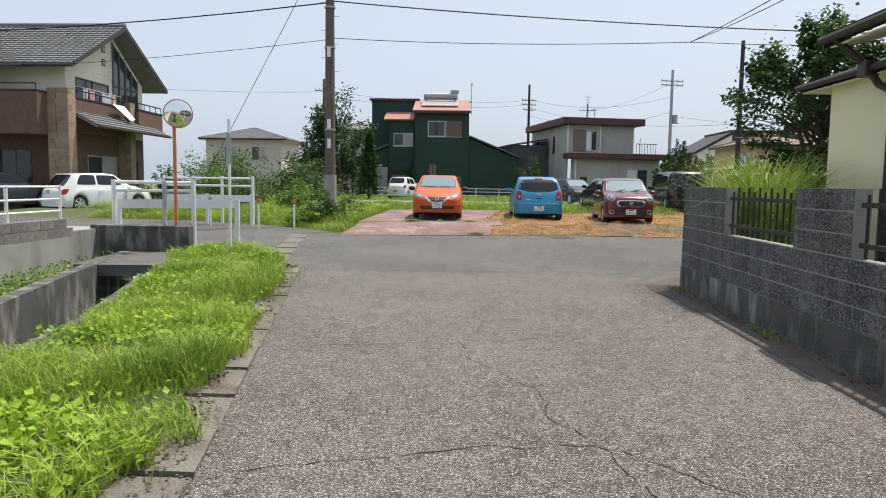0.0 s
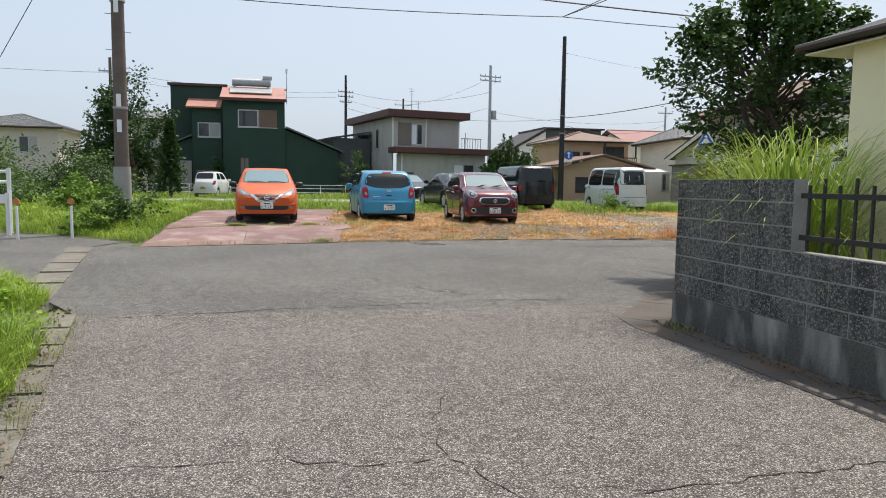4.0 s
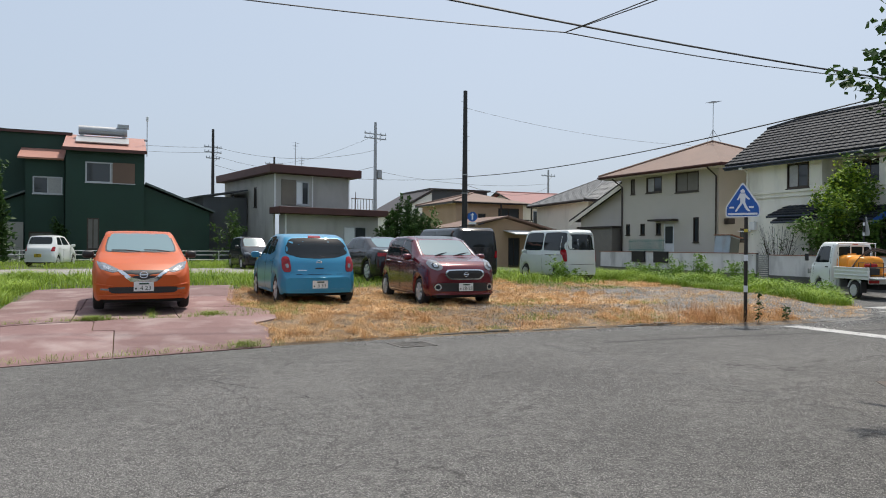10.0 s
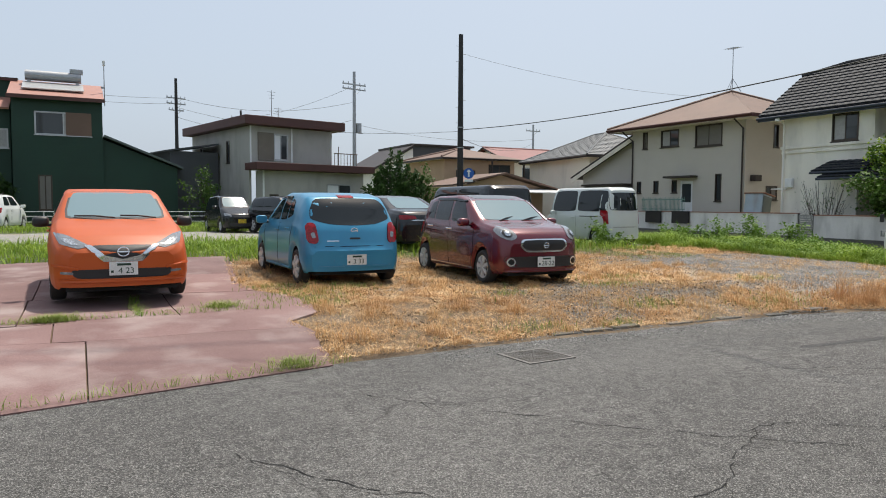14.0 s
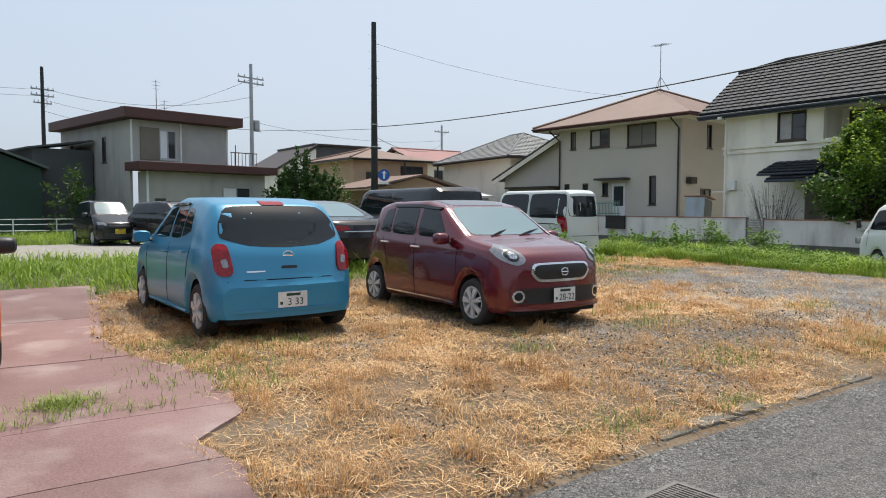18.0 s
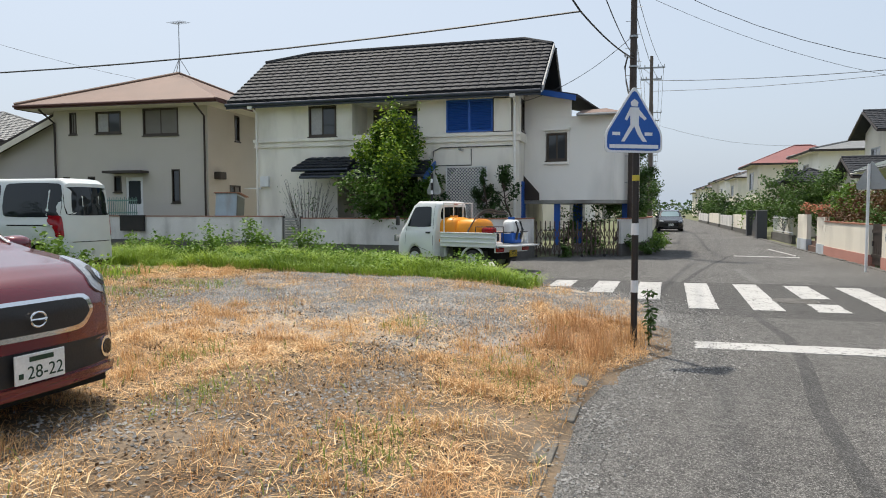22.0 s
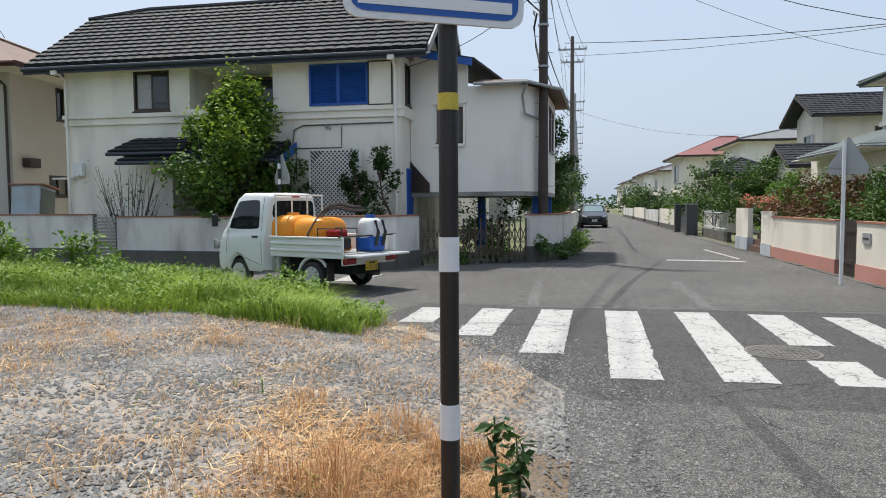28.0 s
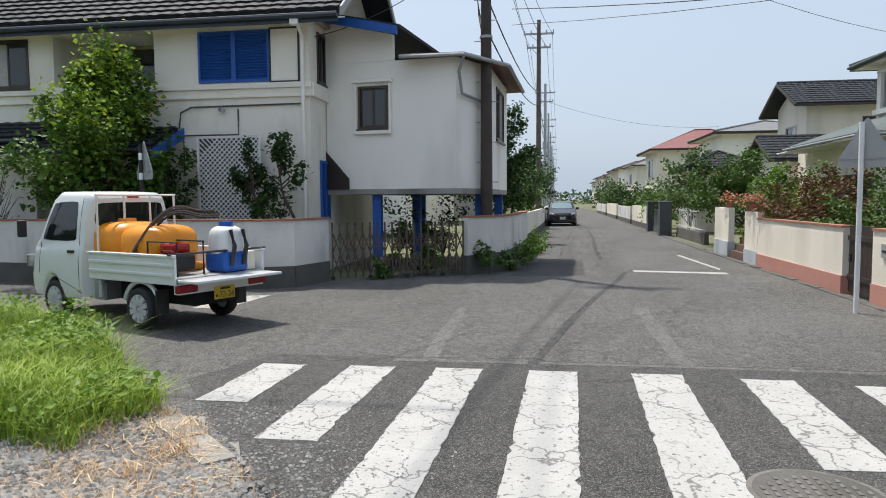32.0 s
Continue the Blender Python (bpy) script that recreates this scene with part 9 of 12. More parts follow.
# sky blue hatchback, tail to the street
BLUE_HATCH = dict(L=3.8, W=1.72, r=0.285, fa=0.76, wb=2.45, spokes=6, tumble=0.27,
             top=[(0, 0.66), (0.05, 0.74), (0.25, 0.86), (0.85, 1.0), (1.0, 1.06), (1.65, 1.44), (2.1, 1.515), (2.8, 1.50), (3.25, 1.43), (3.42, 1.30), (3.6, 1.02), (3.68, 0.93), (3.76, 0.62), (3.8, 0.56)],
             belt=[(0, 0.62), (0.3, 0.80), (0.9, 0.94), (2.0, 0.97), (3.0, 1.0), (3.45, 0.97), (3.66, 0.88), (3.8, 0.52)],
             wid=[(0, 0.72), (0.05, 0.84), (0.2, 0.93), (0.5, 0.985), (3.2, 1.0), (3.55, 0.975), (3.7, 0.94), (3.76, 0.90), (3.8, 0.83)],
             mirror=(1.2, 0.98), handles=((2.05, 0.87), (2.75, 0.9)), seams=(((1.1, 0.28), (1.1, 0.9)), ((2.1, 0.28), (2.12, 0.98)), ((2.9, 0.62), (3.0, 0.98))),
             panels=[
                 ("rear_window", "rear", [(-0.68, 1.06), (-0.4, 0.975), (0.0, 0.955), (0.4, 0.975), (0.68, 1.06), (0.66, 1.22), (0.55, 1.40), (-0.55, 1.40), (-0.66, 1.22)], M_CARGLASS, dict(cut=0.13)),
                 ("side_window", "sides", [(1.35, 1.02), (2.06, 1.03), (2.06, 1.40), (1.8, 1.37)], M_CARGLASS),
                 ("side_window", "sides", [(2.13, 1.03), (2.55, 1.04), (2.52, 1.41), (2.13, 1.41)], M_CARGLASS),
                 ("quarter_window", "sides", [(2.58, 1.05), (2.9, 1.12), (2.78, 1.36), (2.56, 1.40)], M_CARGLASS),
                 ("windscreen", "front", [(-0.6, 1.06), (0.6, 1.06), (0.52, 1.40), (-0.52, 1.40)], M_SKYGLASS),
                 ("tail_light", "rears", [(0.585, 0.72), (0.62, 0.67), (0.735, 0.675), (0.765, 0.76), (0.765, 0.93), (0.715, 1.0), (0.62, 0.985)], M_TAIL, dict(off=0.022, cut=0.16)),
                 ("indicator_lens", "rears", [(0.63, 0.76), (0.69, 0.755), (0.70, 0.84), (0.645, 0.85)], M_LAMP, dict(off=0.03, cut=0.15)),
                 ("brake_light", "rear", [(-0.14, 1.405), (0.14, 1.405), (0.13, 1.45), (-0.13, 1.45)], M_TAIL, dict(off=0.012, cut=0.08)),
                 ("plate_recess", "rear", [(-0.34, 0.475), (0.34, 0.475), (0.38, 0.40), (0.28, 0.325), (-0.28, 0.325), (-0.38, 0.40)], P_BLUE, dict(off=0.004, cut=0.15)),
                 ("tailgate_gap", "rear", [(-0.50, 0.632), (0.50, 0.632), (0.50, 0.622), (-0.50, 0.622)], M_SEAM, dict(off=0.002, cut=0.02, rings=2)),
                 ("tailgate_grip", "rear", [(-0.09, 0.735), (0.09, 0.735), (0.09, 0.765), (-0.09, 0.765)], M_BLACKPL, dict(off=0.006)),
                 ("bumper_line", "rear", [(-0.62, 0.315), (0.62, 0.315), (0.60, 0.295), (-0.60, 0.295)], P_BLUE, dict(off=0.022, cut=0.05)),
                 ("name_script", "rear", [(0.27, 0.705), (0.46, 0.705), (0.46, 0.72), (0.27, 0.72)], M_CHROME, dict(off=0.005, cut=0.02)),
                 ("fuel_flap", "left", [(1.9 - 3.18, 0.78), (1.9 - 3.02, 0.78), (1.9 - 3.02, 0.93), (1.9 - 3.18, 0.93)], P_BLUE, dict(off=0.004)),
                 ("side_sill", "sides", [(1.1, 0.225), (2.85, 0.225), (2.85, 0.25), (1.1, 0.25)], P_BLUE, dict(off=0.02, cut=0.05)),
                 ("headlight", "fronts", [(0.4, 0.70), (0.7, 0.74), (0.7, 0.92), (0.5, 0.86)], M_LAMP),
                 ("bug_screen", "sides", [(1.72, 1.40), (2.0, 1.43), (2.5, 1.44), (2.5, 1.41), (2.0, 1.40)], M_CARGLASS, dict(off=0.02)),
             ],
             wipers=(((-1.72, -0.16, 0.985), (-1.62, 0.24, 1.055)),))
mc, mb2 = car("hatchback_car", "sky blue rounded hatchback parked tail to the street", pose(2.93, 26.45, gz(2.93, 26), 0, 0, 90), P_BLUE, BLUE_HATCH)
plate_on(mc, -1.905, 0.41, -1, "3 33")
ring_badge(mc, -1.79, 0, 0.87, 0.055, -1)

# wine red hatchback, nose to the street
WINE_HATCH = dict(L=3.66, W=1.665, r=0.285, fa=0.70, wb=2.49, spokes=7, double=True, tumble=0.22,
             top=[(0, 0.70), (0.02, 0.78), (0.08, 0.87), (0.25, 0.95), (0.8, 1.03), (0.98, 1.08), (1.55, 1.43), (2.0, 1.52), (2.9, 1.51), (3.3, 1.44), (3.5, 1.1), (3.6, 0.95), (3.66, 0.7)],
             belt=[(0, 0.66), (0.1, 0.78), (0.4, 0.90), (0.9, 0.96), (2.0, 0.99), (3.2, 1.04), (3.66, 0.66)],
             wid=[(0, 0.76), (0.02, 0.84), (0.08, 0.91), (0.25, 0.965), (0.6, 0.995), (3.2, 1.0), (3.5, 0.97), (3.62, 0.92), (3.66, 0.84)],
             mirror=(1.18, 0.99), mirror_mat=P_WINE, handle_mat=M_CHROME, handles=((1.98, 0.90), (2.82, 0.935)), seams=(((1.02, 0.3), (1.02, 0.93)), ((2.0, 0.27), (2.02, 1.0)), ((2.72, 0.6), (2.9, 1.02))),
             panels=[
                 ("windscreen", "front", [(-0.62, 1.07), (0.62, 1.07), (0.55, 1.42), (-0.55, 1.42)], M_SKYGLASS, dict(cut=0.08)),
                 ("pillar_trim", "fronts", [(0.635, 1.06), (0.665, 1.06), (0.59, 1.44), (0.565, 1.43)], M_BLACKPL, dict(cut=0.04, off=0.003)),
                 ("side_window", "sides", [(1.28, 1.03), (1.98, 1.04), (1.98, 1.42), (1.62, 1.40)], M_CARGLASS),
                 ("side_window", "sides", [(2.06, 1.04), (2.68, 1.06), (2.68, 1.42), (2.06, 1.42)], M_CARGLASS),
                 ("quarter_window", "sides", [(2.73, 1.06), (3.02, 1.09), (2.95, 1.38), (2.73, 1.42)], M_CARGLASS),
                 ("window_visor", "sides", [(1.55, 1.40), (2.0, 1.455), (2.75, 1.455), (2.75, 1.42), (2.0, 1.42), (1.62, 1.38)], M_CARGLASS, dict(off=0.02, cut=0.04)),
                 ("rear_window", "rear", [(-0.55, 1.08), (0.55, 1.08), (0.5, 1.38), (-0.5, 1.38)], M_CARGLASS),
                 ("headlight", "fronts", [(0.475, 0.80), (0.60, 0.74), (0.73, 0.80), (0.755, 0.915), (0.66, 0.985), (0.53, 0.93)], M_LAMP, dict(off=0.012, cut=0.22)),
                 ("headlight_core", "fronts", [(0.55, 0.82), (0.62, 0.785), (0.69, 0.82), (0.70, 0.89), (0.64, 0.92), (0.57, 0.90)], M_LAMPIN, dict(off=0.016, cut=0.25)),
                 ("grille_chrome", "front", [(-0.46, 0.66), (-0.36, 0.555), (0.36, 0.555), (0.46, 0.66), (0.42, 0.775), (-0.42, 0.775)], M_CHROME, dict(off=0.010, cut=0.12)),
                 ("grille", "front", [(-0.42, 0.662), (-0.335, 0.585), (0.335, 0.585), (0.42, 0.662), (0.385, 0.752), (-0.385, 0.752)], M_BLACKPL, dict(off=0.014, cut=0.12)),
                 ("lower_grille", "front", [(-0.72, 0.49), (0.72, 0.49), (0.66, 0.31), (-0.66, 0.31)], M_BLACKPL, dict(cut=0.1)),
                 ("bumper_lip", "front", [(-0.70, 0.30), (0.70, 0.30), (0.68, 0.24), (-0.68, 0.24)], P_WINE, dict(off=0.025, cut=0.1)),
                 ("fog_ring", "fronts", [(0.52, 0.40), (0.56, 0.33), (0.64, 0.33), (0.68, 0.40), (0.64, 0.47), (0.56, 0.47)], M_CHROME, dict(off=0.010, cut=0.25)),
                 ("fog_lamp", "fronts", [(0.545, 0.40), (0.575, 0.352), (0.625, 0.352), (0.655, 0.40), (0.625, 0.448), (0.575, 0.448)], M_CARGLASS, dict(off=0.014, cut=0.25)),
                 ("side_sill", "sides", [(1.05, 0.235), (2.85, 0.255), (2.85, 0.275), (1.05, 0.255)], M_CHROME, dict(off=0.006, cut=0.05)),
                 ("tail_light", "rears", [(0.62, 0.78), (0.75, 0.78), (0.74, 1.02), (0.66, 1.02)], M_TAIL, dict(off=0.01)),
                 ("roof_panel", "top", [(0.2, -0.48), (0.2, 0.48), (-1.25, 0.48), (-1.25, -0.48)], P_GREYC, dict(off=0.003, cut=0.1)),
             ],
             wipers=(((0.92, 0.10, 1.06), (0.74, 0.56, 1.13)), ((0.92, -0.35, 1.06), (0.75, 0.02, 1.13))))
pc, pb2 = car("hatchback_car", "wine red hatchback with chrome grille parked nose to the street", pose(5.88, 25.22, gz(5.9, 25.2), 0, 0, -92.5), P_WINE, WINE_HATCH)
plate_on(pc, 1.865, 0.40, 1, "28-22")
ring_badge(pc, 1.865, 0, 0.67, 0.05, 1)
for sy in (1, -1):
    part("headlight_bezel", patch(pb2, "front", [(sy * a, b) for a, b in ((0.545, 0.84), (0.60, 0.79), (0.665, 0.80), (0.695, 0.86), (0.66, 0.91), (0.585, 0.91))], off=0.018, cut=0.25), M_BLACKPL, pc, smooth=True)
    part("headlight_lens", patch(pb2, "front", [(sy * a, b) for a, b in ((0.575, 0.845), (0.61, 0.815), (0.65, 0.82), (0.668, 0.86), (0.645, 0.89), (0.60, 0.89))], off=0.022, cut=0.25), M_LAMPIN, pc, smooth=True)
    part("roof_rail_line", patch(pb2, "front", [(sy * a, b) for a, b in ((0.64, 1.06), (0.66, 1.06), (0.585, 1.44), (0.57, 1.43))], off=0.006, cut=0.04), M_CHROME, pc, smooth=True)


def simple_spec(L, W, H, hood=0.22, ws=0.28, roof=0.85, nose=0.72, cowl=0.98, tail=0.9, r=0.3, box=False, sedan=False):
    """A plainer car: hatchback, sedan or van by its proportions."""
    if box:
        top = [(0, 0.78), (0.04, 0.92), (L * hood, cowl), (L * ws, H - 0.1), (L * ws + 0.25, H), (L - 0.25, H - 0.01), (L - 0.08, H - 0.12), (L - 0.02, cowl), (L, 0.6)]
        belt = [(0, 0.7), (L * hood, cowl - 0.02), (L - 0.05, cowl), (L, 0.55)]
        tum = 0.14
    elif sedan:
        top = [(0, 0.62), (0.1, 0.74), (L * 0.25, 0.95), (L * 0.3, 1.0), (L * 0.45, H - 0.03), (L * 0.55, H), (L * 0.68, H - 0.06), (L * 0.84, 1.06), (L * 0.97, 1.0), (L - 0.03, 0.9), (L, 0.65)]
        belt = [(0, 0.58), (L * 0.25, 0.88), (L * 0.8, 0.96), (L - 0.05, 0.88), (L, 0.6)]
        tum = 0.34
    else:
        top = [(0, 0.64), (0.08, nose + 0.05), (L * hood, cowl), (L * ws, cowl + 0.06), (L * (ws + 0.16), H - 0.05), (L * 0.55, H), (L * roof, H - 0.06), (L - 0.2, 1.05), (L - 0.05, 0.9), (L, 0.6)]
        belt = [(0, 0.6), (L * hood, cowl - 0.06), (L * 0.85, 1.0), (L, 0.58)]
        tum = 0.26
    wid = [(0, 0.76), (0.05, 0.87), (0.2, 0.95), (0.5, 0.99), (L - 0.4, 1.0), (L - 0.1, 0.95), (L, 0.84)]
    b = cowl + 0.07
    t = H - 0.10
    x0 = L * ws + (0.05 if box else 0.45)
    mid = (x0 + L * 0.9) / 2
    if sedan:
        x0, mid, x1 = L * 0.40, L * 0.56, L * 0.74
    else:
        x1 = L * (0.95 if box else 0.84)
    b2 = 1.04 if sedan else b
    pn = [("windscreen", "front", [(-W * 0.36, b), (W * 0.36, b), (W * 0.31, t), (-W * 0.31, t)], M_SKYGLASS), ("side_window", "sides", [(x0, b2), (mid - 0.04, b2), (mid - 0.04, t), (x0 + (0.1 if box else 0.3), t - 0.01)], M_CARGLASS), ("side_window", "sides", [(mid + 0.04, b2), (x1, b2), (x1 - (0.05 if box else 0.25), t - 0.01), (mid + 0.04, t)], M_CARGLASS), ("rear_window", "rear", [(-W * 0.36, 1.1), (W * 0.36, 1.1), (W * 0.33, t), (-W * 0.33, t)], M_CARGLASS), ("headlight", "fronts", [(W * 0.27, 0.66), (W * 0.44, 0.70), (W * 0.43, 0.82), (W * 0.29, 0.76)], M_LAMP), ("grille", "front", [(-0.34, 0.60), (0.34, 0.60), (0.34, 0.70), (-0.34, 0.70)], M_BLACKPL), ("lower_grille", "front", [(-0.5, 0.28), (0.5, 0.28), (0.5, 0.42), (-0.5, 0.42)], M_BLACKPL), ("tail_light", "rears", [(W * 0.36, 0.75), (W * 0.45, 0.75), (W * 0.445, 0.98), (W * 0.39, 0.98)], M_TAIL, dict(off=0.01))]
    return dict(L=L, W=W, r=r, fa=L * 0.2, wb=L * 0.62, spokes=6, tumble=tum, top=top, belt=belt, wid=wid, panels=pn, mirror=(L * ws + 0.2, 1.0), handles=((mid - 0.15, 0.9), (x1 - 0.25, 0.92)), seams=(((x0 - 0.15, 0.3), (x0 - 0.15, 0.9)), ((mid, 0.3), (mid, 1.0))))


def lot_car(label, x, y, yaw, paint, sp, plate=None, cat="car", back_plate=None, name="parked_car", z=None):
    c, b = car(name, label, pose(x, y, gz(x, y) if z is None else z, 0, 0, yaw), paint, sp, cat)
    if plate:
        plate_on(c, sp["L"] / 2 + 0.006, 0.48, 1, plate[0], plate[1])
    if back_plate:
        plate_on(c, -sp["L"] / 2 - 0.006, back_plate[2], -1, back_plate[0], back_plate[1])
    return c


VAN = simple_spec(3.4, 1.475, 1.86, 0.10, 0.16, box=True, cowl=1.02, r=0.27)
VAN["panels"] = [q for q in VAN["panels"] if q[0] not in ("tail_light", "rear_window")] + [("rear_window", "rear", [(-0.60, 1.12), (0.60, 1.12), (0.58, 1.68), (-0.58, 1.68)], M_CARGLASS, dict(cut=0.08)), ("tail_light", "rears", [(0.625, 0.70), (0.705, 0.70), (0.70, 1.12), (0.635, 1.12)], M_TAIL, dict(off=0.012, cut=0.08)), ("tailgate_gap", "rear", [(-0.6, 0.60), (0.6, 0.60), (0.6, 0.615), (-0.6, 0.615)], M_SEAM, dict(cut=0.02)), ("slide_rail", "sides", [(2.0, 0.92), (3.1, 0.92), (3.1, 0.945), (2.0, 0.945)], M_SEAM, dict(cut=0.02, off=0.003))]
lot_car("pale white kei van parked with its tail to the lot", 14.05, 32.3, 92, P_PALE, VAN, cat="van", name="kei_van")
SED = simple_spec(4.7, 1.8, 1.42, r=0.32, sedan=True)
SED["panels"] = [q for q in SED["panels"] if q[0] not in ("tail_light", "rear_window")] + [("rear_window", "rear", [(-0.56, 1.07), (0.56, 1.07), (0.48, 1.36), (-0.48, 1.36)], M_SKYGLASS), ("tail_light", "rears", [(0.36, 0.80), (0.80, 0.78), (0.80, 0.90), (0.40, 0.88)], M_TAIL, dict(off=0.01)), ("chrome_bar", "rear", [(-0.5, 0.76), (0.5, 0.76), (0.5, 0.78), (-0.5, 0.78)], M_CHROME)]
lot_car("black sedan parked behind the hatchbacks", 6.8, 32.45, 95, P_BLACK, SED, name="sedan_car")
KEI = simple_spec(3.4, 1.475, 1.55, 0.2, 0.24, nose=0.72, cowl=1.0, r=0.27)
lot_car("black kei car with a yellow plate facing the lot", 4.75, 44.9, -84, P_BLACK, KEI, ("55-10", True), name="kei_car")
HAT = simple_spec(4.2, 1.75, 1.5, 0.22, 0.28, r=0.31)
lot_car("black hatchback parked at the back of the lot", 6.6, 42.3, -70, P_BLACK, HAT)
lot_car("white kei hatchback parked in tall grass", -4.2, 50.3, 75, P_WHITE, KEI, None, back_plate=("38-41", True, 0.55), name="kei_car")
LONG_VAN = simple_spec(4.7, 1.66, 1.76, 0.10, 0.17, box=True, cowl=1.05, r=0.32)
lot_car("long black van parked behind the hatchbacks", 9.95, 32.85, 87, P_BLACK, LONG_VAN, cat="van", name="long_van")
SUV = simple_spec(4.7, 1.8, 1.7, 0.22, 0.28, nose=0.85, cowl=1.1, r=0.35)
lot_car("white sport utility vehicle before the brick house", -16.3, 31.6, 62, P_WHITE, SUV, None, back_plate=("12-07", False, 0.85), name="suv_car", z=0.05)
lot_car("dark grey crossover before the brick house", -21.2, 32.2, 60, P_GREYC, SUV, name="suv_car", z=0.05)
lot_car("dark car parked far along the street", 55.5, 18.3, 181, P_BLACK, HAT, ("40-18", False), z=0.002)

# ---- white kei truck with sprayer load ----
tk = thing("kei_truck", "white kei pickup truck with an open bed", "truck", pose(20.42, 24.75, 0.002, 0, 0, 67), "vehicles on the street")
L, W, r = 3.4, 1.475, 0.265
cabx = lambda q: L / 2 - q
cab = body_mesh(dict(L=1.62, W=1.45, r=0.265, fa=0.78, wb=30, tumble=0.13, sill=0.3,
                     top=[(0, 0.72), (0.03, 0.88), (0.16, 1.02), (0.28, 1.14), (0.62, 1.66), (0.80, 1.76), (1.5, 1.75), (1.6, 1.70), (1.62, 1.66)],
                     belt=[(0, 0.66), (0.2, 0.98), (1.62, 1.04)],
                     wid=[(0, 0.80), (0.04, 0.90), (0.2, 0.97), (0.5, 1.0), (1.55, 1.0), (1.62, 0.97)]))
for i, v in enumerate(cab.v):
    cab.v[i] = (v[0] + L / 2 - 0.81, v[1], v[2])
part("cab", cab, P_WHITE, tk, smooth=True)
bv = BVHTree.FromPolygons([Vector(v) for v in cab.v], cab.f)
for nm, side, poly, mat, kw in (("windscreen", "front", [(-0.6, 1.1), (0.6, 1.1), (0.55, 1.62), (-0.55, 1.62)], M_SKYGLASS, {}), ("rear_window", "rear", [(-0.55, 1.28), (0.55, 1.28), (0.5, 1.60), (-0.5, 1.60)], M_CARGLASS, {}), ("high_brake_light", "rear", [(-0.09, 1.66), (0.09, 1.66), (0.09, 1.695), (-0.09, 1.695)], M_TAIL, dict(off=0.01))):
    part(nm, patch(bv, side, poly, **kw), mat, tk, smooth=True)
for side in ("left", "right"):
    part("door_window", patch(bv, side, [(cabx(1.35), 1.08), (cabx(0.5), 1.08), (cabx(0.72), 1.6), (cabx(1.3), 1.62)], cut=0.08), M_CARGLASS, tk, smooth=True)
    sy = 1 if side == "left" else -1
    for a, b in (((1.42, 0.42), (1.40, 1.66)), ((0.45, 0.62), (0.48, 1.05)), ((0.75, 0.62), (1.4, 0.42))):
        pts = []
        for k in range(7):
            hit, _, _, _ = bv.ray_cast(Vector((cabx(a[0] + (b[0] - a[0]) * k / 6), 3 * sy, a[1] + (b[1] - a[1]) * k / 6)), Vector((0, -sy, 0)))
            if hit:
                pts.append(hit)
        if len(pts) > 1:
            part("door_gap", Shape().tube(pts, 0.005, 4), M_SEAM, tk)
    part("door_handle", Shape().box(cabx(1.32), sy * 0.712 - 0.012, 0.92, cabx(1.18), sy * 0.712 + 0.02, 0.96), M_BLACKPL, tk, bevel=0.008)
    part("wing_mirror", Shape().box(cabx(0.36), sy * 0.86 - 0.06, 1.12, cabx(0.30), sy * 0.86 + 0.06, 1.36), M_BLACKPL, tk, bevel=0.02)
    part("headlight", Shape().box(L / 2 - 0.06, sy * 0.55 - 0.12, 0.68, L / 2 + 0.004, sy * 0.55 + 0.1, 0.86), M_LAMP, tk, bevel=0.02)
guard = Shape()
for y in (-0.6, -0.2, 0.2, 0.6):
    guard.rod((cabx(1.70), y, 0.9), (cabx(1.70), y, 1.70), 0.016, 0.016, 6)
guard.rod((cabx(1.70), -0.62, 1.70), (cabx(1.70), 0.62, 1.70), 0.016, 0.016, 6)
part("cab_guard", guard, M_WHITEMET, tk)
part("bed_floor", Shape().box(-L / 2, -W / 2 + 0.04, 0.62, cabx(1.66), W / 2 - 0.04, 0.68), M_GREYMET, tk)
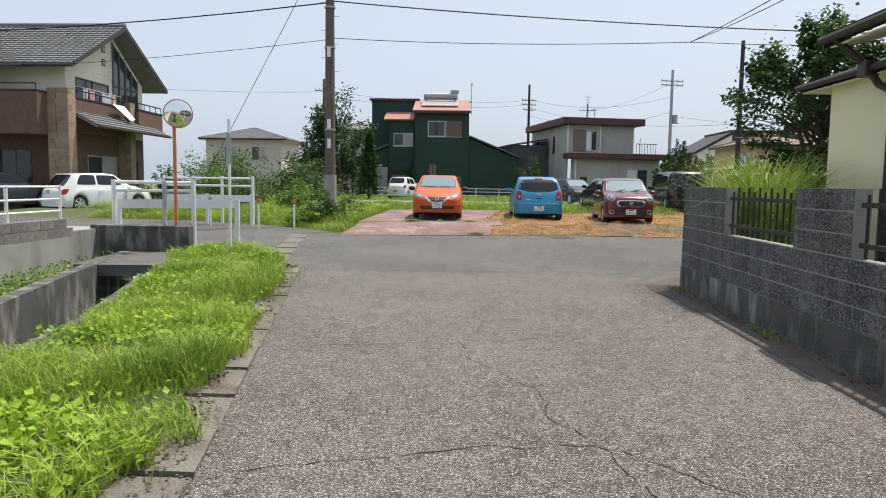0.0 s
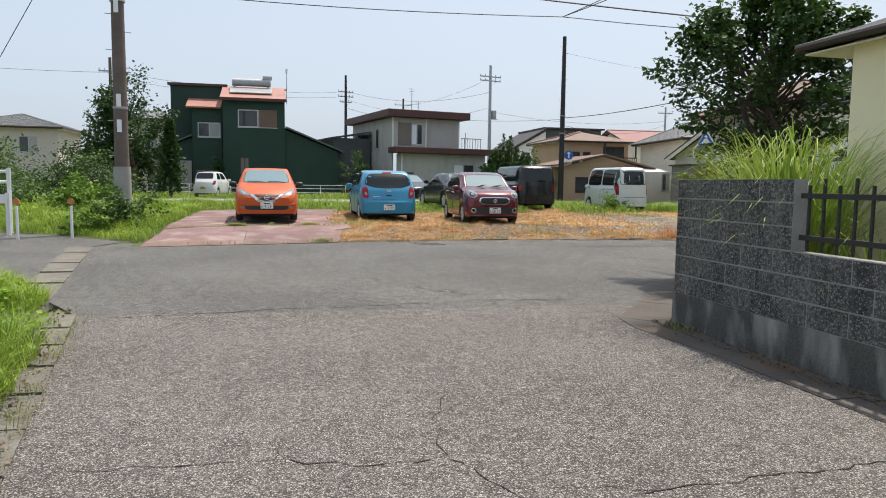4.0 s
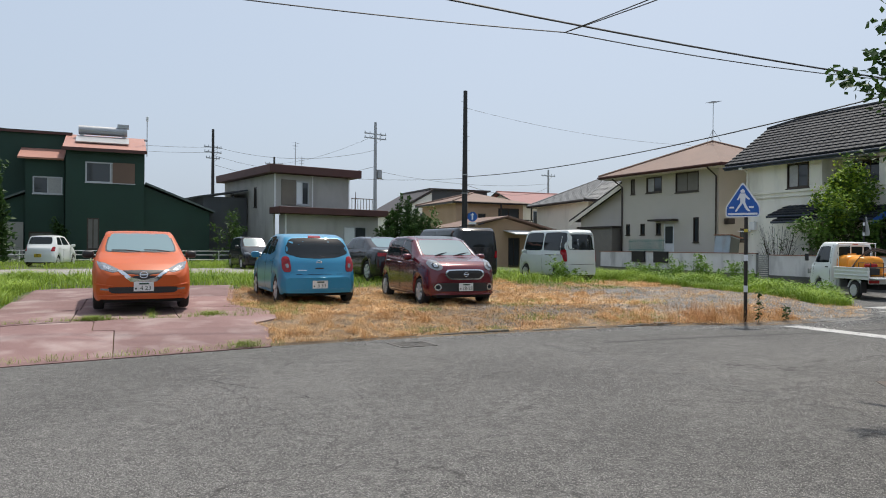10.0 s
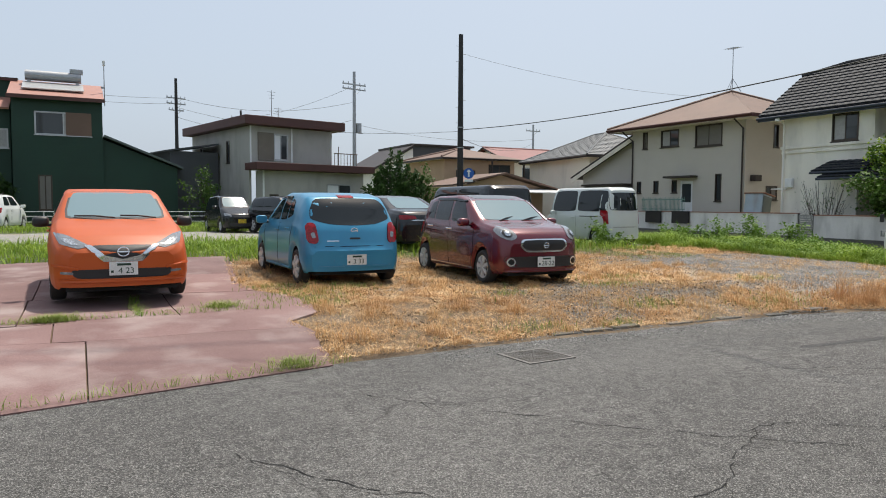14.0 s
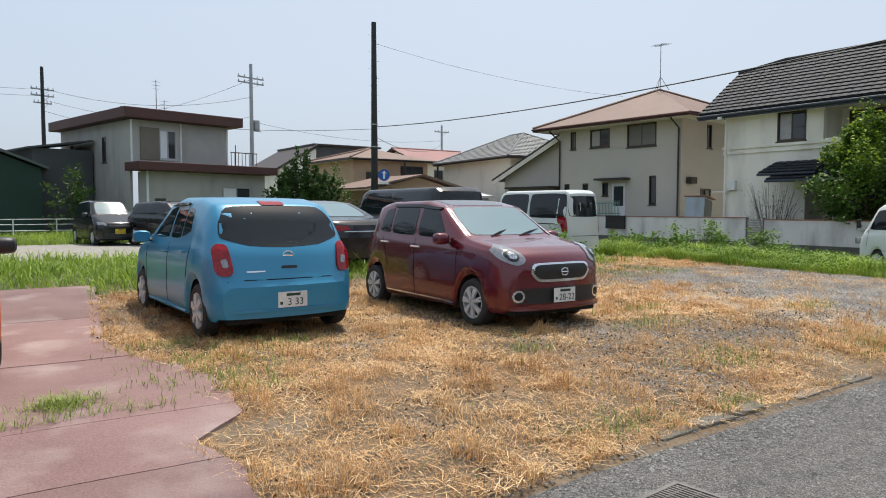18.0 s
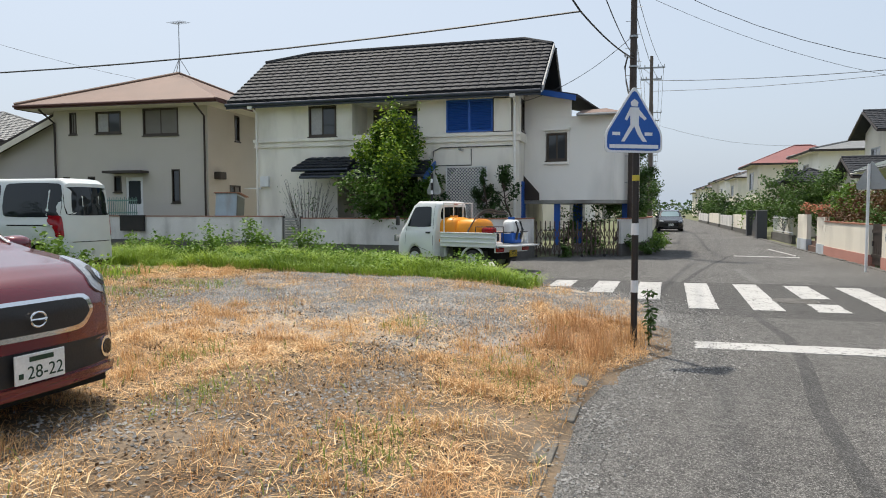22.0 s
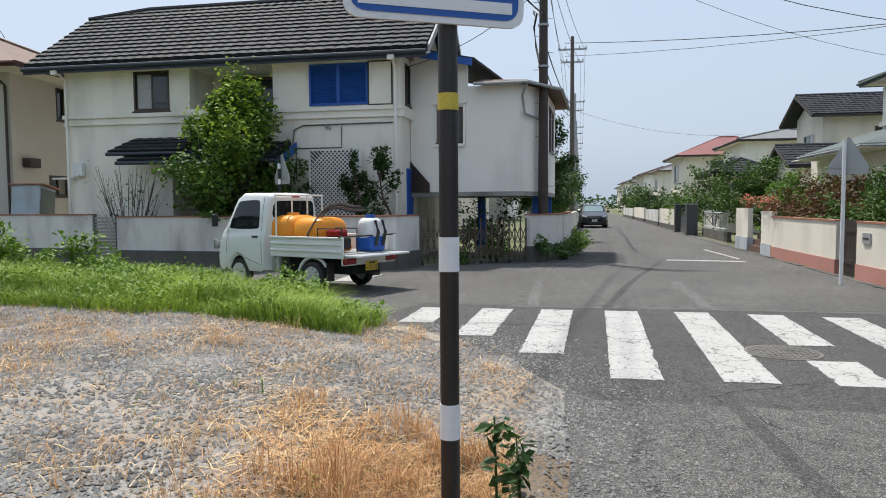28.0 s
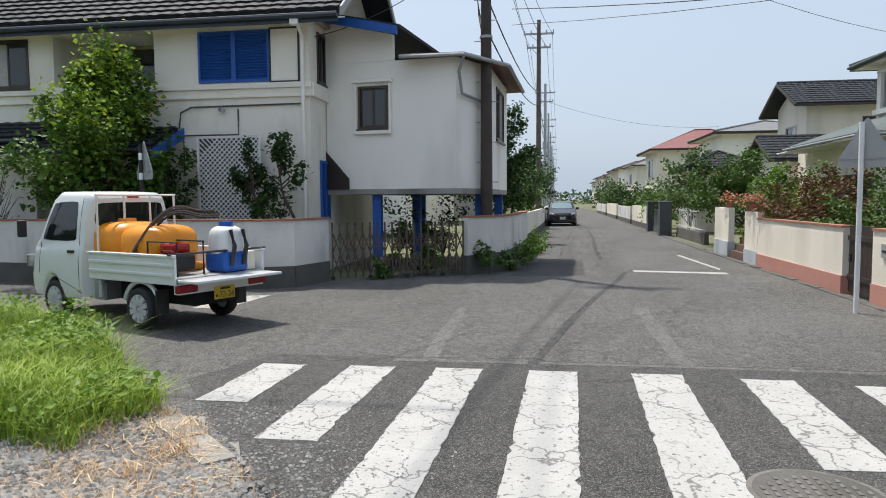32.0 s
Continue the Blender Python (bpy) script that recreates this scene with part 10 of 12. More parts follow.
for sy in (1, -1):
    g = Shape()
    g.box(-L / 2, sy * (W / 2 - 0.035) - 0.018, 0.60, cabx(1.66), sy * (W / 2 - 0.035) + 0.018, 0.93)
    sb = part("side_gate", g, P_WHITE, tk, bevel=0.008)
    part("gate_rib", Shape().box(-L / 2 + 0.02, sy * (W / 2 - 0.005) - 0.012, 0.70, cabx(1.68), sy * (W / 2 - 0.005) + 0.012, 0.74).box(-L / 2 + 0.02, sy * (W / 2 - 0.005) - 0.012, 0.82, cabx(1.68), sy * (W / 2 - 0.005) + 0.012, 0.86), P_WHITE, sb, bevel=0.008)
    part("gate_rail", Shape().box(-L / 2, sy * (W / 2 - 0.02) - 0.03, 0.932, cabx(1.66), sy * (W / 2 - 0.02) + 0.03, 0.965), M_WHITEMET, sb, bevel=0.008)
    part("tail_light", Shape().box(-L / 2 - 0.04, sy * 0.56 - 0.15, 0.50, -L / 2 + 0.02, sy * 0.56 + 0.15, 0.60), M_TAIL, tk, bevel=0.015)
    for xq in (-0.2, 0.75):
        part("bed_bracket", Shape().box(cabx(1.75) - 0.05, sy * (W / 2 - 0.12) - 0.02, 0.35, cabx(1.75) + 0.02, sy * (W / 2 - 0.12) + 0.02, 0.6), P_WHITE, tk)
    mud = Shape().box(-L / 2 + 0.36, sy * (W / 2 - 0.11) - 0.09, 0.2, -L / 2 + 0.38, sy * (W / 2 - 0.11) + 0.09, 0.52)
    part("mud_flap", mud, M_BLACKPL, tk)
    fd = Shape().tube([(-0.95 + 0.36 * math.cos(a), sy * (W / 2 - 0.1), 0.265 + 0.34 * math.sin(a)) for a in [0.25 + k * 0.33 for k in range(8)]], 0.03, 6)
    part("rear_fender", fd, P_WHITE, tk)
part("tail_gate", Shape().box(-L / 2 - 0.36, -W / 2 + 0.05, 0.63, -L / 2 - 0.005, W / 2 - 0.05, 0.665), P_WHITE, tk, bevel=0.008)
part("rear_beam", Shape().box(-L / 2 - 0.02, -W / 2 + 0.06, 0.48, -L / 2 + 0.08, W / 2 - 0.06, 0.615), P_WHITE, tk, bevel=0.01)
part("chassis", Shape().box(-L / 2 + 0.1, -0.35, 0.3, L / 2 - 0.2, 0.35, 0.6), M_UNDER, tk)
part("battery_box", Shape().box(-0.1, W / 2 - 0.4, 0.3, 0.15, W / 2 - 0.15, 0.55), M_GREYMET, tk, bevel=0.02)
plate_on(tk, -L / 2 - 0.03, 0.45, -1, "72-36", True)
for a in (cabx(0.78), -0.95):
    for sgn in (1, -1):
        wheel(tk, a, sgn * (W / 2 - 0.11), 0.265, 0.155, 10, sgn)
TM = tk.matrix_world


def on_truck(name, label, cat, at):
    return thing(name, label, cat, TM @ pose(*at))


def blob(sx, sy, sz, n=18, k=10, p=0.55):
    """A rounded tank-like solid, its base on z = 0."""
    s = Shape()
    for j in range(k + 1):
        b = -math.pi / 2 + math.pi * j / k
        zb, cb = math.copysign(abs(math.sin(b)) ** p, math.sin(b)), max(1e-3, abs(math.cos(b)) ** p)
        for i in range(n):
            a = 2 * math.pi * i / n
            s.v.append((sx * cb * math.copysign(abs(math.cos(a)) ** p, math.cos(a)), sy * cb * math.copysign(abs(math.sin(a)) ** p, math.sin(a)), sz * (zb + 1)))
    for j in range(k):
        s.f += [(j * n + i, j * n + (i + 1) % n, (j + 1) * n + (i + 1) % n, (j + 1) * n + i) for i in range(n)]
    return s


M_TANK = surf("orange_plastic", (0.80, 0.30, 0.012), (0.74, 0.26, 0.010), 4, 60, 0.4, bump=0.05)
tn = on_truck("spray_tank", "orange plastic spray tank on the truck bed", "tank", (-0.25, 0.12, 0.682))
a1 = blob(0.42, 0.44, 0.33)
a2 = blob(0.40, 0.43, 0.31)
part("tank_shell", Shape().add([(x + 0.32, y, z) for x, y, z in a1.v], a1.f), M_TANK, tn, smooth=True)
part("tank_shell", Shape().add([(x - 0.38, y, z) for x, y, z in a2.v], a2.f), M_TANK, tn, smooth=True)
part("tank_foot", Shape().box(-0.75, -0.46, 0.0, 0.72, 0.46, 0.1), M_TANK, tn, bevel=0.03)
part("tank_lid", Shape().rod((0.32, 0, 0.655), (0.32, 0, 0.70), 0.13, 0.12, 18), M_TANK, tn, smooth=True)
hs = on_truck("spray_hose", "dark brown hoses lying over the tank", "hose", (-0.25, 0.12, 0.682))
for k in range(4):
    pts = [(-0.55 + 0.06 * math.sin(3 * t + k) - 0.5 * t * t, 0.46 - 0.9 * t + 0.03 * k, 0.15 + 0.62 * math.sin(min(1, t * 1.25) * 2.0) + 0.03 * k) for t in [q / 12 for q in range(13)]]
    part("hose", Shape().tube(pts, 0.016, 6), M_RUSTMET if k % 2 else M_BLACKPL, hs, smooth=True)
pmp = on_truck("spray_pump", "engine pump with red cover on the truck bed", "pump", (-1.25, 0.35, 0.682))
part("engine", Shape().box(-0.2, -0.15, 0.06, 0.2, 0.15, 0.26), M_BLACKPL, pmp, bevel=0.03)
part("cover", Shape().box(-0.15, -0.12, 0.262, 0.17, 0.12, 0.40), M_TAIL, pmp, bevel=0.04)
part("frame", Shape().tube([(-0.28, -0.2, 0.0), (-0.28, -0.2, 0.42), (0.28, -0.2, 0.42), (0.28, -0.2, 0.0)], 0.014, 6).tube([(-0.28, 0.2, 0.0), (-0.28, 0.2, 0.42), (0.28, 0.2, 0.42), (0.28, 0.2, 0.0)], 0.014, 6), M_BLACKMET, pmp)
bp2 = on_truck("backpack_sprayer", "white and blue backpack sprayer on the truck bed", "sprayer", (-1.5, -0.25, 0.682))
w1 = blob(0.19, 0.2, 0.25)
part("tank", Shape().add([(x, y, z + 0.10) for x, y, z in w1.v], w1.f), M_WHITEMET, bp2, smooth=True)
part("base", Shape().box(-0.2, -0.2, 0, 0.2, 0.2, 0.28), M_BLUE, bp2, bevel=0.05)
part("cap", Shape().rod((0, 0, 0.60), (0, 0, 0.66), 0.09, 0.09, 14), M_BLUE, bp2)
part("strap", Shape().tube([(-0.21, -0.1, 0.1), (-0.27, -0.1, 0.35), (-0.2, -0.1, 0.55)], 0.03, 6).tube([(-0.21, 0.1, 0.1), (-0.27, 0.1, 0.35), (-0.2, 0.1, 0.55)], 0.03, 6), M_BLACKPL, bp2)
cr = on_truck("plastic_crate", "pale yellow crate at the bed side", "crate", (-1.35, -0.55, 0.682))
part("body", Shape().box(-0.25, -0.1, 0, 0.25, 0.1, 0.25), M_CREAM, cr, bevel=0.01)
for x in (-1.66,):
    bx = on_truck("tie_pole", "long thin pole tied across the bed", "pole", (x, 0, 0.94))
    part("rod", Shape().rod((0, -0.78, 0.03), (0, 0.78, 0.03), 0.015, 0.015, 6), M_BLACKPL, bx)

# ---- plants ----
RNG = np.random.default_rng(7)


def raw_mesh(name, verts, faces, mat, parent=None):
    me = bpy.data.meshes.new(name)
    me.from_pydata(verts.reshape(-1, 3).tolist(), [], faces)
    me.materials.append(mat)
    ob = new(name, me)
    ob.parent = parent
    return ob


def blades(name, base, h, w, lean, mat, parent=None, flat=0.0):
    """Grass blades: three-part tapering strips that bend over. base: n x 3, h and lean: n."""
    n = len(base)
    a = RNG.uniform(0, 2 * np.pi, n)
    d = np.stack([np.cos(a), np.sin(a), np.zeros(n)], 1)
    s = np.stack([-np.sin(a), np.cos(a), np.zeros(n)], 1) * (w / 2)[:, None]
    up = np.array([0, 0, 1.0])
    mid = base + up * (h * 0.55 * (1 - flat))[:, None] + d * (lean * 0.30)[:, None]
    tip = base + up * (h * (1 - flat) * (1 - 0.25 * np.minimum(1, lean / np.maximum(h, 0.01))))[:, None] + d * lean[:, None]
    v = np.stack([base - s, base + s, mid + s * 0.75, mid - s * 0.75, tip], 1)
    f = []
    for i in range(n):
        o = 5 * i
        f.append((o, o + 1, o + 2, o + 3))
        f.append((o + 3, o + 2, o + 4))
    return raw_mesh(name, v, f, mat, parent)


def leaves(name, c, size, mat, parent=None, droop=0.3, long=1.8):
    """Small pointed leaves, each one folded quad of its own."""
    n = len(c)
    t = RNG.normal(size=(n, 3))
    t[:, 2] = t[:, 2] * 0.6 - droop
    t /= np.linalg.norm(t, axis=1)[:, None]
    r = np.cross(t, RNG.normal(size=(n, 3)) * 0.5 + np.array([0, 0, 1.0]))
    r /= np.linalg.norm(r, axis=1)[:, None] + 1e-9
    nn = np.cross(r, t)
    sz = size * RNG.uniform(0.6, 1.25, n)[:, None]
    v = np.stack([c, c + t * sz * 0.45 * long * 0.55 + r * sz * 0.36 + nn * sz * 0.08, c + t * sz * 0.5 * long, c + t * sz * 0.45 * long * 0.55 - r * sz * 0.36 + nn * sz * 0.08], 1)
    f = [(4 * i, 4 * i + 1, 4 * i + 2, 4 * i + 3) for i in range(n)]
    return raw_mesh(name, v, f, mat, parent)


def tree(name, label, x, y, z, h, rad, mat, n=4000, size=0.1, clumps=26, trunk=0.09, crown_from=0.3, cat="tree", squash=0.8, seed=1, top=1.0, stems=1, spiky=0.15, tips=None, cl=1.0):
    """A tree or shrub: tapered trunk, limbs to every clump, and many single leaves in uneven clumps."""
    rg = np.random.default_rng(seed)
    t = thing(name, label, cat, pose(x, y, z))
    tr = Shape()
    for k in range(stems):
        q = Vector((0.12 * k * rad * math.cos(k * 2.4), 0.12 * k * rad * math.sin(k * 2.4), 0))
        pts = [q + Vector((0.05 * h * math.sin(j * 1.3 + k), 0.05 * h * math.cos(j * 1.7 + k) - 0.05 * h, h * 0.75 * j / 4)) for j in range(5)]
        pts[0] = q
        for j in range(4):
            tr.rod(pts[j], pts[j + 1], trunk * (1 - j * 0.2), trunk * (1 - (j + 1) * 0.2) + 0.004, 8)
    cs, lim = [], Shape()
    zc = h * (crown_from + (1 - crown_from) * 0.5)
    rz = h * (1 - crown_from) * 0.5
    for k in range(clumps):
        u = rg.normal(size=3)
        u /= np.linalg.norm(u)
        rr = rg.uniform(0.35, 1.0) ** 0.6
        wide = 1.0 - 0.45 * max(0, u[2]) * (2 - top)
        p = np.array([u[0] * rad * rr * wide, u[1] * rad * rr * wide, zc + u[2] * rz * rr])
        cs.append((p, cl * rad * rg.uniform(0.22, 0.42)))
        a = Vector((0, 0, min(h * 0.7, max(h * 0.12, p[2] - rad * 0.5))))
        m = a.lerp(Vector(p), 0.55) + Vector((0, 0, 0.08 * rad))
        lim.rod(a, m, trunk * 0.35, trunk * 0.2, 5).rod(m, Vector(p), trunk * 0.2, trunk * 0.08, 5)
    if cat != "weeds":
        tr.add(lim.v, lim.f)
    part("trunk", tr, M_BARK, t, smooth=True)
    per = n // clumps
    allc = []
    ax = np.array([0, 0, h * 0.45])
    for p, r in cs:
        d = p - ax * rg.uniform(0.6, 1.3)
        d /= np.linalg.norm(d) + 1e-6
        d[2] += spiky
        d /= np.linalg.norm(d)
        q = rg.normal(size=(per, 3)) * (r * 0.42)
        q[:, 2] *= squash
        u = rg.uniform(-1.0, 1.25, per)
        q *= (1.15 - 0.45 * np.abs(u))[:, None]
        allc.append(p + q + d * (u * r * (1.0 + 0.5 * rg.random()))[:, None])
    leaves("crown", np.concatenate(allc), size, mat, t)
    # a second, paler leaf mesh over the topmost clumps
    if tips is not None:
        hi = sorted(cs, key=lambda c: -c[0][2])[:max(3, clumps // 3)]
        tp = [p + np.array([0, 0, r * 0.5]) + rg.normal(size=(per, 3)) * r * np.array([0.45, 0.45, 0.7]) for p, r in hi]
        leaves("young_leaves", np.concatenate(tp), size * 0.95, tips, t)
    return t


def conifer(label, x, y, z, h, rad, n, mat, seed=3):
    rg = np.random.default_rng(seed)
    t = thing("conifer", label, "tree", pose(x, y, z))
    part("trunk", Shape().rod((0, 0, 0), (0, 0, h * 0.9), 0.12, 0.03, 8), M_BARK, t)
    u = rg.uniform(0.02, 1, n) ** 0.75
    a = rg.uniform(0, 2 * np.pi, n)
    r = rad * (1 - u) ** 0.8 * np.sqrt(rg.uniform(0.1, 1, n)) * (0.75 + 0.3 * np.sin(a * 5 + u * 23))
    c = np.stack([r * np.cos(a), r * np.sin(a), 0.15 + h * u * 0.98], 1)
    leaves("crown", c, 0.22, mat, t, droop=-0.5, long=2.6)
    return t


# tree over the block wall corner, and the grass spilling over it
tree("garden_tree", "dark green broadleaf tree with sparse long twigs behind the wall", 6.85, 13.35, 0, 4.5, 1.45, M_LEAF_D, 10500, 0.10, 60, 0.08, 0.38, seed=11, stems=2, squash=0.28, spiky=-0.05, top=0.8, tips=M_LEAF_M, cl=0.55)
tw = thing("tree_twigs", "long thin leafy twigs of the garden tree", "branches", pose(6.85, 13.35, 2.6))
ts, tc2 = Shape(), []
for k in range(14):
    a = k * 2.39
    d = Vector((math.cos(a), math.sin(a), 0.35 + 0.5 * math.sin(k * 1.9))).normalized()
    e = d * (1.5 + 0.5 * math.sin(k * 3.3))
    ts.rod((0, 0, 0), e * 0.6, 0.018, 0.01, 5).rod(e * 0.6, e + Vector((0, 0, 0.12)), 0.01, 0.004, 4)
    for j in range(70):
        tt = 0.45 + 0.57 * j / 70
        tc2.append(e * tt + Vector((0, 0, 0.1 * tt)) + Vector((RNG.normal() * 0.06, RNG.normal() * 0.06, RNG.normal() * 0.05)))
part("twig", ts, M_BARK, tw)
leaves("twig_leaves", np.array([tuple(p) for p in tc2]), 0.085, M_LEAF_D, tw)


def tuft(name, label, x, y, z, n, h, spread, w, mat, cat="grass", seed=0, kind=""):
    t = thing(name, label, cat, pose(x, y, z), kind=kind)
    r = spread * 0.35 * np.sqrt(RNG.uniform(0, 1, n))
    a = RNG.uniform(0, 2 * np.pi, n)
    base = np.stack([r * np.cos(a), r * np.sin(a), np.zeros(n)], 1)
    hh = h * RNG.uniform(0.5, 1.1, n)
    segs = 6
    d = np.stack([np.cos(a + RNG.normal(0, 0.5, n)), np.sin(a + RNG.normal(0, 0.5, n)), np.zeros(n)], 1)
    lean = spread * RNG.uniform(0.25, 1.1, n)
    s = np.stack([-d[:, 1], d[:, 0], np.zeros(n)], 1) * w / 2
    rows = []
    for k in range(segs + 1):
        t0 = k / segs
        p = base + d * (lean * t0 ** 1.7)[:, None] + np.array([0, 0, 1.0]) * (hh * (1.9 * t0 - 0.95 * t0 * t0 - 0.25 * t0 ** 3 * lean / spread))[:, None]
        ww = (1 - t0) ** 0.6 * 1.0
        rows += [p - s * ww, p + s * ww]
    v = np.stack(rows, 1)
    m = 2 * (segs + 1)
    f = [(m * i + 2 * k, m * i + 2 * k + 1, m * i + 2 * k + 3, m * i + 2 * k + 2) for i in range(n) for k in range(segs)]
    raw_mesh("blade_clump", v, f, mat, t)
    return t


tuft("pampas_grass", "tall arching bright green grass clump spilling over the wall", 4.55, 10.0, 0.35, 1100, 1.7, 1.35, 0.015, M_PAMPAS, "grass clump")
tuft("pampas_grass", "arching grass clump behind the iron fence", 4.5, 8.9, 0.1, 110, 1.1, 0.9, 0.014, M_PAMPAS, "grass clump")
tree("nandina_bush", "yellow-green leafy bush hanging through the wall opening", 6.2, 12.75, 0.3, 1.75, 0.75, leafy("yellowing_leaves", (0.10, 0.20, 0.02), (0.50, 0.42, 0.05)), 2200, 0.10, 20, 0.03, 0.25, "shrub", seed=5)
tree("garden_shrub", "dark shrub at the wall", 6.1, 12.9, 0.2, 1.9, 0.8, M_LEAF_D, 1600, 0.09, 14, 0.04, 0.1, "shrub", seed=6)

# front garden of the white house
YT = leafy("tree_leaves", (0.030, 0.080, 0.012), (0.125, 0.225, 0.034))
# pale young shoots; sunlight on the crown is put into their colour too
tree("garden_tree", "bushy green tree with young shoots and sunlit-pale top before the porch", 24.75, 28.2, 0.1, 4.3, 1.4, YT, 13000, 0.14, 60, 0.08, 0.10, seed=21, top=1.0, stems=3, spiky=0.7, cl=0.8, tips=leafy("sunlit_young_shoots", (0.16, 0.30, 0.03), (0.38, 0.48, 0.06), trans=0.35))
for k, (x, y, h, r, sd) in enumerate(((25.2, 27.06, 2.85, 0.5, 31), (24.97, 25.05, 2.75, 0.40, 32), (24.88, 24.42, 2.9, 0.5, 33))):
    tree("garden_shrub", "dark camellia shrub trimmed beside the lattice", x, y, 0.1, h, r, M_LEAF_D, 1500, 0.10, 16, 0.055, 0.35 if k else 0.2, "shrub", seed=sd)
bt = thing("bare_shrub", "thin leafless shrub behind the garden wall", "shrub", pose(24.75, 31.3, 0.1))
bs2 = Shape()
for k in range(40):
    a = k * 2.4
    p = Vector((0.15 * math.cos(a), 0.15 * math.sin(a), 0))
    q = p + Vector((0.5 * math.cos(a) * (0.5 + 0.5 * math.sin(k)), 0.7 * math.sin(a), 1.9 + 0.6 * math.sin(k * 1.7)))
    bs2.rod(p, q, 0.012, 0.004, 4).rod(p.lerp(q, 0.6), q + Vector((0.2 * math.sin(k), 0.2 * math.cos(k), -0.1)), 0.006, 0.003, 4)
part("stem", bs2, M_BARK, bt)
leaves("sparse_leaves", RNG.normal(size=(260, 3)) * np.array([0.35, 0.45, 0.4]) + np.array([0, 0, 1.6]), 0.07, M_LEAF_M, bt)
tree("garden_shrub", "green shrub under the raised wing", 28.6, 22.4, 0, 1.7, 0.9, M_LEAF_M, 1500, 0.10, 12, 0.04, 0.0, "shrub", seed=41)
tree("garden_shrub", "green shrub under the raised wing", 30.4, 22.0, 0, 1.5, 0.9, M_LEAF_D, 1300, 0.10, 12, 0.04, 0.0, "shrub", seed=42)
for k, (x, y) in enumerate(((25.4, 22.55), (26.1, 21.75), (26.4, 20.45), (27.4, 19.95), (28.6, 19.75), (30, 19.7), (32, 19.6), (35.5, 19.6))):
    tree("weed_clump", "leafy green weeds at the foot of the wall", x, y - 0.1, 0, 0.42 + 0.12 * (k % 3), 0.4, M_LEAF_L if k > 3 else M_LEAF_M, 420, 0.10, 8, 0.01, 0.0, "weeds", seed=50 + k)

# trees and hedges along the street
STREET = [("garden_tree", "dark green dense tree beside the street", 38.0, 21.4, 5.6, 1.35, M_LEAF_D, 6500, 0.15, 71), ("garden_tree", "dark tree beside the street", 42.5, 21.0, 4.2, 1.3, M_LEAF_D, 1800, 0.16, 72), ("garden_tree", "green tree beside the far street", 50, 20.8, 3.8, 1.4, M_LEAF_M, 1300, 0.2, 73), ("garden_tree", "green tree beside the far street", 62, 20.5, 4.5, 1.8, M_LEAF_D, 1300, 0.22, 74), ("garden_tree", "green tree beside the far street", 80, 20.6, 5, 2.2, M_LEAF_D, 1100, 0.28, 75),
          ("garden_tree", "round leafy tree over the wall steps", 36.6, 12.5, 3.15, 1.75, M_LEAF_M, 3400, 0.13, 81), ("garden_shrub", "green shrub over the wall steps", 33.2, 12.4, 2.55, 1.1, M_LEAF_L, 1700, 0.12, 82), ("garden_shrub", "reddish maple shrub over the cream wall", 28.6, 12.75, 2.3, 1.5, M_LEAF_R, 3400, 0.10, 83), ("garden_shrub", "bright green shrub over the wall", 30.8, 12.1, 2.4, 0.9, M_LEAF_L, 1500, 0.11, 85), ("garden_shrub", "round green shrub over the gate", 25.6, 12.7, 2.1, 1.2, M_LEAF_M, 2600, 0.10, 84), ("garden_shrub", "dark shrub before the cream wing", 25.2, 11.3, 2.75, 0.7, M_LEAF_D, 1100, 0.11, 94), ("garden_tree", "slender tree beyond the white fence", 45.6, 12.6, 3.75, 1.9, M_LEAF_M, 2000, 0.16, 86), ("garden_shrub", "green shrub along the far street", 50.5, 12.9, 1.9, 1.3, M_LEAF_L, 700, 0.17, 87), ("garden_shrub", "green shrub along the far street", 55, 12.8, 1.8, 1.4, M_LEAF_M, 700, 0.2, 88), ("garden_shrub", "green shrub along the far street", 63, 12.3, 2.2, 1.5, M_LEAF_M, 700, 0.24, 89), ("garden_tree", "green tree along the far street", 74, 11.8, 2.8, 1.8, M_LEAF_D, 700, 0.28, 90), ("garden_tree", "green tree along the far street", 90, 11.5, 3.2, 2.2, M_LEAF_M, 700, 0.32, 91), ("garden_tree", "green tree along the far street", 110, 11.0, 4.0, 2.6, M_LEAF_D, 700, 0.36, 92)]
for nm, lab, x, y, h, r, mt, n, sz, sd in STREET:
    tree(nm, lab, x, y, 0, h * (0.9 if y < 15 else 1), r * (0.85 if y < 15 else 1), mt, int(n * 2.2), sz, 30, 0.07, 0.22, "tree" if "tree" in nm else "shrub", seed=sd)
hd = thing("hedge", "clipped dark green hedge behind the black gates", "hedge", pose(0, 0, 0))
hp_ = []
for k in range(20000):
    x = RNG.uniform(18.5, 25.2)
    top = 1.80 + 0.07 * math.sin(x * 1.9) + 0.06 * math.sin(x * 5.3)
    z = RNG.uniform(0.7, top)
    hp_.append((x, 12.65 + RNG.normal() * 0.27, z))
leaves("hedge_leaves", np.array(hp_), 0.09, M_LEAF_M, hd)
hst = Shape()
for k in range(19):
    hst.rod((18.7 + k * 0.34, 12.6, 0), (18.7 + k * 0.34, 12.6, 1.2), 0.02, 0.015, 5)
part("hedge_stems", hst, M_BARK, hd)
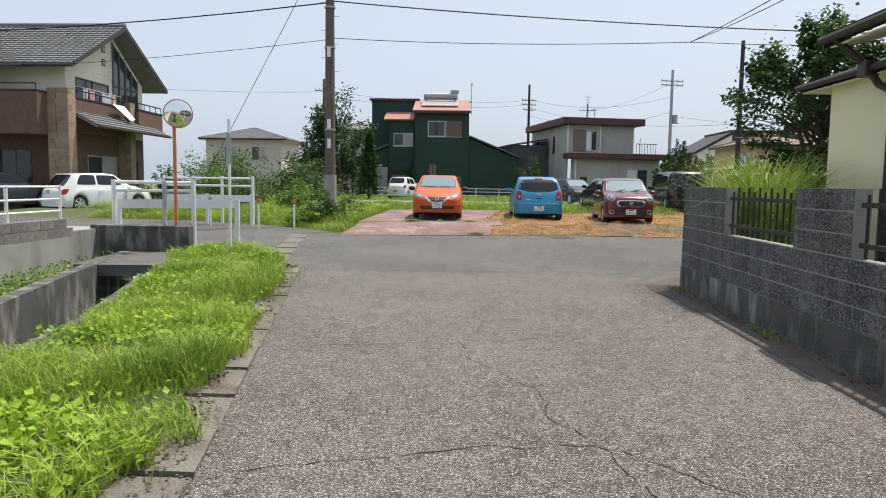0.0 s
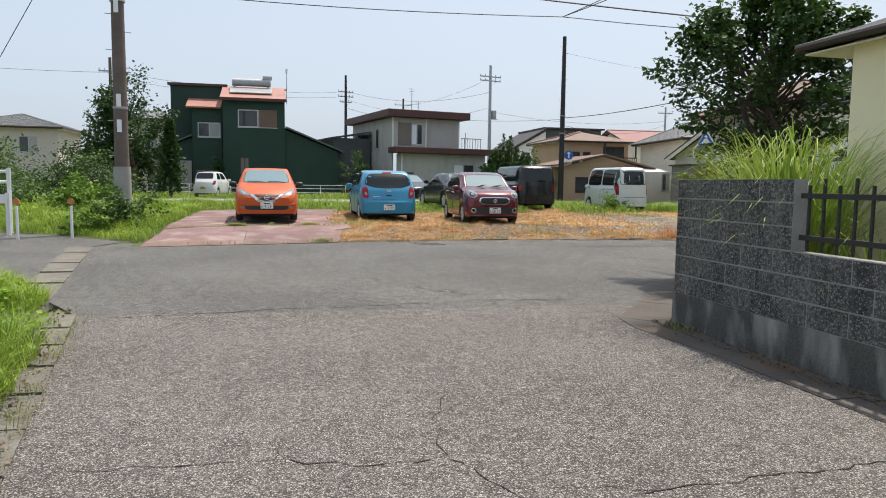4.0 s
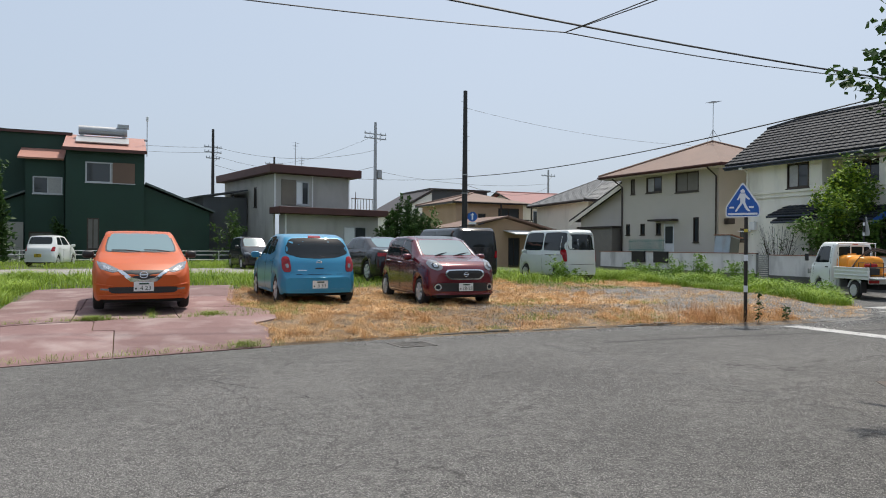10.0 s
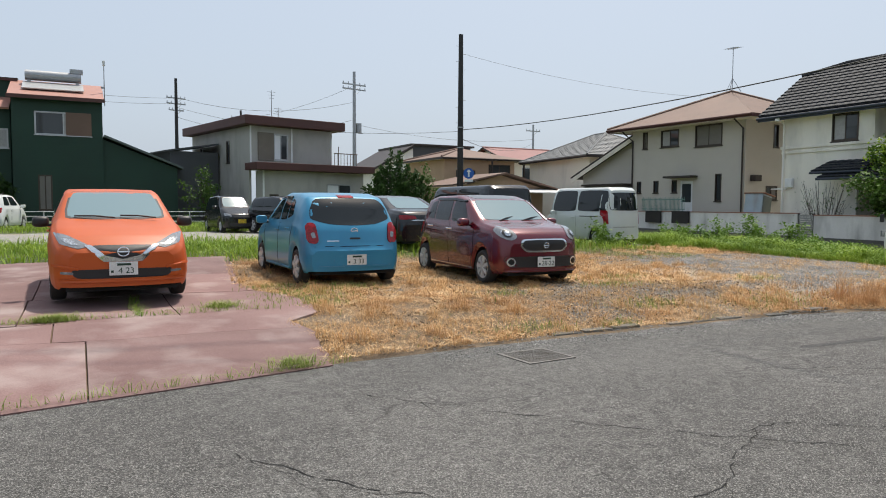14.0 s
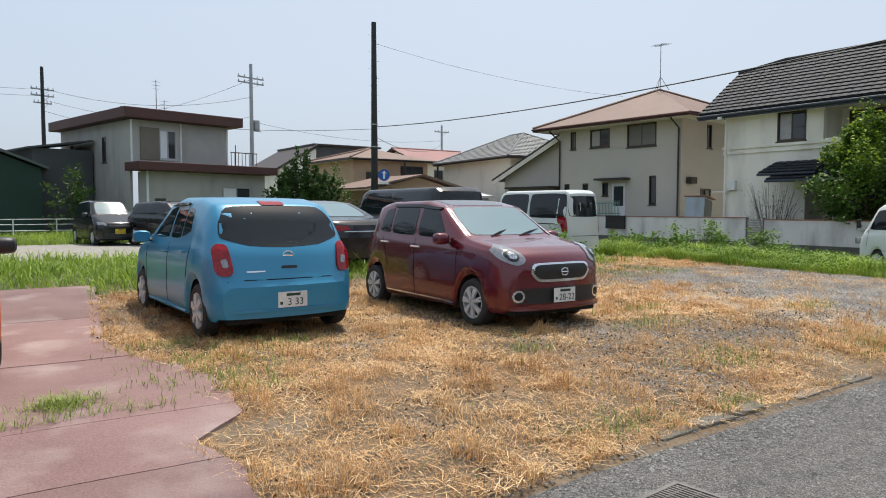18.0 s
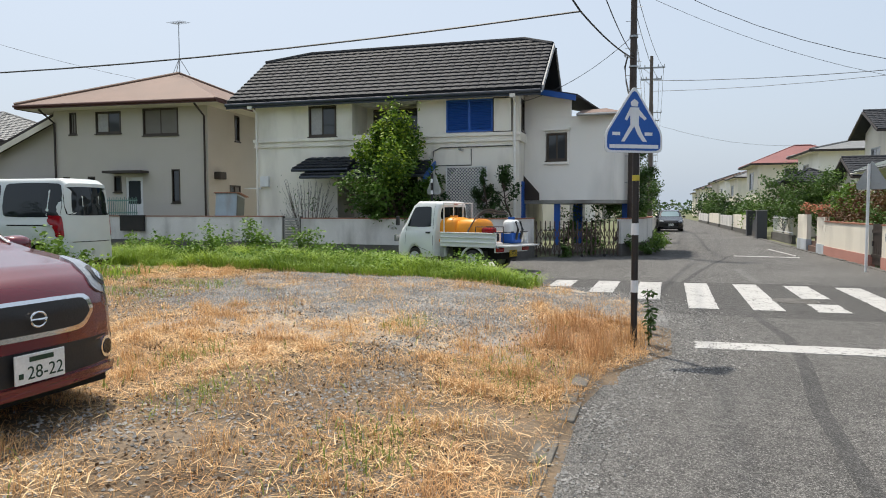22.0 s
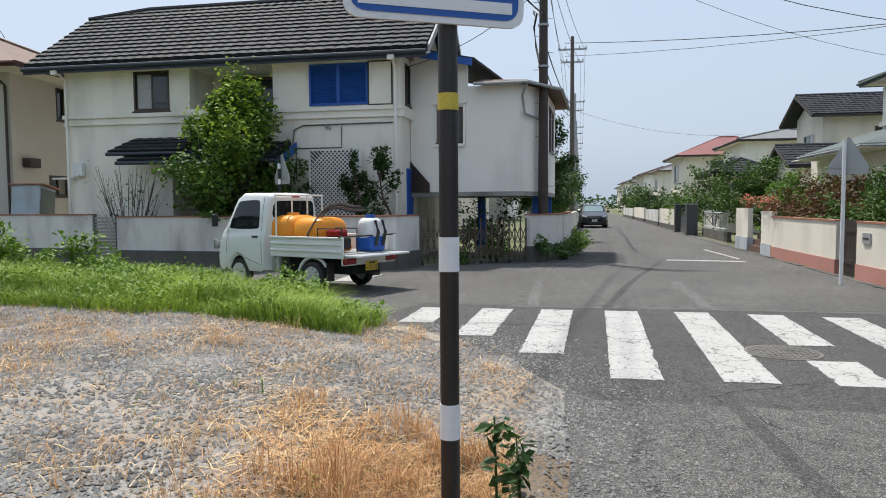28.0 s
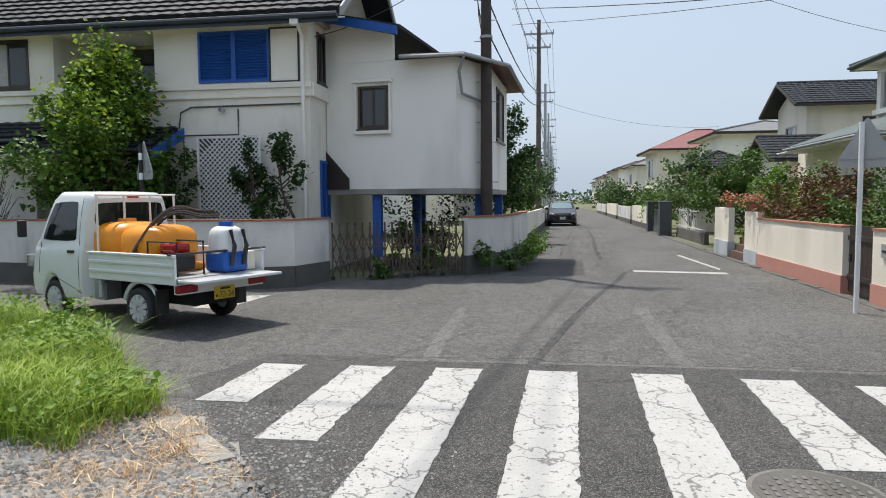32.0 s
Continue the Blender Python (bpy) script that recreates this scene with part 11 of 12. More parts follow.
for x, y, z in ((29.1, 14.16, 1.27), (29.5, 14.16, 1.27), (31.55, 14.16, 1.34)):
    fl = thing("flower_pot", "potted pink flowers on the wall", "flowers", pose(x, y, z), "flower pots on the wall")
    part("pot", Shape().rod((0, 0, 0), (0, 0, 0.16), 0.09, 0.13, 12), M_TERRA, fl)
    leaves("blossom", RNG.normal(size=(150, 3)) * np.array([0.17, 0.12, 0.09]) + np.array([0, 0, 0.26]), 0.08, M_FLOWER, fl)
    leaves("foliage", RNG.normal(size=(120, 3)) * np.array([0.17, 0.12, 0.08]) + np.array([0, 0, 0.2]), 0.08, M_LEAF_M, fl)

# back of the lot and the west side
tree("dark_tree", "large dark green tree beside the green house", -9.3, 52.0, 0.2, 7.2, 2.5, M_LEAF_D, 12000, 0.22, 40, 0.2, 0.08, seed=101)
tree("dark_tree", "dark green tree beside the green house", -11.0, 54.5, 0.2, 5.2, 2.2, M_LEAF_D, 7000, 0.22, 26, 0.15, 0.0, seed=102)
conifer("dark conifer before the green house", -6.3, 47.5, 0.3, 4.4, 1.2, 2600, M_LEAF_D, 103)
def juniper(label, x, y, z, h, rad, mat, plumes=44, per=330, seed=104):
    """Many tapering plumes of fine foliage rising outwards from one short trunk."""
    rg = np.random.default_rng(seed)
    t = thing("juniper_tree", label, "tree", pose(x, y, z))
    tr, cs = Shape(), []
    tr.rod((0, 0, 0), (0.05, 0, h * 0.35), 0.14, 0.09, 8)
    for k in range(plumes):
        a = k * 2.399 + rg.uniform(-0.3, 0.3)
        out = rad * math.sqrt((k + 0.5) / plumes)
        up = h * (1.0 - 0.52 * (out / rad) ** 1.3) * rg.uniform(0.82, 1.06)
        p = np.array([0.45 * out * math.cos(a), 0.45 * out * math.sin(a), h * 0.10 * rg.uniform(0.3, 1.4)])
        q = np.array([out * math.cos(a) + 0.3, out * math.sin(a), up])
        tr.rod((0, 0, h * 0.12), tuple((p + q) / 2), 0.04, 0.02, 5).rod(tuple((p + q) / 2), tuple(q), 0.02, 0.005, 4)
        u = rg.uniform(0, 1, per) ** 0.8
        w = (rad * 0.26 * (1 - u) ** 0.7 + 0.02)[:, None]
        cs.append(p + (q - p) * u[:, None] + rg.normal(size=(per, 3)) * w * np.array([0.6, 0.6, 0.5]))
    part("trunk", tr, M_BARK, t)
    leaves("crown", np.concatenate(cs), 0.15, mat, t, droop=-0.75, long=2.4)
    return t


juniper("spreading dark green juniper with upright plumes behind the lot", 15.6, 52.4, 0.2, 4.8, 2.0, M_LEAF_D)
tree("round_shrub", "green shrub at the back of the lot", 18.2, 53.0, 0.2, 3.2, 1.5, M_LEAF_M, 1800, 0.18, 18, 0.08, 0.0, "shrub", seed=106)
tree("round_shrub", "green creeper shrub beside the grey house", 5.6, 57.8, 0.2, 3.6, 1.3, M_LEAF_M, 1500, 0.18, 18, 0.08, 0.0, "shrub", seed=107)
tree("round_shrub", "dark shrub before the green house", -4.6, 58.4, 0.2, 2.8, 0.9, M_LEAF_D, 1200, 0.16, 14, 0.05, 0.0, "shrub", seed=108)
for k, (x, y, h, r, mt) in enumerate(((-11.5, 33, 2.2, 1.6, M_LEAF_L), (-9.4, 31, 1.6, 1.2, M_LEAF_M), (-8.0, 38, 2.6, 1.6, M_LEAF_D), (-12.6, 40, 3.0, 1.9, M_LEAF_M), (-10.2, 44, 2.6, 1.9, M_LEAF_L), (-14.5, 46, 2.8, 2.0, M_LEAF_D), (-7.4, 34, 1.0, 0.9, M_LEAF_L), (-17, 55, 3, 2.4, M_LEAF_D), (-6.6, 29.5, 0.9, 0.8, M_LEAF_L), (-21, 60, 4, 2.6, M_LEAF_M))):
    tree("round_shrub", "green bush on the overgrown west bank" if k % 2 else "leafy bush on the overgrown west bank", x, y, 0.05, h, r, mt, 1500, 0.15, 18, 0.05, 0.0, "shrub", seed=120 + k)
tree("weed_clump", "ivy and weeds round the foot of the utility pole", -4.0, 23.6, 0.1, 0.95, 0.75, M_LEAF_M, 1500, 0.11, 16, 0.01, 0.0, "weeds", seed=140)
tree("weed_clump", "ivy and weeds beside the utility pole", -4.9, 23.2, 0.05, 0.6, 0.6, M_LEAF_L, 900, 0.11, 12, 0.01, 0.0, "weeds", seed=141)


# ---- grass and straw on the ground ----
def scatter(n, x0, x1, y0, y1, keep):
    p = np.stack([RNG.uniform(x0, x1, n), RNG.uniform(y0, y1, n)], 1)
    k = RNG.uniform(0, 1, n)
    return [(x, y) for (x, y), r in zip(p.tolist(), k.tolist()) if r < keep(x, y)]


def inside(poly, x, y):
    c = False
    for (x0, y0), (x1, y1) in zip(poly, poly[1:] + poly[:1]):
        if (y0 > y) != (y1 > y) and x < x0 + (y - y0) * (x1 - x0) / (y1 - y0):
            c = not c
    return c


def nz(x, y, s, o=0.0):
    return noise.noise(Vector((x * s + o, y * s - o, o)))


def arr(pts, zf):
    return np.array([(x, y, zf(x, y)) for x, y in pts])


def stuff(ob, label):
    return tagged(ob, label, "grass", kind="stuff")


def lane_edge(y):
    """The lane's west edge at y."""
    for (x0, y0), (x1, y1) in zip(EDGE_L, EDGE_L[1:]):
        if y0 <= y <= y1:
            return x0 + (x1 - x0) * (y - y0) / (y1 - y0)
    return EDGE_L[-1][0]


VG = [(-0.62, -0.5), (-0.92, 3.6), (-1.24, 5.5), (-1.68, 7.7), (-2.45, 11.85), (-3.0, 13.2), (-3.7, 14.6), (-5.1, 14.6), (-4.6, 12.4), (-3.95, 10), (-3.25, 7.5), (-2.85, 5), (-2.5, 0), (-2.45, -0.5)]
near = lambda x, y: 1.0 if inside(VG, x - 0.02 - 0.34 * nz(x, y, 1.3, 11) - 0.12 * nz(x, y, 4.0, 6), y) else 0.0
p = scatter(110000, -5.4, -0.6, 0.8, 14.6, lambda x, y: near(x, y) * (0.7 + 1.0 * nz(x, y, 1.6)))
b = arr(p, lambda x, y: 0.03)
n = len(b)
hh = np.array([0.07 + 0.26 * max(0, 0.42 + nz(x, y, 1.1, 3)) for x, y, _ in b]) * RNG.uniform(0.5, 1.5, n)
stuff(blades("verge_grass", b, hh, RNG.uniform(0.005, 0.012, n), hh * RNG.uniform(0.4, 1.4, n), M_GRASS), "lush bright green grass on the verge of the lane")
p = scatter(44000, -5.4, -0.8, 2.0, 14.6, lambda x, y: near(x, y) * (1.0 if nz(x, y, 0.7, 9) > -0.05 + 0.25 * (x + 2.6 + 0.14 * y) else 0.12))
c = np.array([(x, y, 0.05 + (0.13 + 0.12 * nz(x, y, 1.5, 2)) * RNG.uniform() ** 0.5) for x, y in p])
stuff(leaves("verge_weeds", c, 0.085, M_VERGE, None, droop=0.0, long=1.2), "broad-leaved green weeds creeping over the verge")
p = scatter(12000, -2.1, -0.35, 0.5, 12, lambda x, y: 0.35 if -0.9 < x + 0.45 + 0.145 * max(0, y - 1.2) < -0.1 and nz(x, y, 1.1, 5) > -0.1 else 0)
b = arr(p, lambda x, y: 0.015)
p5 = scatter(26000, -2.7, -0.2, 0.4, 12.2, lambda x, y: math.exp(-((x - lane_edge(y) + 0.2) / 0.11) ** 2) * (0.6 if nz(x, y, 1.5, 13) > -0.15 else 0.2))
c = np.array([(x, y, 0.022 + 0.02 * RNG.uniform()) for x, y in p5])
stuff(leaves("verge_litter", c, 0.035, M_DEBRIS, None, droop=0.0, long=1.7), "brown dead grass and dirt on the broken lane edge")
stuff(blades("edge_grass", b, RNG.uniform(0.04, 0.12, len(b)), np.full(len(b), 0.006), RNG.uniform(0.02, 0.1, len(b)), M_GRASS2), "small yellowing grass in the kerb joints")
p = scatter(9000, -7.0, -4.5, 0, 14.6, lambda x, y: 0.9 if inside([(-4.75, 0), (-4.85, 5), (-5.15, 8), (-5.95, 11), (-6.8, 14.6), (-7.0, 14.6), (-7.0, 0)], x, y) else 0)
c = np.array([(x, y, -0.25 + 0.22 * RNG.uniform()) for x, y in p])
stuff(leaves("bench_weeds", c, 0.08, M_LEAF_L, None, droop=0.0, long=1.3), "green weeds on the bench beside the ditch")

p6 = scatter(9000, 3.2, 3.66, 1.0, 10.6, lambda x, y: 0.5 * math.exp(-((x - 3.5) / 0.1) ** 2) * (1.0 if nz(x, y, 1.2, 19) > -0.05 else 0.25))
c = np.array([(x, y, 0.016 + 0.015 * RNG.uniform()) for x, y in p6])
stuff(leaves("wall_foot_litter", c, 0.028, M_DEBRIS, None, droop=0.0, long=1.7), "dark dead leaves and dirt along the wall foot")
p7 = scatter(1600, 3.42, 3.62, 1.5, 10.4, lambda x, y: 0.9 if nz(x, y, 0.9, 23) > 0.18 else 0)
b = arr(p7, lambda x, y: 0.01)
stuff(blades("wall_foot_weeds", b, RNG.uniform(0.02, 0.09, len(b)), np.full(len(b), 0.007), RNG.uniform(0.02, 0.08, len(b)), M_GRASS2), "small weeds in the joint at the wall foot")

DRIVE = [(-3.1, 19.6), (1.05, 20.2), (1.2, 21.5), (1.05, 21.95), (1.45, 22.3), (1.6, 23.2), (1.45, 24.1), (1.2, 24.7), (1.12, 25.4), (1.45, 27.5), (1.85, 30.2), (-3.0, 30.2)]


def is_green(x, y, d):
    """How green the lot's cover is here: tall side strip, back of the lot, west side, odd patches."""
    if x > 15.25 + 0.1 * (y - 22.5) + 0.3 * nz(x, y, 1.2) and y > 22.0 + 0.2 * nz(x, y, 1.5) and y < 37:
        return 1.0
    if 36.6 + 0.6 * nz(x, y, 0.5) < y < 44.6 and -8 < x < 9:
        return 0.0
    if y > 36:
        return 0.55 + 0.6 * nz(x, y, 0.3, 2)
    if x < -3.0:
        return 1.0
    if y > 28.6 and x < 9:
        return 0.95 + 0.5 * nz(x, y, 0.4, 1)
    if 1.6 < x < 2.6 and 22.9 < y < 24.6:
        return 0.6
    if 10.5 < x < 14 and 26.5 < y < 36:
        return 0.75 + 0.5 * nz(x, y, 0.6)
    return 0.06 if nz(x, y, 0.8, 4) < 0.22 else 0.38


BARE = ((7.3, 22.1, 1.5, 0.6, 1.0), (5.3, 21.5, 0.9, 0.55, 0.8), (6.0, 23.1, 1.3, 0.5, 0.8), (9.2, 22.3, 1.3, 0.35, 0.6), (3.4, 24.0, 0.9, 0.5, 0.6))
RUST = ((1.9, 28.4, 0.6, 0.9, 1.0), (1.4, 29.3, 0.5, 0.6, 1.0), (4.2, 22.2, 1.0, 0.45, 1.0), (3.0, 22.9, 0.9, 0.5, 0.8), (5.6, 20.95, 1.0, 0.3, 0.7), (10.3, 20.8, 1.3, 0.6, 0.9), (8.2, 23.6, 1.2, 0.4, 0.5), (2.6, 20.9, 0.9, 0.3, 0.6))
TUFTS = ((1.62, 23.3, 0.26), (1.75, 24.0, 0.24), (1.7, 24.9, 0.18), (1.85, 22.9, 0.15), (2.9, 24.4, 0.12), (6.84, 22.96, 0.22), (6.38, 21.6, 0.25), (8.69, 21.15, 0.35), (3.9, 20.9, 0.2), (4.6, 22.7, 0.12), (10.0, 22.6, 0.2), (5.1, 20.75, 0.12), (7.9, 23.9, 0.2))


def spots(table, x, y):
    return min(1.0, sum(w * math.exp(-((x - a) / sx) ** 2 - ((y - b) / sy) ** 2) for a, b, sx, sy, w in table) * (0.9 + 0.9 * nz(x, y, 1.4, 17)))


def gravelly(x, y):
    g = (0.72 + 0.28 * smooth01((x - 9.6) / 1.6)) * smooth01((x - 8.9) / 2.6) * smooth01((y - 20.9) / 0.9) * (1 - smooth01((y - 26.0) / 2.0)) * (1 - smooth01((x - 17.5) / 1))
    g = max(g, smooth01((x - 11.6) / 1.0) * (1 - smooth01((y - 22.6) / 1.0)))
    return g


def straw_keep(x, y):
    d = edge_distance(x, y)
    if d < 0.05 or inside(DRIVE, x, y):
        return 0
    far = 1.0 if y < 26 else 0.6
    g = is_green(x, y, d)
    if g > 0.7:
        return 0.05
    w = gravelly(x, y)
    if abs(x - 10.2) < 1.1 and y < 21.3:
        w = 0.0
    patchy = max(0.5 if x < 4 else 0.26, 0.72 + 1.0 * nz(x, y, 0.9, 7))
    tuft_ = 0.85 + 0.9 * max(-0.4, nz(x, y, 3.2, 2) + 0.1)
    return max(0.04, far * tuft_ * patchy * (1 - 0.86 * spots(BARE, x, y)) * (1 - min(1, w * (0.80 + 0.5 * nz(x, y, 0.55, 8)))))


def straw_mesh(name, pts, hmul, mat, label):
    b = arr(pts, lambda x, y: lot_z(x, y) + 0.004)
    n = len(b)
    tall = np.array([1.0 + 1.5 * math.exp(-((x - 10.4) / 1.5) ** 2 - ((y - 20.7) / 0.8) ** 2) for x, y, _ in b])
    clump = np.array([0.35 + 2.6 * max(0, 0.1 + nz(x, y, 3.2, 2)) for x, y, _ in b])
    h = RNG.uniform(0.01, 0.11, n) * tall * hmul * clump
    lean = RNG.uniform(0.03, 0.15, n) * np.sqrt(tall)
    return stuff(blades(name, b, h, RNG.uniform(0.0025, 0.0058, n), lean, mat, flat=0.15), label)


p1 = scatter(560000, 1.0, 16.5, 20.0, 31.0, straw_keep)
red = [0.10 + 0.8 * spots(RUST, x, y) + 0.35 * max(0, nz(x, y, 0.7, 43)) > RNG.uniform() for x, y in p1]
straw_mesh("dry_straw", [q for q, k in zip(p1, red) if not k], 1.0, M_STRAW, "mown dry yellow straw covering the lot")
straw_mesh("dry_reddish_straw", [q for q, k in zip(p1, red) if k], 1.15, M_STRAW2, "reddish dead grass on the lot")
p3 = scatter(90000, 1.0, 16.0, 20.0, 30.0, lambda x, y: straw_keep(x, y) * (1.0 if nz(x, y, 1.1, 21) > 0.0 else 0.25))
b = arr(p3, lambda x, y: lot_z(x, y) + 0.02 + 0.06 * max(0, nz(x, y, 3.2, 2)))
stuff(blades("pale_straw", b, RNG.uniform(0.0, 0.05, len(b)), RNG.uniform(0.004, 0.009, len(b)), RNG.uniform(0.06, 0.26, len(b)), M_PALESTRAW, flat=0.3), "pale cut straw lying in swaths")
p4 = scatter(60000, 1.2, 16.0, 20.2, 30.0, lambda x, y: max(spots(BARE, x, y), 0.8 if nz(x, y, 1.3, 31) > 0.15 else 0.10) * (1 - gravelly(x, y)) if edge_distance(x, y) > 0.05 and not inside(DRIVE, x, y) else 0)
c = np.array([(x, y, lot_z(x, y) + 0.008 + 0.03 * RNG.uniform()) for x, y in p4])
stuff(leaves("leaf_litter", c, 0.03, M_DEBRIS, None, droop=0.0, long=1.6), "dark dry leaf litter and stalks among the straw")
tb = [(a + RNG.normal() * s * 1.5, b + RNG.normal() * s * 0.7) for a, b, s in TUFTS for _ in range(int(900 * s))]
b = arr(tb, lambda x, y: lot_z(x, y) + 0.01)
stuff(blades("green_sprigs", b, RNG.uniform(0.03, 0.13, len(b)), RNG.uniform(0.004, 0.009, len(b)), RNG.uniform(0.02, 0.12, len(b)), M_GRASS2), "small green weeds sprouting through the straw")
p2 = scatter(9000, 8.6, 12.6, 19.8, 21.9, lambda x, y: 0.9 * math.exp(-((x - 10.3) / 1.2) ** 2 - ((y - 20.7) / 0.55) ** 2) if edge_distance(x, y) > 0.05 else 0)
straw_mesh("tall_dead_grass", p2, 1.5, M_STRAW2, "tall dead grass round the sign post")


def green_keep(x, y):
    d = edge_distance(x, y)
    if d < 0.05 or inside(DRIVE, x, y):
        return 0
    g = is_green(x, y, d)
    return min(1, max(0, g)) * (1.0 if g > 0.5 else 0.22)


def green_mesh(name, pts, h0, h1, mat, label, w=0.009):
    b = arr(pts, lambda x, y: lot_z(x, y))
    n = len(b)
    h = np.array([h0 + (h1 - h0) * max(0, 0.45 + 0.9 * nz(x, y, 0.8, 6)) for x, y, _ in b]) * RNG.uniform(0.5, 1.2, n)
    return stuff(blades(name, b, h, RNG.uniform(w * 0.7, w * 1.5, n), h * RNG.uniform(0.4, 1.5, n), mat), label)


green_mesh("side_street_grass", scatter(110000, 14.9, 21.5, 21.8, 36, lambda x, y: green_keep(x, y) if x > 15 + 0.1 * (y - 22.5) else 0), 0.18, 0.55, M_GRASS, "tall bright green grass along the side street")
p8 = scatter(26000, 14.9, 20.5, 21.6, 30, lambda x, y: 0.5 + 1.2 * nz(x, y, 0.9, 33) if green_keep(x, y) > 0.5 and x > 15 + 0.1 * (y - 22.5) else 0)
c = np.array([(x, y, lot_z(x, y) + (0.12 + 0.40 * max(0, 0.5 + nz(x, y, 1.3, 35))) * RNG.uniform() ** 0.6) for x, y in p8])
stuff(leaves("side_street_weeds", c, 0.075, M_LEAF_L, None, droop=0.0, long=1.7), "leafy weeds among the tall grass of the side street")
green_mesh("lot_grass", scatter(30000, 1.6, 13, 20.6, 36, lambda x, y: green_keep(x, y)), 0.05, 0.2, M_GRASS2, "patches of green grass on the lot")
green_mesh("back_grass", scatter(90000, -16, 16, 29.0, 56, lambda x, y: green_keep(x, y)), 0.15, 0.5, M_GRASS, "tall green grass at the back of the lot", 0.02)
green_mesh("west_grass", scatter(70000, -14, -2.9, 20.5, 40, lambda x, y: green_keep(x, y)), 0.15, 0.5, M_GRASS, "tall green grass west of the drive", 0.012)
jl = [(x, 22.72 + RNG.normal() * 0.035) for x in RNG.uniform(-2.9, 1.2, 500)] + [(-0.42 + RNG.normal() * 0.03, y) for y in RNG.uniform(22.7, 24.3, 240)] + [(-1.3 + RNG.normal() * 0.12, 22.75 + RNG.normal() * 0.06) for _ in range(700)] + [(0.55 + RNG.normal() * 0.12, 23.1 + RNG.normal() * 0.1) for _ in range(420)]
jl += [(x, 20.05 + 0.14 * (x + 1.0) + RNG.normal() * 0.03) for x in RNG.uniform(-3, 1.3, 420)] + [(0.75 + RNG.normal() * 0.12, 20.38 + RNG.normal() * 0.05) for _ in range(260)]
b = arr(jl, lambda x, y: lot_z(x, y) + 0.02)
stuff(blades("joint_grass", b, RNG.uniform(0.03, 0.13, len(b)), np.full(len(b), 0.006), RNG.uniform(0.05, 0.2, len(b)), M_GRASS2), "grass growing in the joints of the red drive")
for k, (x, y) in enumerate(((18.3, 31.9), (18.6, 31.0), (18.9, 30.2), (19.0, 29.3), (18.2, 32.9), (19.4, 28.6), (13.0, 30.4))):
    tree("weed_clump", "leafy green weed bush at the edge of the lot", x, y, lot_z(x, y), 0.55 + 0.16 * (k % 3), 0.6, M_LEAF_L, 800, 0.10, 14, 0.012, 0.0, "weeds", seed=160 + k)
for k, (x, y, h) in enumerate(((10.62, 19.98, 0.62), (11.35, 19.95, 0.3))):
    w = thing("tall_weed", "single dark green weed stalk with narrow leaves", "weed", pose(x, y, lot_z(x, y)))
    part("stem", Shape().rod((0, 0, 0), (0.03, 0.02, h), 0.008, 0.004, 5), M_LEAF_D, w)
    q = np.stack([RNG.normal(0, 0.02, 70), RNG.normal(0, 0.02, 70), RNG.uniform(0.1, 1, 70) * h], 1)
    leaves("weed_leaves", q, 0.06, M_LEAF_D, w, long=2.6)

# loose stones
def pebbles(name, pts, zf, smin, smax, mat, label):
    n = len(pts)
    c = np.array([(x, y, zf(x, y)) for x, y in pts])
    s = RNG.uniform(smin, smax, n)
    o = np.array([(1, 0, 0), (0, 1, 0), (-1, 0, 0), (0, -1, 0), (0, 0, 0.75), (0, 0, -0.4)])
    rot = RNG.uniform(0, 6.28, n)
    jit = RNG.uniform(0.6, 1.25, (n, 6, 1))
    v = o[None] * jit * s[:, None, None]
    x = v[:, :, 0] * np.cos(rot)[:, None] - v[:, :, 1] * np.sin(rot)[:, None]
    y = v[:, :, 0] * np.sin(rot)[:, None] + v[:, :, 1] * np.cos(rot)[:, None]
    v = np.stack([x, y, v[:, :, 2]], 2) + c[:, None, :]
    f = []
    for i in range(n):
        k = 6 * i
        for a in range(4):
            f += [(k + a, k + (a + 1) % 4, k + 4), (k + (a + 1) % 4, k + a, k + 5)]
    return tagged(raw_mesh(name, v, f, mat), label, "gravel", kind="stuff")


g1 = scatter(130000, 7.5, 18, 19.7, 27.5, lambda x, y: gravelly(x, y) * (0.7 + 0.9 * nz(x, y, 0.8, 12)) if edge_distance(x, y) > 0.0 else 0)
bp = [(a + RNG.normal() * sx * 0.6, b + RNG.normal() * sy * 0.6) for a, b, sx, sy, w in BARE for _ in range(int(1500 * w))]
pebbles("bare_gravel", [q for q in bp if edge_distance(*q) > 0.1 and not inside(DRIVE, *q)], lambda x, y: lot_z(x, y) + 0.003, 0.006, 0.02, M_PEBBLE, "grey stones showing on bare patches of the lot")
pebbles("lot_gravel", g1, lambda x, y: lot_z(x, y) + 0.004, 0.008, 0.026, M_PEBBLE, "grey crushed gravel spread on the lot")
g2 = scatter(60000, 2.2, 16.5, 18.7, 21.9, lambda x, y: 0.8 * math.exp(-((edge_distance(x, y) + 0.16) / (0.22 + 0.25 * smooth01((x - 7) / 3))) ** 2) * (0.75 + 0.9 * nz(x, y, 1.8, 27)))
pebbles("edge_gravel", g2, lambda x, y: max(0.003, lot_z(x, y)), 0.005, 0.017, M_PEBBLE, "loose gravel along the lot edge")

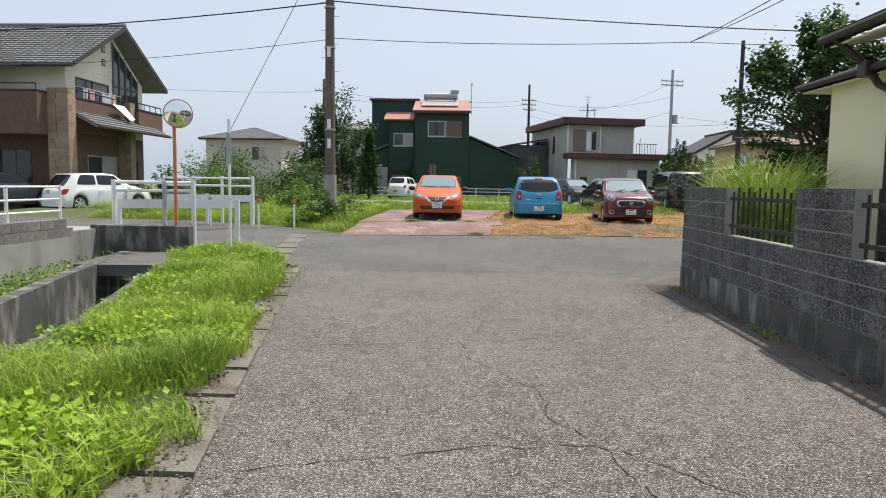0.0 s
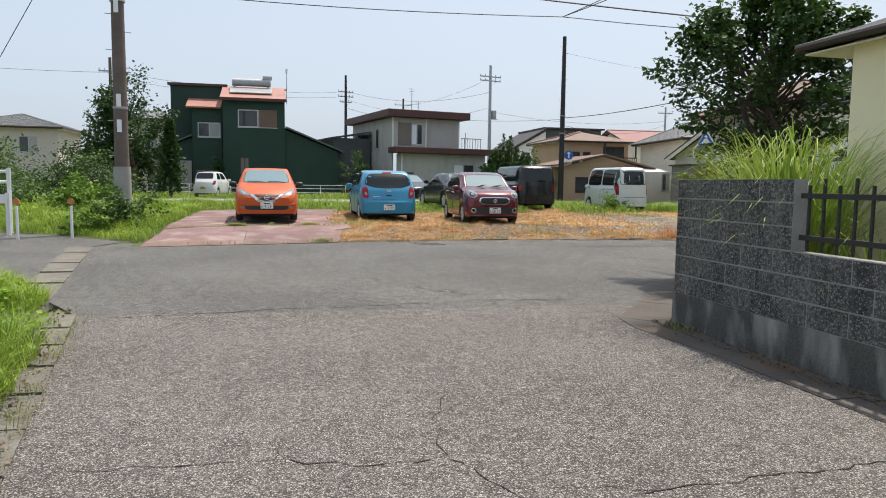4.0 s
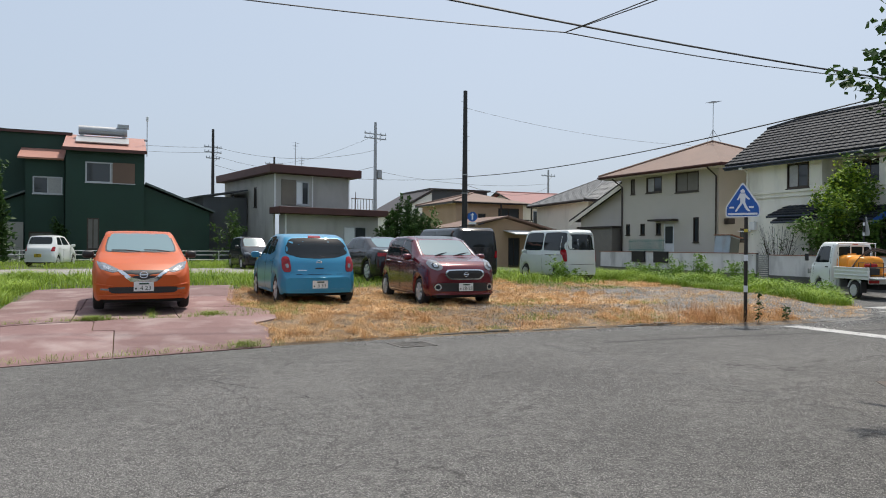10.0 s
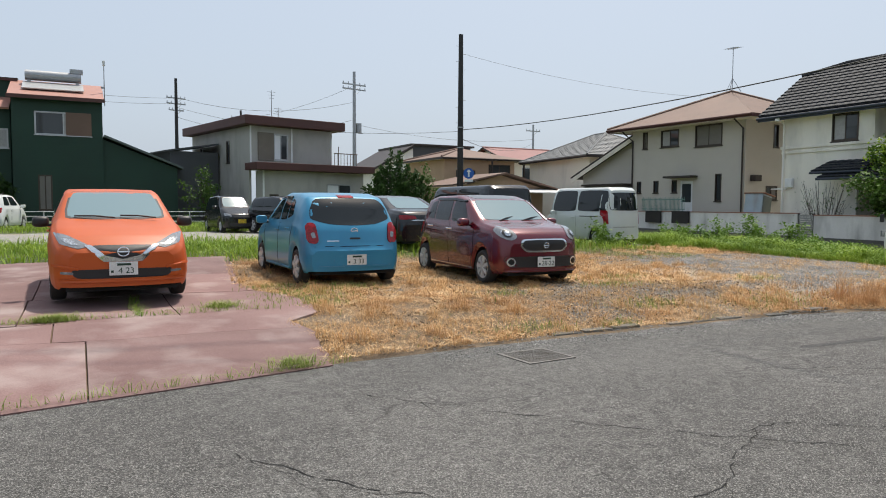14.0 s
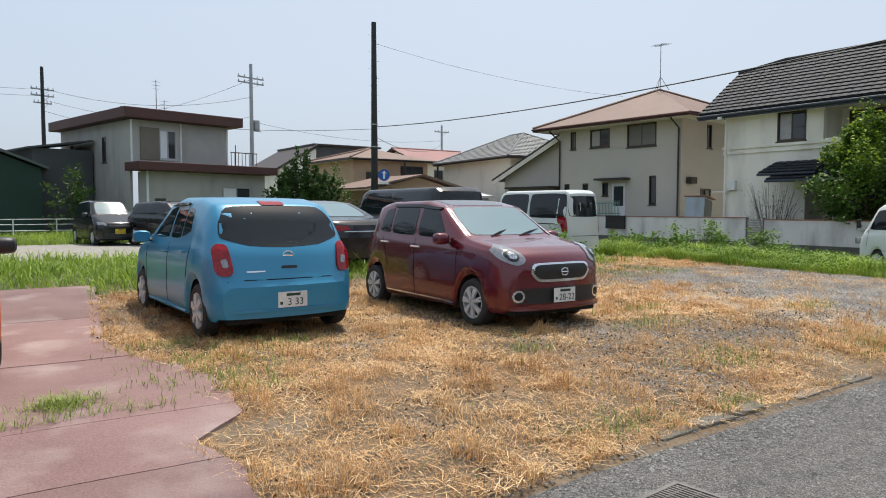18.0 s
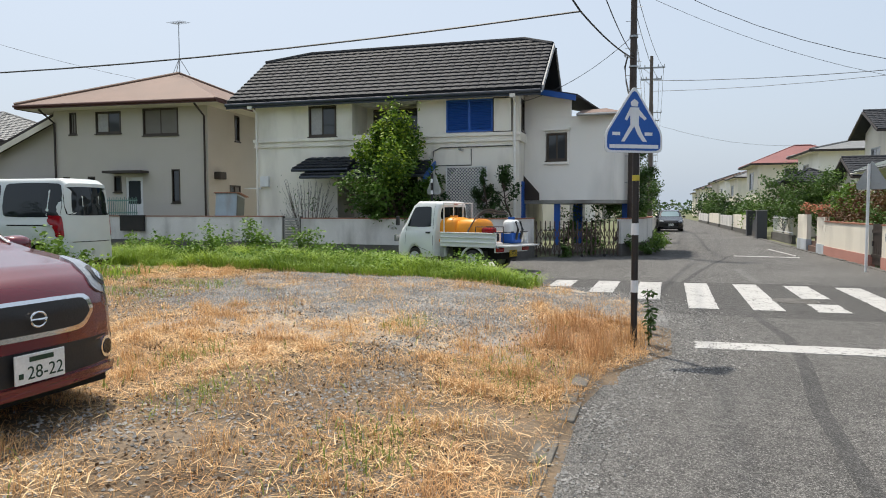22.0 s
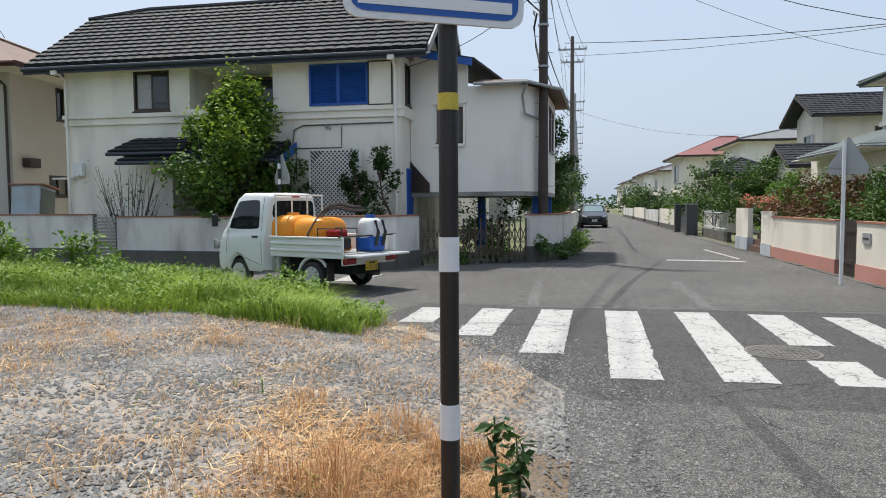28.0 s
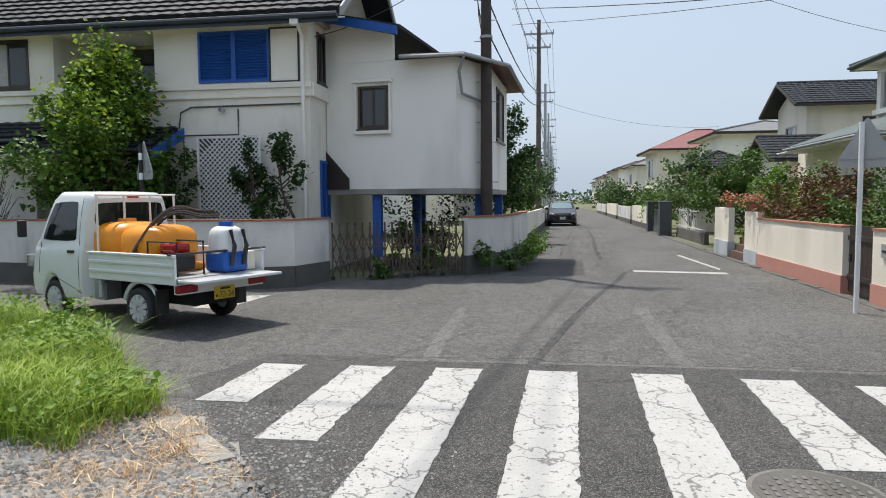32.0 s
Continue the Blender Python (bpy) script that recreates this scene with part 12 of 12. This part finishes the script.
for k, (x, y, h, r, mt) in enumerate(((-11.2, 33.5, 1.3, 1.0, M_LEAF_M), (-9.0, 37.5, 1.7, 1.2, M_LEAF_D), (-13.2, 37.0, 1.9, 1.4, M_LEAF_D), (-7.6, 33.0, 1.0, 0.9, M_LEAF_L), (-15.2, 41.5, 2.2, 1.6, M_LEAF_M), (-10.6, 43.5, 1.8, 1.5, M_LEAF_D), (-14.2, 33.8, 1.5, 0.9, M_LEAF_M), (-8.2, 41.0, 1.5, 1.2, M_LEAF_M))):
    tree("garden_bush", "leafy bush in the garden plot behind the rails", x, y, lot_z(x, y) if x > -20 else 0, h, r, mt, 2400, 0.13, 22, 0.03, 0.0, "bush", seed=300 + k)
p = scatter(9000, -2.4, -0.4, 0.6, 12, lambda x, y: 0.8 if -0.45 < x - lane_edge(y) < 0.03 else 0)
pebbles("kerb_grit", p, lambda x, y: 0.02, 0.004, 0.012, leafy("brown_grit", (0.07, 0.055, 0.04), (0.22, 0.185, 0.14), rough=0.9, trans=0.0), "brown grit and soil washed over the kerb")

# ---- houses along the far street ----
box_house("black_roof_house", "two-storey house with black tiled gable roof", (49.3, 7.6), (45.3, 7.6), 9, 5.95, M_CREAM, M_BLACKROOF, 0.95, 0.7, front=[(1.2, 3.8, 2.8, 5.0, "win")], right=[(2.2, 4.0, 3.8, 5.2, "dark"), (5.0, 4.0, 6.6, 5.2, "win")], roof="gable_y")
box_house("black_roof_porch", "low porch with black tiled gable roof", (45.6, 9.6), (42.4, 9.6), 1.9, 3.3, M_CREAM, M_BLACKROOF, 0.8, 0.5, roof="gable_y")
box_house("black_roof_annexe", "low annexe with black tiled roof", (49.5, 12.2), (45.9, 12.2), 2.5, 2.9, M_CREAM, M_BLACKROOF, 0.8, 0.5, roof="hip")
box_house("grey_roof_house", "two-storey white house with grey roof", (66.0, 8.0), (59.0, 8.0), 7, 5.7, M_WHITE, M_GREYROOF, 1.0, 0.7, front=[(2, 3.6, 4, 5, "win")], right=[(2, 3.8, 4, 5, "win")], tiles=False)
box_house("red_roof_street_house", "pale house with a large red roof", (78.0, 10.3), (70.8, 10.3), 8.5, 5.5, M_CREAM, M_REDROOF, 1.8, 0.7, front=[(2, 3.4, 4.5, 5, "win")], right=[(2, 3.8, 5, 5.2, "win")], tiles=False)
for k in range(7):
    x = 100 + 15 * k
    box_house("far_street_house", "far two-storey house along the street", (x + 9, 8.5 - 0.1 * k), (x, 8.5 - 0.1 * k), 8, 5.6 + 0.3 * (k % 3), (M_CREAM, M_WHITE, M_BEIGE)[k % 3], (M_GREYROOF, M_BROWNROOF, M_BLACKROOF)[k % 3], 1.6, 0.6, front=[(2, 3.4, 4.5, 4.8, "win")], right=[(2, 3.4, 4.5, 4.8, "dark")], tiles=False)
for k in range(8):
    x = 40 + 17 * k
    box_house("north_street_house", "house behind the trees along the street", (x, 26.5), (x + 9, 26.5), 8, 5.2 + 0.4 * (k % 2), (M_WHITE, M_CREAM, M_GREY)[k % 3], (M_GREYROOF, M_BLACKROOF)[k % 2], 1.5, 0.6, front=[(2, 3.2, 4.5, 4.6, "win")], left=[(2, 3.2, 4, 4.6, "win")], tiles=False)
fw = np.stack([RNG.uniform(232, 250, 5200), RNG.uniform(-70, 110, 5200), RNG.uniform(0, 1, 5200)], 1)
fw[:, 2] *= np.array([4.0 + 2.2 * nz(0, y, 0.06, 3) + 1.4 * nz(0, y, 0.3, 8) for y in fw[:, 1]])
stuff(leaves("far_woods", fw, 1.5, M_LEAF_D, None, droop=0.0, long=1.3), "distant dark trees closing the end of the street")
# concrete gate piers and grey fence far on the south side
for x in (42.6, 46.6):
    gp2 = thing("gate_pier", "grey concrete gate pier along the street", "pier", pose(x, SY - 0.011 * (x - 32), 0), "far gate piers")
    part("body", Shape().box(-0.25, -0.25, 0, 0.25, 0.25, 1.45), M_DGREY if x > 37 else M_CONC, gp2, bevel=0.02)
    part("cap", Shape().box(-0.28, -0.28, 1.452, 0.28, 0.28, 1.5), M_CONC, gp2)

# ---- patches, joints and cracks in the road ----
def crack(pts, w=0.012, label="narrow dark crack in the asphalt"):
    """A jagged crack that thins out, breaks off and throws short side branches."""
    rg, w = random.Random(int(pts[0][0] * 100 + pts[0][1] * 7)), w * 0.5
    s = Shape()

    def run(line, w0, taper):
        for i, (a, b) in enumerate(zip(line, line[1:])):
            d = (b - a).normalized()
            k = w0 * (0.35 + 0.9 * rg.random()) * (1 - 0.8 * i / len(line) if taper else 1)
            t = Vector((-d.y, d.x, 0)) * k
            if rg.random() < 0.93:
                s.add([(v.x, v.y, 0.0035) for v in (a - t, b - t, b + t, a + t)], [(0, 1, 2, 3)])
    fine = []
    for a, b in zip(pts, pts[1:]):
        a, b = Vector((*a, 0)), Vector((*b, 0))
        n = max(3, int((b - a).length / 0.07))
        d = (b - a).normalized()
        for k in range(n):
            q = a.lerp(b, k / n)
            fine.append(q + Vector((-d.y, d.x, 0)) * (0.16 * nz(q.x, q.y, 1.6, 3) + 0.05 * nz(q.x, q.y, 6, 5) + rg.uniform(-0.014, 0.014)))
    fine.append(Vector((*pts[-1], 0)))
    run(fine, w, False)
    for k in range(len(fine) // 14):
        p = rg.choice(fine)
        a, q, line = rg.uniform(0, 6.28), p, [p]
        for j in range(rg.randint(3, 9)):
            a += rg.uniform(-0.6, 0.6)
            q = q + Vector((math.cos(a), math.sin(a), 0)) * 0.06
            line.append(q)
        run(line, w * 0.7, True)
    return structure("road_crack", s, M_CRACK, label)


crack([(-2.12, 11.65), (0.1, 11.95), (1.6, 12.05), (3.24, 12.11)], 0.02, "open joint between the lane and the street")
crack([(-1.34, 7.66), (-0.76, 7.72), (-0.14, 7.63), (0.55, 7.58)], 0.008)
crack([(0.55, 7.58), (0.92, 6.87)], 0.007)
crack([(0.54, 7.58), (0.65, 8.18), (0.85, 8.62)], 0.006)
crack([(-1.01, 6.34), (-0.47, 6.49), (0.22, 6.69), (0.82, 6.85), (1.63, 6.96), (2.9, 7.0)], 0.009)
crack([(0.44, 6.66), (0.66, 5.97), (0.91, 5.4), (1.25, 4.3)], 0.008)
crack([(-0.6, 3.7), (0.3, 4.0), (1.25, 4.15), (1.9, 3.5)], 0.008)
crack([(1.25, 4.15), (1.5, 3.3), (2.3, 2.6)], 0.008)
crack([(-0.4, 17.1), (1.6, 16.4), (3.2, 17.2), (5.5, 16.2)], 0.009)
crack([(0.9, 19.3), (2.4, 17.6), (3.4, 16.6)], 0.009)
crack([(0.9, 16.6), (-0.2, 18.3)], 0.010)
crack([(5.2, 18.2), (7.6, 17.0), (9.8, 17.4)], 0.008)
crack([(12, 16.4), (13.5, 16.9), (14.5, 15.9), (17.5, 16.2)], 0.008)
crack([(12.4, 18.1), (13.5, 18.6), (14.2, 17.6)], 0.008)
crack([(18.0, 20.9), (19.6, 20.0), (20.4, 18.4), (22.2, 17.0), (24.5, 16.3)], 0.009)
crack([(19, 17.1), (21.2, 17.9), (22.0, 16.6)], 0.008)
crack([(18.4, 21.5), (18.3, 17), (18.2, 15)], 0.010, "straight joint across the junction")
crack([(13.2, 14.9), (13.3, 17.0)], 0.007)


def tarmac(poly, mat, label, z=0.0025):
    s = Shape()
    s.add([(x, y, z) for x, y in poly], [tuple(range(len(poly)))])
    return structure("road_patch", s, mat, label)


tarmac([(13.2, 14.6), (18.25, 14.6), (18.3, 21.9), (17.2, 22.3), (13.3, 19.5)], M_ASPH3, "darker asphalt under the crosswalk", 0.0006)
# cast shadow of wing and pole, laid on the road as a dark sheet
tarmac([(26.25, 18.3), (29.8, 18.21), (29.4, 19.6), (25.95, 19.9)], M_SKID_SHADE, "shadow of the wing and pole painted as dark asphalt", 0.0022)


def band(pts, w, mat, label, z=0.0028):
    """A long thin mark on the road along a line."""
    s, pts = Shape(), [Vector((*p, z)) for p in pts]
    row = []
    for i, p in enumerate(pts):
        d = (pts[min(i + 1, len(pts) - 1)] - pts[max(i - 1, 0)]).normalized()
        t = Vector((-d.y, d.x, 0)) * w / 2 * random.uniform(0.75, 1.2)
        row += [p - t, p + t]
    s.add(row, [(2 * i, 2 * i + 2, 2 * i + 3, 2 * i + 1) for i in range(len(pts) - 1)])
    return structure("road_mark", s, mat, label)


band([(17.93, 19.25), (18.5, 19.15), (19.12, 19.04), (20.5, 18.8), (22.1, 18.48), (23.5, 18.18), (25.09, 17.79), (27, 17.4)], 0.12, M_SKID_SHADE, "curved black tyre mark")
band([(14.6, 18.75), (13.2, 18.5), (11.6, 18.4), (10.2, 18.5), (8.4, 18.75), (6.0, 18.9)], 0.13, M_SKID_SHADE, "curved black tyre mark")
band([(30.2, 17.7), (34, 17.6), (40, 17.3), (50, 17.0)], 0.14, M_SKID_SHADE, "long black tyre mark")
band([(18.15, 20.26), (19.2, 20.28), (20.4, 20.3), (21.63, 20.32)], 0.15, M_PALEASPH, "pale sealed joint in the junction")
band([(21.9, 17.75), (20.0, 17.76), (18.22, 17.76)], 0.18, M_PALEASPH, "pale sealed joint in the junction", 0.0028)
band([(18.2, 20.6), (18.22, 18.0), (18.15, 15.0)], 0.10, M_PALEASPH, "pale sealed joint in the junction", 0.0022)
band([(43.76, 15.7), (45, 15.9), (47.83, 17.02)], 0.15, M_PALEASPH, "faint pale mark in the far street")


# leaning storage cabinet behind the low wall of the beige house
cz = 0.12
cab_ = thing("storage_cabinet", "tilted blue-grey metal cabinet with a rusty top", "cabinet", pose(25.5, 35.0, cz, 0, 9, 12))
part("body", Shape().box(-0.42, -0.4, 0.0, 0.42, 0.4, 2.0), surf("blue_grey_enamel", (0.40, 0.47, 0.52), (0.30, 0.36, 0.40), 2, 50, 0.55, bump=0.1, dirt=(0.24, 0.17, 0.12), dscale=1.5, damt=0.5), cab_, bevel=0.02)
part("door", Shape().box(-0.38, -0.415, 0.06, 0.38, -0.402, 1.92), surf("faded_green_enamel", (0.12, 0.15, 0.14), (0.09, 0.11, 0.10), 2, 50, 0.6, bump=0.1), cab_, "faded grey-green door")
part("top_sheet", Shape().box(-0.48, -0.52, 2.003, 0.52, 0.46, 2.035), surf("rusted_sheet", (0.45, 0.25, 0.18), (0.30, 0.13, 0.08), 3, 50, 0.8, bump=0.3), cab_, "rusty sheet metal top")
